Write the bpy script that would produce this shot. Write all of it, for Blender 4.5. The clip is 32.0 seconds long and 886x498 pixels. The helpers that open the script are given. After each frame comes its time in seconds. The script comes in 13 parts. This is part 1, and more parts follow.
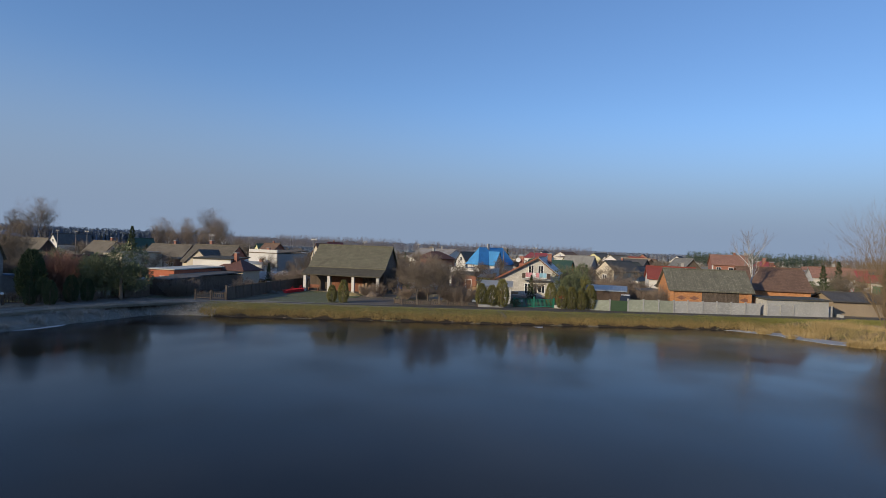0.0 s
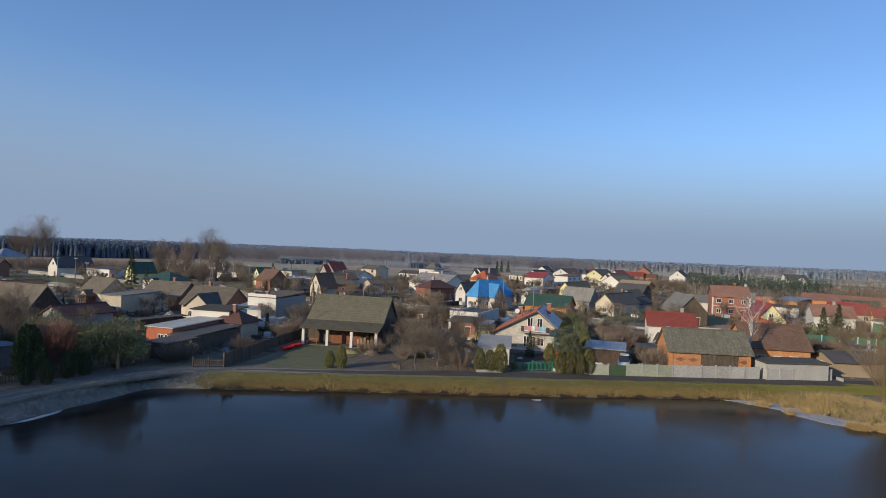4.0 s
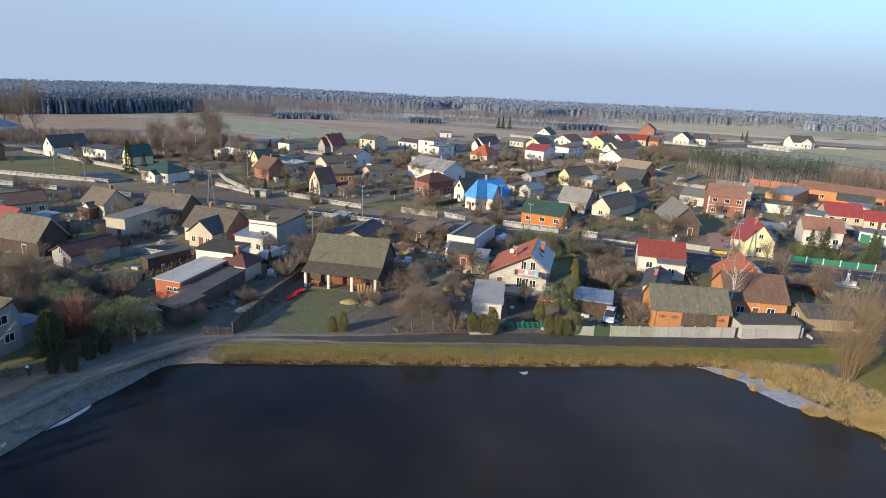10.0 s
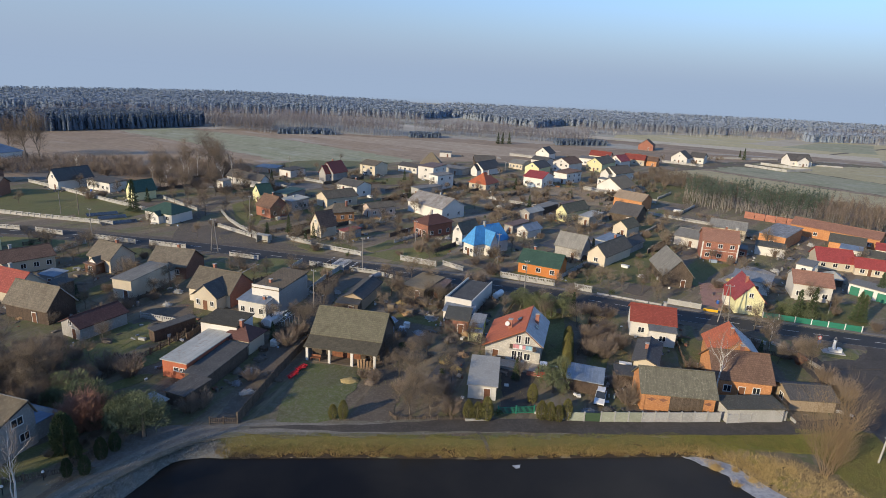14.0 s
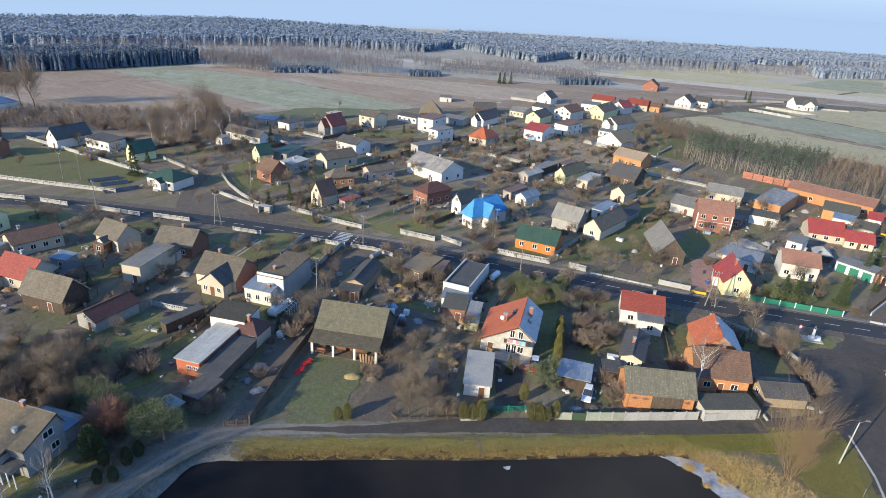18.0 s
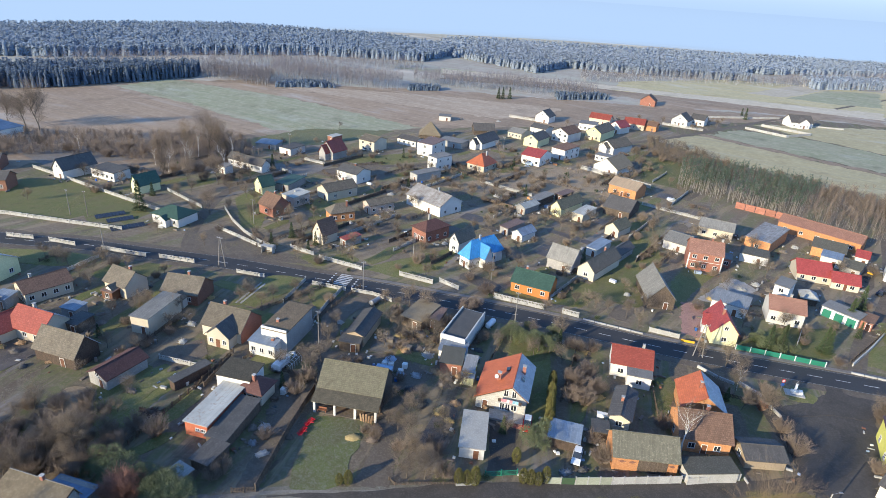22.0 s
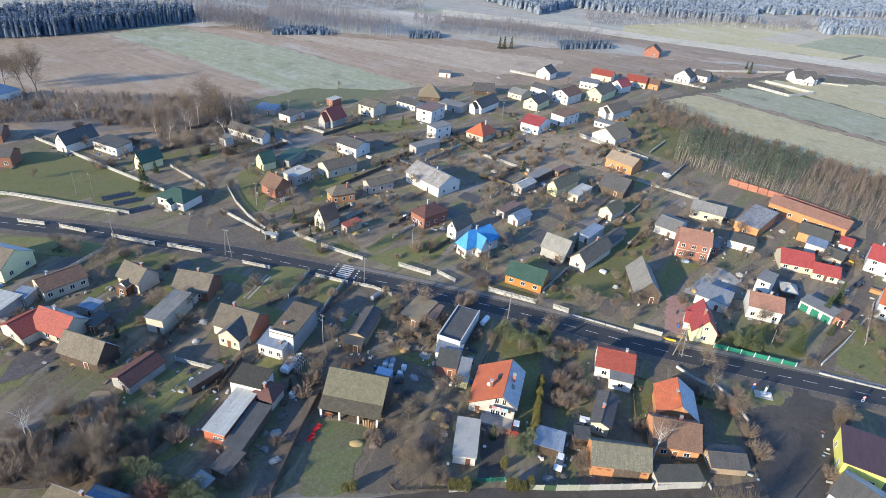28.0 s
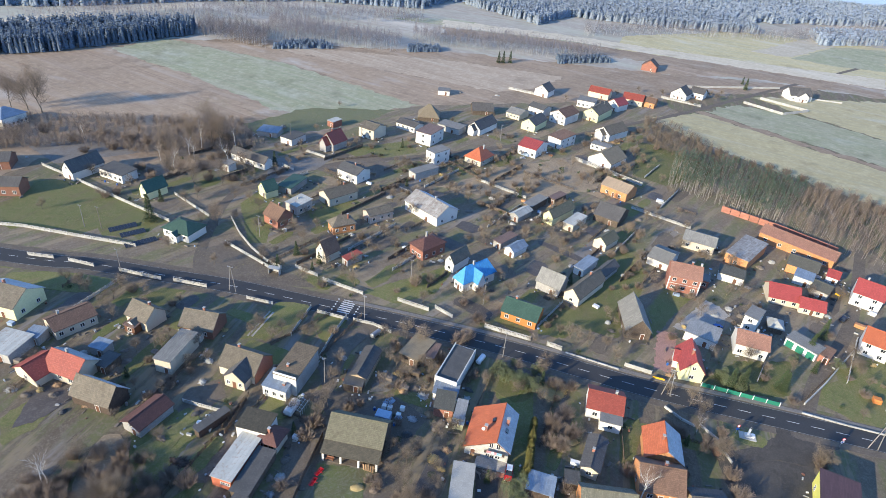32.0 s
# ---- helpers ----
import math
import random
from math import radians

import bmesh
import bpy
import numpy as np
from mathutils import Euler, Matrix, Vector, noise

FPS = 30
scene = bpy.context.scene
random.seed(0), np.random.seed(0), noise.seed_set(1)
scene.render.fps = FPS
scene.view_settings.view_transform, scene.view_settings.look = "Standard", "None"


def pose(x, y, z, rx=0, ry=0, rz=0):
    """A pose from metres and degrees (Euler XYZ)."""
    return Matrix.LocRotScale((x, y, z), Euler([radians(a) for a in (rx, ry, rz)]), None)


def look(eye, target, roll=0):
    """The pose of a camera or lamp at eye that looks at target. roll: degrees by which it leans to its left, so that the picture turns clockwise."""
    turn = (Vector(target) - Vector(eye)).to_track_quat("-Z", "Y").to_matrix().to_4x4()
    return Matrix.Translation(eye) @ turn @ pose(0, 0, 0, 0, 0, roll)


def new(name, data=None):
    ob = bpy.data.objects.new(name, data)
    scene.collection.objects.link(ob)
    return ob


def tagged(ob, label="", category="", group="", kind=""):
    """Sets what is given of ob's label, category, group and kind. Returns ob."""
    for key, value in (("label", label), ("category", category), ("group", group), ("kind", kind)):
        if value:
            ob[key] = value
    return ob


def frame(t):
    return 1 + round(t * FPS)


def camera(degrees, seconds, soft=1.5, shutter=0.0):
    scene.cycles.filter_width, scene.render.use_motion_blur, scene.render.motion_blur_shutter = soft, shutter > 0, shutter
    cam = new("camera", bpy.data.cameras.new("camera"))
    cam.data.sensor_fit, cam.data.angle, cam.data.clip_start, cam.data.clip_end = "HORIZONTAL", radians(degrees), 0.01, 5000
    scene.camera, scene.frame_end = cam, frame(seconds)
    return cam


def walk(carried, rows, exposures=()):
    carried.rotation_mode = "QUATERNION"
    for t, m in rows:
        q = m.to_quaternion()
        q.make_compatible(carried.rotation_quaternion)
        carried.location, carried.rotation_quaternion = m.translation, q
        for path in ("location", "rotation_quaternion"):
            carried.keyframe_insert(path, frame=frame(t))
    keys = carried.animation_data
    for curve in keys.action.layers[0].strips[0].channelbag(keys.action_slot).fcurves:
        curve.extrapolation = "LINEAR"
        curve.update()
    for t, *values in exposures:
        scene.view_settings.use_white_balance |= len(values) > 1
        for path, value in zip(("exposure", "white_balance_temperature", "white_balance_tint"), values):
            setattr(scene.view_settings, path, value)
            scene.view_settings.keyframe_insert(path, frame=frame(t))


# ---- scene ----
cam = camera(72.7, 32.0, soft=0.5)
METRES, EYE, TILT, LEAN, TURN = 105.0, 8.0, -0.2, -2.2, 0.0
ROWS = [
    (0.0, 0.0, 0.0, 0.0, -0.0, 0.0, 0.0),
    (0.5, 0.0004, 0.0002, 0.0074, 0.01, 0.08, 0.0),
    (1.0, 0.0007, 0.0001, 0.0158, 0.03, 0.14, -0.03),
    (1.5, 0.0011, -0.0004, 0.0249, 0.01, 0.21, -0.05),
    (2.0, 0.0015, -0.0006, 0.0353, 0.03, 0.24, -0.08),
    (2.5, 0.0017, -0.0007, 0.047, 0.02, 0.25, -0.1),
    (4.0, 0.0032, 0.0016, 0.0822, 0.1, 0.1, -0.2),
    (4.5, 0.0038, 0.0058, 0.0943, 0.14, -6.89, -0.25),
    (5.0, 0.0043, 0.0104, 0.1087, 0.19, -15.45, -0.35),
    (5.5, 0.0051, 0.0112, 0.1236, 0.19, -15.56, -0.37),
    (6.0, 0.0059, 0.0115, 0.1374, 0.19, -15.56, -0.38),
    (6.5, 0.0065, 0.0119, 0.1528, 0.16, -15.6, -0.43),
    (7.0, 0.0067, 0.0121, 0.1676, 0.15, -15.63, -0.45),
    (7.5, 0.0073, 0.0123, 0.182, 0.17, -15.63, -0.47),
    (8.0, 0.0072, 0.0122, 0.1971, 0.14, -15.66, -0.51),
    (8.5, 0.0078, 0.0121, 0.213, 0.17, -15.69, -0.55),
    (9.0, 0.008, 0.0118, 0.2294, 0.19, -15.76, -0.58),
    (9.5, 0.0081, 0.0117, 0.2463, 0.22, -15.79, -0.62),
    (10.0, 0.0082, 0.0117, 0.2638, 0.24, -15.82, -0.66),
    (10.5, 0.0084, 0.012, 0.2812, 0.25, -15.86, -0.71),
    (11.0, 0.0085, 0.0125, 0.2987, 0.25, -15.91, -0.75),
    (11.5, 0.0077, 0.0129, 0.3161, 0.23, -15.96, -0.8),
    (12.0, 0.0081, 0.0137, 0.333, 0.25, -16.01, -0.84),
    (12.5, 0.0091, 0.0152, 0.3498, 0.26, -16.06, -0.86),
    (13.0, 0.0092, 0.016, 0.3676, 0.27, -16.14, -0.88),
    (13.5, 0.0097, 0.0175, 0.3844, 0.29, -16.19, -0.91),
    (15.5, 0.0107, 0.02, 0.4516, 0.33, -16.48, -1.02),
    (16.0, 0.0103, 0.0227, 0.4669, 0.37, -19.98, -1.07),
    (16.5, 0.0103, 0.0262, 0.4846, 0.4, -23.04, -1.12),
    (17.0, 0.01, 0.0283, 0.5028, 0.38, -23.39, -1.18),
    (17.5, 0.0102, 0.0291, 0.5197, 0.4, -23.41, -1.22),
    (18.0, 0.0107, 0.0301, 0.5372, 0.42, -23.45, -1.24),
    (18.5, 0.0103, 0.0319, 0.5538, 0.42, -23.49, -1.29),
    (19.0, 0.0105, 0.0331, 0.5705, 0.42, -23.54, -1.32),
    (19.5, 0.0094, 0.0348, 0.5877, 0.39, -23.62, -1.38),
    (20.0, 0.0099, 0.0356, 0.604, 0.42, -23.67, -1.4),
    (20.5, 0.0104, 0.0362, 0.6216, 0.44, -23.71, -1.44),
    (21.0, 0.0113, 0.0368, 0.6385, 0.46, -23.78, -1.47),
    (21.5, 0.0116, 0.0367, 0.6546, 0.49, -23.81, -1.48),
    (22.0, 0.0108, 0.0383, 0.6716, 0.46, -23.88, -1.54),
    (22.5, 0.012, 0.0404, 0.6875, 0.41, -23.93, -1.57),
    (23.0, 0.0124, 0.0422, 0.6995, 0.44, -26.85, -1.59),
    (23.5, 0.0111, 0.0497, 0.719, 0.53, -30.37, -1.67),
    (24.0, 0.0117, 0.0504, 0.7354, 0.54, -30.4, -1.71),
    (24.5, 0.0108, 0.0527, 0.7514, 0.53, -30.47, -1.77),
    (25.0, 0.0104, 0.0539, 0.7676, 0.56, -30.52, -1.81),
    (25.5, 0.0102, 0.055, 0.7834, 0.58, -30.57, -1.84),
    (27.5, 0.0079, 0.0622, 0.8477, 0.64, -30.79, -2.08),
    (28.0, 0.0074, 0.0647, 0.8631, 0.63, -30.85, -2.12),
    (28.5, 0.0069, 0.0661, 0.8792, 0.63, -30.92, -2.17),
    (29.0, 0.0065, 0.0687, 0.896, 0.63, -31.0, -2.22),
    (29.5, 0.0072, 0.0708, 0.9118, 0.65, -31.03, -2.25),
    (30.0, 0.0058, 0.0738, 0.9266, 0.66, -31.08, -2.29),
    (30.5, 0.0077, 0.0745, 0.9443, 0.71, -31.16, -2.27),
    (31.0, 0.0054, 0.0771, 0.9601, 0.68, -31.22, -2.33),
    (31.5, 0.0062, 0.0788, 0.9777, 0.73, -31.29, -2.38),
    (32.0, 0.0049, 0.0807, 0.9928, 0.69, -31.31, -2.43),
]
EXPOSURES = [(0.0, -0.04, 5900, 9), (4.5, 0.1, 5900, 9), (5.0, 0.27, 6000, 9), (6.0, 0.66, 6000, 9), (9.0, 0.69, 6000, 9), (13.0, 0.51, 6040, 9), (15.5, 0.3, 6040, 9), (16.0, 0.35, 6040, 9), (17.0, 0.88, 5740, 6), (20.0, 0.94, 5680, 6), (24.0, 1.12, 5580, 6), (32.0, 1.19, 5580, 6)]
walk(cam, [(t, pose(0, 0, EYE, TILT, LEAN, TURN) @ pose(METRES * x, METRES * y, METRES * z, 90 + pitch, roll, yaw)) for t, x, y, z, yaw, pitch, roll in ROWS], EXPOSURES)

# ---- sky and sun ----
SUN_WAY = Vector((0.75, 0.66, 0))          # the way the shadows fall
SUN_HIGH = radians(17.5)
world = bpy.data.worlds.new("sky")
scene.world = world
world.use_nodes = True
wn = world.node_tree.nodes
sky = wn.new("ShaderNodeTexSky")
sky.sky_type = "NISHITA"
sky.sun_disc = False
sky.sun_elevation = SUN_HIGH
sky.sun_rotation = math.atan2(-SUN_WAY.x, -SUN_WAY.y)
sky.air_density, sky.dust_density, sky.ozone_density = 1.0, 0.35, 4.6
wn["Background"].inputs[1].default_value = 0.146
tint = wn.new("ShaderNodeMix")
tint.data_type, tint.blend_type = "RGBA", "MULTIPLY"
tint.inputs[0].default_value, tint.inputs[7].default_value = 1.0, (1.13, 1.14, 1.25, 1)
even = wn.new("ShaderNodeGamma")
even.inputs[1].default_value = 0.83
world.node_tree.links.new(sky.outputs[0], even.inputs[0])
world.node_tree.links.new(even.outputs[0], tint.inputs[6])
world.node_tree.links.new(tint.outputs[2], wn["Background"].inputs[0])
sun = new("sun", bpy.data.lights.new("sun", "SUN"))
sun.data.energy, sun.data.angle, sun.data.color = 4.1, radians(0.6), (1.0, 0.785, 0.5)
sun.matrix_world = look((0, 0, 0), SUN_WAY.normalized() * math.cos(SUN_HIGH) - Vector((0, 0, math.sin(SUN_HIGH))))


# ---- materials ----
MATS = {}


def surf(name, c1, c2, c3=None, size=3.0, fine=0.15, rough=0.85, bump=0.25, pattern=None, vary=0.12, metal=0.0, step=0.3, dark=0.55, spec=0.4, coords="Object", grain=0.35, mid=0.0, strips=(), thin=0.0):
    """A surface of two tones in large stains, a third in fine spots, and an optional pattern of courses."""
    m = bpy.data.materials.new(name)
    m.use_nodes = True
    n, l = m.node_tree.nodes, m.node_tree.links
    bsdf = n["Principled BSDF"]
    co = n.new("ShaderNodeTexCoord").outputs[coords]
    info = n.new("ShaderNodeObjectInfo")
    shift = n.new("ShaderNodeVectorMath")
    shift.operation = "MULTIPLY_ADD"
    l.new(info.outputs["Random"], shift.inputs[0])
    shift.inputs[1].default_value = (37, 51, 13) if coords == "Object" else (0, 0, 0)
    l.new(co, shift.inputs[2])
    vec = shift.outputs[0]

    def tex(scale, detail, roughness=0.55):
        t = n.new("ShaderNodeTexNoise")
        t.inputs["Scale"].default_value, t.inputs["Detail"].default_value, t.inputs["Roughness"].default_value = scale, detail, roughness
        l.new(vec, t.inputs["Vector"])
        return t.outputs["Fac"]

    def ramp(src, a, b):
        r = n.new("ShaderNodeMapRange")
        l.new(src, r.inputs[0])
        r.inputs[1].default_value, r.inputs[2].default_value = a, b
        return r.outputs[0]

    def mix(fac, a, b, kind="MIX"):
        x = n.new("ShaderNodeMix")
        x.data_type, x.blend_type = "RGBA", kind
        for src, k in ((fac, 0), (a, 6), (b, 7)):
            if isinstance(src, (int, float)):
                x.inputs[k].default_value = src
            elif isinstance(src, tuple):
                x.inputs[k].default_value = (*src, 1)
            else:
                l.new(src, x.inputs[k])
        return x.outputs[2]

    big, small = tex(1 / size, 5), tex(1 / fine, 4, 0.7)
    col = mix(ramp(big, 0.38, 0.64), c1, c2)
    if c3:
        col = mix(ramp(small, 0.52, 0.68), col, c3)
    for k, (turn, across, length, lo, hi, tone) in enumerate(strips):
        mp = n.new("ShaderNodeMapping")
        mp.vector_type = "TEXTURE"
        mp.inputs["Rotation"].default_value = (0, 0, radians(turn))
        mp.inputs["Scale"].default_value = (across, length, 100)
        mp.inputs["Location"].default_value = (7.3 * k, 3.1 * k, 0)
        l.new(co, mp.inputs["Vector"])
        t = n.new("ShaderNodeTexNoise")
        t.inputs["Scale"].default_value, t.inputs["Detail"].default_value, t.inputs["Roughness"].default_value = 1.0, 4, 0.6
        l.new(mp.outputs[0], t.inputs["Vector"])
        col = mix(ramp(t.outputs["Fac"], lo, hi), col, tone)
    height = small
    spots = ramp(small, 0.3, 0.7)
    if mid:
        col = mix(ramp(tex(1 / mid, 6, 0.7), 0.5, 0.72), col, c3 or c2)
        col = mix(ramp(tex(0.45 / mid, 5, 0.6), 0.56, 0.74), col, tuple(v * 0.5 for v in c1))
    col = mix(grain, col, mix(spots, tuple(v * 0.6 for v in c1), tuple(min(1, v * 1.25) for v in c2)))
    if pattern:
        sep = n.new("ShaderNodeSeparateXYZ")
        l.new(co, sep.inputs[0])
        comb = n.new("ShaderNodeCombineXYZ")
        if pattern == "brick":
            add = n.new("ShaderNodeMath")
            l.new(sep.outputs[0], add.inputs[0]), l.new(sep.outputs[1], add.inputs[1])
            l.new(add.outputs[0], comb.inputs[0]), l.new(sep.outputs[2], comb.inputs[1])
        elif pattern == "plank":
            add = n.new("ShaderNodeMath")
            l.new(sep.outputs[0], add.inputs[0]), l.new(sep.outputs[1], add.inputs[1])
            l.new(sep.outputs[2], comb.inputs[0]), l.new(add.outputs[0], comb.inputs[1])
        elif pattern == "corrugated":
            l.new(sep.outputs[1], comb.inputs[0]), l.new(sep.outputs[0], comb.inputs[1])
        else:
            l.new(sep.outputs[0], comb.inputs[0]), l.new(sep.outputs[1], comb.inputs[1])
        b = n.new("ShaderNodeTexBrick")
        l.new(comb.outputs[0], b.inputs["Vector"])
        b.inputs["Scale"].default_value = 1.0
        b.inputs["Brick Width"].default_value = step * (3.2 if pattern == "brick" else 1.3 if pattern == "tile" else 9)
        b.inputs["Row Height"].default_value = step
        b.inputs["Mortar Size"].default_value = step * 0.09
        b.inputs["Mortar Smooth"].default_value = 0.6
        b.inputs["Color1"].default_value, b.inputs["Color2"].default_value = (1, 1, 1, 1), (0.78, 0.78, 0.78, 1)
        b.inputs["Mortar"].default_value = (dark, dark, dark, 1)
        col = mix(1.0, col, b.outputs["Color"], "MULTIPLY")
        height = b.outputs["Color"]
    hs = n.new("ShaderNodeHueSaturation")
    r = n.new("ShaderNodeMapRange")
    l.new(info.outputs["Random"], r.inputs[0])
    r.inputs[3].default_value, r.inputs[4].default_value = 1 - vary, 1 + vary
    l.new(r.outputs[0], hs.inputs["Value"])
    l.new(col, hs.inputs["Color"])
    l.new(hs.outputs[0], bsdf.inputs["Base Color"])
    bsdf.inputs["Roughness"].default_value, bsdf.inputs["Metallic"].default_value = rough, metal
    bsdf.inputs["Specular IOR Level"].default_value = spec
    if bump:
        bp = n.new("ShaderNodeBump")
        bp.inputs["Strength"].default_value, bp.inputs["Distance"].default_value = bump, 0.05
        l.new(height, bp.inputs["Height"])
        l.new(bp.outputs[0], bsdf.inputs["Normal"])
    if thin:
        glow, both = n.new("ShaderNodeBsdfTranslucent"), n.new("ShaderNodeMixShader")
        l.new(hs.outputs[0], glow.inputs["Color"])
        both.inputs[0].default_value = thin
        l.new(bsdf.outputs[0], both.inputs[1]), l.new(glow.outputs[0], both.inputs[2])
        l.new(both.outputs[0], n["Material Output"].inputs["Surface"])
    MATS[name] = m
    return m


# walls
surf("white_render", (0.688, 0.662, 0.612), (0.577, 0.561, 0.522), (0.465, 0.451, 0.414), 4, 0.4)
surf("tan_render", (0.4, 0.32, 0.22), (0.33, 0.26, 0.18), (0.28, 0.23, 0.17), 4, 0.4)
surf("cream_render", (0.62, 0.55, 0.42), (0.5, 0.44, 0.34), (0.4, 0.36, 0.3), 4, 0.4)
surf("lemon_render", (0.7, 0.66, 0.38), (0.62, 0.6, 0.34), None, 4, 0.4)
surf("yellow_render", (0.72, 0.68, 0.16), (0.66, 0.62, 0.14), None, 4, 0.4)
surf("pink_render", (0.5, 0.4, 0.33), (0.42, 0.34, 0.29), (0.55, 0.48, 0.4), 4, 0.4)
surf("grey_render", (0.36, 0.35, 0.33), (0.27, 0.26, 0.25), (0.44, 0.43, 0.4), 3, 0.3)
surf("orange_render", (0.558, 0.21, 0.055), (0.468, 0.168, 0.044), None, 4, 0.4)
surf("concrete", (0.42, 0.41, 0.39), (0.33, 0.33, 0.31), (0.5, 0.49, 0.46), 2, 0.2)
surf("limestone", (0.62, 0.59, 0.52), (0.5, 0.47, 0.42), (0.7, 0.68, 0.63), 1.5, 0.3, pattern="brick", step=0.24, dark=0.72)
surf("orange_brick", (0.58, 0.275, 0.115), (0.49, 0.225, 0.095), (0.6, 0.37, 0.2), 2, 0.25, pattern="brick", step=0.12, dark=0.85)
surf("brick_red_render", (0.5, 0.16, 0.085), (0.42, 0.13, 0.07), (0.5, 0.24, 0.16), 1.5, 0.25)
surf("red_brick", (0.36, 0.155, 0.105), (0.3, 0.13, 0.09), (0.44, 0.25, 0.185), 2, 0.25, pattern="brick", step=0.12, dark=0.85)
surf("dark_brick", (0.24, 0.12, 0.08), (0.19, 0.09, 0.06), (0.3, 0.17, 0.12), 2, 0.25, pattern="brick", step=0.12, dark=0.8)
surf("old_wood", (0.15, 0.115, 0.085), (0.1, 0.078, 0.06), (0.2, 0.16, 0.125), 1, 0.2, pattern="plank", step=0.18, dark=0.4)
surf("dark_wood", (0.1, 0.07, 0.05), (0.07, 0.05, 0.04), (0.15, 0.11, 0.08), 1, 0.2, pattern="plank", step=0.18, dark=0.4)
surf("red_wood", (0.3, 0.13, 0.07), (0.22, 0.09, 0.05), None, 1, 0.2, pattern="plank", step=0.16, dark=0.4)
# roofs
surf("moss_tile", (0.16, 0.145, 0.1), (0.122, 0.116, 0.077), (0.227, 0.216, 0.139), 1.4, 0.18, pattern="tile", step=0.3, dark=0.62, grain=0.5, mid=0.9)
surf("dark_tile", (0.105, 0.0913, 0.0631), (0.0756, 0.0664, 0.0477), (0.16, 0.145, 0.0963), 1.0, 0.18, pattern="tile", step=0.3, dark=0.6, grain=0.5, mid=0.8)
surf("grey_tile", (0.181, 0.154, 0.115), (0.134, 0.116, 0.0886), (0.235, 0.212, 0.166), 2, 0.2, pattern="tile", step=0.3, dark=0.66, grain=0.45, mid=1.2)
surf("brown_tile", (0.205, 0.125, 0.085), (0.155, 0.095, 0.066), (0.27, 0.18, 0.13), 2, 0.25, pattern="tile", step=0.32, dark=0.6)
surf("maroon_tile", (0.13, 0.062, 0.052), (0.1, 0.05, 0.043), (0.17, 0.1, 0.085), 1.5, 0.25, pattern="tile", step=0.32, dark=0.65)
surf("tan_tile", (0.227, 0.174, 0.112), (0.168, 0.129, 0.0847), (0.286, 0.241, 0.162), 1.6, 0.25, pattern="tile", step=0.5, dark=0.5)
surf("maroon_sheet", (0.09, 0.05, 0.05), (0.075, 0.042, 0.042), None, 2, 0.4, rough=0.5, pattern="corrugated", step=0.3, dark=0.75)
surf("orange_tile", (0.52, 0.15, 0.06), (0.43, 0.12, 0.05), (0.38, 0.14, 0.08), 2.5, 0.3, rough=0.6, pattern="tile", step=0.34, dark=0.65)
surf("terracotta", (0.33, 0.175, 0.12), (0.26, 0.135, 0.095), (0.38, 0.25, 0.19), 2.5, 0.3, rough=0.8, pattern="tile", step=0.34, dark=0.65)
surf("red_tile", (0.324, 0.076, 0.0475), (0.27, 0.0627, 0.0427), (0.36, 0.123, 0.0855), 3, 0.3, rough=0.6, pattern="tile", step=0.36, dark=0.7)
surf("crimson_tile", (0.34, 0.065, 0.0585), (0.285, 0.055, 0.0495), (0.386, 0.11, 0.09), 3, 0.3, rough=0.55, pattern="tile", step=0.36, dark=0.7)
surf("blue_tile", (0.09, 0.31, 0.62), (0.07, 0.26, 0.55), None, 3, 0.3, rough=0.45, pattern="tile", step=0.36, dark=0.75)
surf("green_tile", (0.06, 0.11, 0.08), (0.045, 0.09, 0.065), None, 3, 0.3, rough=0.55, pattern="tile", step=0.36, dark=0.7)
surf("eternit", (0.27, 0.26, 0.235), (0.2, 0.195, 0.175), (0.34, 0.33, 0.29), 2, 0.3, pattern="corrugated", step=0.2, dark=0.7)
surf("moss_eternit", (0.17, 0.16, 0.118), (0.125, 0.12, 0.088), (0.29, 0.28, 0.205), 1.4, 0.35, pattern="corrugated", step=0.25, dark=0.7)
surf("dark_eternit", (0.11, 0.105, 0.1), (0.085, 0.08, 0.078), (0.16, 0.155, 0.145), 2, 0.3, pattern="corrugated", step=0.22, dark=0.7)
surf("grey_sheet", (0.3, 0.3, 0.29), (0.24, 0.24, 0.235), (0.36, 0.355, 0.34), 2, 0.4, rough=0.55, pattern="corrugated", step=0.25, dark=0.75)
surf("pale_sheet", (0.5, 0.5, 0.455), (0.42, 0.42, 0.38), (0.26, 0.18, 0.13), 2.5, 0.6, rough=0.6, pattern="corrugated", step=0.9, dark=0.8)
surf("patched_sheet", (0.36, 0.355, 0.34), (0.22, 0.2, 0.18), (0.15, 0.1, 0.075), 1.6, 0.8, rough=0.6, pattern="corrugated", step=0.8, dark=0.7)
surf("blue_sheet", (0.24, 0.29, 0.36), (0.18, 0.22, 0.28), (0.32, 0.35, 0.38), 2, 0.4, rough=0.5, pattern="corrugated", step=0.3, dark=0.75)
surf("blue_steel", (0.2, 0.27, 0.4), (0.17, 0.23, 0.34), None, 2, 0.4, rough=0.45, pattern="corrugated", step=0.5, dark=0.85)
surf("brown_sheeting", (0.2, 0.16, 0.1), (0.16, 0.13, 0.082), (0.25, 0.205, 0.135), 3, 0.5, bump=0.3, mid=1.0)
surf("brown_sheet", (0.2, 0.13, 0.1), (0.15, 0.1, 0.08), (0.26, 0.19, 0.15), 2, 0.4, rough=0.6, pattern="corrugated", step=0.3, dark=0.75)
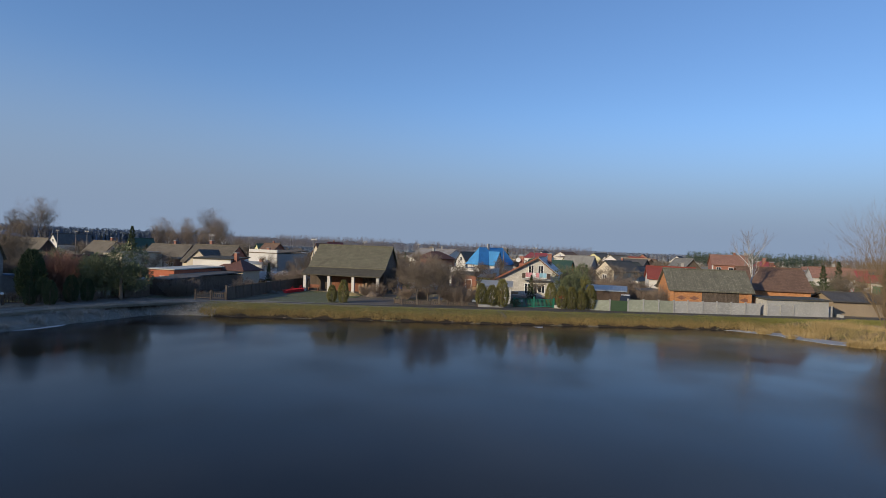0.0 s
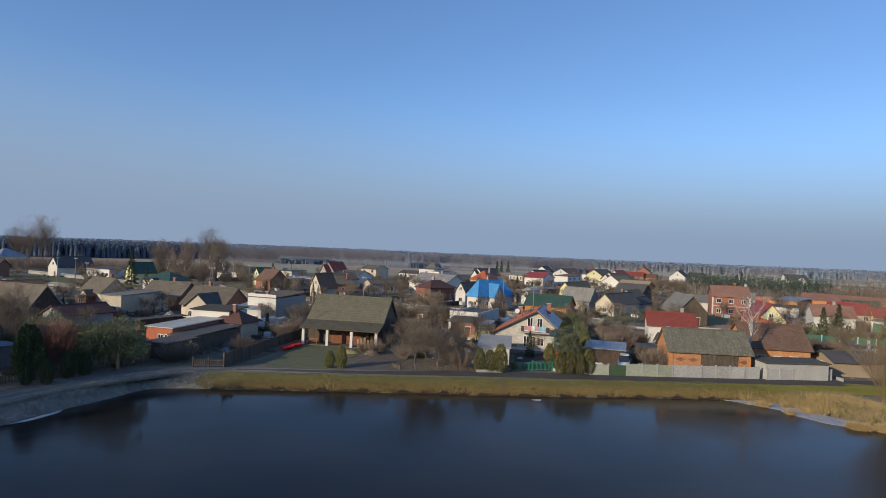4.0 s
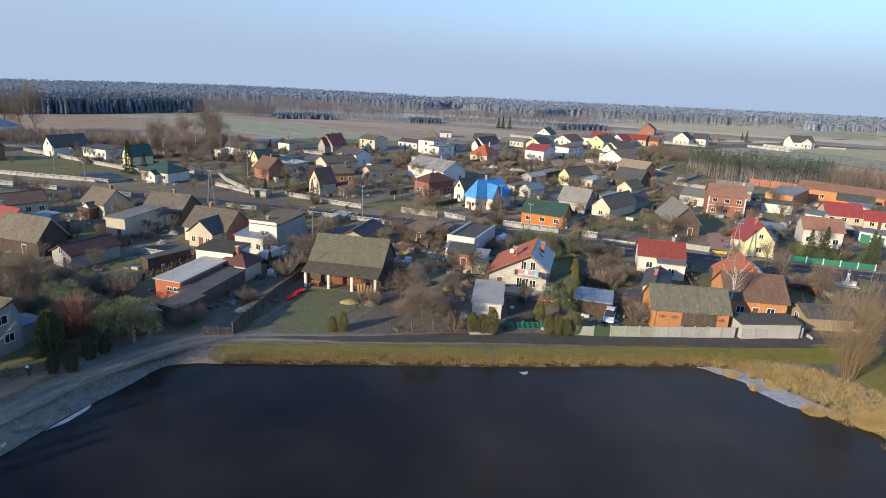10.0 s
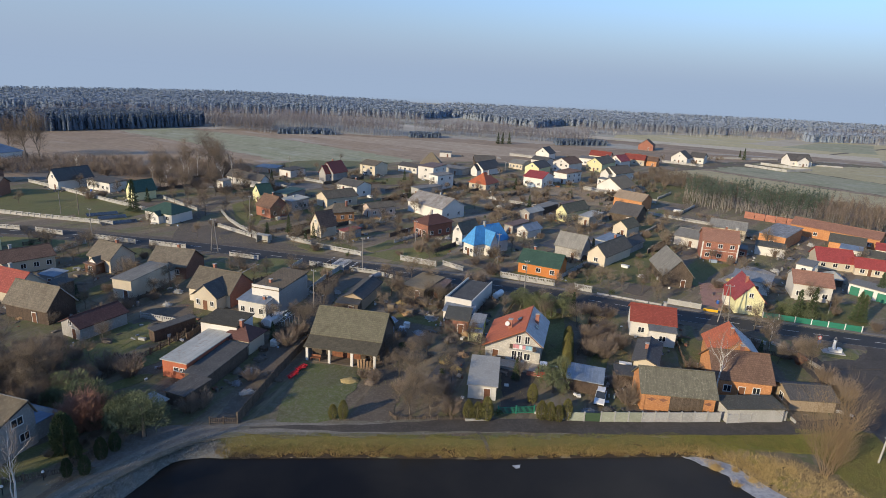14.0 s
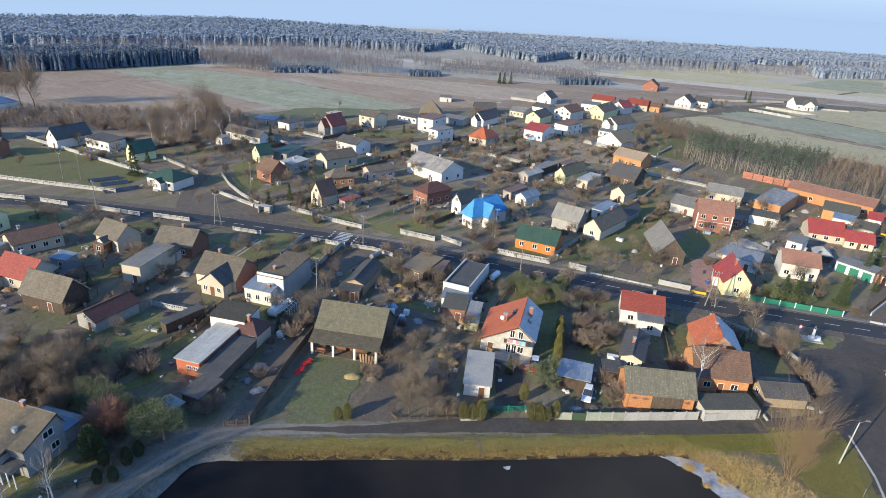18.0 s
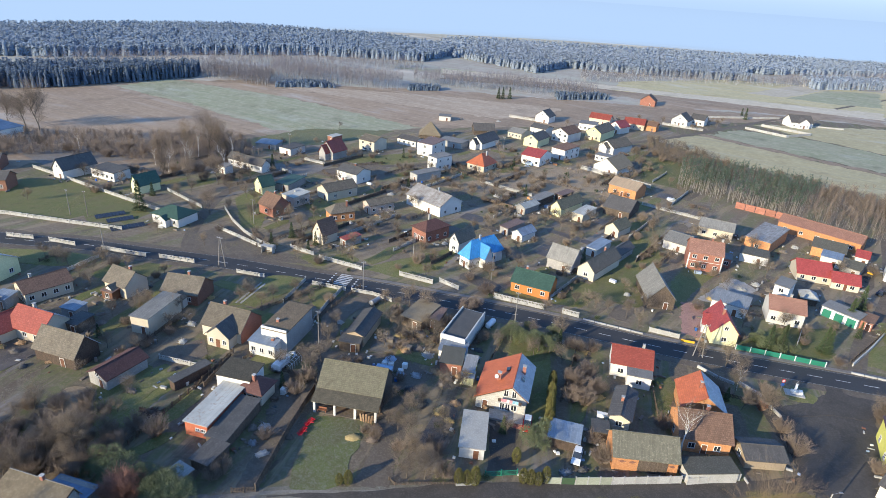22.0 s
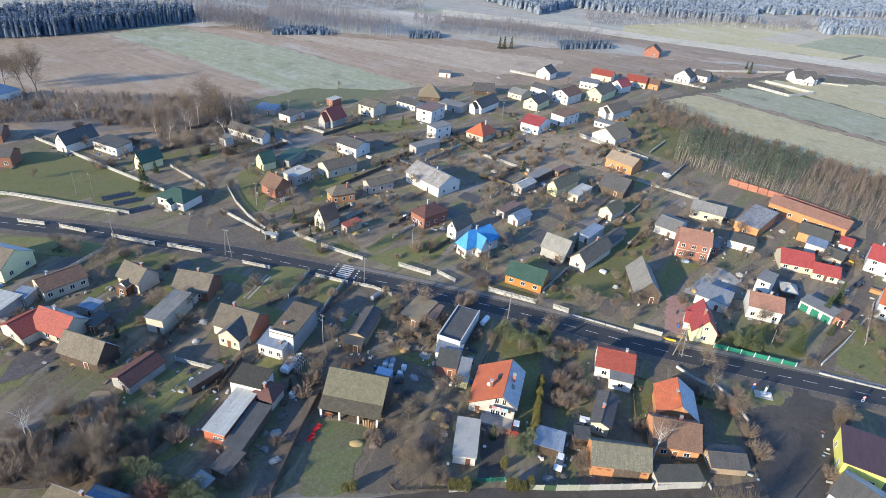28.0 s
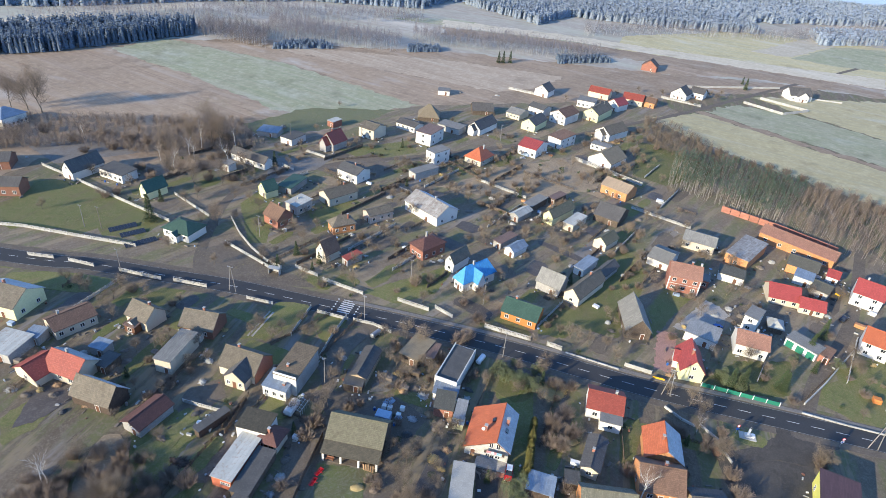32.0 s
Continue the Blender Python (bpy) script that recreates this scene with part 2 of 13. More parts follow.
surf("tan_sheet", (0.36, 0.28, 0.19), (0.3, 0.23, 0.16), None, 2, 0.4, rough=0.7, pattern="corrugated", step=0.3, dark=0.75)
surf("dark_felt", (0.09, 0.088, 0.085), (0.06, 0.06, 0.06), (0.14, 0.135, 0.125), 2, 0.3)
surf("felt", (0.2, 0.195, 0.185), (0.15, 0.148, 0.14), (0.26, 0.255, 0.24), 2, 0.3)
surf("grey_felt", (0.34, 0.33, 0.3), (0.28, 0.275, 0.25), (0.39, 0.38, 0.345), 2.5, 0.3)
surf("moss_felt", (0.1, 0.094, 0.076), (0.075, 0.073, 0.058), (0.19, 0.185, 0.15), 1.2, 0.25)
surf("thatch", (0.22, 0.18, 0.12), (0.17, 0.14, 0.095), (0.28, 0.24, 0.16), 1.4, 0.15)
# ground
surf("ground", (0.162, 0.124, 0.085), (0.115, 0.092, 0.064), (0.25, 0.215, 0.163), 5, 0.4, bump=0.7, vary=0.0, grain=0.5, mid=1.3,
     strips=((-15, 4.5, 38, 0.46, 0.56, (0.125, 0.15, 0.045)), (-16, 3.2, 26, 0.55, 0.62, (0.3, 0.24, 0.145)), (-14, 6, 45, 0.57, 0.68, (0.28, 0.265, 0.255)), (-17, 1.6, 18, 0.6, 0.68, (0.085, 0.066, 0.05))))
surf("garden_ground", (0.2, 0.155, 0.11), (0.15, 0.12, 0.085), (0.3, 0.26, 0.2), 6, 0.4, bump=0.7, vary=0.0, grain=0.5, mid=1.5,
     strips=((-40, 6, 46, 0.46, 0.56, (0.14, 0.16, 0.055)), (-41, 4, 30, 0.54, 0.62, (0.32, 0.26, 0.16)), (-38, 8, 50, 0.57, 0.68, (0.28, 0.265, 0.255)), (-42, 2.2, 22, 0.58, 0.66, (0.095, 0.075, 0.058))))
surf("lawn", (0.115, 0.138, 0.036), (0.16, 0.142, 0.056), (0.21, 0.19, 0.105), 4, 0.3, bump=0.6, vary=0.15, grain=0.55, mid=1.2,
     strips=((-25, 3, 16, 0.56, 0.66, (0.15, 0.118, 0.072)), (-28, 5, 20, 0.55, 0.66, (0.09, 0.125, 0.03))))
surf("frosty_lawn", (0.13, 0.15, 0.055), (0.125, 0.115, 0.06), (0.25, 0.255, 0.2), 2.0, 0.2, bump=0.6, grain=0.5, mid=0.5)
surf("barnyard_grass", (0.115, 0.145, 0.036), (0.115, 0.098, 0.055), (0.24, 0.25, 0.2), 5, 0.22, bump=0.7, grain=0.55, mid=0.7)
surf("dirt", (0.155, 0.127, 0.096), (0.11, 0.088, 0.067), (0.215, 0.187, 0.15), 4, 0.4, bump=0.6, grain=0.5, mid=1.2)
surf("frost", (0.195, 0.18, 0.165), (0.14, 0.12, 0.095), (0.27, 0.262, 0.255), 3.5, 0.35, bump=0.6, grain=0.5, mid=1.0)
surf("wet_mud", (0.05, 0.04, 0.03), (0.035, 0.028, 0.022), (0.09, 0.07, 0.05), 1.5, 0.2, rough=0.8, bump=0.5, spec=0.1)
surf("mud", (0.1, 0.083, 0.07), (0.065, 0.055, 0.047), (0.17, 0.15, 0.13), 4, 0.4, rough=0.55, bump=0.5, grain=0.45, mid=2.0)
surf("asphalt", (0.05, 0.05, 0.052), (0.04, 0.04, 0.042), (0.07, 0.07, 0.07), 6, 0.12, rough=0.75, bump=0.1)
surf("old_asphalt", (0.078, 0.068, 0.058), (0.057, 0.05, 0.043), (0.118, 0.103, 0.087), 4, 0.3, rough=0.85, bump=0.3, grain=0.4, mid=1.5)
surf("road_paint", (0.6, 0.6, 0.58), (0.45, 0.45, 0.44), (0.3, 0.3, 0.3), 1, 0.15, bump=0.1)
surf("faded_paint", (0.3, 0.3, 0.29), (0.2, 0.2, 0.195), (0.13, 0.13, 0.13), 1.5, 0.2, bump=0.1)
surf("dull_paving", (0.21, 0.195, 0.175), (0.165, 0.152, 0.138), (0.26, 0.245, 0.22), 2, 0.2, pattern="tile", step=0.25, dark=0.8)
surf("paving", (0.4, 0.375, 0.34), (0.32, 0.3, 0.275), None, 2, 0.2, pattern="tile", step=0.25, dark=0.8)
surf("red_paving", (0.42, 0.25, 0.2), (0.34, 0.2, 0.165), None, 2, 0.2, pattern="tile", step=0.25, dark=0.8)
# field tones are raised to stand in for haze over distant land
surf("field_brown", (0.315, 0.238, 0.16), (0.26, 0.197, 0.134), (0.375, 0.295, 0.21), 30, 3.0, bump=0.4, vary=0.14, mid=9.0, strips=((58, 2.2, 160, 0.5, 0.6, (0.24, 0.175, 0.125)), (57, 9, 220, 0.55, 0.68, (0.36, 0.3, 0.24)), (60, 26, 70, 0.56, 0.7, (0.42, 0.39, 0.35))))
surf("field_green", (0.285, 0.3, 0.175), (0.32, 0.305, 0.205), (0.38, 0.365, 0.27), 30, 3.0, bump=0.4, vary=0.1, mid=9.0, strips=((58, 2.2, 160, 0.5, 0.6, (0.25, 0.275, 0.17)), (57, 9, 220, 0.55, 0.68, (0.4, 0.37, 0.29)), (60, 26, 70, 0.56, 0.7, (0.42, 0.42, 0.36))))
surf("field_pale", (0.5, 0.44, 0.325), (0.43, 0.38, 0.29), (0.56, 0.5, 0.39), 30, 3.0, bump=0.4, vary=0.12, mid=9.0, strips=((58, 2.2, 160, 0.5, 0.6, (0.42, 0.37, 0.28)), (57, 9, 220, 0.55, 0.68, (0.5, 0.47, 0.38)), (60, 26, 70, 0.56, 0.7, (0.57, 0.54, 0.47))))
surf("field_olive", (0.45, 0.39, 0.215), (0.4, 0.345, 0.19), (0.5, 0.44, 0.27), 30, 3.0, bump=0.4, vary=0.1, mid=9.0, strips=((58, 2.2, 160, 0.5, 0.6, (0.34, 0.33, 0.22)), (57, 9, 220, 0.55, 0.68, (0.45, 0.42, 0.32)), (60, 26, 70, 0.56, 0.7, (0.47, 0.46, 0.38))))
surf("field_tan", (0.42, 0.335, 0.24), (0.36, 0.285, 0.205), (0.48, 0.4, 0.3), 30, 3.0, bump=0.4, vary=0.1, mid=9.0, strips=((58, 2.2, 160, 0.5, 0.6, (0.31, 0.235, 0.165)), (57, 9, 220, 0.55, 0.68, (0.45, 0.39, 0.3))))
surf("dry_weeds", (0.29, 0.225, 0.145), (0.22, 0.17, 0.115), (0.37, 0.3, 0.2), 5, 0.5, bump=0.6, grain=0.5, mid=1.6)
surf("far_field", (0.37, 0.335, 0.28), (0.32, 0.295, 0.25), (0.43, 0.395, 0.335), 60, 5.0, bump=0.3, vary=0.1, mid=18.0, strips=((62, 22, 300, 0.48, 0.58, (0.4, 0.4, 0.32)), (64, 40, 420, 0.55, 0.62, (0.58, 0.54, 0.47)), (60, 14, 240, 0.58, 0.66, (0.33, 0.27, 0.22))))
surf("straw", (0.42, 0.32, 0.14), (0.32, 0.24, 0.1), (0.5, 0.4, 0.2), 1.5, 0.2, bump=0.4)
# far woods: haze mixed into the base colours, paler and bluer with distance
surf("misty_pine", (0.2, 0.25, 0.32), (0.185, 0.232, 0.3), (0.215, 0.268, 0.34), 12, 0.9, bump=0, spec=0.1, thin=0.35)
surf("hazed_pine", (0.3, 0.355, 0.43), (0.28, 0.333, 0.405), (0.32, 0.378, 0.455), 14, 1.5, bump=0, spec=0.1, thin=0.35)
surf("far_hazed_pine", (0.37, 0.425, 0.5), (0.35, 0.403, 0.475), (0.39, 0.448, 0.525), 20, 2.0, bump=0, spec=0.1, thin=0.35)
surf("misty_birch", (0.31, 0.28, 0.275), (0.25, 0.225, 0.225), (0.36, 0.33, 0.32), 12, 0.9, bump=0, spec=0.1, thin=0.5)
# frost on tiles; its tone is also raised to carry the sky's reflection
surf("frosted_tile", (0.52, 0.53, 0.55), (0.42, 0.42, 0.43), (0.3, 0.2, 0.17), 2.0, 0.3, rough=0.6, pattern="tile", step=0.34, dark=0.75)
surf("tuft", (0.25, 0.205, 0.1), (0.16, 0.17, 0.06), (0.3, 0.25, 0.16), 6, 0.5, bump=0, mid=3.0)
surf("pale_tuft", (0.3, 0.25, 0.15), (0.21, 0.205, 0.09), (0.35, 0.3, 0.2), 7, 0.5, bump=0, mid=3.5)
# plants
surf("bark", (0.14, 0.115, 0.09), (0.1, 0.085, 0.068), None, 0.6, 0.1, bump=0.4)
surf("twig", (0.24, 0.19, 0.145), (0.18, 0.14, 0.11), None, 1.0, 0.3, bump=0)
surf("grey_twig", (0.225, 0.18, 0.13), (0.165, 0.132, 0.098), None, 1.0, 0.3, bump=0)
surf("red_twig", (0.36, 0.2, 0.14), (0.28, 0.15, 0.105), None, 1.0, 0.3, bump=0)
surf("willow_twig", (0.24, 0.175, 0.1), (0.18, 0.13, 0.075), None, 1.0, 0.3, bump=0)
surf("pale_bark", (0.4, 0.355, 0.29), (0.3, 0.265, 0.22), (0.2, 0.175, 0.15), 1.2, 0.2, bump=0)
surf("birch_bark", (0.62, 0.6, 0.56), (0.5, 0.48, 0.45), (0.1, 0.09, 0.08), 1.2, 0.12, bump=0.2)
surf("needles", (0.058, 0.08, 0.032), (0.04, 0.06, 0.026), (0.095, 0.115, 0.05), 0.8, 0.2, bump=0, vary=0.2)
surf("golden_needles", (0.19, 0.175, 0.055), (0.13, 0.125, 0.04), (0.25, 0.23, 0.08), 0.8, 0.15, bump=0, vary=0.2)
surf("pine_needles", (0.15, 0.17, 0.085), (0.11, 0.128, 0.065), (0.21, 0.225, 0.12), 0.8, 0.2, bump=0, vary=0.2)
surf("far_pine", (0.2, 0.245, 0.17), (0.16, 0.2, 0.14), (0.25, 0.29, 0.2), 9, 0.8, bump=0, spec=0.1, thin=0.5)
surf("dry_grass", (0.4, 0.285, 0.1), (0.26, 0.18, 0.062), (0.48, 0.365, 0.16), 2.5, 0.3, bump=0, mid=0.8)
surf("green_grass", (0.15, 0.172, 0.04), (0.25, 0.222, 0.068), (0.1, 0.115, 0.028), 2.2, 0.4, bump=0, mid=0.8)
surf("frosty_grass", (0.46, 0.445, 0.41), (0.22, 0.195, 0.145), (0.62, 0.605, 0.575), 1.0, 0.2, bump=0, mid=0.6)
surf("reed", (0.52, 0.385, 0.17), (0.34, 0.24, 0.1), (0.62, 0.48, 0.25), 1.4, 0.3, bump=0, mid=0.7)
surf("bank_turf", (0.145, 0.14, 0.036), (0.19, 0.145, 0.05), (0.085, 0.085, 0.027), 2.2, 0.25, bump=0.6, grain=0.5, mid=0.9)
surf("reed_bed", (0.2, 0.15, 0.08), (0.12, 0.1, 0.055), (0.29, 0.22, 0.12), 2.0, 0.25, bump=0.7, grain=0.5, mid=0.9)
surf("frosty_turf", (0.2, 0.185, 0.155), (0.12, 0.108, 0.08), (0.42, 0.41, 0.385), 1.0, 0.16, bump=0.8, grain=0.5, mid=0.5)
surf("gravel", (0.165, 0.148, 0.118), (0.12, 0.112, 0.08), (0.26, 0.245, 0.21), 3, 0.2, bump=0.6, grain=0.5, mid=1.2)
surf("pale_gravel", (0.225, 0.205, 0.17), (0.16, 0.146, 0.12), (0.31, 0.29, 0.255), 2, 0.2, bump=0.6, grain=0.5, mid=0.8)
# small things
surf("frame_white", (0.72, 0.72, 0.7), (0.66, 0.66, 0.64), None, 1, 0.2, rough=0.5, bump=0)
surf("brown_paint", (0.16, 0.075, 0.04), (0.13, 0.06, 0.035), None, 1, 0.2, rough=0.6, bump=0.1)
surf("green_paint", (0.035, 0.2, 0.13), (0.03, 0.17, 0.11), None, 1, 0.2, rough=0.5, bump=0)
surf("red_paint", (0.55, 0.02, 0.03), (0.45, 0.02, 0.03), None, 1, 0.2, rough=0.4, bump=0)
surf("blue_paint", (0.03, 0.12, 0.42), (0.03, 0.1, 0.36), None, 1, 0.2, rough=0.4, bump=0)
surf("car_yellow", (0.72, 0.42, 0.03), (0.68, 0.4, 0.03), None, 2, 0.5, rough=0.25, bump=0, vary=0)
surf("car_white", (0.74, 0.74, 0.74), (0.7, 0.7, 0.7), None, 2, 0.5, rough=0.25, bump=0, vary=0)
surf("car_red", (0.5, 0.02, 0.02), (0.45, 0.02, 0.02), None, 2, 0.5, rough=0.25, bump=0, vary=0)
surf("car_dark", (0.03, 0.035, 0.05), (0.025, 0.03, 0.04), None, 2, 0.5, rough=0.25, bump=0, vary=0)
surf("rubber", (0.02, 0.02, 0.02), (0.03, 0.03, 0.03), None, 1, 0.2, rough=0.9, bump=0)
surf("steel", (0.35, 0.35, 0.36), (0.28, 0.28, 0.29), None, 1, 0.2, rough=0.45, metal=0.6, bump=0)
surf("firewood", (0.36, 0.24, 0.13), (0.24, 0.155, 0.09), (0.46, 0.34, 0.2), 0.5, 0.12, bump=0.4)
surf("pole_grey", (0.27, 0.255, 0.235), (0.21, 0.2, 0.185), None, 1, 0.2, bump=0.2)
surf("pole_wood", (0.2, 0.17, 0.14), (0.15, 0.13, 0.11), None, 1, 0.2, bump=0.2)
surf("sage_wall", (0.33, 0.35, 0.27), (0.27, 0.29, 0.22), (0.4, 0.4, 0.33), 1, 0.2, bump=0.2)
surf("green_wall", (0.06, 0.1, 0.05), (0.045, 0.08, 0.04), None, 1, 0.2, bump=0.2)
surf("cloth_pink", (0.62, 0.3, 0.32), (0.55, 0.25, 0.27), None, 1, 0.2, bump=0)
surf("cloth_blue", (0.3, 0.5, 0.6), (0.25, 0.45, 0.55), None, 1, 0.2, bump=0)
surf("tarp_blue", (0.34, 0.42, 0.54), (0.28, 0.36, 0.48), (0.42, 0.48, 0.56), 0.7, 0.2, rough=0.5, bump=0.3)
glass = surf("window_glass", (0.03, 0.035, 0.045), (0.02, 0.024, 0.03), None, 1, 0.5, rough=0.08, bump=0, spec=0.6)
ice = surf("ice", (0.5, 0.51, 0.53), (0.24, 0.25, 0.27), (0.62, 0.62, 0.63), 0.7, 0.15, rough=0.5, bump=0.3)


# ---- mesh helpers ----
class Shape:
    """Faces gathered for one mesh."""

    def __init__(self):
        self.v, self.f = [], []

    def face(self, *pts):
        i = len(self.v)
        self.v += [tuple(p) for p in pts]
        self.f.append(tuple(range(i, i + len(pts))))

    def add(self, verts, faces):
        i = len(self.v)
        self.v += [tuple(p) for p in verts]
        self.f += [tuple(i + k for k in f) for f in faces]

    def box(self, x0, y0, z0, x1, y1, z1):
        v = [(x, y, z) for z in (z0, z1) for x, y in ((x0, y0), (x1, y0), (x1, y1), (x0, y1))]
        self.add(v, [(3, 2, 1, 0), (4, 5, 6, 7), (0, 1, 5, 4), (1, 2, 6, 5), (2, 3, 7, 6), (3, 0, 4, 7)])
        return self

    def tube(self, a, b, r0, r1, n=6):
        a, b = Vector(a), Vector(b)
        d = (b - a).normalized()
        u = d.orthogonal().normalized()
        w = d.cross(u)
        ring = [(math.cos(6.28318 * k / n), math.sin(6.28318 * k / n)) for k in range(n)]
        v = [a + (u * c + w * s) * r0 for c, s in ring] + [b + (u * c + w * s) * r1 for c, s in ring]
        self.add(v, [(k, (k + 1) % n, n + (k + 1) % n, n + k) for k in range(n)] + [tuple(range(n))[::-1], tuple(range(n, 2 * n))])
        return self

    def prism(self, outline, z0, z1):
        n = len(outline)
        self.add([(x, y, z0) for x, y in outline] + [(x, y, z1) for x, y in outline],
                 [(k, (k + 1) % n, n + (k + 1) % n, n + k) for k in range(n)] + [tuple(range(n))[::-1], tuple(range(n, 2 * n))])
        return self

    def slab(self, quad, thick):
        """A roof plane given by its four upper corners."""
        lo = [Vector(p) - Vector((0, 0, thick)) for p in quad]
        n = len(quad)
        self.add([Vector(p) for p in quad] + lo, [tuple(range(n)), tuple(range(n, 2 * n))[::-1]] + [(k, n + k, n + (k + 1) % n, (k + 1) % n) for k in range(n)])
        return self

    def mesh(self, name):
        me = bpy.data.meshes.new(name)
        me.from_pydata(self.v, [], self.f)
        me.update()
        return me


def part(name, shape, material, parent=None, label="", at=None):
    me = shape if isinstance(shape, bpy.types.Mesh) else shape.mesh(name)
    if not me.materials:
        me.materials.append(MATS[material])
    ob = new(name, me)
    ob.parent = parent
    if at is not None:
        ob.matrix_local = at
    if label:
        ob["label"] = label
    return ob


GROUPS = {"utility_pole": "power poles of the village", "barrel": "barrels in the yards", "birch": "birches", "fruit_tree": "garden fruit trees", "bush": "bare garden bushes", "thuja": "clipped thujas",
          "spruce": "spruces", "pine": "bushy pines", "bare_tree": "tall bare trees", "harrow": "red harrows", "meadow_sheet": "panel racks on the meadow", "garden_lamp": "garden lamps", "road_sign": "road signs",
          "scrap_heap": "scrap heaps in the yards", "firewood_pile": "firewood piles", "shed": "village sheds", "house": "village houses", "barn": "village barns", "garage": "village garages", "fence": "garden fences", "evergreen_bush": "evergreen bushes"}


def thing(name, x, y, z=0.0, turn=0.0, label="", category="", group=""):
    group = group or GROUPS.get(name, "")
    ob = new(name)
    ob.empty_display_size = 0.3
    ob.matrix_world = pose(x, y, z, 0, 0, turn)
    return tagged(ob, label, category, group)


def setting(name, shape, material, label="", category="", kind="structure"):
    return tagged(part(name, shape, material), label, category, "", kind)


def poly(name, pts, z, material, label, category, thick=0.3):
    """A flat patch of ground with a ragged outline, its edge sunk below the sheet."""
    rng, line = random.Random(round(pts[0][0] * 10)), []
    size = max(max(p[k] for p in pts) - min(p[k] for p in pts) for k in (0, 1))
    step, jig = (0.8, 0.2) if size < 60 else (4.0, 1.2)
    if len(pts) > 18:
        step, jig = 9.0, 0.0
    for a, c in zip(pts, pts[1:] + pts[:1]):
        a, c = Vector(a), Vector(c)
        n = max(1, min(60, int((c - a).length / step)))
        for k in range(n):
            p = a + (c - a) * (k / n)
            line.append((p.x + rng.gauss(0, jig), p.y + rng.gauss(0, jig)))
    s = Shape().prism(line, z - thick, z)
    return setting(name, s, material, label, category)


def ribbon(pts, width, z, offset=0.0):
    """A road along a line of points."""
    s = Shape()
    p = [Vector((*q, 0)) for q in pts]
    row = []
    for i, q in enumerate(p):
        d = (p[min(i + 1, len(p) - 1)] - p[max(i - 1, 0)]).normalized()
        nrm = Vector((-d.y, d.x, 0))
        row.append((q + nrm * (offset + width / 2), q + nrm * (offset - width / 2)))
    for (a, b), (c, d) in zip(row, row[1:]):
        up, dn = Vector((0, 0, z)), Vector((0, 0, z - 0.25))
        s.face(a + up, b + up, d + up, c + up)
        s.face(a + up, c + up, c + dn, a + dn)
        s.face(b + up, b + dn, d + dn, d + up)
    return s


def smooth_line(pts, n=6):
    """Points of a smooth curve through pts."""
    out = []
    q = [Vector(pts[0])] + [Vector(p) for p in pts] + [Vector(pts[-1])]
    for a, b, c, d in zip(q, q[1:], q[2:], q[3:]):
        for k in range(n):
            t = k / n
            out.append(0.5 * ((2 * b) + (c - a) * t + (2 * a - 5 * b + 4 * c - d) * t * t + (3 * b - a - 3 * c + d) * t ** 3))
    return [(v.x, v.y) for v in out] + [tuple(pts[-1])]


# ---- ground, pond, roads ----
SHORE = smooth_line([(51.6, 61.4), (50.6, 64.6), (49.2, 67), (47.2, 69.6), (45.9, 71.4), (44.8, 73.6), (43, 75.9), (40.4, 77), (36.7, 77.3), (25.5, 76.2), (9, 74.4), (-9.3, 73.2), (-26.4, 71.7), (-31, 71.4), (-34.2, 69.8), (-36.2, 64.5), (-39, 58), (-40.8, 51.6)])
POND = SHORE + [(-45, 36), (-52, 0), (-50, -60), (0, -90), (60, -70), (72, -10), (64, 35)]


def pond_gap(x, y):
    """Metres from the shoreline, negative on the water."""
    px, py = np.array([p[0] for p in POND]), np.array([p[1] for p in POND])
    best, inside = np.full(x.shape, 1e9), np.zeros(x.shape, bool)
    for i in range(len(px)):
        x0, y0, x1, y1 = px[i - 1], py[i - 1], px[i], py[i]
        dx, dy = x1 - x0, y1 - y0
        t = np.clip(((x - x0) * dx + (y - y0) * dy) / (dx * dx + dy * dy), 0, 1)
        best = np.minimum(best, np.hypot(x - x0 - t * dx, y - y0 - t * dy))
        cross = ((y0 > y) != (y1 > y)) & (x < (x1 - x0) * (y - y0) / (dy if abs(dy) > 1e-9 else 1e-9) + x0)
        inside ^= cross
    return np.where(inside, -best, best)


def ground_height(x, y):
    g = pond_gap(x, y)
    z = np.where(g < 0, -1.35 + np.maximum(g, -3) * 0.4, -1.35 + 1.35 * np.clip(g / 3.2, 0, 1) ** 0.8)
    return z


def build_ground():
    def axis(lo, hi, step, far):
        mid = list(np.arange(lo, hi + 0.01, step))
        out, d = [], step
        left, right = lo, hi
        while left > -far:
            d *= 1.25
            left -= d
            out.insert(0, left)
        d = step
        end = []
        while right < far:
            d *= 1.25
            right += d
            end.append(right)
        return np.array(out + mid + end)
    xs, ys = axis(-66, 70, 0.8, 4600), axis(-20, 84, 0.8, 4600)
    X, Y = np.meshgrid(xs, ys)
    Z = ground_height(X, Y)
    w, h = len(xs), len(ys)
    v = np.stack([X.ravel(), Y.ravel(), Z.ravel()], 1)
    f = [(j * w + i, j * w + i + 1, (j + 1) * w + i + 1, (j + 1) * w + i) for j in range(h - 1) for i in range(w - 1)]
    me = bpy.data.meshes.new("ground")
    me.from_pydata(v.tolist(), [], f)
    for p in me.polygons:
        p.use_smooth = True
    me.materials.append(MATS["ground"])
    return tagged(new("ground", me), "brown winter ground with thin grass", "ground", "", "structure")


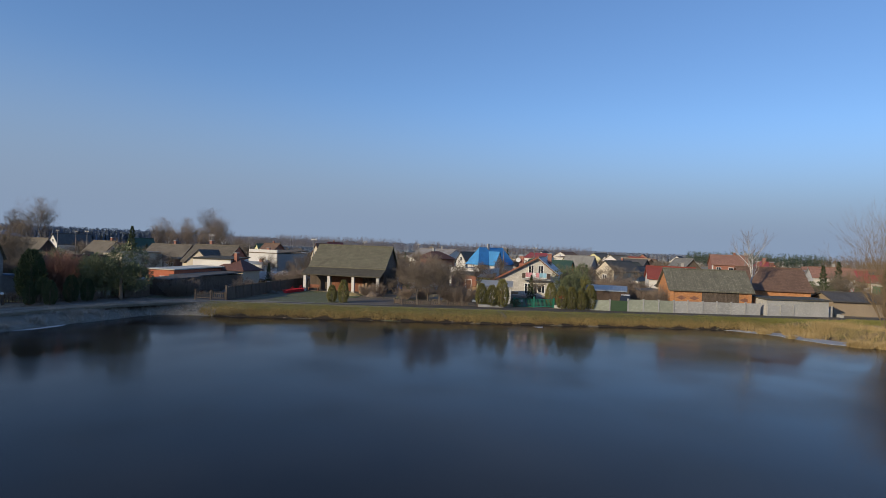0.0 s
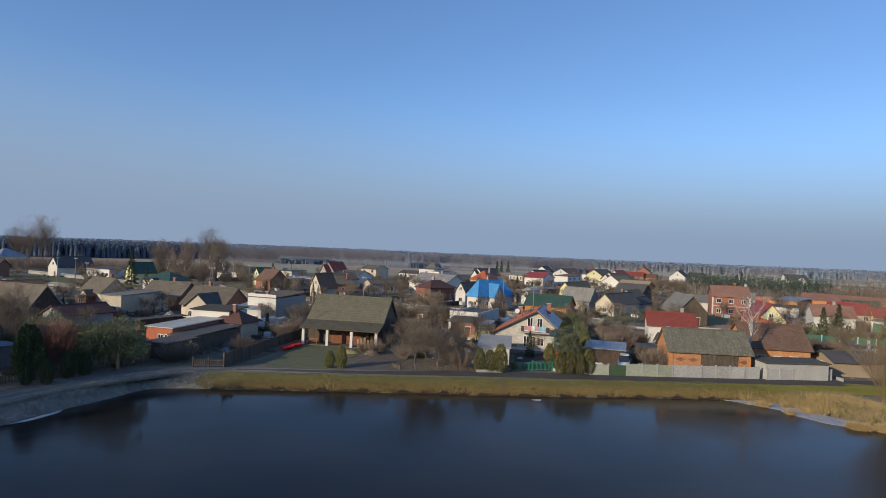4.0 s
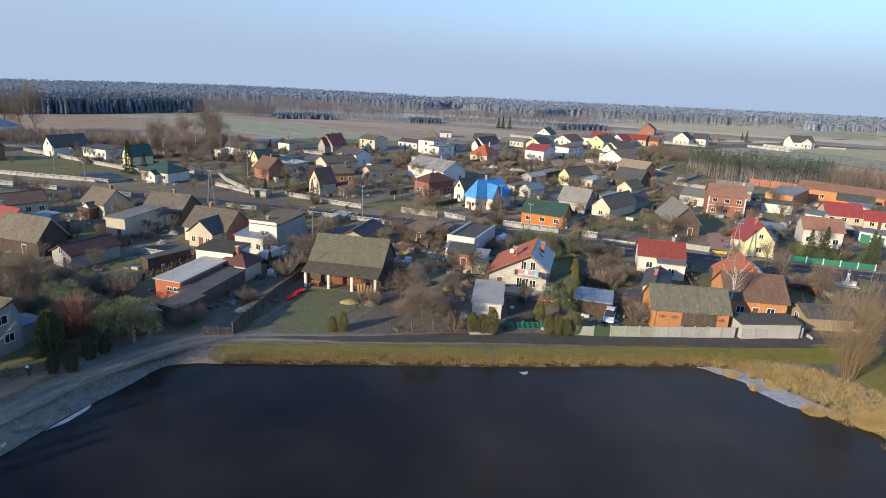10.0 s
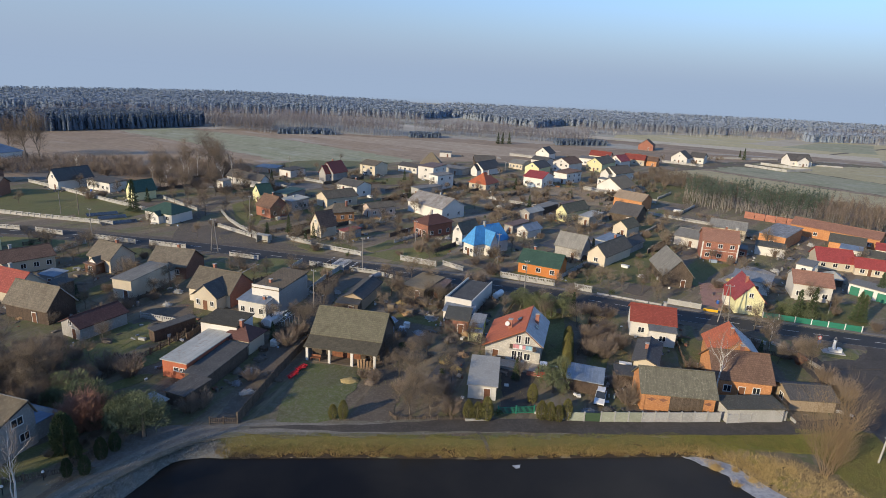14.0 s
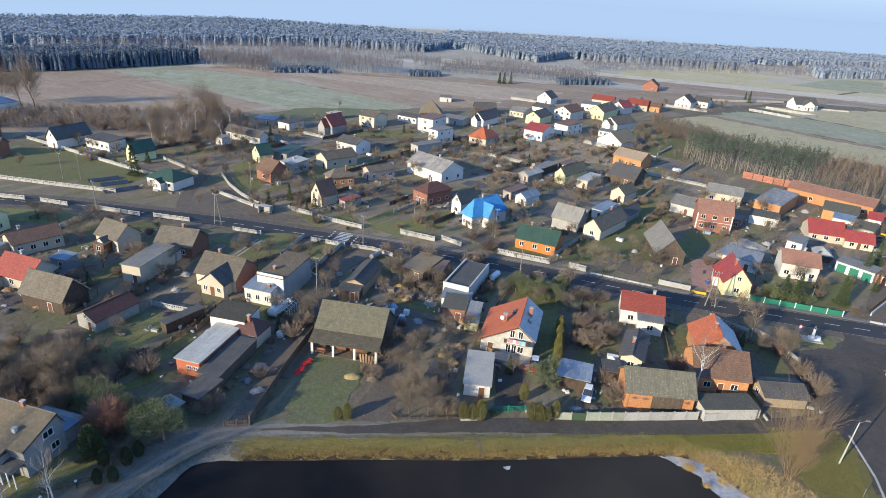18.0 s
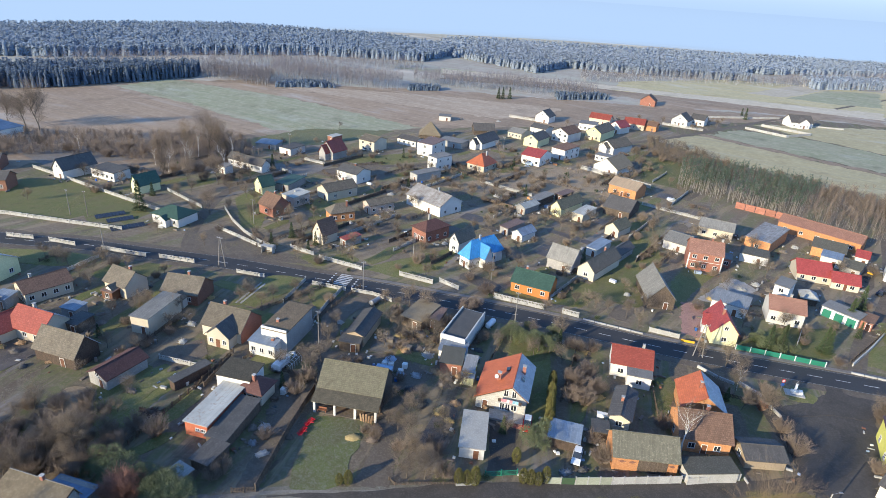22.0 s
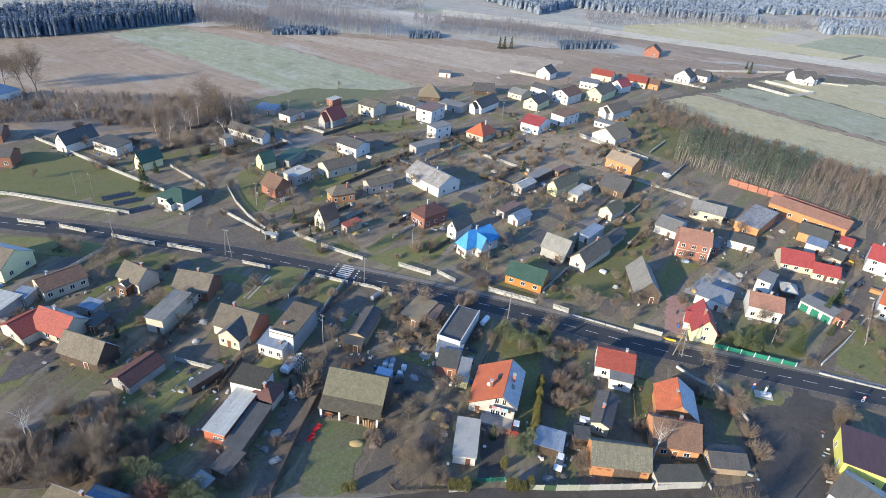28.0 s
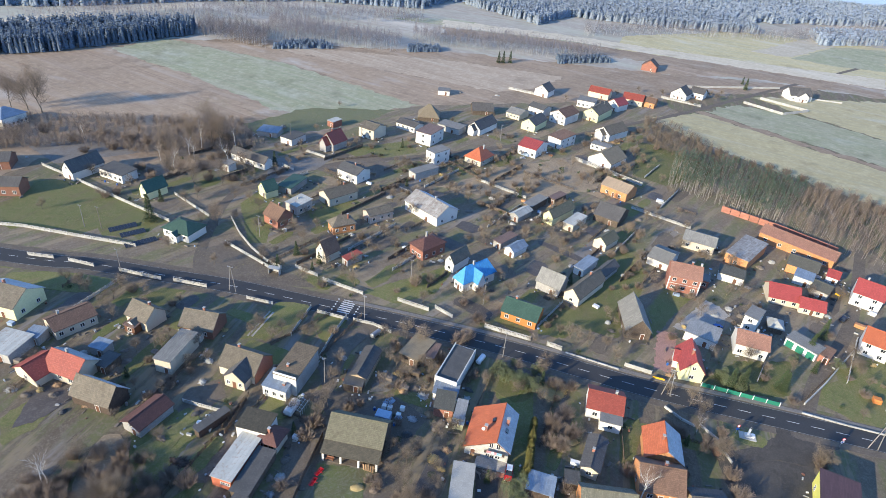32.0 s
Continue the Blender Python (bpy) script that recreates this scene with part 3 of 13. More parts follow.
build_ground()
water = bpy.data.materials.new("pond_water")
water.use_nodes = True
wt = water.node_tree
wb = wt.nodes["Principled BSDF"]
wb.inputs["Base Color"].default_value = (0.01, 0.01, 0.011, 1)
wb.inputs["Roughness"].default_value = 0.13
wb.inputs["Specular IOR Level"].default_value = 0.08
wz = wt.nodes.new("ShaderNodeTexNoise")
wz.inputs["Scale"].default_value, wz.inputs["Detail"].default_value = 0.12, 5
wr = wt.nodes.new("ShaderNodeMapRange")
wr.inputs[1].default_value, wr.inputs[2].default_value, wr.inputs[3].default_value, wr.inputs[4].default_value = 0.35, 0.7, 0.09, 0.24
wc = wt.nodes.new("ShaderNodeTexCoord")
wt.links.new(wc.outputs["Object"], wz.inputs["Vector"])
wt.links.new(wz.outputs["Fac"], wr.inputs[0])
wk = wt.nodes.new("ShaderNodeTexNoise")
wk.inputs["Scale"].default_value, wk.inputs["Detail"].default_value = 0.05, 4
wm = wt.nodes.new("ShaderNodeMapRange")
wm.inputs[1].default_value, wm.inputs[2].default_value = 0.42, 0.68
wx = wt.nodes.new("ShaderNodeMix")
wx.data_type = "RGBA"
wx.inputs[6].default_value, wx.inputs[7].default_value = (0.006, 0.0065, 0.0085, 1), (0.055, 0.049, 0.038, 1)
# base colour lightens from left to right to match the pond's brightness
wq, wg, wa = wt.nodes.new("ShaderNodeSeparateXYZ"), wt.nodes.new("ShaderNodeMapRange"), wt.nodes.new("ShaderNodeMath")
wg.interpolation_type, wa.operation = "SMOOTHSTEP", "MULTIPLY_ADD"
wg.inputs[1].default_value, wg.inputs[2].default_value, wg.inputs[3].default_value, wg.inputs[4].default_value = -30, 34, 0.0, 0.5
wt.links.new(wc.outputs["Object"], wq.inputs[0])
wt.links.new(wq.outputs[0], wg.inputs[0])
wt.links.new(wm.outputs[0], wa.inputs[0])
wa.inputs[1].default_value = 0.35
wt.links.new(wg.outputs[0], wa.inputs[2])
wt.links.new(wc.outputs["Object"], wk.inputs["Vector"])
wt.links.new(wk.outputs["Fac"], wm.inputs[0])
wt.links.new(wa.outputs[0], wx.inputs[0])
wt.links.new(wx.outputs[2], wb.inputs["Base Color"])
wt.links.new(wr.outputs[0], wb.inputs["Roughness"])
MATS["pond_water"] = water
setting("water", Shape().prism([(-75, -110), (80, -110), (80, 79), (-75, 79)], -1.6, -1.3), "pond_water", "dark still pond under a thin film of ice", "pond")

MAIN_ROAD = smooth_line([(-420, 205), (-260, 187), (-137, 169), (-109, 167.5), (-84, 164), (-62, 161), (-33, 154.5), (-8.7, 149), (23, 140.5), (52.5, 130.5), (67, 126.3), (97, 119), (125, 112), (200, 92), (420, 30)])
setting("road", ribbon(MAIN_ROAD, 7.0, 0.06), "asphalt", "dark asphalt village road with white markings", "road")
setting("pavement", ribbon([p for p in MAIN_ROAD if -28 < p[0] < 260], 1.3, 0.1, 4.7), "dull_paving", "dull paved footway beside the road", "pavement")
setting("verge", ribbon(MAIN_ROAD, 11.5, 0.03), "dirt", "bare gravel verge beside the road", "verge")
POND_LANE = smooth_line([(-62, 20), (-49, 45), (-44.5, 55.5), (-40, 66), (-33, 74.6), (-24, 77.3), (-10, 78.3), (8, 80.8), (31, 82), (56, 84.4), (70, 87.5), (82, 95), (88, 108), (92, 119)])
worn = Shape()
edge = [p for p in POND_LANE if p[0] > -26]
sides = []
for k, p in enumerate(edge):
    a, b = Vector(edge[max(k - 1, 0)]), Vector(edge[min(k + 1, len(edge) - 1)])
    across = Vector((a.y - b.y, b.x - a.x)).normalized()
    half_wide = 1.75 * min(1.0, max(0.02, (p[0] + 26) / 34)) ** 0.8 + 0.14 * math.sin(p[0] * 0.9)
    sides.append((Vector(p) + across * half_wide, Vector(p) - across * half_wide))
rim = [(*q, z) for pair in sides for q in pair for z in (0.056, -0.2)]
worn.add(rim, [f for k in range(0, 4 * len(sides) - 4, 4) for f in ((k, k + 2, k + 6, k + 4), (k + 1, k, k + 4, k + 5), (k + 2, k + 3, k + 7, k + 6))])
setting("lane", worn, "old_asphalt", "narrow worn lane along the pond", "lane")
setting("lane", ribbon([p for p in POND_LANE if p[0] < 12], 4.0, 0.034), "gravel", "pale gravel lane with wheel ruts", "lane")
for shift in (-0.8, 0.8):
    setting("rut", ribbon([p for p in POND_LANE if p[0] < 2], 0.75, 0.05, shift), "pale_gravel", "pale gravel wheel track in the lane", "rut")
BACK_LANE = smooth_line([(-68, 161), (-76, 172), (-80, 196), (-80, 221), (-70, 233), (-58, 248), (-38, 263), (-14, 272), (36, 297), (70, 318), (104, 342), (150, 375), (212, 425), (330, 520), (480, 640)])
setting("lane", ribbon(BACK_LANE, 3.6, 0.04), "dirt", "sandy village lane between gardens", "lane")
EAST_LANE = smooth_line([(100, 122), (110, 136), (122, 148), (136, 164), (150, 184), (170, 215)])
setting("lane", ribbon(EAST_LANE, 4.0, 0.04), "dirt", "unpaved lane beside a meadow", "lane")


# ---- buildings ----
def window(root, x, y, z, w, h, face, frame="frame_white"):
    """A window on the wall: face 0 front, 1 right, 2 back, 3 left."""
    turn = pose(x, y, z, 0, 0, (0, 90, 180, 270)[face])
    s = Shape()
    t = 0.1
    s.box(-w / 2, -0.06, -h / 2, -w / 2 + t, 0.05, h / 2).box(w / 2 - t, -0.06, -h / 2, w / 2, 0.05, h / 2)
    s.box(-w / 2 + t, -0.06, -h / 2, w / 2 - t, 0.05, -h / 2 + t).box(-w / 2 + t, -0.06, h / 2 - t, w / 2 - t, 0.05, h / 2)
    s.box(-0.04, -0.05, -h / 2 + t, 0.04, 0.05, h / 2 - t)
    ob = part("window", s, frame, root, at=turn)
    part("pane", Shape().box(-w / 2 + t, -0.02, -h / 2 + t, w / 2 - t, 0.03, h / 2 - t), "window_glass", ob)
    part("sill", Shape().box(-w / 2 - 0.08, -0.14, -h / 2 - 0.07, w / 2 + 0.08, 0.02, -h / 2 - 0.005), "concrete", ob)
    return ob


def door(root, x, y, w, h, face, material="brown_paint"):
    turn = pose(x, y, 0, 0, 0, (0, 90, 180, 270)[face])
    s = Shape().box(-w / 2, -0.05, 0, w / 2, 0.04, h)
    for k in range(3):
        s.box(-w / 2 + 0.12, -0.07, 0.15 + k * h / 3.2, w / 2 - 0.12, -0.051, h / 3.2 * (k + 0.8))
    ob = part("door", s, material, root, at=turn)
    part("door_frame", Shape().box(-w / 2 - 0.1, -0.08, 0, -w / 2 - 0.003, 0.03, h).box(w / 2 + 0.003, -0.08, 0, w / 2 + 0.1, 0.03, h).box(-w / 2 - 0.1, -0.08, h + 0.003, w / 2 + 0.1, 0.03, h + 0.12), "frame_white", ob)
    return ob


def gable(w, d, h, rise, over=0.45, thick=0.16, end=0.35):
    """Walls and two roof planes with the ridge along x; w along x."""
    a, b = w / 2, d / 2
    wall = Shape()
    sec = [(-b, 0), (b, 0), (b, h), (0, h + rise), (-b, h)]
    wall.add([(x, y, z) for x in (-a, a) for y, z in sec],
             [(0, 1, 6, 5), (1, 2, 7, 6), (2, 3, 8, 7), (3, 4, 9, 8), (4, 0, 5, 9), (4, 3, 2, 1, 0), (5, 6, 7, 8, 9)])
    sl = rise / b
    lift = thick + 0.02
    planes = []
    for s in (-1, 1):
        q = [(-a - end, s * (b + over), h - over * sl + lift), (a + end, s * (b + over), h - over * sl + lift), (a + end, 0, h + rise + lift), (-a - end, 0, h + rise + lift)]
        planes.append(Shape().slab(q if s < 0 else q[::-1], thick))
    ridge = Shape().tube((-a - end, 0, h + rise + lift), (a + end, 0, h + rise + lift), 0.13, 0.13, 6)
    return wall, planes, ridge


def hip(w, d, h, rise, over=0.5, thick=0.14):
    a, b = w / 2 + over, d / 2 + over
    r = max(w, d) / 2 - min(w, d) / 2
    e0, e1 = ((-r, 0), (r, 0)) if w >= d else ((0, -r), (0, r))
    z0, z1 = h - over * rise / min(a, b) + thick, h + rise + thick
    c = [(-a, -b, z0), (a, -b, z0), (a, b, z0), (-a, b, z0)]
    p, q = (*e0, z1), (*e1, z1)
    s = Shape()
    if w >= d:
        faces = [(c[0], c[1], q, p), (c[2], c[3], p, q), (c[1], c[2], q), (c[3], c[0], p)]
    else:
        faces = [(c[1], c[2], q, p), (c[3], c[0], p, q), (c[0], c[1], p), (c[2], c[3], q)]
    for f in faces:
        s.slab(f, thick)
    return s


FOOTPRINTS = []
CATEGORY = {"barn": "barn", "brick_barn": "barn", "thatched_barn": "barn", "long_barn": "barn", "shed": "shed", "long_shed": "shed", "garage": "garage", "annex": "annex", "hall": "warehouse", "shop": "shop", "outbuilding": "outbuilding", "workshop": "workshop", "house_wing": "house wing"}


def house(name, x, y, turn, w, d, h, roof, rise, wall_mat, roof_mat, label, chim=0, fw=0, sidewin=0, gw=0, storeys=1, gate=0, door_front=0, porch=0, parapet=0, wing=0, gdoors=0, frost=0, gside=0, wing_mat=None, brick_end=0, bands=0, white_front=0, plain=0, wing_x=0):
    root = thing(name, x, y, 0, turn, label, CATEGORY.get(name, "house"))
    rng = random.Random(round(x * 31 + y * 17))
    FOOTPRINTS.append((x, y, radians(turn), w, d))
    top = h
    if roof in "xy":
        along, across = (w, d) if roof == "x" else (d, w)
        tilt = pose(0, 0, 0, 0, 0, 0 if roof == "x" else 90)
        wall, planes, ridge = gable(along, across, h, rise, over=0.45)
        part("wall", wall, wall_mat, root, at=tilt)
        shaded = 1 if roof == "x" else 0
        for k, p in enumerate(planes):
            part("roof", p, "frosted_tile" if frost and k == shaded else roof_mat, root, "roof slope white with frost" if frost and k == shaded else "", at=tilt)
        part("ridge_cap", ridge, roof_mat, root, at=tilt)
        top = h + rise
    elif roof == "hip":
        part("wall", Shape().box(-w / 2, -d / 2, 0, w / 2, d / 2, h), wall_mat, root)
        part("roof", hip(w, d, h, rise), roof_mat, root)
        top = h + rise
    else:
        part("wall", Shape().box(-w / 2, -d / 2, 0, w / 2, d / 2, h), wall_mat, root)
        o = 0.25
        if parapet:
            part("roof", Shape().box(-w / 2 + 0.25, -d / 2 + 0.25, h - 0.1, w / 2 - 0.25, d / 2 - 0.25, h + 0.08), roof_mat, root)
            s = Shape().box(-w / 2, -d / 2, h + 0.004, w / 2, -d / 2 + 0.25, h + 0.7).box(-w / 2, -d / 2 + 0.25, h + 0.004, -w / 2 + 0.25, d / 2, h + 0.5)
            part("parapet", s.box(w / 2 - 0.25, -d / 2 + 0.25, h + 0.004, w / 2, d / 2, h + 0.5), wall_mat, root)
        else:
            q = [(-w / 2 - o, -d / 2 - o, h + 0.18), (w / 2 + o, -d / 2 - o, h + 0.18), (w / 2 + o, d / 2 + o, h + 0.18 + rise), (-w / 2 - o, d / 2 + o, h + 0.18 + rise)]
            part("roof", Shape().slab(q, 0.16), roof_mat, root)
            if rise > 0.15:
                part("wall_top", Shape().slab([(-w / 2, -d / 2, h + 0.012), (w / 2, -d / 2, h + 0.012), (w / 2, d / 2, h + rise), (-w / 2, d / 2, h + rise)], 0.01), wall_mat, root)
    for k in range(chim):
        cx, cy = (rng.uniform(-0.3, 0.3) + (k * 0.3 if k else 0)) * w, (0.06 if roof == "x" else rng.uniform(-0.25, 0.25)) * d
        if roof == "y":
            cx = 0.08 * w * (1 if k else -1)
        base = top - 1.0 if roof in ("x", "y", "hip") else h
        ob = part("chimney", Shape().box(-0.28, -0.28, base - top, 0.28, 0.28, 1.0), "red_brick" if rng.random() < 0.6 else "concrete", root, at=pose(cx, cy, top))
        part("chimney_cap", Shape().box(-0.36, -0.36, 1.003, 0.36, 0.36, 1.1), "concrete", ob)
    lift = h / storeys
    for s in range(storeys):
        z = lift * s + min(1.6, lift * 0.55)
        for k in range(fw):
            window(root, (-0.5 + (k + 0.5) / fw) * w, -d / 2 - 0.005, z, min(1.3, w / fw * 0.5), 1.25, 0)
        for k in range(sidewin):
            for side in (1, 3):
                window(root, (w / 2 + 0.005) * (1 if side == 1 else -1), (-0.5 + (k + 0.5) / sidewin) * d, z, min(1.2, d / sidewin * 0.5), 1.25, side)
    for k in range(gside):
        window(root, w / 2 + 0.005, (-0.12 + 0.24 * k) * d, h + rise * 0.3, 1.0, 1.1, 1)
    if gw and roof == "y":
        window(root, 0, -d / 2 - 0.005, h + rise * 0.3, 1.0, 1.1, 0)
    if not fw and not gate and not gdoors and not plain and h > 2.3:
        door(root, w * 0.18, -d / 2 - 0.006, 1.0, 2.0, 0)
    elif fw == 2 and storeys == 1:
        door(root, 0, -d / 2 - 0.006, 0.95, 2.05, 0)
    if porch:
        pw, pd, ph = min(3.2, w * 0.35), 2.0, 2.6
        wall, planes, ridge = gable(pd, pw, ph, 1.1, 0.25, 0.12, 0.2)
        at = pose(w * 0.05, -d / 2 - pd / 2 - 0.01, 0, 0, 0, 90)
        ob = part("porch", wall, "white_render", root, "white gabled porch", at=at)
        for p in planes:
            part("porch_roof", p, roof_mat, ob)
        window(ob, -pd / 2 - 0.005, 0, 1.5, 0.9, 1.1, 3)
        part("step", Shape().box(-1.0, -0.9, 0, 1.0, -0.005, 0.18).box(-1.0, -0.55, 0.183, 1.0, -0.005, 0.36), "concrete", root, at=pose(w * 0.05, -d / 2 - pd - 0.02, 0))
    if wing:
        ww, wd = w * (wing if wing < 1 else 0.5) if roof != "hip" else w * 0.62, 3.0
        wall, planes, ridge = gable(wd + 3, ww, h, rise * 0.72)
        at = pose(wing_x, -d / 2 - wd / 2 + 1.5, 0, 0, 0, 90) if roof != "hip" else pose(w / 2 - 0.5, -d * 0.1, 0)
        ob = part("front_wing", wall, wall_mat, root, at=at)
        for p in planes:
            part("wing_roof", p, wing_mat or roof_mat, ob)
        if roof == "x":
            e = -(wd + 3) / 2 - 0.005
            for k in (-0.3, 0.3):
                window(ob, e, k * ww, 1.6, 1.0, 1.2, 3)
            part("wing_door", Shape().box(e - 0.05, -0.5, 0.05, e - 0.002, 0.5, 2.1), "brown_paint", ob)
    if white_front:
        part("front_wall", Shape().box(-w / 2 - 0.15, -d / 2 - 0.16, 0, w / 2 + 0.15, -d / 2 - 0.004, h + rise + 0.25), "white_render", root, "white rendered front wall")
    if brick_end:
        e = w / 2 + 0.004
        s = Shape()
        sec = [(-d / 2, 0), (d / 2, 0), (d / 2, h), (0, h + rise), (-d / 2, h)]
        s.add([(e + q, u, v) for q in (0, 0.1) for u, v in sec], [(0, 1, 2, 3, 4), (9, 8, 7, 6, 5)] + [(k, (k + 1) % 5, 5 + (k + 1) % 5, 5 + k) for k in range(5)])
        part("end_wall", s, "red_brick", root, "red brick end wall")
    for k in range(bands * 2):
        z = (h * 0.5, h - 0.2)[k]
        part("band", Shape().box(-w / 2 - 0.04, -d / 2 - 0.05, z, w / 2 + 0.04, -d / 2 - 0.003, z + 0.13), "white_render", root, "white string course")
    for k in (-1, 1) if bands else ():
        part("quoin", Shape().box(k * w / 2 - 0.2, -d / 2 - 0.07, 0, k * w / 2 + 0.2, -d / 2 - 0.053, h), "white_render", root, "white corner strip")
    if gdoors:
        for k in range(gdoors):
            door(root, (-0.5 + (k + 0.5) / gdoors) * w, -d / 2 - 0.006, w / gdoors * 0.7, h * 0.82, 0, "green_paint")
    if gate:
        g = part("gate", Shape().box(-2.6, -0.03, 0.1, 2.6, 0.02, h - 0.25), "dark_wood", root, "weathered plank gate", at=pose(w * 0.12, -d / 2 - 0.004, 0))
        for k in range(16):
            part("plank", Shape().box(-2.6 + k * 5.2 / 16, -0.08, 0.08, -2.6 + (k + 0.94) * 5.2 / 16, -0.033, h - 0.22), "old_wood", g)
        for gx in (-0.36, -0.2, 0.42):
            part("vent", Shape().prism([(-0.75, -0.02), (0, -0.32), (0.75, -0.02), (0, 0.3)], -0.03, 0.02), "dark_brick", root, "diamond pattern of darker bricks", at=pose(gx * w, -d / 2 - 0.004, h * 0.6, 90))
        for s in (-1, 1):
            part("corner_pier", Shape().box(-0.25, -0.12, 0, 0.25, -0.003, h - 0.1), "orange_brick", root, at=pose(s * (w / 2 - 0.26), -d / 2, 0))
    return root


def pond_barn():
    """The old barn: steep tiled roof that runs on into a pent roof over a row of white posts."""
    root = thing("barn", -16.3, 97.5, 0, -10, "old wooden barn with a mossy tiled roof and white posts", "barn")
    w = 12.8
    a = w / 2
    sec = [(2.6, 0), (11.6, 0), (11.6, 3.4), (7.1, 7.35), (2.6, 3.9)]
    s = Shape()
    s.add([(x, y, z) for x in (-a, a) for y, z in sec], [(0, 1, 6, 5), (1, 2, 7, 6), (2, 3, 8, 7), (3, 4, 9, 8), (4, 0, 5, 9), (4, 3, 2, 1, 0), (5, 6, 7, 8, 9)])
    part("wall", s, "old_wood", root)
    e = a + 0.3
    part("roof", Shape().slab([(-e, 2.5, 3.95), (e, 2.5, 3.95), (e, 7.1, 7.6), (-e, 7.1, 7.6)], 0.16), "moss_tile", root)
    part("roof", Shape().slab([(e, 12.2, 3.1), (-e, 12.2, 3.1), (-e, 7.1, 7.6), (e, 7.1, 7.6)], 0.16), "moss_tile", root)
    # tile colour darkened both for grime and for the light lost at this low tilt
    part("pent_roof", Shape().slab([(-e, -0.5, 2.78), (e, -0.5, 2.78), (e, 2.9, 3.98), (-e, 2.9, 3.98)], 0.14), "dark_tile", root, "darker pent roof over the posts")
    part("ridge_cap", Shape().tube((-e, 7.1, 7.6), (e, 7.1, 7.6), 0.14, 0.14, 6), "moss_tile", root)
    for k in range(4):
        part("post", Shape().box(-0.22, -0.22, 0, 0.22, 0.22, 2.55), "white_render", root, "whitewashed square post", at=pose((-0.5 + k / 3) * (w - 0.5), 0, 0))
    part("beam", Shape().box(-a, -0.1, 2.553, a, 0.1, 2.68), "old_wood", root)
    part("kerb", Shape().box(-a, -0.15, 0, a, 2.59, 0.08), "dirt", root, "dark earth-toned sill")
    for s in (-1, 1):
        g = part("gate", Shape().box(-1.3, -0.02, 0.1, 1.3, 0.03, 2.5), "red_wood", root, "reddish plank barn gate", at=pose(s * 1.33 + 0.2, 2.56, 0))
        for k in range(8):
            part("plank", Shape().box(-1.3 + k * 0.325, -0.06, 0.08, -1.3 + k * 0.325 + 0.305, -0.023, 2.5), "red_wood", g)
    for k in range(5):
        part("board", Shape().box(-0.16, -0.04, 0, 0.16, 0.04, 1.5 + 0.12 * (k % 3)), "firewood", root, "pale board leaning by the post", at=pose(3.4 + k * 0.5, -0.35 - 0.08 * k, 0, -14, 6 * (k - 2), 8 * k))
    return root


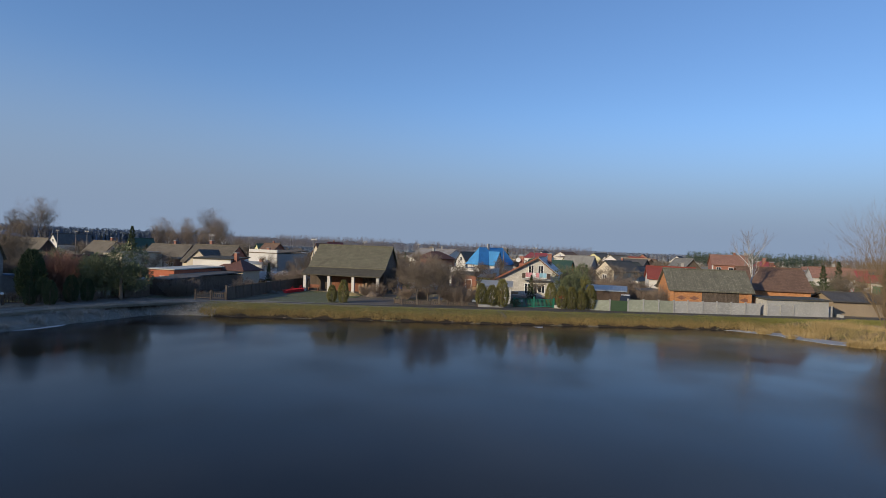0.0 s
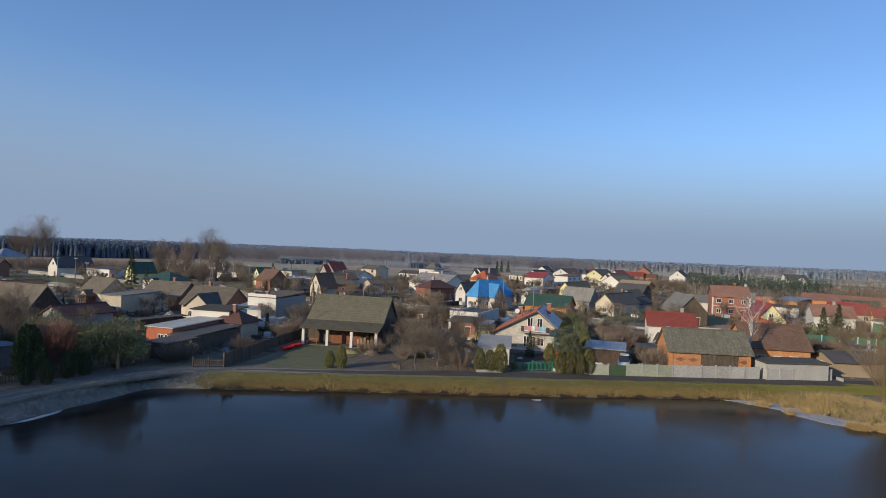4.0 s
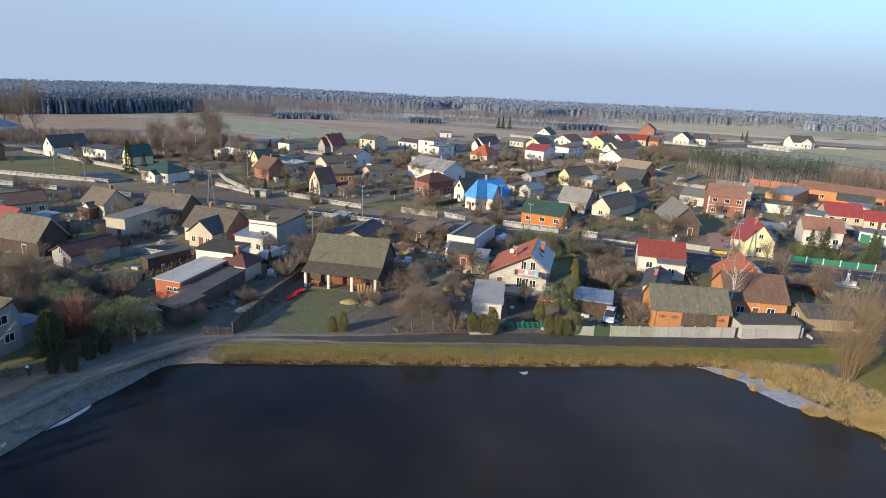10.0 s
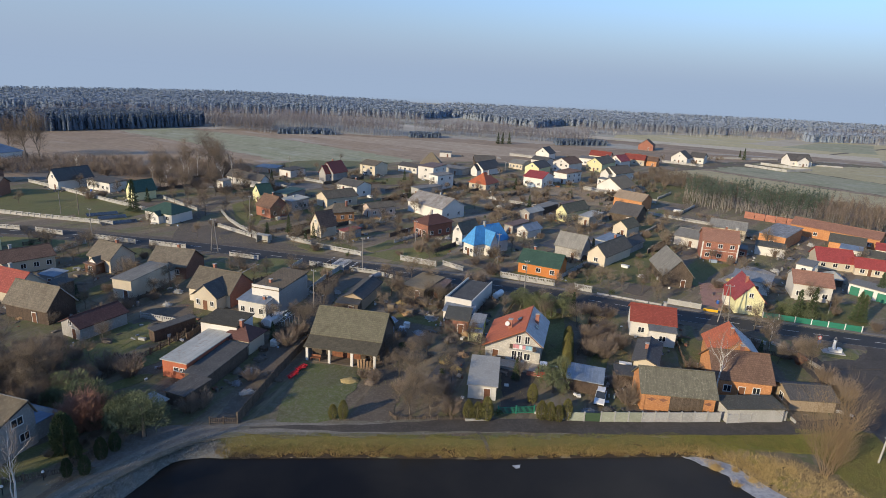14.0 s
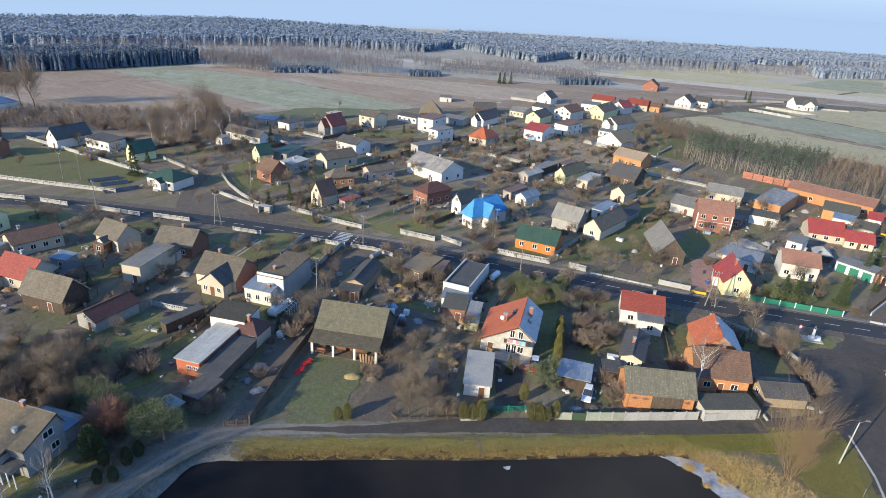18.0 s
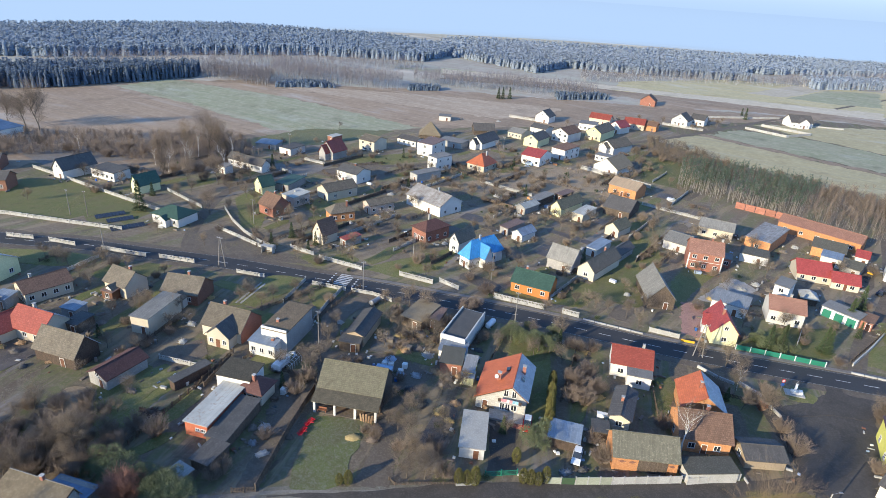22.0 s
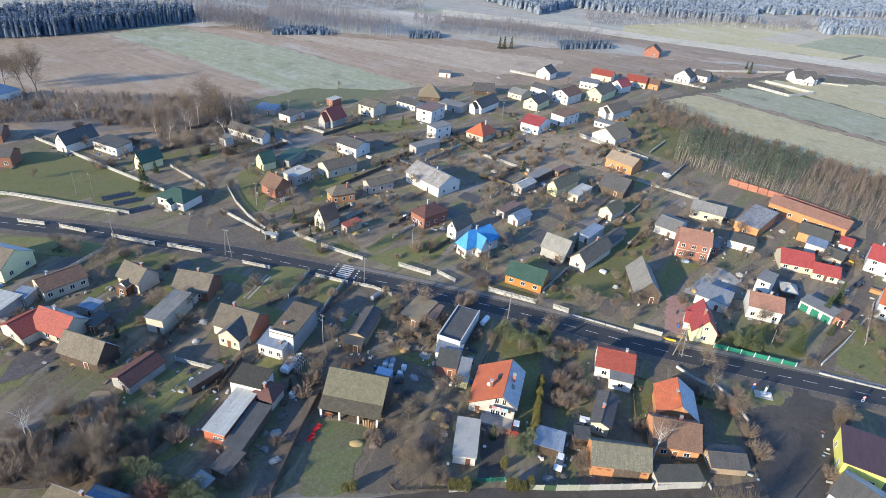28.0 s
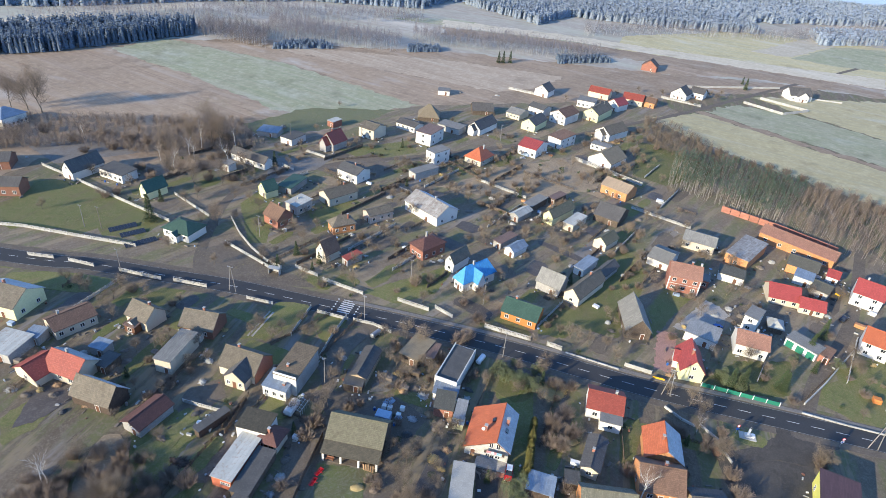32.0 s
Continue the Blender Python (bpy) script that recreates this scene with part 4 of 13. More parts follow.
def stone_house():
    """The stone house: a long low roof slope on one side, a short one on the other, balcony in the gable."""
    root = thing("family_house", 14.15, 101.75, 0, -14.5, "pale stone gabled house with orange tiled roof and balcony", "house")
    l, r, ap, d = -5.0, 5.0, 2.0, 11.6
    zl, zr, zt = 2.9, 4.3, 6.7
    sec = [(l, 0), (r, 0), (r, zr), (ap, zt), (l, zl)]
    s = Shape()
    s.add([(x, y, z) for y in (0, d) for x, z in sec], [(5, 6, 1, 0), (6, 7, 2, 1), (7, 8, 3, 2), (8, 9, 4, 3), (9, 5, 0, 4), (0, 1, 2, 3, 4), (9, 8, 7, 6, 5)])
    part("wall", s, "limestone", root)
    sl, sr = (zt - zl) / (ap - l), (zt - zr) / (r - ap)
    f, b, o = -0.6, d + 0.4, 0.5
    up = 0.2
    part("roof", Shape().slab([(l - o, f, zl - o * sl + up), (ap, f, zt + up), (ap, b, zt + up), (l - o, b, zl - o * sl + up)], 0.16), "orange_tile", root)
    part("roof", Shape().slab([(ap, f, zt + up), (r + o, f, zr - o * sr + up), (r + o, b, zr - o * sr + up), (ap, b, zt + up)], 0.16), "frosted_tile", root, "roof slope white with frost")
    part("bargeboard", Shape().slab([(l - o, f - 0.06, zl - o * sl + up - 0.1), (ap, f - 0.06, zt + up - 0.1), (ap, f - 0.003, zt + up - 0.1), (l - o, f - 0.003, zl - o * sl + up - 0.1)], 0.2), "brown_paint", root)
    part("bargeboard", Shape().slab([(ap, f - 0.06, zt + up - 0.1), (r + o, f - 0.06, zr - o * sr + up - 0.1), (r + o, f - 0.003, zr - o * sr + up - 0.1), (ap, f - 0.003, zt + up - 0.1)], 0.2), "brown_paint", root)
    part("ridge_cap", Shape().tube((ap, f, zt + up), (ap, b, zt + up), 0.13, 0.13, 6), "orange_tile", root)
    for cx, cy, base in ((-1.2, 3.5, 4.6), (3.4, 6.5, 5.2)):
        ob = part("chimney", Shape().box(-0.35, -0.35, 0, 0.35, 0.35, 2.3), "red_brick", root, at=pose(cx, cy, base))
        part("chimney_cap", Shape().box(-0.42, -0.42, 2.303, 0.42, 0.42, 2.4), "concrete", ob)
    dish = part("satellite_dish", Shape().tube((0, 0, 0), (0, -0.12, 0.05), 0.18, 0.42, 12), "frame_white", root, at=pose(-1.7, 2.9, 6.2))
    part("skylight", Shape().box(-0.4, -0.6, 0, 0.4, 0.6, 0.08), "window_glass", root, at=pose(3.6, 4.4, 5.75, 0, 39))
    part("skylight", Shape().box(-0.4, -0.6, 0, 0.4, 0.6, 0.08), "window_glass", root, at=pose(0.2, 6.5, 6.05, 0, -28.5))
    for x, z, w, h in ((0.9, 4.75, 0.95, 1.6), (2.5, 4.75, 0.95, 1.6), (0.35, 1.5, 1.0, 1.9), (1.45, 1.5, 1.0, 1.9), (2.7, 1.55, 1.2, 1.4)):
        window(root, x, -0.005, z, w, h, 0)
    door(root, -3.1, -0.006, 1.0, 2.05, 0)
    bal = part("balcony", Shape().box(-2.35, -1.25, -0.18, 2.35, -0.003, 0), "concrete", root, at=pose(1.9, 0, 3.25))
    for k in range(8):
        part("railing_panel", Shape().box(-2.35 + k * 0.59, -1.25, 0.1, -2.35 + k * 0.59 + 0.55, -1.2, 0.95), "dark_wood" if k in (0, 7) else "frame_white", bal)
    for k, mat in enumerate(("cloth_pink", "cloth_pink", "frame_white", "cloth_pink", "cloth_blue", "cloth_blue")):
        part("bedding", Shape().box(-1.75 + k * 0.58, -1.34, 0.3, -1.75 + k * 0.58 + 0.5, -1.255, 1.02), mat, bal, "bedding hung over the rail to air")
    part("terrace", Shape().box(-2.0, -3.0, 0, 5.0, -0.003, 0.5), "paving", root, "raised paved terrace")
    for k in range(3):
        part("step", Shape().box(3.2, -3.0 - 0.35 * (k + 1), 0, 5.0, -3.003 - 0.35 * k, 0.5 - 0.15 * (k + 1)), "red_brick", root)
    return root


pond_barn()
stone_house()


house("garage", 8.5, 93.0, -7.0, 4.5, 9.7, 2.4, "flat", 0.3, "white_render", "grey_felt", "long garage under a flat grey felt roof")
house("shed", 25.8, 94.1, -16.7, 5.7, 4.6, 2.2, "flat", 0.5, "dark_wood", "blue_sheet", "shed with weathered bluish metal roof", plain=1)
house("cottage", 45.3, 119.6, -14.0, 8.6, 8.0, 3.5, "x", 2.1, "white_render", "red_tile", "white cottage with red sheet roof", chim=1, fw=2)
house("annex", 45.6, 113.9, -14.0, 5.0, 3.6, 3.0, "flat", 0.2, "white_render", "felt", "white flat-roofed annex with a window", fw=1)
house("cottage", 39.1, 102.8, -22.8, 3.9, 10.0, 3.0, "y", 0.8, "cream_render", "dark_eternit", "small cream house with dark corrugated roof", chim=1, fw=1)
house("brick_barn", 39.3, 90.4, -5.0, 11.4, 6.4, 3.3, "x", 2.6, "orange_brick", "moss_eternit", "orange brick barn with lichened grey roof and wooden gate", gate=1)
house("brick_house", 52.6, 97.2, -8.0, 9.4, 8.6, 3.4, "x", 3.1, "orange_brick", "brown_tile", "orange brick house with brown tiled roof", chim=1, fw=2, sidewin=1)
house("house_wing", 55.9, 106.0, -12.0, 8.2, 9.0, 3.5, "y", 3.0, "orange_brick", "orange_tile", "rear wing with steep orange tiled roof", chim=1, frost=1)
house("garage", 50.5, 87.2, 5.0, 9.4, 3.6, 2.3, "flat", 0.15, "concrete", "moss_felt", "low concrete garage with mossy felt roof")
house("outbuilding", 62.3, 92.4, -2.0, 7.4, 5.6, 2.2, "x", 1.0, "tan_render", "dark_eternit", "beige outbuilding with grey sheet roof", sidewin=1)
house("shop", 91.5, 94.0, -26.6, 7.8, 11.2, 4.5, "flat", 0.4, "yellow_render", "maroon_sheet", "bright yellow shop with dark brown flat roof", fw=2, sidewin=2)
house("house", 85.6, 84.2, -51.3, 7.7, 9.0, 3, "x", 2.2, "white_render", "dark_eternit", "white house with grey gabled roof", fw=1, frost=1)


def pond_house():
    """Two-storey house with a low long slope to the garden and a short steep one behind."""
    root = thing("house", -52.24, 70.49, 0, -15.5, "grey rendered two-storey house with a long mossy roof slope", "house")
    FOOTPRINTS.append((-58.2, 69.6, radians(-15.5), 11.2, 7.5))
    w, near, far = 11.0, -5.5, 0.85
    sec = [(near, 0), (far, 0), (far, 4.75), (0, 6.6), (near, 4.66)]
    s = Shape()
    s.add([(x, y, z) for x in (-w, 0) for y, z in sec], [(0, 1, 6, 5), (1, 2, 7, 6), (2, 3, 8, 7), (3, 4, 9, 8), (4, 0, 5, 9), (4, 3, 2, 1, 0), (5, 6, 7, 8, 9)])
    part("wall", s, "grey_render", root)
    part("side_wing", Shape().box(-w - 0.2, near - 1.9, 0, -2.6, near - 0.004, 3.75), "grey_render", root, "shaded wing under the long slope")
    k = 0.353
    part("roof", Shape().slab([(-w - 0.4, near - 0.35, 6.8 + k * (near - 0.35)), (0.35, near - 0.35, 6.8 + k * (near - 0.35)), (0.35, 0, 6.8), (-w - 0.4, 0, 6.8)], 0.15), "brown_sheeting", root, "long mossy grey-brown slope")
    part("roof", Shape().slab([(-w - 0.4, near - 2.2, 6.8 + k * (near - 2.2)), (-2.3, near - 2.2, 6.8 + k * (near - 2.2)), (-2.3, near - 0.354, 6.8 + k * (near - 0.354)), (-w - 0.4, near - 0.354, 6.8 + k * (near - 0.354))], 0.15), "brown_sheeting", root, "long mossy grey-brown slope")
    part("roof", Shape().slab([(-w - 0.4, 0.004, 6.8), (0.35, 0.004, 6.8), (0.35, 1.1, 4.6), (-w - 0.4, 1.1, 4.6)], 0.15), "brown_sheeting", root)
    part("ridge_cap", Shape().tube((-w - 0.42, 0, 6.8), (0.37, 0, 6.8), 0.1, 0.1, 6), "felt", root, "pale ridge cap")
    part("verge_board", Shape().slab([(0.355, near - 0.3, 6.74 + k * (near - 0.3)), (0.4, near - 0.3, 6.74 + k * (near - 0.3)), (0.4, 0, 6.74), (0.355, 0, 6.74)], 0.2), "dark_wood", root)
    for cx, cy, top in ((-5.2, -0.1, 7.5), (-3.1, -3.6, 6.1)):
        ob = part("chimney", Shape().box(cx - 0.28, cy - 0.25, 5.2, cx + 0.28, cy + 0.25, top), "red_brick" if cy > -1 else "white_render", root)
        part("chimney_cap", Shape().box(cx - 0.34, cy - 0.31, top + 0.003, cx + 0.34, cy + 0.31, top + 0.09), "concrete", ob)
    window(root, 0.005, -1.6, 4.5, 1.7, 1.2, 1)
    window(root, 0.005, -0.9, 2.0, 1.4, 1.2, 1)
    part("porch_roof", Shape().slab([(-2.4, near - 2.2, 2.7), (0.3, near - 2.2, 2.7), (0.3, near - 0.004, 3.0), (-2.4, near - 0.004, 3.0)], 0.1), "dark_felt", root, "flat roof over the porch")
    for x in (-2.2, -1.0, 0.15):
        part("porch_post", Shape().box(x - 0.06, near - 2.1, 0, x + 0.06, near - 1.98, 2.58), "frame_white", root, "white porch post")


pond_house()
house("shed", -55.35, 74.26, -15.5, 7.2, 3.4, 2.6, "flat", -0.25, "grey_render", "blue_steel", "low shed with a smooth blue metal roof", plain=1)
garage_row = house("garage", -40.1, 96.2, -15.4, 4.6, 13.3, 3.0, "flat", 0.2, "brick_red_render", "pale_sheet", "long red-fronted garage row with patched pale roof", plain=1)
for wx in (0.3, 1.5):
    window(garage_row, wx, -6.655, 1.75, 1.0, 0.7, 0)
house("garage", -36.0, 92.8, -14.1, 4.0, 11.6, 2.3, "flat", 0.2, "old_wood", "dark_felt", "long low shed with dark felt roof")
house("outbuilding", -38.4, 104.5, -13.0, 7.2, 5.5, 4.4, "flat", 0.3, "white_render", "dark_tile", "white outbuilding with mossy lean-to roof", plain=1)
house("cottage", -34.6, 102.2, -17.5, 5.2, 4.7, 3.0, "hip", 1.6, "cream_render", "maroon_tile", "small cream house with maroon hipped roof", fw=2, chim=1)
house("annex", -36.6, 118.5, -17.2, 6.4, 5.6, 3.3, "flat", 0.7, "white_render", "blue_sheet", "white front annex with a pale bluish sheet roof", fw=3, chim=1)
house("long_house", -33.5, 123.7, -16.4, 6.0, 11.8, 5.4, "flat", 0.5, "grey_render", "tan_tile", "long grey house with a white front and mossy brown roof", chim=1, white_front=1)
house("shed", -16.4, 127.8, -14.6, 4.1, 11.4, 3.0, "y", 0.9, "tan_render", "dark_eternit", "cream shed under dark corrugated sheets", fw=1)
house("shed", -18.4, 122.0, -8.6, 4.7, 4.6, 2.4, "flat", 0.3, "old_wood", "dark_felt", "dark lean-to shed of old boards")
house("shed", -3.2, 135.4, -28.6, 5.7, 9.1, 2.6, "flat", 0.4, "old_wood", "thatch", "brown wooden shed with sheet roof")
house("workshop", 7.3, 129.4, -21.6, 6.1, 14.8, 3.2, "flat", 0.4, "white_render", "dark_felt", "long white workshop with dark flat roof", parapet=1)
house("shed", 4.6, 116.1, -8.6, 4.7, 5.8, 2.8, "flat", 0.4, "red_brick", "moss_felt", "brick shed with mossy roof in a cluttered yard")
house("shed", 8.5, 113.7, -11.8, 2.3, 5.9, 2.6, "flat", 0.3, "yellow_render", "grey_sheet", "narrow yellow shed beside a workshop", fw=1)
house("house", -47.0, 125.4, -17.8, 10.3, 8.0, 3.2, "x", 3.2, "cream_render", "grey_tile", "cream house with a dark-roofed front gable and a brick end wall", wing=0.55, wing_x=1.3, wing_mat='dark_eternit', brick_end=1, chim=1)
house("block", -65.5, 127.7, -13.1, 4.6, 11.8, 4.2, "flat", 0.2, "cream_render", "eternit", "pale flat-roofed block in a yard", gw=1)
house("brick_house", -63.1, 140.3, -8.5, 9.5, 8.0, 3.2, "x", 2.8, "dark_brick", "grey_tile", "dark brick house with grey tiled roof and white porch", porch=1, fw=2, chim=1)
house("house", -79.4, 141.6, -25.8, 7.7, 6.5, 3.4, "x", 2.8, "cream_render", "grey_tile", "cream house with grey gabled roof", porch=1, fw=1, chim=1)
house("long_house", -97.9, 137.5, -39.7, 7.2, 10.6, 3.2, "y", 1.8, "cream_render", "brown_tile", "long cream house with brown roof", sidewin=4, chim=1)
house("house", -118.1, 144.4, -13.3, 12.6, 10.4, 4.2, "x", 3.0, "lemon_render", "grey_tile", "pale yellow gabled house with grey roof", sidewin=2, chim=1, frost=1)
house("red_house", -88.4, 120.1, -19.2, 9.9, 7.3, 3.0, "x", 3.0, "cream_render", "red_tile", "large cream house with a broad red roof", fw=3, chim=1, frost=1)
house("red_house", -95.9, 119.0, -27.5, 8.2, 6.7, 2.6, "y", 2.2, "cream_render", "red_tile", "low cream wing with a red roof", fw=1)
house("barn", -77.3, 111.5, -17.5, 10.7, 6.1, 3.2, "x", 3.4, "dark_wood", "grey_tile", "wooden barn with grey roof and a firewood pile", frost=1)
house("long_shed", -64.0, 106.5, -26.3, 5.3, 9.3, 2.6, "y", 1.3, "grey_render", "maroon_tile", "long low shed with red-brown roof", gw=1)
house("shed", -81.0, 122.8, -17.9, 3.5, 4.9, 2.4, "flat", 0.2, "old_wood", "dark_felt", "dark shed in a cluttered yard")
house("shed", -107.8, 126.2, -13.1, 8.4, 8.1, 2.8, "flat", 0.3, "grey_render", "pale_sheet", "shed with pale flat roof")
house("shed", -103.4, 130.9, -9.6, 3.9, 3.9, 2.6, "flat", 0.3, "grey_render", "blue_sheet", "small shed with bluish roof")
house("shed", -85.1, 128.0, -16.3, 4.2, 3.4, 2.6, "flat", 0.3, "grey_render", "blue_sheet", "small shed with bluish roof")
house("blue_house", 13.8, 172.2, -50.9, 4.4, 13.6, 4.2, "hip", 4.0, "white_render", "blue_tile", "white house with bright blue roof", fw=2, chim=1, wing=1, sidewin=2)
house("house", 8.1, 181.6, -38.3, 3.6, 8.6, 4.0, "y", 2.6, "white_render", "grey_tile", "white gabled house with grey roof", gw=1, fw=1)
house("orange_house", 28.0, 155.9, -24.7, 11.0, 8.0, 3.1, "x", 2.4, "orange_render", "green_tile", "orange house with dark green roof", fw=3, chim=1)
house("barn", 39.3, 172.2, -34.5, 8.2, 6.4, 3.6, "x", 3.2, "grey_render", "eternit", "old barn with grey sheet roof", frost=1)
house("cottage", 50.0, 171.1, -41.0, 5.4, 16.7, 3.2, "y", 2.6, "cream_render", "grey_tile", "cream gabled cottage with grey roof", fw=1, chim=1)
house("shed", 53.2, 185.5, -40.8, 3.7, 9.8, 2.8, "flat", 0.3, "white_render", "blue_sheet", "white shed with bluish roof")
house("shed", 60.1, 183.5, -40.2, 3.9, 9.8, 2.6, "y", 1.5, "grey_render", "dark_eternit", "outbuilding with a dark ridged roof")
house("barn", 62.5, 156.0, -4.0, 7.2, 14.0, 3.2, "y", 4.0, "old_wood", "eternit", "old wooden barn with steep grey roof")
house("brick_house", 85.5, 180.1, -15.9, 9.9, 9.0, 6.0, "x", 2.6, "red_brick", "terracotta", "two-storey red brick house with white windows", fw=3, storeys=2, chim=2, bands=1)
house("annex", 93.8, 181.3, -22.6, 2.6, 4.0, 3, "flat", 0.3, "red_brick", "felt", "small red brick annex", fw=1)
house("yellow_house", 73.3, 137.2, -11.3, 6.1, 10.0, 3.6, "y", 3.6, "lemon_render", "crimson_tile", "pale yellow house with crimson roof", fw=1, gw=1, chim=1)
house("shed", 82.4, 151.6, -32.6, 9.0, 7.7, 3.0, "flat", 0.3, "white_render", "grey_sheet", "long shed with bluish metal roof")
house("house", 95.2, 147.9, -18.9, 8.7, 8.0, 4.2, "x", 2.2, "white_render", "terracotta", "white house with weathered orange roof", fw=3, chim=1, frost=1)
house("block", 100.8, 159.3, -42.0, 3.9, 6.7, 5.4, "flat", 0.2, "white_render", "felt", "white two-storey flat-roofed block", fw=1, storeys=2)
house("house", 118.9, 176.8, -16.4, 9.6, 9.0, 2.6, "x", 2.8, "cream_render", "crimson_tile", "cream house with red roof", fw=3)
house("house", 125.9, 170.8, -19.4, 7.5, 6.0, 2.4, "x", 2.0, "cream_render", "crimson_tile", "low cream house with red roof", fw=2)
house("garage", 112.8, 149.5, -51.6, 9.2, 5.0, 2.8, "flat", 0.2, "white_render", "felt", "white garages with green doors", gdoors=3)
house("long_barn", 141.8, 211.0, -44.3, 27.4, 9.0, 3.8, "x", 1.8, "orange_brick", "terracotta", "long orange brick barn with tiled roof", fw=5)
house("barn", 136.1, 196.3, -33.9, 9.9, 10.0, 3.4, "x", 1.6, "orange_brick", "moss_felt", "brick barn with a broad mossy olive roof")
house("barn", 117.1, 202.4, -44.3, 8.2, 18.8, 4.0, "flat", 0.6, "orange_brick", "patched_sheet", "brick barn with patched tin roof", fw=1)
house("house", 101.7, 208.6, -26.6, 11.4, 9.0, 3.6, "x", 1.8, "cream_render", "eternit", "long house with pale grey roof", fw=3)
house("barn", 83.5, 195.1, -38.1, 7.6, 11.0, 3.0, "x", 1.6, "white_render", "eternit", "low barn with grey sheet roof")
house("shed", 132.3, 188.1, -36.1, 5.9, 6.0, 3.0, "flat", 0.3, "white_render", "blue_sheet", "shed with bluish white roof")
house("shed", 135.7, 181.9, -43.5, 5.5, 8.0, 2.8, "x", 1.2, "grey_render", "moss_felt", "shed with dull mossy roof")
house("shed", 144.2, 190.5, -35.0, 3.7, 6.0, 3.0, "x", 1.4, "white_render", "crimson_tile", "small building with red roof")
house("house", 149.2, 178.2, -35.7, 8.7, 10.0, 5.0, "x", 3.0, "white_render", "crimson_tile", "white house with raspberry red roof", fw=2, storeys=2, chim=1)
house("house", 135.6, 151.4, -36.3, 7.4, 9.0, 5.0, "x", 2.6, "white_render", "orange_tile", "white house with orange roof and balcony", fw=2, storeys=2)
house("brick_house", -57.4, 202.6, -37.0, 7.6, 7.2, 3.6, "x", 3.2, "red_brick", "brown_tile", "small red brick house with brown roof", fw=1, sidewin=2, chim=1)
house("house", -52.3, 213.4, -34.8, 6.1, 7.9, 3.6, "flat", 0.5, "pink_render", "pale_sheet", "pink house with pale flat roof", sidewin=2, chim=1)
house("house", -39.0, 224.3, -47.3, 7.3, 13.2, 3.6, "y", 2.0, "cream_render", "grey_tile", "beige house with grey-brown roof", sidewin=2, chim=1)
house("brick_house", -34.0, 200.6, -59.7, 5.1, 8.5, 3.6, "hip", 2.2, "orange_brick", "grey_tile", "brick house with hipped grey roof", sidewin=3, chim=1)
house("house", -21.9, 211.3, -53.1, 5.3, 10.0, 3.4, "y", 1.2, "pink_render", "grey_tile", "pale house with low grey roof", sidewin=3)
house("hall", -1.8, 218.2, -44.2, 17.8, 11.3, 4.0, "x", 3.0, "white_render", "patched_sheet", "large white storage hall with patched roof", sidewin=2, chim=1, frost=1)
house("brick_house", -2.2, 189.1, -46.2, 6.7, 10.4, 4.4, "hip", 2.0, "red_brick", "maroon_tile", "brick house with dark red hipped roof", fw=2, sidewin=3, chim=1)
house("house", -35.7, 181.2, -38.6, 4.8, 6.1, 3.6, "y", 3.8, "cream_render", "brown_tile", "house with steep brown gabled roof", fw=1, gw=1)
house("garage", -27.3, 179.7, -42.9, 2.8, 6.2, 2.5, "flat", 0.2, "grey_render", "red_tile", "small garage with red-brown roof")
house("house", -141.8, 229.8, -27.5, 6.2, 13.6, 3.8, "y", 3.6, "white_render", "dark_eternit", "white gabled house with dark roof", gw=1)
house("house", -127.8, 229.1, -25.7, 12.9, 7.2, 3.4, "flat", 0.5, "white_render", "dark_felt", "long white house with flat dark roof", fw=5)
house("house", -108.4, 216.2, -32.8, 4.4, 8.6, 3.6, "y", 3.2, "lemon_render", "green_tile", "pale yellow house with dark green roof", fw=1, gw=1)
house("house", -86.7, 189.5, -22.4, 11.0, 8.4, 3.2, "hip", 2.2, "white_render", "green_tile", "white house with dark green hipped roof and gabled porch", porch=1, fw=3)
house("brick_house", -159.3, 209.9, 6.4, 11.2, 7.1, 4.2, "x", 2.0, "dark_brick", "dark_eternit", "dark brick house with dark roof", fw=3)
house("house", -176.8, 230.9, 16.1, 11.6, 9.0, 3.6, "x", 2.0, "dark_brick", "dark_eternit", "brick house with a low dark roof")
house("villa", -199.8, 274.4, -19.4, 11.0, 12.3, 5.0, "hip", 3.0, "white_render", "blue_sheet", "white villa with blue-grey hipped roof", sidewin=6)
house("long_house", -81.3, 252.4, -28.7, 19.4, 4.7, 3.2, "x", 2.0, "white_render", "dark_eternit", "long low white house with dark roof", fw=5)
house("shed", -88.4, 244.0, -34.9, 4.0, 4.0, 3, "flat", 0.2, "white_render", "felt", "small white shed among trees")
house("shed", -69.5, 280.3, -30.9, 7.0, 9.6, 3, "flat", 0.3, "white_render", "dark_felt", "white shed with dark flat roof")
house("house", -49.7, 277.7, -32.4, 7.6, 9.4, 3.8, "y", 4.2, "grey_render", "red_tile", "grey gabled house with red roof", fw=2, gw=1, wing=1, chim=1)
house("shed", -54.0, 305.8, -36.2, 4.1, 6.2, 3, "flat", 0.2, "red_brick", "pale_sheet", "red brick shed with white roof")
house("house", -33.6, 296.4, -31.3, 9.2, 10.0, 5, "x", 1.6, "cream_render", "grey_tile", "two-storey cream house with grey roof", fw=2, storeys=2)
house("long_house", -15.6, 310.7, -32.6, 11.6, 8.0, 3.0, "x", 1.2, "white_render", "dark_eternit", "long low house with dark roof", fw=4)
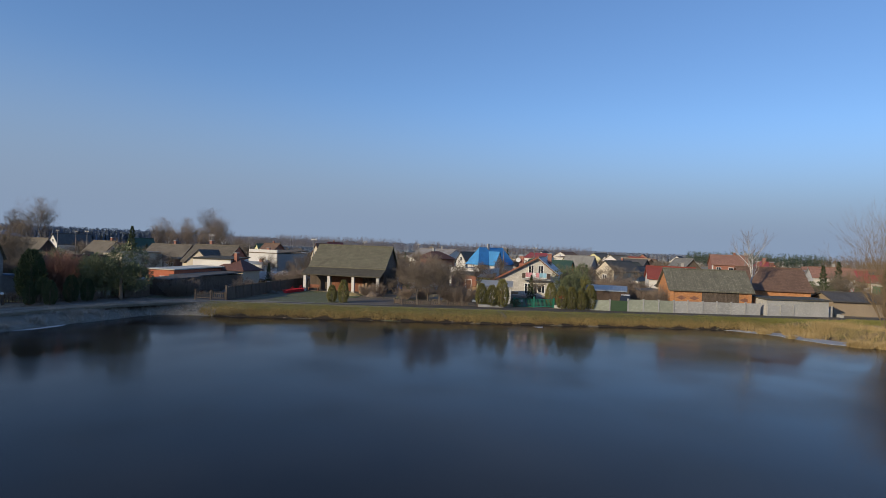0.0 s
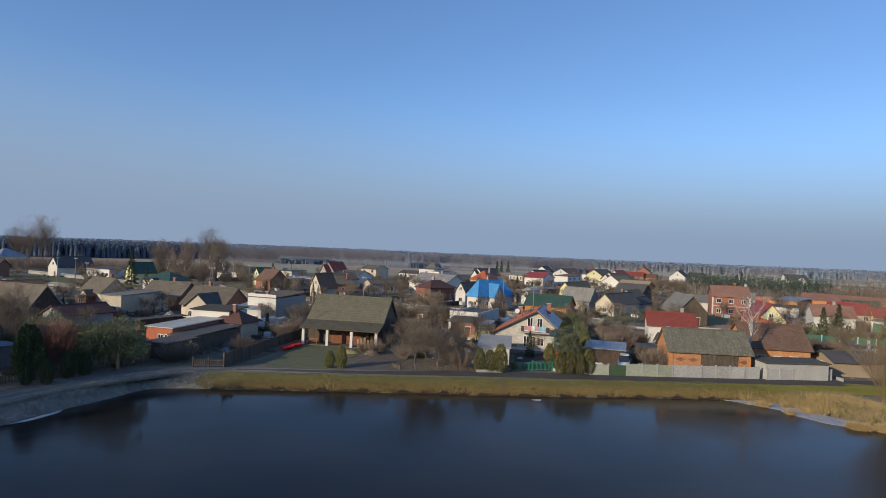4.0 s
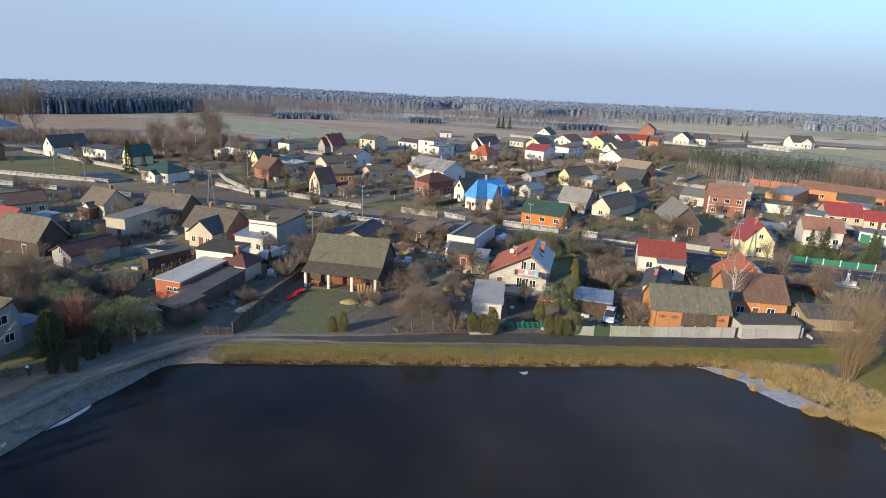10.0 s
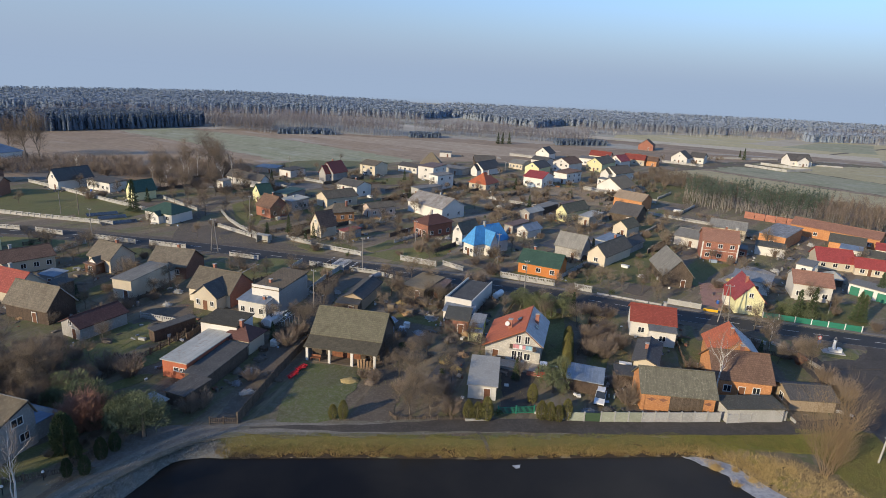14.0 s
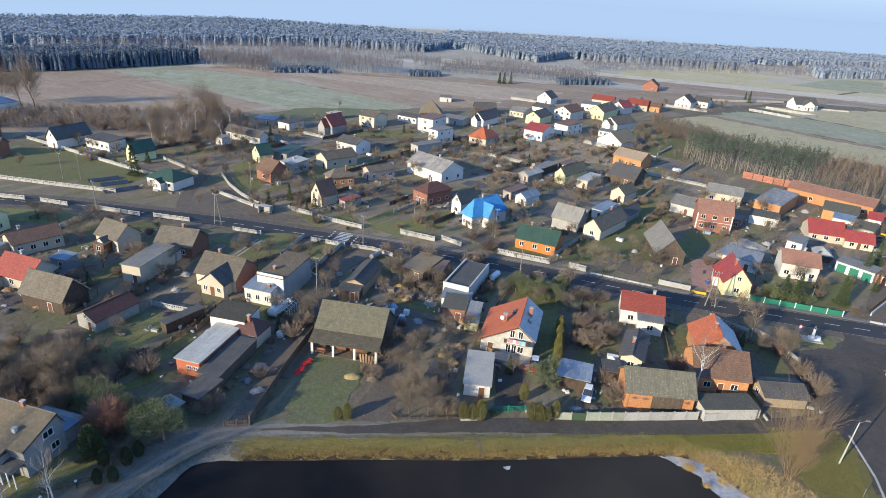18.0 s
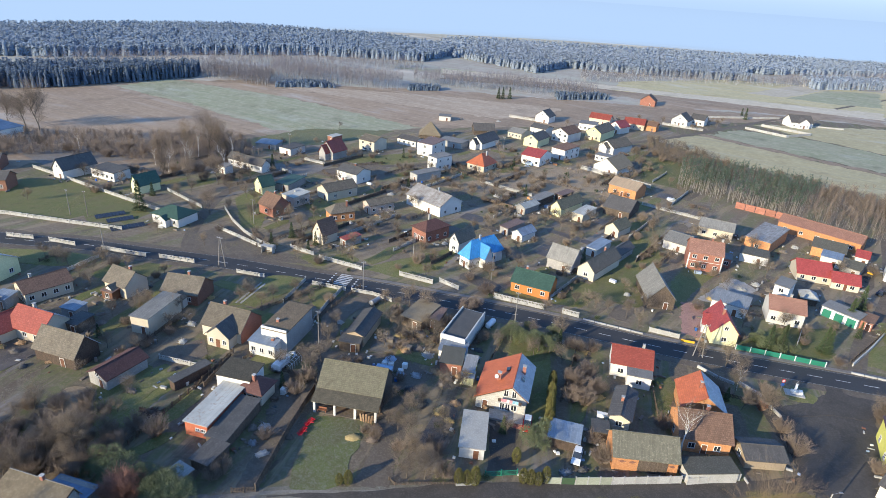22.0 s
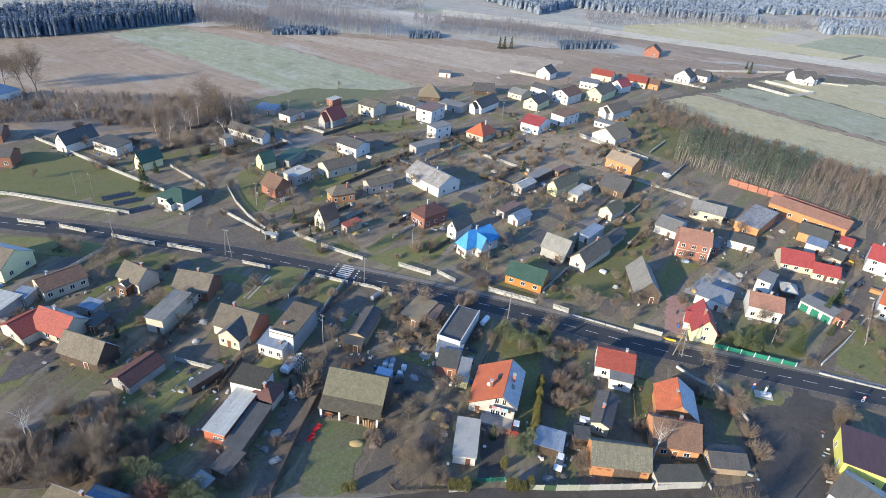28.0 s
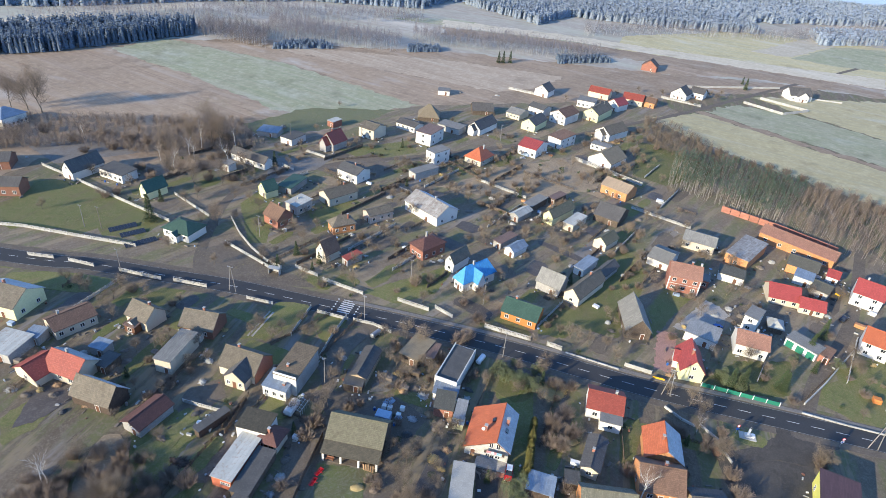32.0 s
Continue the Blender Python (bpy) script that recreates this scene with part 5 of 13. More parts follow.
house("block", -4.8, 295.1, -29.4, 8.5, 12.7, 6, "flat", 0.4, "white_render", "brown_sheet", "white two-storey house with flat brown roof", fw=1, storeys=2, sidewin=2)
house("block", -0.3, 270.1, -46.6, 5.9, 9.4, 6, "flat", 0.3, "white_render", "felt", "white flat-roofed two-storey house", sidewin=2, storeys=2, fw=1)
house("block", -6.1, 253.5, -49.1, 4.8, 13.0, 3.2, "flat", 0.2, "concrete", "felt", "unfinished grey concrete block building")
house("house", 19.3, 274.7, -34.9, 8.9, 11.1, 3.2, "hip", 4.0, "cream_render", "orange_tile", "house with bright orange hipped roof", fw=2, sidewin=2, chim=1)
house("house", -35.8, 245.5, -33.6, 10.7, 8.8, 4.2, "x", 1.6, "white_render", "dark_felt", "white house with black roof", fw=3, sidewin=1, chim=1)
house("cottage", -66.6, 223.5, -44.4, 5.7, 5.3, 3.4, "y", 3.0, "lemon_render", "green_tile", "narrow gabled house with green roof", gw=1)
house("shed", -58.9, 231.8, -19.8, 6.2, 12.1, 2.6, "flat", 0.2, "grey_render", "green_tile", "long shed with green sheet roof")
house("thatched_barn", -6.2, 329.1, -0.5, 11.1, 10.0, 2.4, "hip", 5.5, "old_wood", "thatch", "old barn with steep thatched roof")
house("long_house", 6.4, 312.8, -30.3, 13.2, 7.5, 3.0, "flat", 0.3, "concrete", "felt", "long flat-roofed concrete shed")
house("house", 22.8, 317.0, -35.2, 7.4, 17.1, 3.4, "y", 3.2, "white_render", "dark_eternit", "white gabled house with dark roof", gw=1, wing=1)
house("shed", 23.8, 345.9, 4.9, 11.7, 9.0, 2.6, "x", 3, "old_wood", "dark_eternit", "wooden barn with dark steep roof")
house("house", 46.8, 291.4, -32.9, 9.6, 13.6, 4.4, "x", 2.2, "white_render", "crimson_tile", "white house with crimson roof", fw=3, sidewin=2)
house("house", 63.4, 305.1, -45.6, 8.0, 12.7, 5, "flat", 0.8, "white_render", "brown_tile", "white two-storey house with brown roof", sidewin=3, storeys=2)
house("house", 51.8, 328.0, -33.7, 8.2, 14.8, 4, "y", 2.6, "lemon_render", "dark_eternit", "pale yellow house with a steep gable", fw=1, gw=1)
house("long_house", 44.2, 343.9, -35.1, 8.6, 11.2, 3.0, "x", 1.5, "cream_render", "eternit", "low house with pale grey roof", fw=4)
house("house", 57.9, 351.7, -40.2, 10.2, 8.7, 4.5, "x", 1.5, "white_render", "dark_felt", "white house with dark roof", fw=2)
house("house", 70.8, 343.3, -41.3, 10.2, 14.5, 5, "y", 2.6, "white_render", "brown_tile", "white house with red-brown roof", fw=3, storeys=2, gw=1)
house("house", 92.8, 355.0, -36.4, 9.3, 20.2, 4.6, "y", 3, "lemon_render", "grey_tile", "pale cream house with a steep gable", gw=1, fw=2)
house("house", 93.7, 323.2, -48.9, 9.3, 16.9, 4, "y", 3, "white_render", "grey_tile", "white house with dormers and grey roof", fw=2, gw=1, wing=1)
house("garage", 83.7, 302.4, -32.7, 9.6, 5.0, 2.8, "flat", 0.2, "white_render", "felt", "row of low white garages", fw=4)
house("barn", 83.2, 285.8, -42.2, 12.4, 15.4, 3.0, "y", 4, "white_render", "thatch", "white-gabled barn with broad tan roof")
house("barn", 80.2, 250.0, -42.0, 12.4, 9.4, 4, "x", 2.2, "orange_brick", "tan_sheet", "orange brick barn with tan roof", fw=2)
house("barn", 71.5, 226.2, -33.5, 10.1, 12.7, 3, "x", 3, "old_wood", "dark_eternit", "dark wooden barn with grey roof")
house("house", 49.3, 222.6, -44.1, 4.5, 14.7, 3.6, "y", 2.4, "lemon_render", "moss_tile", "house with mossy yellow-grey roof", fw=1)
house("annex", 55.0, 217.1, -39.4, 4.3, 10.8, 3, "flat", 0.3, "cream_render", "pale_sheet", "annex with white metal roof")
house("shed", 34.0, 220.9, -41.6, 4.0, 9.4, 2.6, "y", 1, "grey_render", "pale_sheet", "grey shed with pale roof")
house("shed", 41.0, 231.5, -41.3, 4.1, 11.1, 2.6, "flat", 0.4, "old_wood", "felt", "grey wooden shed in a garden")
house("shed", 51.1, 237.8, -45.6, 3.3, 8.0, 2.6, "flat", 0.4, "old_wood", "brown_sheet", "shed with red-brown roof")
house("shed", 29.4, 193.6, -43.4, 4.2, 7.6, 2.6, "y", 1.4, "white_render", "blue_sheet", "summer shed with pale blue roof")
house("shed", 26.0, 199.0, -44.7, 3.5, 9.1, 2.6, "flat", 0.4, "grey_render", "brown_sheet", "low sheds with red-brown roof")
house("cottage", 64.3, 203.8, -43.8, 5.2, 8.7, 3, "y", 2, "cream_render", "moss_tile", "small beige cottage with mossy roof")
house("house", 122.9, 388.4, -23.5, 12.5, 9.0, 3.6, "x", 2.6, "cream_render", "red_tile", "cream house with a bright red roof", fw=3)
house("house", 109.0, 373.6, -49.0, 8.1, 10.0, 4, "y", 3, "white_render", "crimson_tile", "white gabled house with red roof", gw=1)
house("house", 90.3, 375.1, -21.9, 10.5, 9.0, 4, "flat", 0.4, "white_render", "felt", "white house with low dormers", fw=4)
house("house", 65.9, 390.9, -33.0, 9.2, 10.0, 4, "y", 3.4, "white_render", "dark_eternit", "white gabled house with dark roof", gw=1)
house("house", 103.2, 397.0, -28.9, 13.2, 8.0, 3.6, "x", 2.4, "cream_render", "red_tile", "house with red roof among trees")
house("house", 132.9, 385.3, -32.2, 7.3, 7.0, 3.4, "x", 2, "orange_brick", "brown_tile", "orange brick outbuilding behind the village")
house("brick_house", 159.8, 479.8, -26.1, 11.1, 10.0, 4, "y", 4, "red_brick", "brown_tile", "isolated red brick house at the field edge")
house("house", 161.0, 410.0, -37.2, 10.4, 11.0, 3.8, "y", 4, "white_render", "dark_eternit", "white gabled house with dark roof", gw=1, fw=2)
house("house", 174.4, 414.8, -36.1, 9.2, 9.0, 4, "x", 2.6, "white_render", "dark_eternit", "white house with dark roof", fw=2)
house("house", 251.9, 432.5, 1.5, 15.6, 11.0, 3.8, "x", 4, "white_render", "dark_eternit", "new white house with dark roof", gw=1, fw=3, wing=1)
house("shed", 1.7, 375.2, -3.3, 7.0, 6.0, 2.6, "flat", 0.3, "white_render", "felt", "small shed at the field edge")
house("shed", -82.2, 287.3, -9.2, 10.0, 8.0, 2.4, "flat", 0.3, "grey_render", "blue_sheet", "bluish sheet-metal sheds behind gardens")
house("house_wing", 71.5, 139.6, -20.6, 3.4, 5.0, 2.8, "x", 1.5, "white_render", "crimson_tile", "low white side wing with crimson roof", fw=1)
house("shed", 117.7, 145.9, -45.0, 2.8, 5.0, 2.4, "flat", 0.6, "red_brick", "brown_tile", "small shed with red-brown tiled roof")
house("shed", 105.5, 186.8, -26.6, 8.3, 6.0, 2.8, "flat", 0.4, "white_render", "moss_felt", "open shed with a mossy roof and white front")
house("shed", 108.5, 159.2, -20.7, 4.0, 5.0, 2.2, "hip", 1.3, "old_wood", "pale_sheet", "garden shelter with a pale pointed roof")
house("annex", 4.9, 120.5, -12.0, 6.0, 4.2, 2.3, "flat", 0.2, "white_render", "blue_sheet", "low white lean-to with a bluish sheet roof")
house("shed", 0.1, 135.0, -19.0, 4.5, 5.9, 2.4, "flat", 0.3, "old_wood", "brown_sheet", "low brown shed beside a bare tree")

house("shed", -49.2, 106.0, -36.0, 1.8, 8.2, 2.2, "flat", 0.2, "dark_wood", "dark_felt", "narrow dark lean-to shed along a fence", plain=1)
# roof colour is darkened to imitate the shade over this shed
house("shed", -37.3, 84.0, -22.0, 3.6, 5.2, 2.1, "flat", 0.2, "old_wood", "dark_eternit", "low shed with grey sheets darkened for shade", plain=1)
house("shed", -40.8, 79.0, -30.0, 3.2, 3.4, 2.0, "flat", 0.2, "old_wood", "grey_sheet", "small lean-to with a grey sheet roof", plain=1)
house("shed", 33.0, 96.2, -8.0, 3.0, 3.2, 2.2, "flat", 0.2, "dark_wood", "dark_felt", "small dark shed beside a house", plain=1)
house("shed", 7.9, 110.7, -12.0, 2.6, 2.0, 2.0, "flat", 0.2, "lemon_render", "pale_sheet", "small pale shed with a light roof", plain=1)
house("porch", -81.2, 137.2, -20.0, 3.4, 2.4, 2.3, "flat", 0.3, "brown_paint", "brown_sheet", "brown front porch with a low roof", fw=1)


# ---- fields, gardens, yards ----
def ragged(pts, n, seed, amount):
    rng = random.Random(seed)
    return [(x + rng.gauss(0, amount), y + rng.gauss(0, amount)) for x, y in smooth_line(pts + pts[:1], n)[:-1]]


poly("field", [(-267.4, 266.7), (-279.5, 364.4), (-260.3, 380.2), (-218.4, 412.4), (-154.5, 372.9), (-86.7, 320.6), (-106.8, 301.4), (-177.7, 264.1), (-205.6, 222.2)], 0.0126, "field_brown", "bare brown ploughed field", "field")
poly("field", [(-218.4, 412.4), (-197.9, 451.8), (-107.4, 415.0), (-12.2, 349.2), (-53.7, 317.7), (-86.7, 320.6), (-154.5, 372.9)], 0.0132, "field_green", "green winter wheat strip toned pale for haze", "field")
poly("field", [(-197.9, 451.8), (-141.9, 454.4), (-72.2, 429.8), (34.4, 388.0), (25.9, 365.0), (-12.2, 349.2), (-107.4, 415.0)], 0.0138, "field_brown", "reddish brown ploughed strip", "field")
poly("field", [(-141.9, 454.4), (-93.6, 459.0), (6.3, 457.3), (86.5, 438.6), (65.5, 404.8), (34.4, 388.0), (-72.2, 429.8)], 0.0144, "field_tan", "tan stubble strip", "field")
poly("field", [(-93.6, 459.0), (-11.1, 484.2), (119.4, 476.2), (144.7, 472.9), (86.5, 438.6), (6.3, 457.3)], 0.0150, "field_brown", "brown ploughed strip", "field")
poly("field", [(126.2, 360.5), (162.5, 379.9), (236.2, 303.4), (271.0, 259.1), (228.9, 208.2), (206.1, 255.6), (179.9, 281.1), (146.8, 322.3)], 0.0156, "field_olive", "pale olive stubble field", "field")
poly("field", [(162.5, 379.9), (167.8, 383.4), (240.5, 310.0), (278.0, 267.5), (271.0, 259.1), (235.7, 302.5)], 0.0162, "field_brown", "narrow brown ploughed strip", "field")
poly("field", [(167.8, 383.4), (199.9, 404.2), (235.3, 390.3), (268.8, 354.8), (310.4, 306.6), (278.0, 267.5), (240.5, 310.0)], 0.0168, "field_green", "pale green winter wheat field", "field")
poly("field", [(217.7, 427.4), (324.5, 442.9), (439.4, 462.2), (310.4, 306.6), (268.8, 354.8), (239.7, 391.4)], 0.0174, "field_olive", "broad pale olive field", "field")
poly("field", [(156.8, 469.8), (239.7, 480.2), (332.7, 460.9), (356.9, 496.7), (249.8, 533.3), (171.3, 516.8)], 0.0180, "field_brown", "brown field strip", "field")
poly("field", [(138.6, 518.4), (249.8, 533.3), (356.9, 496.7), (445.4, 474.9), (605.0, 655.8), (464.3, 655.3), (314.8, 681.0), (170.7, 603.3)], 0.0186, "field_olive", "pale olive field", "field")
poly("field", [(-327.3, 464.6), (-227.2, 582.8), (-218.6, 562.8), (-318.3, 451.2)], 0.0192, "field_pale", "pale clearing before the woods", "field")
poly("field", [(-51.3, 591.6), (7.3, 615.1), (109.4, 566.5), (136.5, 550.2), (105.2, 543.0), (7.0, 579.2)], 0.0198, "field_green", "pale green clearing in the woods", "field")
poly("field", [(-205.6, 222.2), (-177.7, 264.1), (-106.8, 301.4), (-53.7, 317.7), (-52.5, 294.1), (-86.2, 278.6), (-85.6, 252.4), (-106.2, 233.8), (-165.8, 241.4), (-175.3, 186.2)], 0.0204, "field_brown", "fallow scrubland behind the village", "field")
poly("gardens", [(-150, 176), (-109, 173), (-62, 167), (-33, 161), (-8, 155), (24, 147), (53, 137), (98, 126), (140, 116), (176, 200), (170, 240), (130, 330), (150, 380), (120, 420), (40, 385), (-30, 352), (-75, 320), (-110, 290), (-150, 240)], 0.006, "garden_ground", "brown garden plots with grass strips behind the road", "garden ground", 0.2)
poly("lawn", [(-168.3, 193.7), (-154.6, 203.1), (-157.0, 221.1), (-140.2, 222.1), (-95.2, 197.1), (-99.2, 185.3), (-139.5, 186.1), (-158.4, 184.8)], 0.0210, "lawn", "mown yellow-green meadow", "lawn")
poly("lawn", [(-21.9, 162.8), (4.6, 181.0), (6.6, 177.8), (1.2, 164.8), (-10.9, 157.9)], 0.0216, "lawn", "green lawn beside the main road", "lawn")
poly("lawn", [(60.3, 195.0), (76.0, 203.2), (75.0, 187.6), (70.1, 173.3), (58.1, 155.5), (50.0, 158.8)], 0.0222, "lawn", "green orchard grass", "lawn")
poly("lawn", [(70.7, 165.6), (78.9, 177.1), (86.3, 172.1), (77.0, 161.9), (67.6, 149.8), (67.0, 153.7)], 0.0228, "lawn", "green lawn by a brick house", "lawn")
poly("lawn", [(102.1, 126.6), (127.5, 145.9), (139.0, 149.6), (162.3, 149.5), (136.8, 115.1), (119.8, 119.3)], 0.0234, "lawn", "wide green lawn beside the lane", "lawn")
poly("lawn", [(17.6, 122.9), (26.3, 128.5), (28.2, 124.9), (24.6, 99.7), (20.5, 94.9), (21.3, 114.6)], 0.0240, "lawn", "shaded garden lawn", "lawn")
poly("lawn", [(-62.0, 97.4), (-57.7, 108.8), (-50.4, 107.2), (-53.4, 98.2), (-55.9, 90.0), (-59.1, 82.6)], 0.0252, "lawn", "rough green grass strip", "lawn")
poly("lawn", [(-52.1, 139.3), (-41.3, 154.3), (-34.1, 152.3), (-45.0, 136.4)], 0.0258, "lawn", "grass plot by the road", "lawn")
poly("lawn", [(-85.9, 152.5), (-80.2, 159.1), (-74.2, 156.9), (-79.0, 147.8)], 0.0264, "lawn", "grass plot by the road", "lawn")
poly("lawn", [(-121.9, 160.7), (-109.7, 166.8), (-104.9, 157.4), (-115.0, 154.6)], 0.0270, "lawn", "grass plot by the road", "lawn")
poly("lawn", [(-137.2, 169.0), (-119.5, 168.8), (-122.5, 161.9), (-142.8, 161.6)], 0.0276, "lawn", "grass plot by the road", "lawn")
poly("lawn", [(-96.7, 104.3), (-90.3, 115.7), (-85.5, 114.3), (-87.6, 101.8), (-91.9, 96.7)], 0.0282, "lawn", "green back garden", "lawn")
poly("lawn", [(-67.1, 103.5), (-61.2, 110.9), (-56.0, 107.8), (-63.7, 95.9)], 0.0288, "lawn", "green garden by a house", "lawn")
poly("lawn", [(-57.3, 66.0), (-50.8, 71.4), (-48.7, 69.9), (-44.7, 70.2), (-49.3, 64.7), (-54.3, 60.6)], 0.0294, "lawn", "front garden lawn", "lawn")
poly("lawn", [(-75.3, 214.7), (-69.8, 230.8), (-59.7, 217.4), (-58.4, 187.5), (-64.0, 186.7)], 0.0300, "lawn", "garden lawn between sheds", "lawn")
poly("lawn", [(-50.3, 214.2), (-35.0, 229.1), (-29.5, 222.5), (-43.6, 201.9)], 0.0306, "lawn", "green garden plot", "lawn")
poly("lawn", [(-98.5, 297.4), (-68.3, 331.6), (-25.2, 337.8), (-41.4, 315.3), (-61.6, 296.3), (-82.1, 278.0)], 0.0312, "frosty_lawn", "patchy grass beyond the back gardens", "lawn")
poly("lawn", [(-46.9, 274.9), (-16.0, 292.5), (-9.7, 279.2), (-32.3, 264.4)], 0.0318, "lawn", "green plots by new houses", "lawn")
poly("lawn", [(34.6, 157.0), (42.8, 163.8), (48.8, 157.2), (40.0, 146.8), (31.8, 148.5)], 0.0324, "lawn", "green orchard", "lawn")
poly("lawn", [(75.2, 131.5), (89.0, 142.0), (106.7, 143.8), (99.6, 129.5), (94.2, 127.9)], 0.0330, "lawn", "garden lawn by a white house", "lawn")
poly("lawn", [(108.4, 319.7), (126.3, 307.5), (146.4, 289.6), (106.3, 262.7), (93.0, 272.7)], 0.0336, "lawn", "grassy pasture near the wood", "lawn")
poly("yard", [(69.7, 154.0), (75.5, 153.3), (68.7, 134.9), (63.6, 136.6)], 0.0342, "red_paving", "pink paved driveway", "driveway")
poly("yard", [(75.3, 156.6), (91.7, 172.2), (98.6, 165.6), (80.4, 153.3)], 0.0348, "paving", "pale concrete farmyard", "yard")
poly("yard", [(95.1, 168.5), (104.8, 176.0), (115.9, 166.4), (106.3, 154.0), (96.9, 161.3)], 0.0354, "dirt", "bare dirt farmyard", "yard")
poly("yard", [(-30.3, 117.5), (-26.5, 119.8), (-9.3, 119.4), (1.0, 112.8), (-7.5, 98.7), (-9.8, 110.1), (-23.6, 111.6)], 0.0360, "dirt", "shaded dirt barnyard", "yard")
poly("yard", [(-31.2, 77.5), (-27.5, 77.7), (-25.4, 100.6), (-28.9, 111.6), (-32.9, 107.3), (-30.2, 92.0)], 0.0366, "dirt", "dirt driveway", "yard")
poly("yard", [(-12.6, 80.0), (-6.2, 80.4), (-4.0, 94.1), (-7.9, 100.4), (-10.2, 95.2), (-10.1, 89.1)], 0.0372, "dirt", "worn dirt track to the barn", "yard")
# the shadow on this drive is put into its dark surface colour
poly("yard", [(10.2, 84.3), (15.9, 85.1), (16.9, 94.2), (19.8, 100.2), (12.1, 100.4), (11.3, 88.5)], 0.0378, "old_asphalt", "yard by the garage, asphalt tone darkened for shade", "yard")
poly("yard", [(70.0, 107.1), (78.9, 109.8), (89.2, 114.6), (103.6, 111.9), (95.0, 107.4), (85.3, 91.1), (79.7, 84.4), (74.4, 72.0), (64.2, 69.3), (68.5, 83.7), (69.5, 95.2)], 0.0384, "old_asphalt", "dark asphalt shop yard", "yard")
poly("yard", [(-75.8, 181.3), (-67.5, 192.0), (-54.8, 173.6), (-42.6, 168.6), (-36.2, 163.2), (-57.4, 163.5), (-77.5, 170.5)], 0.0390, "dirt", "bare dirt junction", "yard")
poly("allotment", [(-59.3, 116.7), (-52.5, 121.3), (-49.3, 115.7), (-56.0, 104.4), (-57.9, 102.6)], 0.0408, "dirt", "dug garden plot", "garden")
poly("allotment", [(-52.9, 250.9), (-31.5, 237.7), (-18.8, 257.6), (-30.9, 274.8)], 0.0414, "dirt", "bare vegetable garden", "garden")
poly("allotment", [(-39.2, 76.3), (-31.3, 77.2), (-27.5, 77.5), (-27.0, 75.7), (-34.6, 72.5), (-40.0, 67.3), (-43.4, 67.1), (-42.1, 72.6)], 0.0420, "frost", "frosty grass by the lane", "garden")
poly("allotment", [(1.7, 243.7), (27.7, 266.6), (62.8, 287.0), (76.0, 282.7), (72.7, 253.7), (45.3, 239.4), (16.2, 238.1)], 0.0432, "dry_weeds", "dry weedy wasteland", "wasteland")
poly("lawn", ragged([(-23.6, 97.3), (-17.8, 97.0), (-13.6, 95.4), (-12.6, 90.1), (-13.9, 84.2), (-12.8, 80.6), (-22.4, 78.9), (-22.6, 88.1)], 6, 77, 0.2), 0.048, "barnyard_grass", "patchy frost-speckled grass of the barnyard", "lawn")
poly("allotment", [(-74.7, 259.1), (-47.8, 264.6), (-52.9, 250.9), (-71.1, 236.0)], 0.0438, "frost", "frosty grass under the trees", "garden")
poly("allotment", [(-176.6, 250.8), (-159.7, 264.5), (-130.0, 254.1), (-156.8, 236.5)], 0.0444, "frost", "frosty garden", "garden")
# the plain's pale base colour imitates haze
poly("field", [(-1240, 380), (-300, 372), (-150, 440), (100, 465), (300, 460), (1240, 330), (1240, 1240), (-1240, 1240)], 0.008, "far_field", "far plain fields painted pale as if misty", "field")
poly("field", [(-290, 245), (-205, 222), (-107, 300), (-54, 317), (-12, 348), (60, 372), (130, 395), (300, 470), (100, 475), (-150, 470), (-300, 380)], 0.0105, "field_brown", "brown winter field behind the village", "field")
poly("field", [(-1.7, 605.8), (111.1, 584.6), (206.7, 554.2), (296.7, 530.4), (369.9, 514.7), (347.9, 480.0), (242.0, 516.4), (107.1, 560.3), (-1.3, 575.1)], 0.0450, "field_pale", "far strip painted pale for haze", "field")
poly("field", [(-0.9, 540.4), (101.7, 526.9), (188.2, 497.4), (270.7, 477.5), (328.5, 449.3), (346.8, 478.2), (241.1, 514.4), (106.7, 557.9), (-1.3, 572.6)], 0.0456, "field_brown", "greyish brown far ploughed strip", "field")
poly("field", [(284.5, 581.6), (449.4, 733.1), (515.0, 744.2), (481.8, 691.7), (400.9, 646.4), (317.1, 571.9)], 0.0462, "field_pale", "far field painted pale for haze", "field")
poly("field", [(314.7, 567.0), (397.5, 640.3), (452.6, 645.6), (389.0, 544.9), (347.3, 550.3)], 0.0468, "field_green", "pale green far field", "field")
poly("allotment", ragged([(20.6, 221.7), (23.4, 219.8), (33.1, 233.8), (30.2, 235.7)], 5, 1, 0.16), 0.0503, "dirt", "bare soil of a vegetable bed", "garden")
poly("allotment", ragged([(38.8, 200.7), (53.1, 190.4), (54.9, 192.8), (40.6, 203.1)], 5, 2, 0.16), 0.0506, "mud", "dark turned garden soil", "garden")
poly("lawn", ragged([(-25.1, 127.2), (-22.3, 126.1), (-19.9, 132.5), (-22.7, 133.5)], 5, 3, 0.16), 0.0509, "lawn", "patch of rough green grass", "lawn")
poly("lawn", ragged([(6.5, 261.8), (11.2, 258.6), (14.8, 263.9), (10.0, 267.1)], 5, 4, 0.16), 0.0512, "lawn", "rough green grass plot", "lawn")
poly("allotment", ragged([(-24.0, 191.0), (-19.2, 187.6), (-13.0, 196.2), (-17.8, 199.6)], 5, 5, 0.16), 0.0515, "dirt", "bare soil of a vegetable bed", "garden")
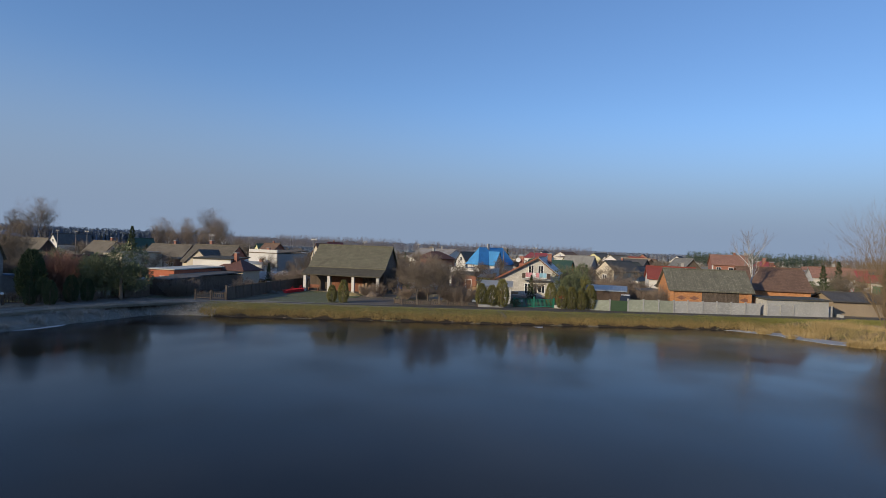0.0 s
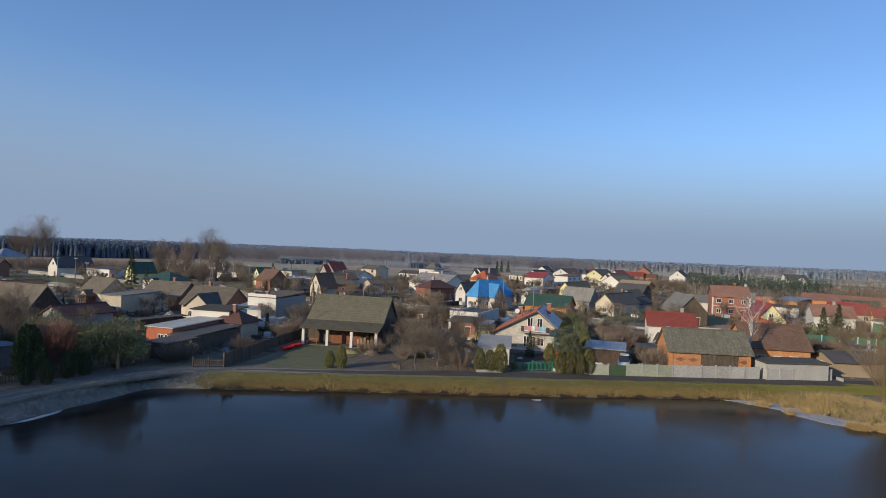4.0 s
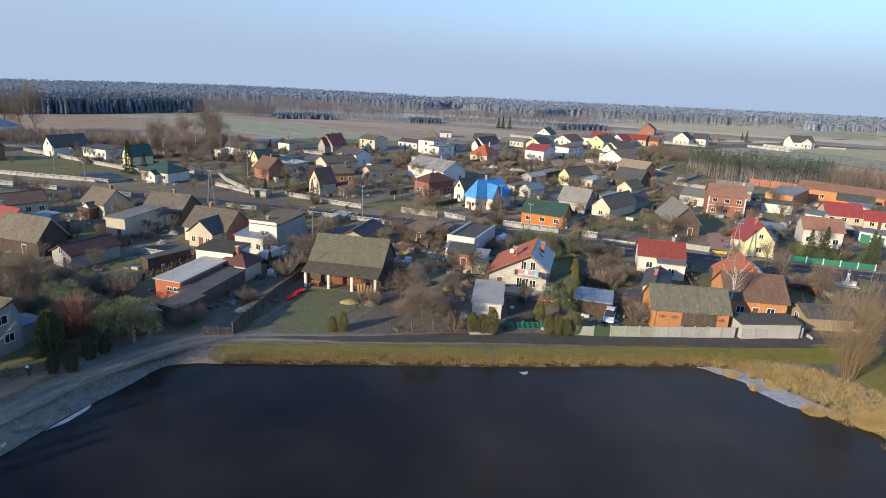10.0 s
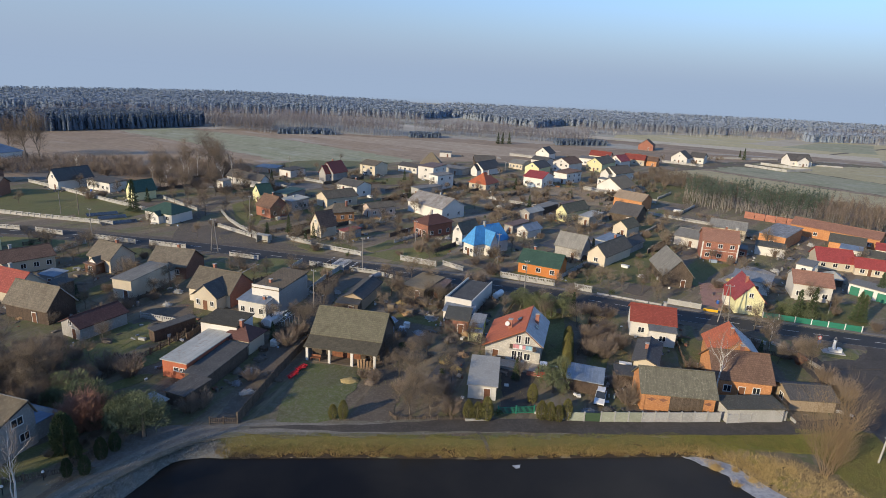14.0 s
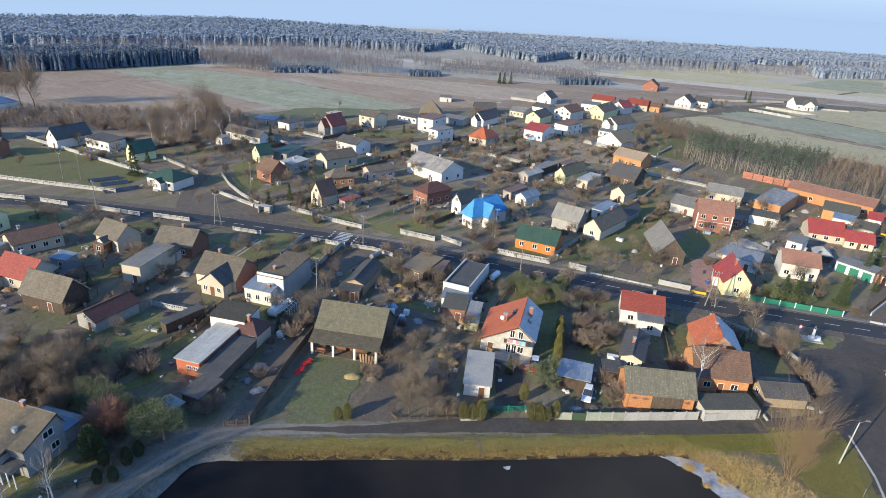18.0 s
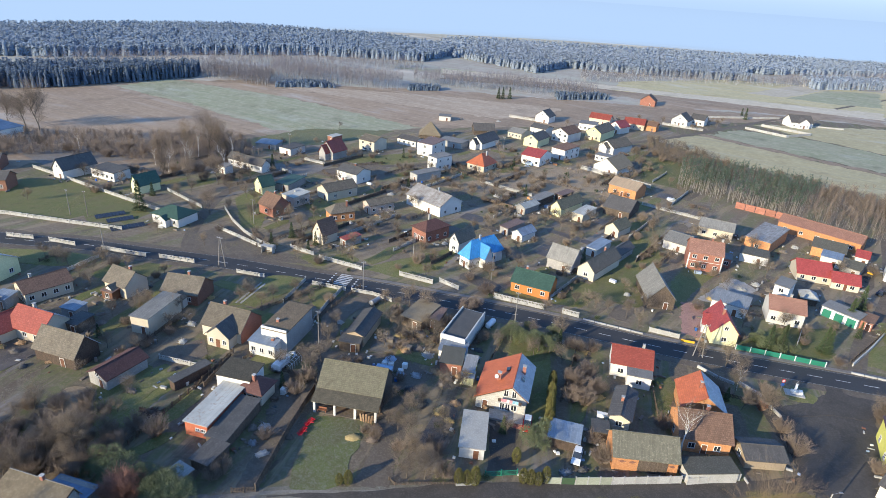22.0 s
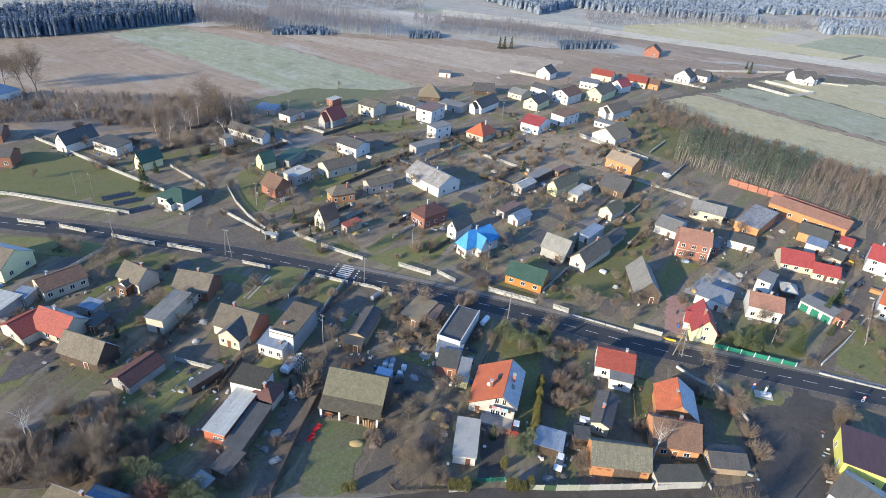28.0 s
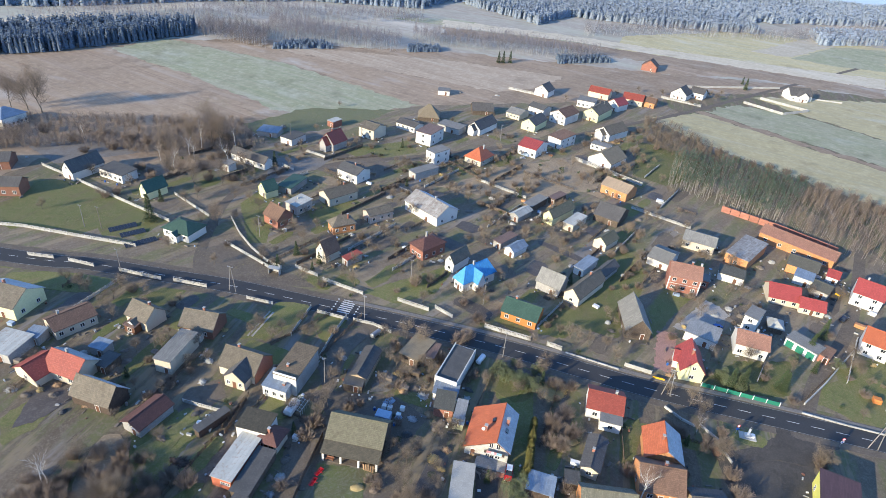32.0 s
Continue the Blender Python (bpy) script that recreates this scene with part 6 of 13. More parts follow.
poly("allotment", ragged([(6.8, 160.3), (15.9, 153.5), (18.7, 157.2), (9.7, 164.0)], 5, 6, 0.16), 0.0518, "mud", "dark turned garden soil", "garden")
poly("allotment", ragged([(67.9, 301.2), (71.1, 298.6), (80.7, 310.3), (77.5, 312.9)], 5, 7, 0.16), 0.0521, "dirt", "dug dark soil of a vegetable bed", "garden")
poly("allotment", ragged([(24.6, 207.1), (27.7, 205.2), (31.9, 211.8), (28.8, 213.7)], 5, 8, 0.16), 0.0524, "mud", "dark turned garden soil", "garden")
poly("allotment", ragged([(-13.9, 204.5), (-11.5, 202.9), (-7.3, 209.1), (-9.7, 210.7)], 5, 9, 0.16), 0.0527, "mud", "dark turned garden soil", "garden")
poly("lawn", ragged([(-109.0, 224.4), (-106.6, 222.7), (-100.0, 231.7), (-102.4, 233.4)], 5, 10, 0.16), 0.0530, "lawn", "patch of rough green grass", "lawn")
poly("allotment", ragged([(-107.2, 143.2), (-102.1, 141.2), (-98.7, 149.9), (-103.7, 151.9)], 5, 11, 0.16), 0.0533, "mud", "dark turned garden soil", "garden")
poly("lawn", ragged([(53.7, 112.9), (65.9, 108.1), (67.0, 110.9), (54.8, 115.6)], 5, 12, 0.16), 0.0536, "lawn", "small green garden lawn", "lawn")
poly("lawn", ragged([(-87.7, 235.7), (-84.8, 233.5), (-76.8, 244.2), (-79.7, 246.4)], 5, 13, 0.16), 0.0539, "lawn", "small green garden lawn", "lawn")
poly("lawn", ragged([(28.0, 165.1), (30.9, 163.0), (35.4, 169.2), (32.5, 171.3)], 5, 14, 0.16), 0.0542, "lawn", "rough green grass plot", "lawn")
poly("lawn", ragged([(93.8, 306.8), (97.2, 304.2), (106.6, 316.6), (103.1, 319.3)], 5, 15, 0.16), 0.0545, "lawn", "patch of rough green grass", "lawn")
poly("allotment", ragged([(82.5, 205.7), (86.5, 203.1), (93.8, 214.4), (89.8, 217.0)], 5, 16, 0.16), 0.0548, "dirt", "bare soil of a vegetable bed", "garden")
poly("lawn", ragged([(-21.5, 168.4), (-18.1, 166.1), (-10.3, 177.6), (-13.7, 179.9)], 5, 17, 0.16), 0.0551, "lawn", "rough green grass plot", "lawn")
poly("allotment", ragged([(99.2, 226.9), (102.9, 224.3), (112.5, 238.2), (108.8, 240.7)], 5, 18, 0.16), 0.0554, "dirt", "dug dark soil of a vegetable bed", "garden")
poly("allotment", ragged([(-108.4, 249.7), (-105.0, 247.4), (-97.0, 258.6), (-100.4, 261.0)], 5, 19, 0.16), 0.0557, "dry_weeds", "bed of dry pale stalks", "garden")
poly("allotment", ragged([(138.7, 116.4), (141.3, 114.5), (151.2, 127.8), (148.7, 129.7)], 5, 20, 0.16), 0.0560, "dirt", "dug dark soil of a vegetable bed", "garden")
poly("allotment", ragged([(-122.5, 244.6), (-119.1, 241.9), (-112.1, 250.6), (-115.4, 253.3)], 5, 21, 0.16), 0.0563, "dry_weeds", "bed of dry pale stalks", "garden")
poly("allotment", ragged([(-96.9, 214.6), (-87.1, 207.9), (-84.2, 212.2), (-93.9, 218.9)], 5, 22, 0.16), 0.0566, "dry_weeds", "bed of dry pale stalks", "garden")
poly("allotment", ragged([(-2.0, 245.9), (1.2, 243.4), (5.8, 249.4), (2.6, 251.9)], 5, 23, 0.16), 0.0569, "dirt", "dug dark soil of a vegetable bed", "garden")
poly("allotment", ragged([(-7.0, 238.2), (0.9, 232.9), (3.2, 236.3), (-4.7, 241.6)], 5, 24, 0.16), 0.0572, "mud", "dark turned garden soil", "garden")
poly("allotment", ragged([(59.0, 226.0), (61.6, 224.2), (71.3, 238.1), (68.6, 239.9)], 5, 25, 0.16), 0.0575, "dirt", "dug dark soil of a vegetable bed", "garden")
poly("lawn", ragged([(7.9, 296.8), (10.1, 295.1), (15.2, 301.6), (13.0, 303.3)], 5, 26, 0.16), 0.0578, "lawn", "patch of rough green grass", "lawn")
poly("allotment", ragged([(-106.7, 206.8), (-101.8, 203.9), (-97.3, 211.4), (-102.2, 214.3)], 5, 27, 0.16), 0.0581, "dirt", "bare soil of a vegetable bed", "garden")
poly("lawn", ragged([(-57.6, 188.4), (-55.1, 186.9), (-50.5, 194.5), (-52.9, 196.0)], 5, 28, 0.16), 0.0584, "lawn", "patch of rough green grass", "lawn")
poly("lawn", ragged([(25.6, 307.4), (35.4, 300.7), (37.3, 303.4), (27.5, 310.1)], 5, 29, 0.16), 0.0587, "lawn", "rough green grass plot", "lawn")
poly("lawn", ragged([(90.2, 259.2), (92.7, 257.4), (96.3, 262.5), (93.8, 264.3)], 5, 30, 0.16), 0.0590, "lawn", "rough green grass plot", "lawn")
poly("allotment", ragged([(-92.6, 261.9), (-89.3, 259.5), (-79.7, 272.5), (-83.0, 274.9)], 5, 31, 0.16), 0.0593, "dry_weeds", "bed of dry pale stalks", "garden")
poly("lawn", ragged([(-45.2, 198.9), (-42.1, 196.5), (-33.9, 207.3), (-37.0, 209.6)], 5, 32, 0.16), 0.0596, "lawn", "rough green grass plot", "lawn")
poly("allotment", ragged([(11.2, 186.2), (24.8, 176.7), (28.1, 181.4), (14.5, 191.0)], 5, 33, 0.16), 0.0599, "dirt", "dug dark soil of a vegetable bed", "garden")
poly("allotment", ragged([(7.9, 209.5), (14.0, 205.1), (17.4, 209.9), (11.3, 214.2)], 5, 34, 0.16), 0.0602, "mud", "dark turned garden soil", "garden")
poly("allotment", ragged([(66.5, 248.4), (71.8, 244.6), (74.0, 247.7), (68.7, 251.5)], 5, 35, 0.16), 0.0605, "dry_weeds", "bed of dry pale stalks", "garden")
poly("lawn", ragged([(-52.3, 93.0), (-49.2, 91.6), (-45.2, 100.9), (-48.3, 102.2)], 5, 36, 0.16), 0.0608, "lawn", "patch of rough green grass", "lawn")
poly("lawn", ragged([(-97.7, 228.6), (-93.0, 225.2), (-88.3, 231.8), (-92.9, 235.2)], 5, 37, 0.16), 0.0611, "lawn", "rough green grass plot", "lawn")
poly("lawn", ragged([(143.5, 154.4), (146.8, 152.3), (155.8, 166.7), (152.5, 168.8)], 5, 38, 0.16), 0.0614, "lawn", "small green garden lawn", "lawn")
poly("lawn", ragged([(86.6, 189.6), (92.7, 185.7), (94.3, 188.2), (88.3, 192.2)], 5, 39, 0.16), 0.0617, "lawn", "rough green grass plot", "lawn")
poly("lawn", ragged([(76.6, 232.4), (81.4, 229.1), (86.8, 236.7), (81.9, 240.1)], 5, 40, 0.16), 0.0620, "lawn", "rough green grass plot", "lawn")
poly("lawn", ragged([(-8.3, 119.0), (-0.4, 116.2), (0.6, 119.0), (-7.3, 121.8)], 5, 41, 0.16), 0.0623, "lawn", "small green garden lawn", "lawn")
poly("lawn", ragged([(-19.8, 255.9), (-16.8, 253.6), (-7.7, 265.7), (-10.7, 268.0)], 5, 42, 0.16), 0.0626, "lawn", "patch of rough green grass", "lawn")
poly("lawn", ragged([(-90.9, 133.7), (-88.2, 132.7), (-83.4, 145.2), (-86.0, 146.2)], 5, 43, 0.16), 0.0629, "lawn", "patch of rough green grass", "lawn")
poly("allotment", ragged([(-48.7, 228.2), (-45.2, 225.5), (-39.7, 232.8), (-43.1, 235.5)], 5, 44, 0.16), 0.0632, "dirt", "bare soil of a vegetable bed", "garden")
poly("lawn", ragged([(-73.2, 264.3), (-71.0, 262.7), (-62.3, 274.9), (-64.4, 276.5)], 5, 45, 0.16), 0.0635, "lawn", "small green garden lawn", "lawn")
poly("allotment", ragged([(30.9, 112.6), (34.1, 111.2), (37.2, 118.3), (34.0, 119.7)], 5, 46, 0.16), 0.0638, "dirt", "dug dark soil of a vegetable bed", "garden")
poly("lawn", ragged([(-50.2, 131.5), (-38.8, 127.4), (-37.0, 132.5), (-48.4, 136.6)], 5, 47, 0.16), 0.0641, "lawn", "patch of rough green grass", "lawn")
poly("allotment", ragged([(-23.1, 218.8), (-20.7, 216.8), (-15.3, 223.4), (-17.8, 225.4)], 5, 48, 0.16), 0.0644, "mud", "dark turned garden soil", "garden")
poly("lawn", ragged([(-29.2, 230.5), (-27.1, 228.9), (-16.8, 242.5), (-18.9, 244.1)], 5, 49, 0.16), 0.0647, "lawn", "rough green grass plot", "lawn")
poly("allotment", ragged([(-52.3, 178.6), (-39.6, 170.0), (-36.3, 174.8), (-49.0, 183.4)], 5, 50, 0.16), 0.0650, "dry_weeds", "bed of dry pale stalks", "garden")
poly("lawn", ragged([(26.3, 272.0), (29.4, 269.9), (37.4, 281.4), (34.3, 283.5)], 5, 51, 0.16), 0.0653, "lawn", "small green garden lawn", "lawn")
poly("allotment", ragged([(-122.2, 234.1), (-117.0, 229.7), (-114.6, 232.6), (-119.8, 236.9)], 5, 52, 0.16), 0.0656, "dirt", "bare soil of a vegetable bed", "garden")
poly("allotment", ragged([(-32.1, 184.8), (-29.3, 182.9), (-24.3, 190.3), (-27.0, 192.1)], 5, 53, 0.16), 0.0659, "dirt", "bare soil of a vegetable bed", "garden")
poly("allotment", ragged([(46.4, 143.3), (49.8, 141.1), (54.8, 148.5), (51.5, 150.7)], 5, 54, 0.16), 0.0662, "dirt", "dug dark soil of a vegetable bed", "garden")
poly("allotment", ragged([(-1.7, 91.3), (2.1, 90.1), (5.7, 101.0), (2.0, 102.3)], 5, 55, 0.16), 0.0665, "mud", "dark turned garden soil", "garden")
poly("lawn", ragged([(54.5, 296.5), (62.3, 290.9), (64.5, 294.0), (56.7, 299.6)], 5, 56, 0.16), 0.0668, "lawn", "small green garden lawn", "lawn")
poly("lawn", ragged([(-59.1, 147.1), (-51.4, 143.9), (-50.3, 146.7), (-58.0, 149.9)], 5, 57, 0.16), 0.0671, "lawn", "patch of rough green grass", "lawn")
poly("allotment", ragged([(-2.4, 199.2), (8.4, 191.2), (11.5, 195.3), (0.6, 203.3)], 5, 58, 0.16), 0.0674, "mud", "dark turned garden soil", "garden")
poly("allotment", ragged([(21.0, 129.0), (30.9, 125.8), (32.4, 130.2), (22.4, 133.4)], 5, 59, 0.16), 0.0677, "mud", "dark turned garden soil", "garden")
poly("allotment", ragged([(31.2, 182.6), (35.6, 179.2), (40.5, 185.5), (36.0, 188.9)], 5, 60, 0.16), 0.0680, "mud", "dark turned garden soil", "garden")
poly("allotment", ragged([(-114.1, 110.6), (-110.6, 109.3), (-108.3, 115.8), (-111.8, 117.0)], 5, 61, 0.16), 0.0683, "mud", "dark turned garden soil", "garden")
poly("lawn", ragged([(41.3, 223.1), (44.1, 221.2), (50.7, 230.8), (47.9, 232.7)], 5, 62, 0.16), 0.0686, "lawn", "patch of rough green grass", "lawn")
poly("lawn", ragged([(80.2, 270.5), (89.8, 263.1), (93.3, 267.6), (83.6, 275.0)], 5, 63, 0.16), 0.0689, "lawn", "rough green grass plot", "lawn")
poly("allotment", ragged([(-29.9, 136.6), (-25.7, 135.1), (-23.0, 142.7), (-27.2, 144.2)], 5, 64, 0.16), 0.0692, "dirt", "dug dark soil of a vegetable bed", "garden")
poly("allotment", ragged([(-112.4, 236.0), (-109.2, 233.9), (-105.0, 240.3), (-108.2, 242.4)], 5, 65, 0.16), 0.0695, "dry_weeds", "bed of dry pale stalks", "garden")
poly("allotment", ragged([(56.9, 214.1), (63.8, 208.7), (66.7, 212.5), (59.8, 217.8)], 5, 66, 0.16), 0.0698, "mud", "dark turned garden soil", "garden")
poly("allotment", ragged([(-5.6, 283.8), (-3.5, 282.2), (6.6, 295.5), (4.5, 297.1)], 5, 67, 0.16), 0.0701, "dirt", "bare soil of a vegetable bed", "garden")
poly("allotment", ragged([(-49.4, 266.2), (-44.9, 263.0), (-41.0, 268.4), (-45.5, 271.7)], 5, 68, 0.16), 0.0704, "dirt", "dug dark soil of a vegetable bed", "garden")
poly("allotment", ragged([(103.2, 248.7), (106.1, 246.2), (114.8, 256.4), (112.0, 258.9)], 5, 69, 0.16), 0.0707, "dirt", "dug dark soil of a vegetable bed", "garden")
poly("lawn", ragged([(93.5, 191.8), (96.0, 190.0), (99.9, 195.5), (97.4, 197.3)], 5, 70, 0.16), 0.0710, "lawn", "rough green grass plot", "lawn")
poly("lawn", ragged([(-31.4, 168.1), (-25.9, 164.6), (-23.3, 168.6), (-28.9, 172.1)], 5, 71, 0.16), 0.0713, "lawn", "small green garden lawn", "lawn")
poly("lawn", ragged([(86.4, 240.4), (88.9, 238.5), (93.9, 245.0), (91.4, 246.9)], 5, 72, 0.16), 0.0716, "lawn", "rough green grass plot", "lawn")
poly("allotment", ragged([(-50.7, 241.0), (-44.3, 236.1), (-41.0, 240.4), (-47.4, 245.3)], 5, 73, 0.16), 0.0719, "dry_weeds", "bed of dry pale stalks", "garden")
poly("lawn", ragged([(104.6, 321.1), (107.2, 319.0), (113.8, 327.1), (111.2, 329.2)], 5, 74, 0.16), 0.0722, "lawn", "patch of rough green grass", "lawn")
poly("allotment", ragged([(95.9, 219.8), (102.5, 215.2), (105.0, 218.8), (98.4, 223.4)], 5, 75, 0.16), 0.0725, "dry_weeds", "bed of dry pale stalks", "garden")
poly("allotment", ragged([(48.7, 314.4), (52.2, 311.5), (60.0, 321.1), (56.4, 324.0)], 5, 76, 0.16), 0.0728, "dry_weeds", "bed of dry pale stalks", "garden")
poly("allotment", ragged([(132.4, 171.0), (134.6, 169.4), (144.8, 183.5), (142.5, 185.1)], 5, 77, 0.16), 0.0731, "dirt", "bare soil of a vegetable bed", "garden")
poly("lawn", ragged([(-40.5, 167.2), (-34.1, 162.4), (-32.3, 164.9), (-38.7, 169.6)], 5, 78, 0.16), 0.0734, "lawn", "small green garden lawn", "lawn")
poly("lawn", ragged([(-104.3, 154.9), (-98.1, 152.5), (-96.4, 156.8), (-102.6, 159.3)], 5, 79, 0.16), 0.0737, "lawn", "small green garden lawn", "lawn")
poly("allotment", ragged([(93.1, 249.2), (97.2, 246.3), (101.2, 251.8), (97.2, 254.8)], 5, 80, 0.16), 0.0740, "mud", "dark turned garden soil", "garden")
poly("allotment", ragged([(41.5, 212.9), (49.1, 207.9), (50.8, 210.6), (43.3, 215.5)], 5, 81, 0.16), 0.0743, "dirt", "bare soil of a vegetable bed", "garden")
poly("lawn", ragged([(-72.8, 139.9), (-69.4, 139.0), (-67.7, 144.8), (-71.1, 145.8)], 5, 82, 0.16), 0.0746, "lawn", "small green garden lawn", "lawn")
poly("allotment", ragged([(41.5, 307.9), (43.8, 306.0), (48.3, 311.3), (45.9, 313.2)], 5, 83, 0.16), 0.0749, "dirt", "dug dark soil of a vegetable bed", "garden")
poly("allotment", ragged([(48.6, 284.6), (52.1, 281.9), (56.0, 287.0), (52.5, 289.6)], 5, 84, 0.16), 0.0752, "dry_weeds", "bed of dry pale stalks", "garden")
poly("lawn", ragged([(-77.8, 121.0), (-74.6, 120.0), (-70.6, 134.3), (-73.8, 135.2)], 5, 85, 0.16), 0.0755, "lawn", "rough green grass plot", "lawn")
poly("allotment", ragged([(67.1, 287.9), (71.6, 284.8), (75.0, 289.8), (70.5, 292.9)], 5, 86, 0.16), 0.0758, "mud", "dark turned garden soil", "garden")
poly("allotment", ragged([(-59.0, 278.4), (-56.1, 276.5), (-52.3, 282.0), (-55.2, 284.0)], 5, 87, 0.16), 0.0761, "dry_weeds", "bed of dry pale stalks", "garden")
poly("lawn", ragged([(-117.9, 217.4), (-114.3, 214.7), (-110.1, 220.2), (-113.7, 222.9)], 5, 88, 0.16), 0.0764, "lawn", "rough green grass plot", "lawn")
poly("allotment", ragged([(-14.5, 121.4), (-11.4, 120.2), (-9.0, 126.6), (-12.1, 127.8)], 5, 89, 0.16), 0.0767, "dirt", "bare soil of a vegetable bed", "garden")
poly("allotment", ragged([(-74.8, 149.2), (-71.4, 147.9), (-69.2, 153.6), (-72.6, 154.9)], 5, 90, 0.16), 0.0770, "mud", "dark turned garden soil", "garden")
poly("lawn", ragged([(-92.9, 148.7), (-89.1, 147.4), (-86.4, 155.3), (-90.2, 156.6)], 5, 91, 0.16), 0.0773, "lawn", "small green garden lawn", "lawn")
poly("allotment", ragged([(120.1, 159.2), (123.6, 156.5), (127.2, 161.3), (123.7, 164.0)], 5, 92, 0.16), 0.0776, "dirt", "bare soil of a vegetable bed", "garden")
poly("lawn", ragged([(-40.4, 111.6), (-34.9, 109.0), (-32.9, 113.3), (-38.4, 115.9)], 5, 93, 0.16), 0.0779, "lawn", "small green garden lawn", "lawn")
poly("allotment", ragged([(15.4, 200.3), (20.5, 196.6), (22.9, 200.0), (17.8, 203.6)], 5, 94, 0.16), 0.0782, "dirt", "dug dark soil of a vegetable bed", "garden")
poly("lawn", ragged([(28.1, 100.8), (30.4, 99.8), (33.3, 106.3), (31.0, 107.3)], 5, 95, 0.16), 0.0785, "lawn", "small green garden lawn", "lawn")
poly("allotment", ragged([(75.2, 181.8), (77.9, 180.2), (82.5, 187.5), (79.8, 189.2)], 5, 96, 0.16), 0.0788, "mud", "dark turned garden soil", "garden")
poly("lawn", ragged([(68.9, 209.7), (72.2, 207.1), (79.6, 216.2), (76.3, 218.8)], 5, 97, 0.16), 0.0791, "lawn", "rough green grass plot", "lawn")
poly("allotment", ragged([(92.7, 296.0), (95.2, 294.3), (99.5, 300.8), (97.1, 302.5)], 5, 98, 0.16), 0.0794, "dirt", "dug dark soil of a vegetable bed", "garden")
poly("lawn", ragged([(-52.0, 136.8), (-47.7, 149.3), (-45.4, 154.6), (-36.2, 153.4), (-38.8, 145.7), (-44.1, 140.2)], 5, 804, 0.14), 0.0804, "lawn", "green front lawn by the road", "lawn")
poly("lawn", ragged([(-33.6, 144.9), (-33.3, 150.2), (-24.7, 149.0), (-26.8, 142.2), (-29.4, 137.8)], 5, 808, 0.14), 0.0808, "lawn", "narrow green strip beside a wall", "lawn")
poly("lawn", ragged([(-65.4, 96.8), (-60.8, 101.9), (-58.7, 108.4), (-56.4, 110.8), (-52.5, 107.1), (-54.9, 101.7), (-57.8, 94.3), (-61.6, 91.1)], 5, 812, 0.14), 0.0812, "lawn", "rough green back garden", "lawn")
# dark tone replaces the shade that lies over this garden
poly("lawn", ragged([(-92.5, 101.8), (-93.5, 112.6), (-88.8, 117.0), (-84.3, 113.5), (-85.5, 108.6), (-88.9, 103.8)], 5, 815, 0.14), 0.0816, "mud", "ground behind a red-roofed house darkened for shade", "garden")
poly("lawn", ragged([(-52.9, 84.8), (-48.1, 90.0), (-45.6, 90.2), (-49.4, 84.7)], 5, 819, 0.14), 0.0820, "lawn", "sunlit grass strip in a yard", "lawn")
poly("lawn", ragged([(17.7, 123.4), (21.8, 132.7), (27.7, 124.4), (22.8, 119.8)], 5, 823, 0.14), 0.0824, "lawn", "lawn among evergreen bushes", "lawn")
poly("lawn", ragged([(48.7, 114.3), (53.8, 118.6), (53.0, 111.0), (47.9, 102.0), (46.0, 103.5)], 5, 827, 0.14), 0.0828, "lawn", "green strip by a fence", "lawn")
poly("lawn", ragged([(19.4, 153.2), (23.2, 158.0), (29.8, 148.8), (27.2, 147.1)], 5, 831, 0.14), 0.0832, "lawn", "front lawn of an orange house", "lawn")
poly("lawn", ragged([(54.1, 173.1), (60.4, 172.3), (57.7, 150.6), (49.4, 151.0), (41.8, 155.8), (46.5, 162.4)], 5, 835, 0.14), 0.0836, "lawn", "orchard grass by a wooden barn", "lawn")
poly("lawn", ragged([(-126.4, 155.6), (-127.4, 160.0), (-106.7, 161.5), (-95.1, 158.3), (-105.1, 152.3)], 5, 839, 0.14), 0.0840, "lawn", "grass verge by the road", "lawn")
# pale earth with the sunlight on it added to its colour
poly("yard", ragged([(-14.4, 120.3), (-13.3, 123.5), (-10.0, 126.0), (-8.1, 129.6), (-8.4, 124.0), (-9.5, 120.8)], 5, 843, 0.14), 0.0844, "pale_gravel", "pale sandy yard, toned lighter for sunlight", "yard")
poly("yard", ragged([(-29.0, 127.4), (-26.5, 138.4), (-19.7, 145.7), (-17.6, 142.0), (-21.8, 132.8), (-23.3, 119.4), (-24.6, 115.3)], 5, 847, 0.14), 0.0848, "dirt", "bare earth drive along a shed", "yard")
poly("yard", ragged([(75.9, 116.7), (74.0, 105.8), (85.2, 106.7), (92.6, 105.6), (97.0, 111.1), (94.2, 113.6), (89.6, 115.6), (84.1, 110.0), (76.2, 107.6)], 5, 855, 0.14), 0.0856, "old_asphalt", "worn asphalt apron by the road", "yard")
poly("garden_plot", ragged([(-71.8, 88.2), (-72.4, 100.2), (-67.2, 100.7), (-61.2, 90.4), (-60.2, 82.4), (-68.4, 81.8)], 5, 863, 0.14), 0.0864, "dry_weeds", "brown weedy scrub ground", "garden")
poly("garden_plot", ragged([(-82.2, 85.3), (-68.4, 81.8), (-66.3, 78.0), (-77.1, 77.2)], 5, 867, 0.14), 0.0868, "mud", "dark bare earth", "garden")
poly("garden_plot", ragged([(-40.8, 108.2), (-38.4, 117.9), (-36.4, 122.3), (-37.1, 114.1), (-38.4, 106.6)], 5, 871, 0.14), 0.0872, "lawn", "narrow grass strip along a house", "garden")
setting("wheel_track", ribbon([(-47.2, 150.0), (-50.5, 138.2)], 0.55, 0.1), "paving", "pale concrete wheel track of a drive", "track")
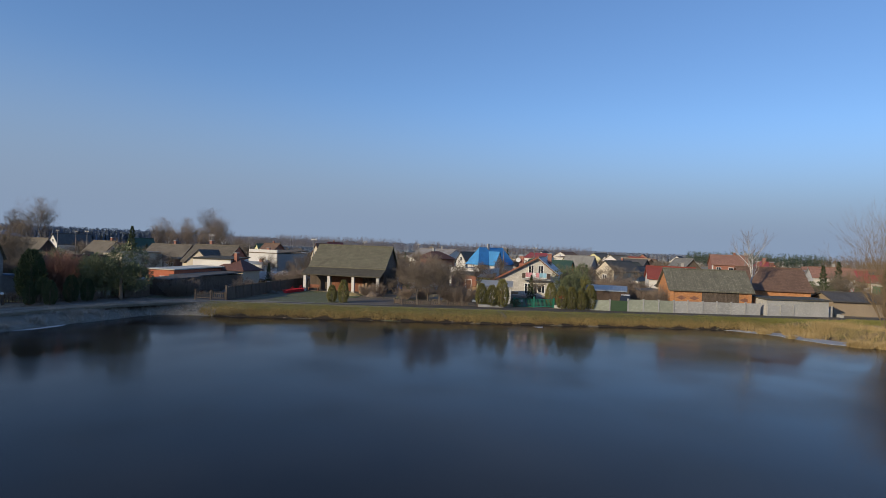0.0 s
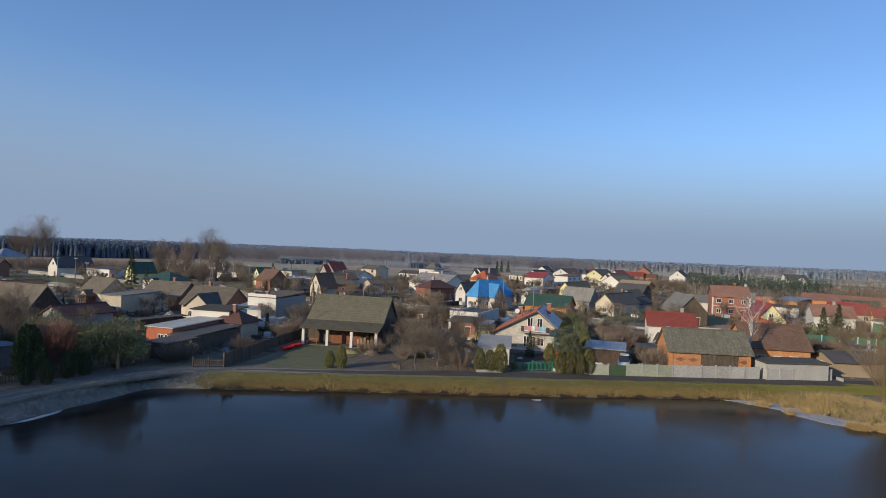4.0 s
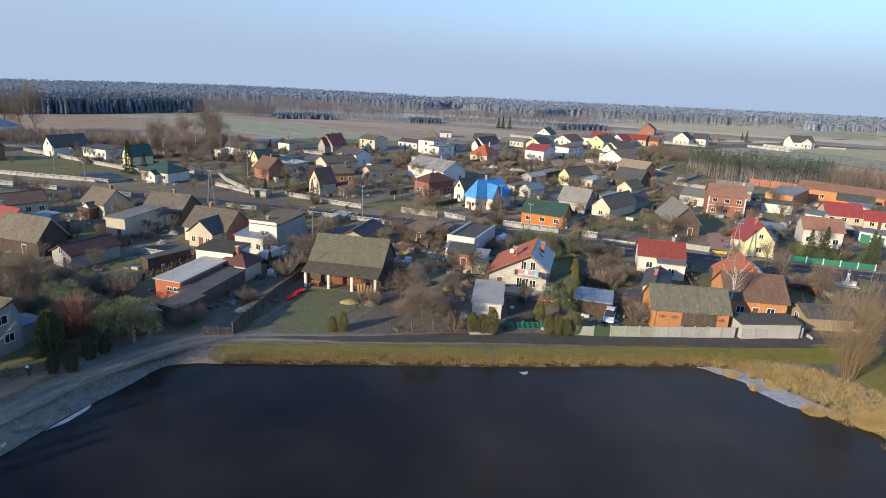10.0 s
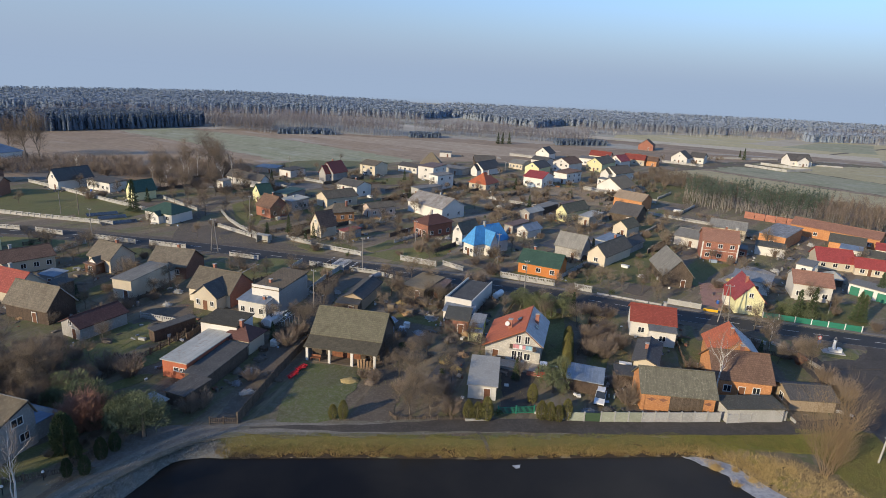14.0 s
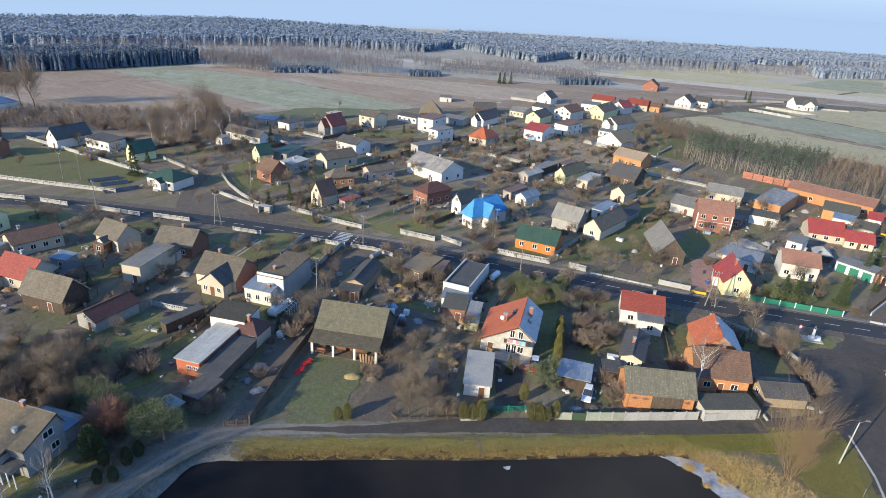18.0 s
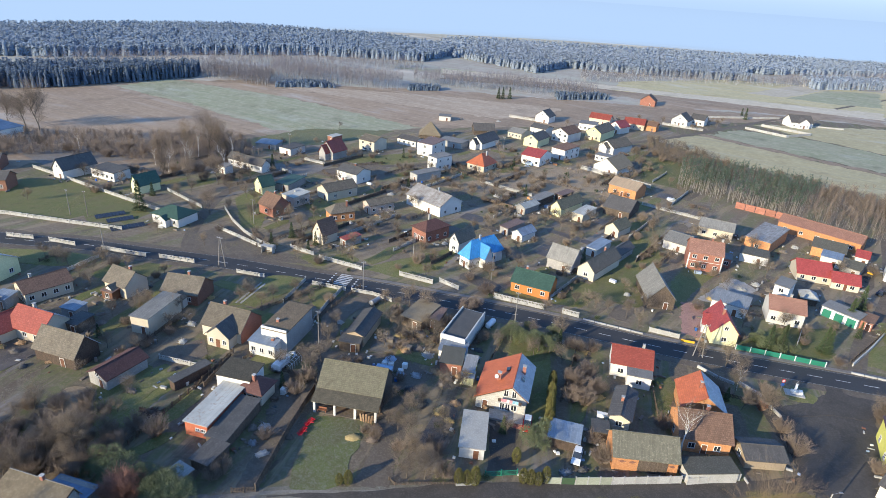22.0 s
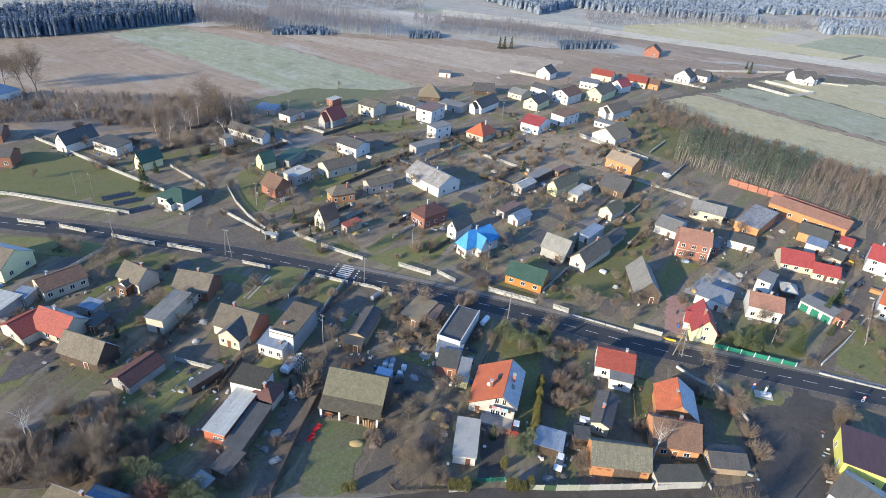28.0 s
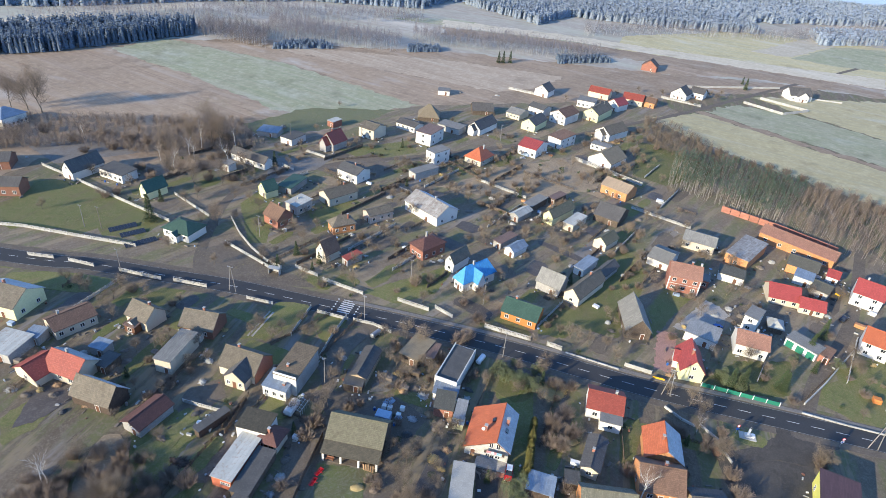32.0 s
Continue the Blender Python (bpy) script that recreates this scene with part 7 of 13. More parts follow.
setting("wheel_track", ribbon([(-46.1, 149.5), (-49.3, 138.1)], 0.55, 0.1), "paving", "pale concrete wheel track of a drive", "track")


# ---- road markings ----
def along(line, start, step, count):
    """Points and ways at even steps along a line."""
    out, walked, nxt = [], 0.0, start
    for a, b in zip(line, line[1:]):
        a, b = Vector(a), Vector(b)
        n = (b - a).length
        while nxt <= walked + n and len(out) < count:
            out.append((a + (b - a) * ((nxt - walked) / n), (b - a).normalized()))
            nxt += step
        walked += n
    return out


def strip(p, d, lo, hi, side, width, z=0.072):
    n = Vector((-d.y, d.x))
    return Shape().prism([tuple(p + d * u + n * (side + v)) for u, v in ((lo, -width / 2), (hi, -width / 2), (hi, width / 2), (lo, width / 2))], z - 0.01, z)


road_marks = thing("road_marking", 0, 0, 0, 0, "white painted dashes along the road's middle", "road marking")
for p, d in along(MAIN_ROAD, 150, 6.0, 95):
    part("dash", strip(p, d, 0, 3.2, 0, 0.14), "road_paint", road_marks)
edge_marks = thing("road_marking", 0, 0, 0, 0, "thin faded white edge line of the road", "road marking")
for side in (-3.3, 3.3):
    part("edge_line", ribbon([p for p in MAIN_ROAD if -300 < p[0] < 300], 0.1, 0.07, side), "faded_paint", edge_marks)
zebra = thing("zebra_crossing", -25.5, 154.6, 0, -14, "white striped zebra crossing on dark asphalt", "crossing")
for k in range(7):
    part("stripe", Shape().box(-2.0, -3.2 + k * 0.98, 0.062, 2.0, -2.7 + k * 0.98, 0.075), "road_paint", zebra)
for k in range(5):
    part("guide_mark", Shape().box(-3.6 - 0.25, -2.9 + k * 1.35, 0.062, -3.6 + 0.25, -2.3 + k * 1.35, 0.075), "road_paint", zebra)
    part("guide_mark", Shape().box(3.6 - 0.25, -2.9 + k * 1.35, 0.062, 3.6 + 0.25, -2.3 + k * 1.35, 0.075), "road_paint", zebra)


# ---- fences ----
CACHE = {}


def shared(key, make):
    if key not in CACHE:
        CACHE[key] = make()
    return CACHE[key]


def comb(h, low, n, duty, thick, z0=0.04, jag=0.0):
    """A panel with a toothed top, one unit long."""
    s = Shape()
    pts = [(0, z0), (1, z0)]
    for k in reversed(range(n)):
        a, b = (k + 0.5 - duty / 2) / n, (k + 0.5 + duty / 2) / n
        top = h - jag * (k % 3)
        pts += [(b, low), (b, top), (a, top), (a, low)] if duty < 0.99 else [(b, top), (a, top)]
    m = len(pts)
    s.add([(x, -thick, z) for x, z in pts] + [(x, thick, z) for x, z in pts], [tuple(range(m)), tuple(range(m, 2 * m))[::-1]] + [(k, m + k, m + (k + 1) % m, (k + 1) % m) for k in range(m)])
    return s


def fence_piece(kind, h):
    if kind == "panel":
        s = comb(h * 0.88, h * 0.6, 5, 0.45, 0.03)
    elif kind == "board":
        s = comb(h, h, 10, 1.0, 0.025, 0.04, 0.06)
    elif kind == "greengate":
        s = comb(h * 0.93, 0.2, 14, 0.4, 0.015, 0.1)
    elif kind == "picket":
        s = comb(h * 0.95, h * 0.3, 7, 0.45, 0.015, h * 0.18, 0.05)
    else:
        deep = {"wall": 0.04, "green": 0.025, "brick": 0.15, "low": 0.15}[kind]
        s = Shape().box(0, -deep, 0.12 if kind == "green" else 0, 1, deep, h)
    return s.mesh("fence_panel")


FENCE = {"panel": ("concrete", "concrete", 2.2), "wall": ("concrete", "concrete", 2.1), "green": ("green_paint", "frame_white", 3.2), "brick": ("red_brick", "orange_brick", 4.0),
         "low": ("concrete", "concrete", 3.0), "board": ("old_wood", "old_wood", 2.4), "greengate": ("green_paint", "green_paint", 3.0), "picket": ("old_wood", "old_wood", 2.2)}


def fence(line, kind, h, label):
    panel_mat, post_mat, step = FENCE[kind]
    words = label.split()
    root = thing("gate" if "gate" in words else "wall_fence" if kind in ("wall", "brick") else "fence", line[0][0], line[0][1], 0, 0, label if len(words) > 3 else label + " beside a garden", "gate" if "gate" in words else "fence")
    post = shared((kind, h, "post"), lambda: Shape().box(-0.09, -0.09, 0, 0.09, 0.09, h + 0.08).box(-0.12, -0.12, h + 0.083, 0.12, 0.12, h + 0.13).mesh("post"))
    deep, lo, hi = {"panel": (0.045, 0.883, 1.0), "greengate": (0.025, 0.88, 0.929), "picket": (0.04, 0.7, 0.77), "brick": (0.2, 1.002, 1.04)}.get(kind, (0.03, 0.9, 1))
    rail = shared((kind, h, "rail"), lambda: Shape().box(0, 0.017 if kind == "picket" else -deep, h * lo, 1, deep + (0.02 if kind == "picket" else 0), h * hi).mesh("rail"))
    o = Vector(line[0])
    for a, b in zip(line, line[1:]):
        a, b = Vector(a), Vector(b)
        n = max(1, round((b - a).length / step))
        turn = math.degrees(math.atan2(b.y - a.y, b.x - a.x))
        for k in range(n):
            p = a + (b - a) * (k / n) - o
            gap = 0.1
            m = pose(p.x, p.y, 0, 0, 0, turn) @ Matrix.Translation((gap, 0, 0)) @ Matrix.Diagonal(((b - a).length / n - 2 * gap, 1, 1, 1))
            mat = "green_wall" if kind == "wall" and "green" in words and k == n - 1 else "sage_wall" if "sage" in words or ("section" in words and kind == "wall") else panel_mat
            part("fence_panel", shared((kind, h, mat), lambda: fence_piece(kind, h)), mat, root, at=m)
            if kind in ("panel", "greengate", "picket", "brick"):
                part("rail", rail, mat, root, at=m)
            if kind not in ("low", "brick"):
                part("post", post, post_mat, root, at=pose(p.x, p.y, 0, 0, 0, turn))
        if kind not in ("low", "brick"):
            part("post", post, post_mat, root, at=pose(b.x - o.x, b.y - o.y, 0, 0, 0, turn))
    return root


fence([(-171.0, 186.7), (-140.4, 186.0), (-119.5, 182.3), (-99.2, 179.0)], "panel", 1.3, "pale precast concrete fence along the meadow")
fence([(-161.0, 233.9), (-141.3, 223.0), (-116.5, 208.7), (-95.1, 196.7)], "panel", 1.3, "pale precast concrete fence along the meadow")
fence([(-101.1, 217.5), (-83.0, 202.5)], "panel", 1.2, "pale precast concrete fence")
fence([(-128.7, 169.5), (-120.3, 168.7)], "panel", 1.3, "pale precast concrete fence")
fence([(-115.2, 168.0), (-106.4, 165.9)], "panel", 1.3, "pale precast concrete fence")
fence([(-97.7, 164.5), (-83.7, 161.4)], "panel", 1.3, "pale precast concrete fence")
fence([(-79.7, 161.3), (-69.0, 159.3)], "panel", 1.3, "pale precast concrete fence")
fence([(-74.8, 202.5), (-68.7, 191.9), (-62.1, 183.2), (-55.4, 176.0), (-49.3, 172.3)], "panel", 1.3, "pale precast concrete fence curving along the lane")
fence([(-45.0, 173.6), (-37.0, 169.4)], "panel", 1.3, "pale precast concrete fence")
fence([(-34.8, 167.4), (-21.4, 161.4)], "panel", 1.3, "pale precast concrete fence beside the crossing")
fence([(-10.3, 159.4), (-0.7, 155.4)], "panel", 1.5, "white ornamental concrete fence")
fence([(1.3, 157.1), (6.6, 152.9)], "panel", 1.3, "pale precast concrete fence")
fence([(16.3, 149.4), (29.4, 144.7)], "panel", 1.6, "white ornamental concrete fence")
fence([(34.1, 143.2), (38.0, 141.4)], "panel", 1.6, "white ornamental concrete fence")
fence([(39.0, 140.5), (53.2, 134.9)], "low", 0.5, "low concrete garden edge")
fence([(55.2, 136.7), (62.0, 134.0)], "wall", 1.3, "tan concrete concrete fence")
fence([(74.9, 130.6), (94.0, 124.8)], "green", 1.4, "green slatted fence with white posts")
fence([(99.1, 122.9), (109.6, 119.4), (122.4, 115.8)], "low", 0.5, "low pale concrete wall beside the lawn")
fence([(101.6, 127.2), (115.8, 138.8), (129.4, 150.7)], "picket", 1.2, "wire fence with posts along the lane")
fence([(123.2, 240.9), (141.6, 227.0), (157.6, 210.7)], "brick", 2.6, "long orange brick wall before the wood")
fence([(67.5, 285.2), (93.8, 260.4)], "panel", 1.8, "long white concrete wall")
fence([(4.0, 271.7), (21.6, 250.2)], "picket", 1.3, "old wooden fence")
fence([(204.4, 410.1), (222.2, 390.4)], "low", 1.6, "white foundation wall of a new building")
fence([(222.2, 390.4), (245.0, 401.7)], "low", 1.6, "white foundation wall of a new building")
fence([(222.0, 423.5), (245.0, 401.7)], "low", 1.6, "white foundation wall of a new building")
fence([(146.8, 405.7), (168.9, 392.7)], "panel", 1.6, "white garden wall")
fence([(261.7, 434.1), (284.1, 429.7)], "low", 1.0, "white low wall in the field")
fence([(172.7, 437.6), (251.4, 455.7)], "low", 1.4, "long white wall at the field edge")
fence([(43.6, 397.0), (59.3, 389.2)], "panel", 1.6, "white garden wall")
fence([(-47.3, 261.4), (-25.2, 271.2)], "picket", 1.2, "slatted garden fence")
fence([(-61.7, 269.7), (-51.5, 263.8)], "panel", 1.3, "pale precast concrete fence")
fence([(-43.1, 135.0), (-28.1, 151.9)], "picket", 1.3, "garden fence of dark boards")
fence([(-29.8, 130.0), (-20.4, 150.6)], "picket", 1.3, "dark garden fence")
fence([(-58.5, 112.6), (-48.9, 110.2)], "panel", 1.2, "pale concrete garden fence")
fence([(-52.8, 86.8), (-47.3, 103.5), (-43.9, 116.2)], "picket", 1.4, "dark board fence between yards")
fence([(-23.6, 104.8), (-25.9, 92.4), (-27.8, 77.9)], "board", 1.8, "weathered dark board fence beside the driveway")
fence([(-31.6, 77.4), (-27.8, 77.9)], "picket", 1.2, "grey wooden yard gate")
fence([(-6.3, 82.1), (-5.2, 80.9), (5.0, 81.9)], "picket", 0.7, "short grey picket fence by the lane")
fence([(20.8, 83.2), (25.9, 83.3)], "wall", 1.5, "concrete panel wall with green section")
fence([(25.9, 83.3), (32.4, 83.8)], "wall", 1.7, "concrete panel wall painted sage along the lane")
fence([(32.4, 83.8), (45.0, 85.0)], "wall", 1.7, "pale concrete panel wall along the lane")
fence([(46.0, 84.7), (56.1, 86.4)], "wall", 1.5, "pale concrete panel wall along the lane")
fence([(5.0, 81.6), (8.6, 82.1)], "low", 0.4, "low concrete hedge edging")
fence([(15.9, 84.8), (21.2, 83.3)], "low", 0.4, "low concrete hedge edging")
fence([(10.2, 84.0), (15.9, 84.8)], "greengate", 1.3, "bright green metal yard gate")
fence([(69.8, 83.0), (68.0, 73.6), (65.6, 66.3)], "low", 0.16, "low concrete kerb along the asphalt")
fence([(-50.6, 62.6), (-44.9, 65.3), (-42.9, 70.4)], "picket", 1.1, "dark garden fence at the bank")
fence([(-67.9, 252.0), (-62.2, 247.9)], "panel", 1.2, "pale concrete fence between gardens")
fence([(83.0, 236.7), (103.3, 222.0)], "panel", 1.2, "pale concrete fence between gardens")
fence([(-103.1, 139.1), (-95.9, 158.9)], "panel", 1.2, "pale concrete fence between gardens")
fence([(11.0, 112.4), (19.2, 134.9)], "picket", 1.1, "grey wooden fence between garden plots")
fence([(-50.4, 221.3), (-36.9, 240.0)], "picket", 1.1, "grey wooden fence between garden plots")
fence([(20.4, 210.6), (35.1, 230.9)], "panel", 1.2, "pale concrete fence between gardens")
fence([(19.4, 228.9), (29.9, 221.3)], "board", 1.4, "dark board fence between gardens")
fence([(92.1, 134.0), (97.3, 141.3)], "panel", 1.2, "pale concrete fence between gardens")
fence([(-79.0, 229.3), (-64.3, 249.5)], "picket", 1.1, "grey wooden fence between garden plots")
fence([(70.2, 176.8), (79.6, 189.7)], "picket", 1.2, "weathered slatted fence between gardens")
fence([(54.0, 189.9), (61.1, 199.6)], "board", 1.4, "dark board fence between gardens")
fence([(-114.2, 224.1), (-99.5, 244.3)], "board", 1.4, "dark board fence between gardens")
fence([(95.9, 238.6), (109.5, 257.2)], "panel", 1.2, "pale concrete fence between gardens")
fence([(22.8, 227.0), (37.5, 247.2)], "picket", 1.1, "grey wooden fence between garden plots")
fence([(58.3, 205.0), (68.3, 218.7)], "picket", 1.1, "grey wooden fence between garden plots")
fence([(-96.1, 255.8), (-86.1, 269.5)], "board", 1.4, "dark board fence between gardens")
fence([(-29.6, 186.2), (-14.9, 206.4)], "panel", 1.2, "pale concrete fence between gardens")
fence([(14.6, 152.4), (21.1, 147.7)], "picket", 1.2, "weathered slatted fence between gardens")
fence([(-35.7, 211.6), (-21.0, 231.8)], "board", 1.4, "dark board fence between gardens")
fence([(-23.6, 254.6), (-13.1, 269.2)], "picket", 1.1, "grey wooden fence between garden plots")
fence([(-71.5, 185.4), (-51.2, 170.7)], "panel", 1.2, "pale concrete fence between gardens")
fence([(-8.8, 204.7), (-4.1, 211.2)], "picket", 1.1, "grey wooden fence between garden plots")
fence([(17.7, 253.0), (37.9, 238.3)], "panel", 1.2, "pale concrete fence between gardens")
fence([(-34.1, 111.5), (-23.8, 107.7)], "picket", 1.2, "weathered slatted fence between gardens")
fence([(128.3, 135.4), (148.5, 120.7)], "picket", 1.2, "weathered slatted fence between gardens")
fence([(40.1, 265.1), (60.4, 250.4)], "picket", 1.2, "weathered slatted fence between gardens")
fence([(-13.4, 175.9), (-6.9, 184.8)], "panel", 1.2, "pale concrete fence between gardens")
fence([(123.9, 125.9), (139.3, 114.8)], "panel", 1.2, "pale concrete fence between gardens")
fence([(132.6, 131.7), (147.3, 151.9)], "picket", 1.2, "weathered slatted fence between gardens")
fence([(71.2, 259.0), (85.3, 278.4)], "picket", 1.2, "weathered slatted fence between gardens")
fence([(9.1, 123.7), (13.6, 135.9)], "picket", 1.1, "grey wooden fence between garden plots")
fence([(-114.9, 119.5), (-112.5, 126.1)], "board", 1.4, "dark board fence between gardens")
fence([(-1.5, 167.5), (5.0, 176.4)], "board", 1.4, "dark board fence between gardens")
fence([(12.0, 261.3), (16.7, 267.8)], "board", 1.4, "dark board fence between gardens")
fence([(73.2, 270.6), (78.5, 277.9)], "picket", 1.1, "grey wooden fence between garden plots")
fence([(-55.3, 172.9), (-40.6, 193.1)], "picket", 1.2, "weathered slatted fence between gardens")
fence([(25.4, 252.4), (40.1, 272.6)], "board", 1.4, "dark board fence between gardens")
fence([(97.8, 270.0), (109.6, 286.1)], "panel", 1.2, "pale concrete fence between gardens")
fence([(83.6, 265.8), (98.3, 286.0)], "picket", 1.1, "grey wooden fence between garden plots")
fence([(40.2, 220.1), (50.7, 234.7)], "panel", 1.2, "pale concrete fence between gardens")
fence([(-5.1, 241.2), (9.6, 261.4)], "panel", 1.2, "pale concrete fence between gardens")
fence([(-51.3, 260.9), (-36.6, 281.1)], "board", 1.4, "dark board fence between gardens")
fence([(32.1, 150.9), (42.1, 164.7)], "panel", 1.2, "pale concrete fence between gardens")
fence([(-49.0, 250.7), (-42.5, 246.0)], "picket", 1.2, "weathered slatted fence between gardens")
fence([(-44.9, 175.1), (-30.2, 195.3)], "board", 1.4, "dark board fence between gardens")
fence([(-68.8, 106.6), (-60.2, 130.1)], "picket", 1.1, "grey wooden fence between garden plots")
fence([(-23.1, 234.1), (-12.5, 248.6)], "board", 1.4, "dark board fence between gardens")
fence([(-15.4, 237.9), (4.9, 223.2)], "panel", 1.2, "pale concrete fence between gardens")
fence([(55.5, 114.2), (71.5, 108.4)], "picket", 1.2, "weathered slatted fence between gardens")
fence([(66.9, 198.6), (81.6, 218.8)], "panel", 1.2, "pale concrete fence between gardens")
fence([(118.9, 135.9), (133.6, 156.1)], "panel", 1.2, "pale concrete fence between gardens")
fence([(64.0, 179.2), (78.7, 199.4)], "board", 1.4, "dark board fence between gardens")
fence([(-108.7, 255.0), (-102.3, 263.9)], "board", 1.4, "dark board fence between gardens")
fence([(26.5, 275.1), (41.2, 295.3)], "picket", 1.2, "weathered slatted fence between gardens")
fence([(0.0, 259.5), (14.7, 279.7)], "picket", 1.1, "grey wooden fence between garden plots")
fence([(-88.3, 234.0), (-78.9, 246.9)], "board", 1.4, "dark board fence between gardens")
fence([(-15.4, 182.1), (-0.7, 202.3)], "board", 1.4, "dark board fence between gardens")
fence([(-109.5, 154.0), (-107.1, 160.6)], "picket", 1.1, "grey wooden fence between garden plots")
fence([(27.2, 106.1), (35.5, 128.6)], "board", 1.4, "dark board fence between gardens")
fence([(-66.8, 230.6), (-55.6, 246.0)], "panel", 1.2, "pale concrete fence between gardens")
fence([(103.5, 240.0), (109.9, 235.3)], "picket", 1.1, "grey wooden fence between garden plots")
fence([(101.4, 126.0), (111.9, 134.7), (129.0, 150.2)], "low", 0.9, "low pale wall along the lane")
fence([(-24.7, 149.3), (-27.5, 140.1), (-29.5, 130.1)], "wall", 1.3, "pale concrete panel wall between drives")
fence([(-35.8, 152.8), (-37.4, 146.4), (-38.7, 139.6)], "wall", 1.1, "grey concrete wall beside a lawn")
fence([(-33.4, 150.8), (-24.1, 148.2)], "panel", 1.2, "white ornamental concrete fence by the road")
fence([(-22.4, 148.2), (-16.6, 146.9), (-11.2, 143.8)], "panel", 1.1, "pale precast concrete fence by the road")
fence([(-55.5, 155.1), (-47.4, 153.2)], "panel", 1.1, "pale precast concrete fence by the road")
fence([(62.0, 121.8), (65.2, 117.7), (68.1, 115.6)], "low", 0.7, "broken low concrete fence by the road")
fence([(69.4, 116.2), (72.4, 111.6)], "low", 0.7, "broken low concrete fence by the road")
fence([(72.3, 108.7), (73.1, 104.7)], "low", 0.7, "broken low concrete fence by the yard")
fence([(-43.9, 114.4), (-45.1, 107.8), (-45.8, 103.9)], "board", 1.3, "dark board fence between yards")
fence([(-99.0, 112.0), (-97.9, 117.7), (-91.7, 112.8)], "picket", 1.0, "wire fence round a back garden")
fence([(50.1, 126.6), (48.7, 114.3), (46.8, 103.6)], "picket", 1.1, "grey slatted fence behind the cottage")
fence([(-39.4, 117.8), (-42.5, 109.8)], "picket", 1.0, "thin garden fence along a house")


# ---- plants ----
class Bare:
    """A leafless tree: thick wood in one shape, twigs in another."""

    def __init__(self, seed):
        self.rng = random.Random(seed)
        self.wood, self.twigs = Shape(), Shape()

    def twig(self, a, b, r):
        d = (b - a)
        u = d.orthogonal().normalized() * r
        w = d.cross(u).normalized() * r
        self.twigs.add([a + u, a - u * 0.5 + w * 0.87, a - u * 0.5 - w * 0.87, b], [(0, 1, 3), (1, 2, 3), (2, 0, 3)])

    def grow(self, p, way, length, r, level, kids, spread, lift, twig_r):
        rng = self.rng
        n = 3
        for k in range(n):
            way = (way + Vector((rng.gauss(0, 0.12), rng.gauss(0, 0.12), lift * 0.5))).normalized()
            q = p + way * (length / n)
            if level == 0:
                self.twig(p, q, twig_r)
            else:
                r1 = r * 0.8
                self.wood.tube(p, q, r, r1, 6 if level > 2 else 4)
                r = r1
            if level > 0:
                for _ in range(kids if k else max(1, kids // 2)):
                    side = Vector((rng.gauss(0, 1), rng.gauss(0, 1), rng.gauss(0, 0.4)))
                    side = (side - way * side.dot(way)).normalized()
                    new_way = (way + side * spread * rng.uniform(0.6, 1.3)).normalized()
                    self.grow(q if rng.random() < 0.5 else p + (q - p) * rng.random(), new_way, length * rng.uniform(0.5, 0.75), r * 0.55, level - 1, kids, spread, lift, twig_r)
            p = q


def bare_tree(seed, height, levels, kids, spread, lift, r, twig_r, clear=0.25, lean=0.0):
    b = Bare(seed)
    base, way = Vector((0, 0, -0.1)), Vector((lean, 0, 1)).normalized()
    top = base + way * height * clear
    b.wood.tube(base, top, r * 1.25, r, 8)
    b.grow(top, way, height * (1 - clear) * 0.62, r, levels, kids, spread, lift, twig_r)
    return b.wood, b.twigs


def shrub(seed, height, radius, stems, twigs, thick, r=0.02, dome=0.35):
    b = Bare(seed)
    rng = b.rng
    for _ in range(stems):
        a = rng.uniform(0, 6.28)
        g = radius * 0.35 * rng.random() ** 0.5
        p = Vector((math.cos(a) * g, math.sin(a) * g, -0.05))
        out = rng.uniform(0.2, 1.0) * radius
        q = Vector((math.cos(a) * out + rng.gauss(0, 0.2), math.sin(a) * out + rng.gauss(0, 0.2), height * rng.uniform(0.55, 1.0) * (1.0 + 0.34 * dome - dome * out / radius)))
        b.wood.tube(p, p + (q - p) * 0.6 + Vector((0, 0, height * 0.06)), r * 1.6, r, 3)
        m = p + (q - p) * 0.6 + Vector((0, 0, height * 0.06))
        b.twig(m, q, r)
        for _ in range(twigs):
            t = rng.uniform(0.25, 0.95)
            o = p + (q - p) * t
            e = o + Vector((rng.gauss(0, 0.3) + math.cos(a) * 0.2, rng.gauss(0, 0.3) + math.sin(a) * 0.2, rng.uniform(0.2, 0.75))) * height * 0.28
            b.twig(o, e, thick)
    return b.wood, b.twigs


def leafy(seed, n, place, size, droop=0.0):
    """Many small leaf clumps; place(rng) gives a spot and the way out."""
    rng = random.Random(seed)
    s = Shape()
    for _ in range(n):
        p, out = place(rng)
        out = (out + Vector((rng.gauss(0, 0.45), rng.gauss(0, 0.45), rng.gauss(0, 0.35) - droop))).normalized()
        side = out.cross(Vector((rng.gauss(0, 1), rng.gauss(0, 1), rng.gauss(0, 1)))).normalized()
        k = size * rng.uniform(0.6, 1.3)
        a = p + out * k
        s.add([p - side * k * 0.2, p + side * k * 0.2, a + side * k * 0.1, a + out * k * 0.35, a - side * k * 0.12], [(0, 1, 2, 3, 4)])
    return s


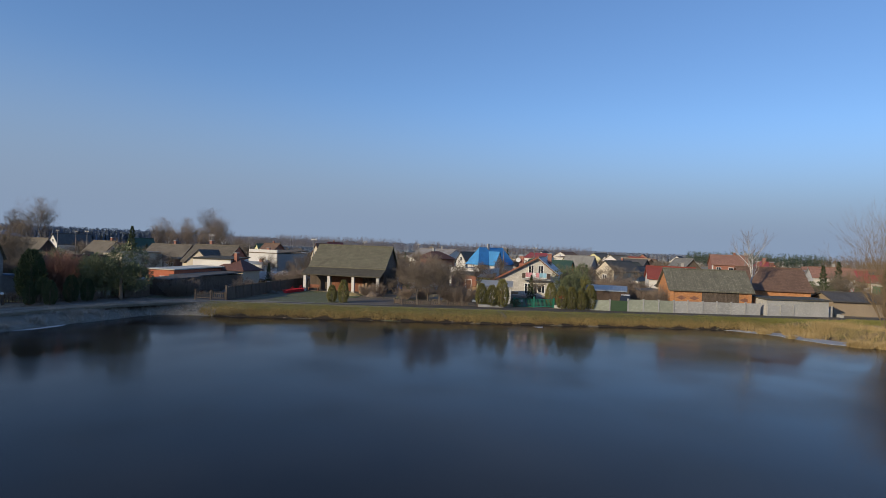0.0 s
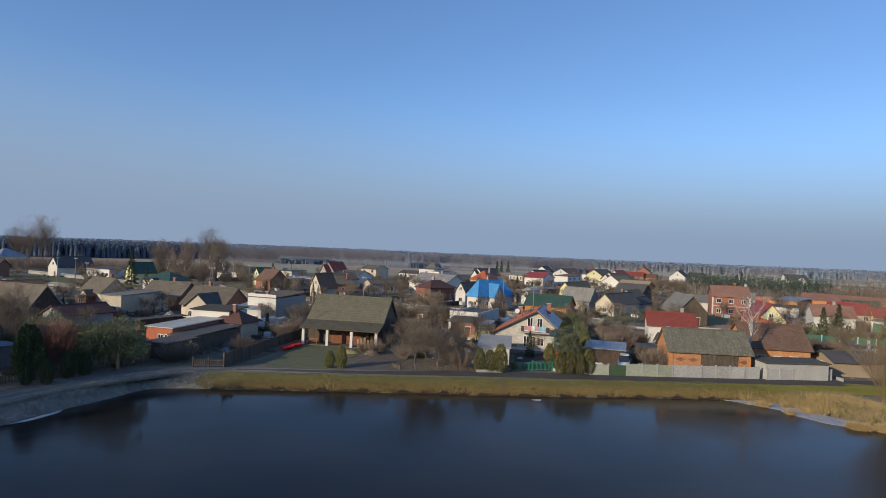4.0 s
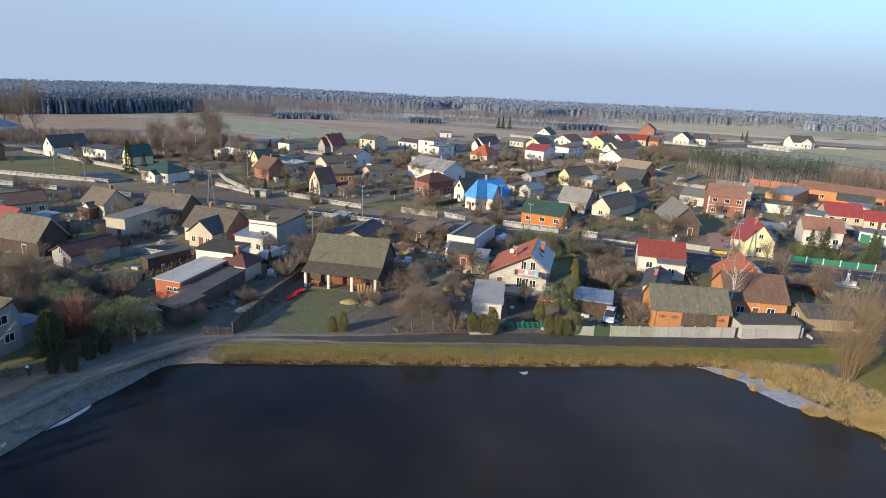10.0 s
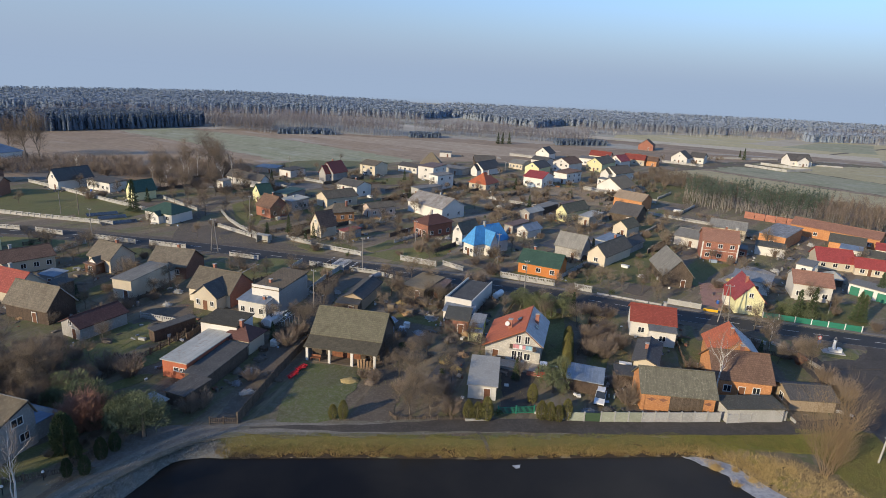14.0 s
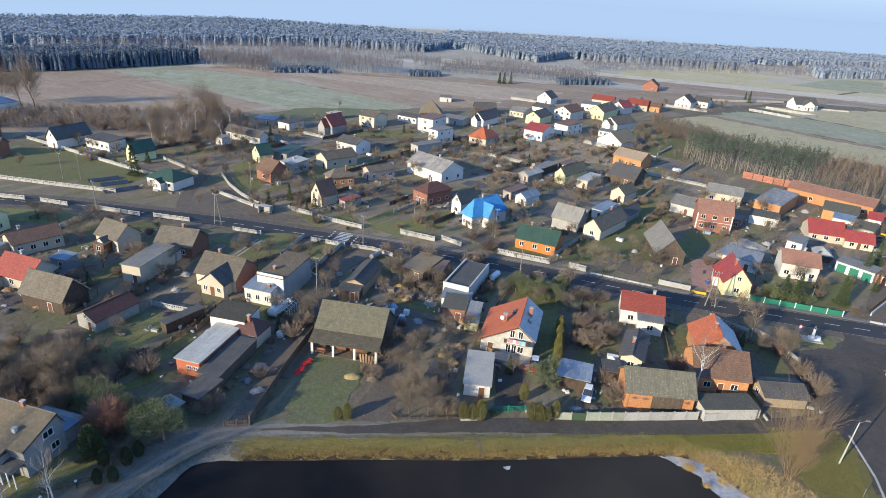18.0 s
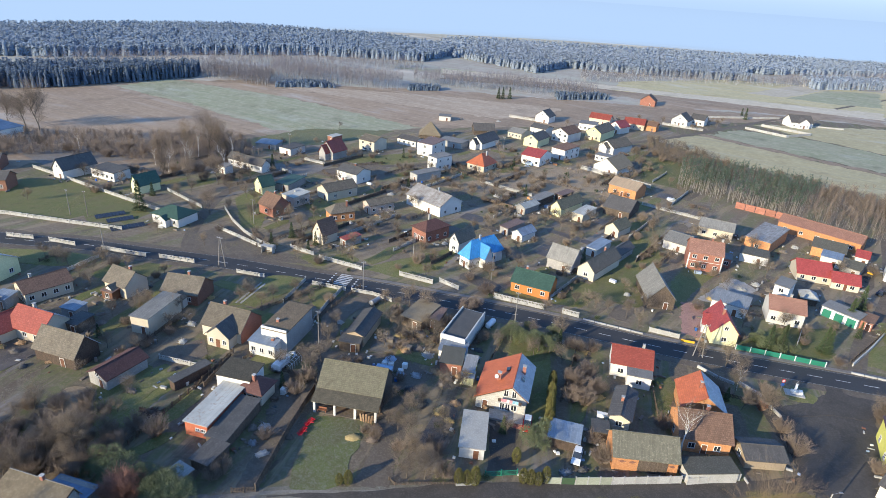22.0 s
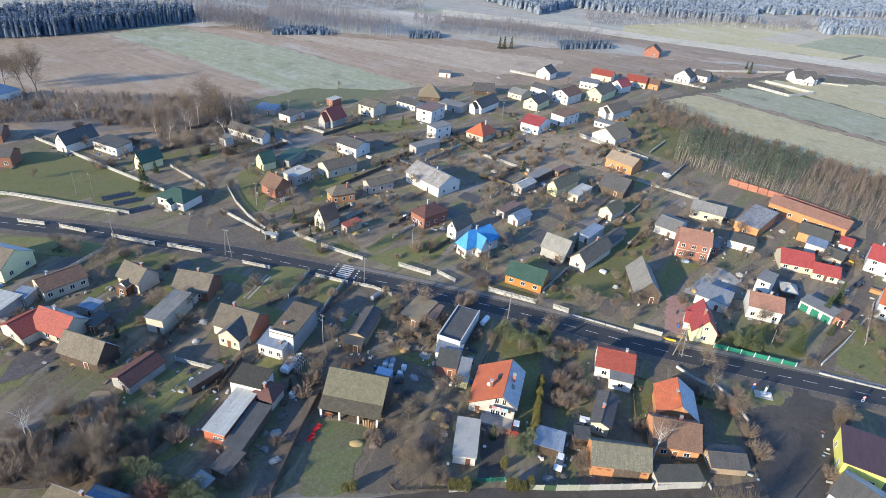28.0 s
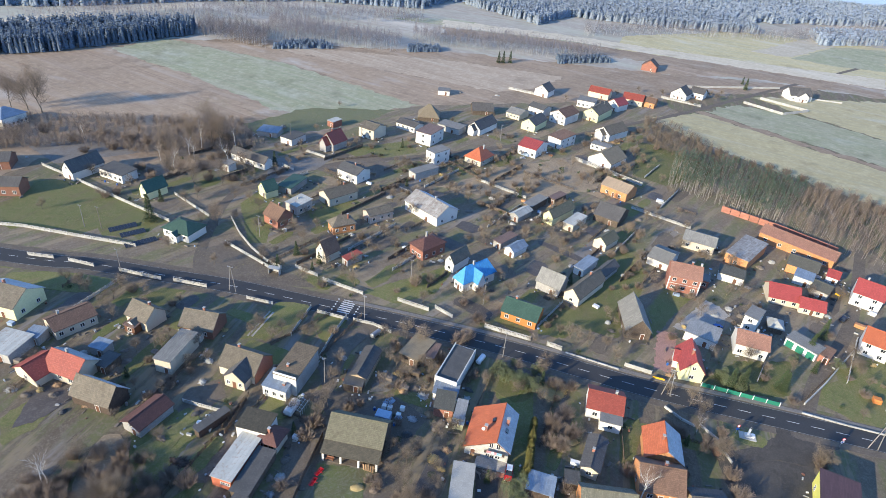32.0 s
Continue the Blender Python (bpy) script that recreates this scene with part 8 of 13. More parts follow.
def spruce_crown(seed, h, radius):
    def place(rng):
        t = rng.random() ** 1.5
        z = h * (0.06 + 0.94 * t)
        a = rng.uniform(0, 6.28)
        lay = 0.75 + 0.25 * math.sin(t * 46)
        r = radius * (1 - t) ** 0.85 * lay * rng.uniform(0.35, 1.0)
        return Vector((math.cos(a) * r, math.sin(a) * r, z)), Vector((math.cos(a), math.sin(a), -0.15))
    return leafy(seed, 2600, place, 0.27, 0.25)


def thuja_crown(seed, wide=0.68, tall=2.2, n=2400):
    def place(rng):
        t = rng.random()
        a = rng.uniform(0, 6.28)
        r = wide * math.sin(math.pi * (0.12 + 0.86 * t)) ** 0.6 * (1.0 - 0.2 * t) * rng.uniform(0.75, 1.0)
        return Vector((math.cos(a) * r, math.sin(a) * r, 0.1 + tall * t)), Vector((math.cos(a) * 0.6, math.sin(a) * 0.6, 1.0))
    return leafy(seed, n, place, 0.11 * max(1, wide / 0.6))


def bushy_crown(seed, h, radius, n=6500, size=0.15):
    rng0 = random.Random(seed)
    lumps = []
    for _ in range(16):
        a, u = rng0.uniform(0, 6.28), rng0.uniform(0, 1)
        g = radius * 0.75 * rng0.random() ** 0.5
        lumps.append((Vector((math.cos(a) * g, math.sin(a) * g, h * (0.25 + 0.6 * u * (1 - 0.4 * g / radius)))), radius * rng0.uniform(0.25, 0.45)))

    def place(rng):
        c, r = rng.choice(lumps)
        d = Vector((rng.gauss(0, 1), rng.gauss(0, 1), rng.gauss(0.3, 0.9))).normalized()
        return c + d * r * rng.uniform(0.6, 1.0), d + Vector((0, 0, 0.3))
    return leafy(seed, n, place, size)


PLANTS = {}


def kind_of_plant(kind, name, category, labels, shapes, materials, parts):
    PLANTS[kind] = (name, category, labels, [[s.mesh(n) for s, n in zip(v, parts)] for v in shapes], materials, parts)


kind_of_plant("tall_tree", "bare_tree", "tree", ["tall leafless deciduous tree with a broad fine crown"], [bare_tree(k, 17, 4, 4, 0.9, 0.14, 0.24, 0.009, 0.12) for k in (1, 2)], ("bark", "twig"), ("trunk", "crown"))
kind_of_plant("birch", "birch", "tree", ["leafless birch with a white trunk and thin branches"], [bare_tree(k, 10, 3, 3, 0.5, 0.1, 0.13, 0.014, 0.3, 0.08) for k in (5, 6, 7)], ("birch_bark", "twig"), ("trunk", "crown"))
kind_of_plant("fruit_tree", "fruit_tree", "tree", ["small leafless fruit tree in a garden"], [bare_tree(k, 5.0, 3, 5, 1.15, 0.14, 0.085, 0.0105, 0.14) for k in (11, 12, 13, 14)], ("bark", "grey_twig"), ("trunk", "crown"))
kind_of_plant("thicket", "thicket", "bush", ["bare brown thicket of thin tangled stems"], [shrub(k, 3.4, 2.6, 100, 24, 0.014, 0.016) for k in (21, 22, 23)], ("twig", "twig"), ("base", "crown"))
kind_of_plant("red_bush", "bush", "bush", ["dense reddish brown leafless garden shrub"], [shrub(31, 3.8, 2.2, 170, 22, 0.015)], ("red_twig", "red_twig"), ("base", "crown"))
def many_stems(seed, height, stems):
    """A clump of bare stems that lean out from one foot and fork into thin rods."""
    b = Bare(seed)
    for k in range(stems):
        a, lean = 6.283 * (k + b.rng.random()) / stems, b.rng.uniform(0.1, 0.6)
        foot = Vector((math.cos(a) * 0.45, math.sin(a) * 0.45, -0.1))
        b.grow(foot, Vector((math.cos(a) * lean, math.sin(a) * lean, 1)).normalized(), height * b.rng.uniform(0.55, 0.85), 0.05, 2, 5, 0.4, 0.12, 0.0105)
    return b.wood, b.twigs


kind_of_plant("willow", "willow", "tree", ["many-stemmed bare willow on the pond bank"], [many_stems(41, 11.5, 15)], ("willow_twig", "willow_twig"), ("base", "crown"))
kind_of_plant("low_bush", "evergreen_bush", "bush", ["low rounded evergreen garden bush"], [(Shape().tube((0, 0, -0.05), (0, 0, 0.6), 0.06, 0.03, 5), bushy_crown(80 + k, 1.5, 0.9, 900, 0.12)) for k in range(2)], ("bark", "needles"), ("stem", "crown"))
kind_of_plant("spruce", "spruce", "tree", ["dark green spruce with drooping branches"], [(Shape().tube((0, 0, -0.1), (0, 0, 7.6), 0.16, 0.02, 6), spruce_crown(k, 8.5, 2.0)) for k in (51, 52)], ("bark", "needles"), ("trunk", "crown"))
kind_of_plant("thuja", "thuja", "shrub", ["narrow clipped evergreen thuja column"], [(Shape().tube((0, 0, -0.05), (0, 0, 2.0), 0.1, 0.03, 6), thuja_crown(k)) for k in (61, 62)], ("bark", "needles"), ("trunk", "crown"))
kind_of_plant("golden_thuja", "thuja", "shrub", ["rounded clipped thuja with olive-yellow foliage"], [(Shape().tube((0, 0, -0.05), (0, 0, 2.0), 0.1, 0.03, 6), thuja_crown(k)) for k in (63, 64)], ("bark", "golden_needles"), ("trunk", "crown"))
kind_of_plant("pine_bush", "pine", "tree", ["broad bushy grey-green pine with an uneven crown"], [(bare_tree(70 + k, 4.2, 2, 3, 0.9, 0.05, 0.16, 0.03, 0.2)[0], bushy_crown(70 + k, 5.6, 2.9)) for k in range(3)], ("bark", "pine_needles"), ("trunk", "crown"))
spot = random.Random(99)


def plant(kind, x, y, size):
    name, category, labels, shapes, materials, parts = PLANTS[kind]
    root = thing(name, x, y, float(ground_height(np.array([x]), np.array([y]))[0]), 0, labels[0], category)
    k = size * spot.uniform(0.9, 1.12)
    root.matrix_world = root.matrix_world @ pose(0, 0, 0, 0, 0, spot.uniform(0, 360)) @ Matrix.Diagonal((k, k, k * spot.uniform(0.92, 1.1), 1))
    for me, mat, n in zip(spot.choice(shapes), materials, parts):
        ob = part(n, me, mat, root)
        if kind in ("thicket", "red_bush", "willow"):
            ob["kind"] = "stuff"
    return root


plant("tall_tree", -103.3, 267.6, 1.05)
plant("tall_tree", -112.1, 263.4, 0.8)
plant("tall_tree", -97.6, 265.6, 0.7)
plant("tall_tree", -117.2, 249.6, 0.65)
plant("tall_tree", -111.6, 250.0, 0.6)
plant("tall_tree", -77.9, 196.5, 0.55)
plant("tall_tree", -96.6, 225.9, 0.6)
plant("tall_tree", -86.0, 227.8, 0.6)
plant("tall_tree", -109.5, 233.2, 0.5)
plant("tall_tree", -210.8, 295.0, 0.8)
plant("tall_tree", -193.5, 290.9, 1.0)
plant("tall_tree", -201.5, 293.1, 0.8)
plant("tall_tree", -82.0, 245.3, 0.45)
plant("birch", -110.2, 239.8, 0.9)
plant("birch", -108.0, 252.3, 1.1)
plant("birch", -105.1, 249.8, 0.8)
plant("birch", -118.6, 247.1, 0.7)
plant("birch", -159.7, 264.5, 0.6)
plant("birch", 47.3, 91.7, 1.1)
plant("birch", -77.0, 88.2, 0.8)
plant("birch", -78.0, 88.2, 0.7)
plant("birch", -47.4, 60.1, 0.75)
plant("birch", -47.9, 60.4, 0.5)
plant("spruce", -101.4, 196.2, 1.35)
plant("spruce", 41.2, 461.4, 1.0)
plant("spruce", 44.7, 462.5, 0.9)
plant("spruce", 49.9, 464.3, 0.9)
plant("spruce", 219.9, 444.0, 0.9)
plant("spruce", 224.3, 459.5, 0.7)
plant("spruce", -70.8, 250.5, 0.8)
plant("spruce", 97.1, 131.4, 0.95)
plant("spruce", 121.9, 155.7, 0.8)
plant("spruce", 85.8, 130.3, 0.8)
plant("spruce", 83.0, 131.1, 0.8)
plant("spruce", 111.2, 139.5, 0.5)
plant("spruce", -12.7, 241.1, 0.5)
plant("spruce", 78.5, 72.3, 0.9)
plant("spruce", 74.1, 71.4, 0.7)
plant("golden_thuja", 16.7, 83.1, 1.2)
plant("golden_thuja", 18.0, 82.9, 1.3)
plant("golden_thuja", 19.3, 82.9, 1.35)
plant("golden_thuja", 20.7, 83.5, 1.2)
plant("golden_thuja", 16.0, 87.9, 1.2)
plant("thuja", -47.2, 69.2, 2.4)
plant("thuja", -45.2, 68.2, 1.3)
plant("golden_thuja", -14.6, 80.5, 1.15)
plant("golden_thuja", -13.1, 80.6, 1.2)
plant("golden_thuja", 5.5, 82.2, 1.35)
plant("golden_thuja", 6.9, 82.1, 1.3)
plant("golden_thuja", 8.3, 82.1, 1.4)
plant("thuja", -47.8, 69.9, 2.0)
plant("thuja", -42.4, 65.3, 1.15)
plant("thuja", -42.1, 68.5, 1.3)
plant("thuja", -41.3, 70.3, 1.1)
plant("thuja", -44.3, 64.8, 1.0)
plant("pine_bush", -50.3, 78.6, 1.25)
plant("pine_bush", -39.2, 73.7, 1.45)
plant("pine_bush", -42.1, 74.7, 1.1)
plant("pine_bush", -45.3, 76.5, 1.1)
plant("pine_bush", -53.7, 79.6, 1.1)
plant("pine_bush", 20.0, 91.6, 1.3)
plant("pine_bush", 21.6, 90.8, 0.5)
plant("pine_bush", 19.0, 128.7, 1.0)
plant("pine_bush", 20.9, 127.6, 0.9)
plant("pine_bush", 23.1, 126.1, 1.05)
plant("pine_bush", 25.2, 124.6, 1.0)
plant("pine_bush", 27.7, 124.1, 0.9)
plant("pine_bush", 29.6, 130.4, 0.7)
plant("pine_bush", 81.8, 134.3, 0.8)
plant("pine_bush", 86.7, 132.6, 0.8)
plant("pine_bush", 89.1, 130.6, 0.6)
plant("pine_bush", 106.7, 143.8, 0.5)
plant("pine_bush", 119.0, 141.4, 0.6)
plant("red_bush", -48.0, 74.9, 1.45)
plant("red_bush", -48.6, 74.2, 1.2)
plant("red_bush", -46.8, 75.2, 1.2)
plant("pine_bush", -41.9, 75.1, 1.05)
plant("pine_bush", -44.8, 76.9, 0.95)
plant("pine_bush", -41.1, 76.8, 0.9)
plant("willow", 54.1, 72.6, 0.8)
# unseen trees added left of the view so their shadows fall on the bank
plant("tall_tree", -66.0, 40.0, 0.7)
plant("spruce", -60.0, 46.0, 0.95)
plant("spruce", -64.0, 52.0, 1.0)
plant("spruce", -57.0, 36.0, 1.0)
plant("pine_bush", -58.0, 54.0, 0.9)
plant("spruce", -70.0, 46.0, 1.4)
plant("spruce", -73.0, 52.0, 1.5)
plant("spruce", -68.0, 39.0, 1.4)
plant("spruce", -66.0, 32.0, 1.4)
plant("spruce", -63.0, 28.0, 1.3)
plant("spruce", -71.0, 35.0, 1.5)
plant("tall_tree", -74.0, 41.0, 0.9)
plant("willow", 55.3, 73.1, 0.55)
plant("fruit_tree", -3.3, 82.6, 1.11)
plant("fruit_tree", -0.2, 82.8, 1.11)
plant("thicket", 2.9, 83.7, 0.90)
plant("fruit_tree", -1.9, 87.5, 1.11)
plant("thicket", 1.8, 88.5, 0.90)
plant("fruit_tree", -3.3, 92.6, 1.11)
plant("thicket", -11.3, 100.1, 1.0)
plant("thicket", -9.8, 102.0, 1.0)
plant("thicket", -11.7, 93.5, 0.6)
plant("thicket", 32.1, 105.7, 1.2)
plant("thicket", 35.4, 109.7, 1.0)
plant("thicket", 30.9, 113.2, 1.1)
plant("thicket", 33.7, 90.2, 1.0)
plant("thicket", 31.8, 89.3, 0.9)
plant("thicket", 70.4, 94.5, 1.2)
plant("thicket", 73.9, 113.2, 0.8)
plant("thicket", -27.3, 104.1, 1.0)
plant("thicket", -26.3, 107.9, 1.0)
plant("thicket", -29.8, 90.5, 0.7)
plant("thicket", -34.6, 81.7, 1.0)
plant("thicket", -35.7, 80.3, 0.9)
plant("thicket", -72.0, 80.9, 1.3)
plant("thicket", -68.6, 81.8, 1.3)
plant("thicket", -65.2, 82.8, 1.2)
plant("thicket", -75.9, 84.0, 1.3)
plant("thicket", -72.5, 85.0, 1.2)
plant("thicket", -61.0, 80.4, 1.2)
plant("thicket", -55.0, 83.5, 1.2)
plant("thicket", -54.5, 85.7, 1.1)
plant("thicket", -56.5, 81.4, 1.1)
plant("thicket", -65.0, 78.8, 1.2)
plant("thicket", -75.5, 78.7, 1.3)
plant("thicket", -79.9, 82.3, 1.2)
plant("thicket", -53.2, 90.9, 1.1)
plant("thicket", -49.3, 89.8, 1.1)
plant("thicket", -62.3, 90.2, 1.1)
plant("thicket", -66.2, 88.5, 1.2)
plant("thicket", -56.7, 87.9, 1.1)
plant("thicket", -70.9, 91.0, 1.0)
plant("thicket", 31.5, 111.8, 1.2)
plant("thicket", 35.0, 115.8, 1.1)
plant("thicket", 29.4, 106.5, 1.0)
plant("thicket", 36.2, 110.4, 1.0)
plant("thicket", 62.7, 112.7, 1.0)
plant("thicket", 68.8, 109.6, 1.0)
plant("thicket", 8.2, 140.9, 1.2)
plant("thicket", 10.7, 143.6, 1.0)
plant("thicket", 14.2, 151.9, 1.0)
plant("thicket", 35.1, 125.6, 0.9)
plant("thicket", 38.1, 125.9, 0.9)
plant("thicket", 32.9, 126.4, 0.9)
plant("thicket", -9.2, 136.7, 0.8)
plant("thicket", -2.8, 135.0, 0.8)
plant("fruit_tree", -61.2, 294.0, 0.8)
plant("fruit_tree", -56.4, 334.7, 0.8)
plant("fruit_tree", -27.2, 204.4, 0.8)
plant("fruit_tree", -18.1, 197.5, 1.0)
plant("fruit_tree", -13.5, 190.3, 0.8)
plant("fruit_tree", -23.3, 188.8, 0.8)
plant("fruit_tree", -45.1, 189.5, 1.0)
plant("fruit_tree", -43.2, 199.8, 0.8)
plant("fruit_tree", 26.0, 181.1, 1.0)
plant("fruit_tree", 21.6, 173.7, 1.0)
plant("fruit_tree", 15.5, 160.5, 1.0)
plant("fruit_tree", 24.9, 167.7, 0.9)
plant("fruit_tree", 34.0, 201.1, 1.0)
plant("fruit_tree", 38.8, 206.0, 1.0)
plant("fruit_tree", 43.7, 202.6, 1.0)
plant("fruit_tree", 46.4, 198.9, 0.9)
plant("fruit_tree", 17.2, 202.8, 0.9)
plant("fruit_tree", 12.8, 198.0, 0.9)
plant("fruit_tree", 21.9, 212.1, 0.9)
plant("fruit_tree", 9.0, 234.2, 1.0)
plant("fruit_tree", 18.6, 238.5, 0.9)
plant("fruit_tree", 25.6, 234.4, 0.8)
plant("fruit_tree", 41.7, 147.0, 0.9)
plant("fruit_tree", 46.4, 145.0, 0.9)
plant("fruit_tree", 51.0, 143.0, 0.9)
plant("fruit_tree", 53.2, 138.4, 0.8)
plant("fruit_tree", 29.5, 143.2, 0.8)
plant("fruit_tree", 12.2, 172.5, 0.8)
plant("fruit_tree", -0.8, 170.8, 0.8)
plant("fruit_tree", -4.8, 177.0, 0.8)
plant("fruit_tree", 78.3, 207.6, 1.1)
plant("fruit_tree", 74.9, 211.4, 1.0)
plant("fruit_tree", 75.0, 180.6, 0.9)
plant("fruit_tree", 72.9, 187.4, 0.9)
plant("fruit_tree", 86.5, 163.0, 0.8)
plant("fruit_tree", 87.2, 167.6, 0.8)
plant("fruit_tree", 64.1, 126.2, 0.8)
plant("fruit_tree", 69.0, 122.6, 1.0)
plant("fruit_tree", 71.4, 118.9, 1.0)
plant("fruit_tree", 67.1, 113.0, 1.0)
plant("fruit_tree", -88.2, 179.5, 0.8)
plant("fruit_tree", -70.6, 171.5, 0.8)
plant("fruit_tree", -78.5, 229.2, 1.0)
plant("fruit_tree", -75.5, 235.1, 1.0)
plant("fruit_tree", -71.2, 215.4, 0.9)
plant("fruit_tree", -78.7, 219.0, 1.0)
plant("fruit_tree", -68.0, 242.2, 0.9)
plant("fruit_tree", -53.7, 192.1, 0.8)
plant("fruit_tree", -50.7, 196.6, 0.8)
plant("fruit_tree", -92.1, 216.6, 1.0)
plant("fruit_tree", -94.5, 211.5, 1.0)
plant("fruit_tree", -83.6, 195.6, 0.9)
plant("fruit_tree", -125.9, 210.8, 0.8)
plant("fruit_tree", -141.2, 199.1, 0.8)
plant("fruit_tree", -130.6, 224.9, 1.0)
plant("fruit_tree", -138.1, 228.9, 1.0)
plant("fruit_tree", -120.3, 221.6, 0.9)
plant("fruit_tree", -32.9, 248.8, 0.8)
plant("fruit_tree", -19.3, 263.8, 0.8)
plant("fruit_tree", -40.6, 186.3, 0.9)
plant("fruit_tree", -34.9, 187.2, 0.7)
plant("fruit_tree", -25.7, 177.6, 0.8)
plant("fruit_tree", -34.9, 176.3, 0.8)
plant("fruit_tree", -28.4, 170.5, 0.8)
plant("fruit_tree", -75.8, 290.7, 0.7)
plant("fruit_tree", 39.8, 256.5, 0.8)
plant("fruit_tree", 68.0, 255.7, 0.8)
plant("fruit_tree", 89.0, 278.5, 0.9)
plant("fruit_tree", 98.7, 294.3, 1.0)
plant("fruit_tree", 106.1, 311.1, 1.0)
plant("fruit_tree", 99.7, 309.7, 1.0)
plant("fruit_tree", 51.2, 284.7, 0.7)
plant("fruit_tree", 30.9, 273.7, 0.7)
plant("fruit_tree", 28.8, 332.1, 0.8)
plant("fruit_tree", 6.7, 322.3, 0.8)
plant("fruit_tree", 77.9, 380.3, 0.8)
plant("fruit_tree", 98.2, 374.5, 0.8)
plant("fruit_tree", 115.4, 402.1, 0.9)
plant("fruit_tree", 133.5, 413.3, 0.9)
plant("fruit_tree", 136.3, 395.7, 0.9)
plant("fruit_tree", 148.4, 411.1, 0.9)
plant("fruit_tree", 182.5, 414.1, 1.0)
plant("fruit_tree", 184.3, 408.4, 1.0)
plant("fruit_tree", 192.9, 420.7, 0.9)
plant("fruit_tree", 160.7, 390.5, 0.8)
plant("fruit_tree", 81.1, 340.0, 0.8)
plant("fruit_tree", 75.2, 343.3, 0.8)
plant("fruit_tree", -99.9, 122.8, 0.9)
plant("fruit_tree", -97.1, 111.3, 0.8)
plant("fruit_tree", -94.5, 123.4, 0.8)
plant("fruit_tree", -89.4, 142.6, 0.9)
plant("fruit_tree", -100.5, 152.1, 0.9)
plant("fruit_tree", -94.9, 147.3, 0.8)
plant("fruit_tree", -109.6, 156.8, 0.8)
plant("fruit_tree", -84.9, 154.1, 0.9)
plant("fruit_tree", -73.3, 149.9, 0.8)
plant("fruit_tree", -62.4, 131.1, 0.8)
plant("fruit_tree", -57.3, 127.2, 0.8)
plant("fruit_tree", -70.6, 134.8, 0.8)
plant("fruit_tree", -76.9, 119.0, 0.8)
plant("fruit_tree", -71.2, 115.6, 0.8)
plant("fruit_tree", -41.4, 140.5, 0.8)
plant("fruit_tree", -43.8, 137.7, 0.8)
plant("fruit_tree", -34.7, 138.7, 0.8)
plant("fruit_tree", -32.0, 141.5, 0.8)
plant("fruit_tree", -24.1, 114.3, 1.0)
plant("fruit_tree", -26.1, 110.4, 1.0)
plant("fruit_tree", -24.0, 122.0, 1.0)
plant("fruit_tree", -22.8, 128.5, 0.9)
plant("fruit_tree", -12.8, 141.1, 0.9)
plant("fruit_tree", -6.4, 141.8, 1.0)
plant("fruit_tree", -1.5, 139.9, 1.0)
plant("fruit_tree", -10.4, 131.9, 1.0)
plant("fruit_tree", -5.4, 125.9, 0.9)
plant("fruit_tree", -1.5, 122.1, 0.8)
plant("fruit_tree", 0.5, 128.6, 0.9)
plant("fruit_tree", 2.5, 106.0, 1.0)
plant("fruit_tree", 6.5, 108.0, 0.9)
plant("fruit_tree", 8.5, 103.1, 0.8)
plant("fruit_tree", -1.3, 102.4, 1.0)
plant("fruit_tree", -3.7, 99.0, 0.90)
plant("fruit_tree", -7.7, 101.9, 0.9)
plant("fruit_tree", -5.8, 94.4, 0.90)
plant("fruit_tree", 2.8, 96.5, 0.90)
plant("thicket", 115.0, 321.2, 1.1)
plant("thicket", 126.5, 328.0, 1.1)
plant("thicket", 135.3, 325.6, 1.1)
plant("thicket", 140.9, 314.5, 1.1)
plant("thicket", 147.7, 308.1, 1.1)
plant("thicket", 154.3, 301.9, 1.1)
plant("thicket", 160.7, 295.9, 1.1)
plant("thicket", 168.7, 293.9, 1.1)
plant("thicket", 174.7, 288.1, 1.1)
plant("thicket", 180.6, 282.6, 1.1)
plant("thicket", 184.4, 273.7, 1.1)
plant("thicket", 189.9, 268.5, 1.2)
plant("thicket", 195.3, 263.5, 1.2)
plant("thicket", 198.6, 255.5, 1.2)
plant("thicket", 200.7, 250.4, 1.3)
plant("thicket", 112.1, 333.5, 1.1)
plant("thicket", 114.6, 309.0, 1.0)
plant("thicket", 124.9, 303.4, 1.0)
plant("thicket", 131.8, 297.4, 1.0)
plant("thicket", -188.0, 261.7, 1.2)
plant("thicket", -178.8, 267.3, 1.2)
plant("thicket", -162.5, 260.4, 1.2)
plant("thicket", -152.9, 266.0, 1.2)
plant("thicket", -139.9, 265.4, 1.3)
plant("thicket", -131.6, 263.7, 1.3)
plant("thicket", -122.2, 259.0, 1.3)
plant("thicket", -107.6, 240.3, 1.3)
plant("thicket", -98.8, 242.0, 1.3)
plant("thicket", -95.8, 254.8, 1.2)
plant("thicket", -93.0, 231.9, 1.2)
plant("thicket", -122.7, 237.4, 1.2)
plant("thicket", -114.2, 228.0, 1.2)
plant("thicket", -84.3, 233.5, 1.1)
plant("thicket", -142.5, 254.8, 1.1)
plant("thicket", -152.0, 249.6, 1.1)
plant("thicket", 6.6, 244.6, 0.9)
plant("thicket", 13.9, 243.1, 1.0)
plant("thicket", 24.0, 247.8, 0.8)
plant("thicket", 34.1, 249.6, 0.8)
plant("thicket", 44.4, 251.4, 0.8)
plant("thicket", 55.7, 259.4, 0.8)
plant("thicket", 67.1, 264.6, 0.8)
plant("thicket", 18.2, 228.1, 0.8)
plant("thicket", 22.8, 226.3, 0.8)
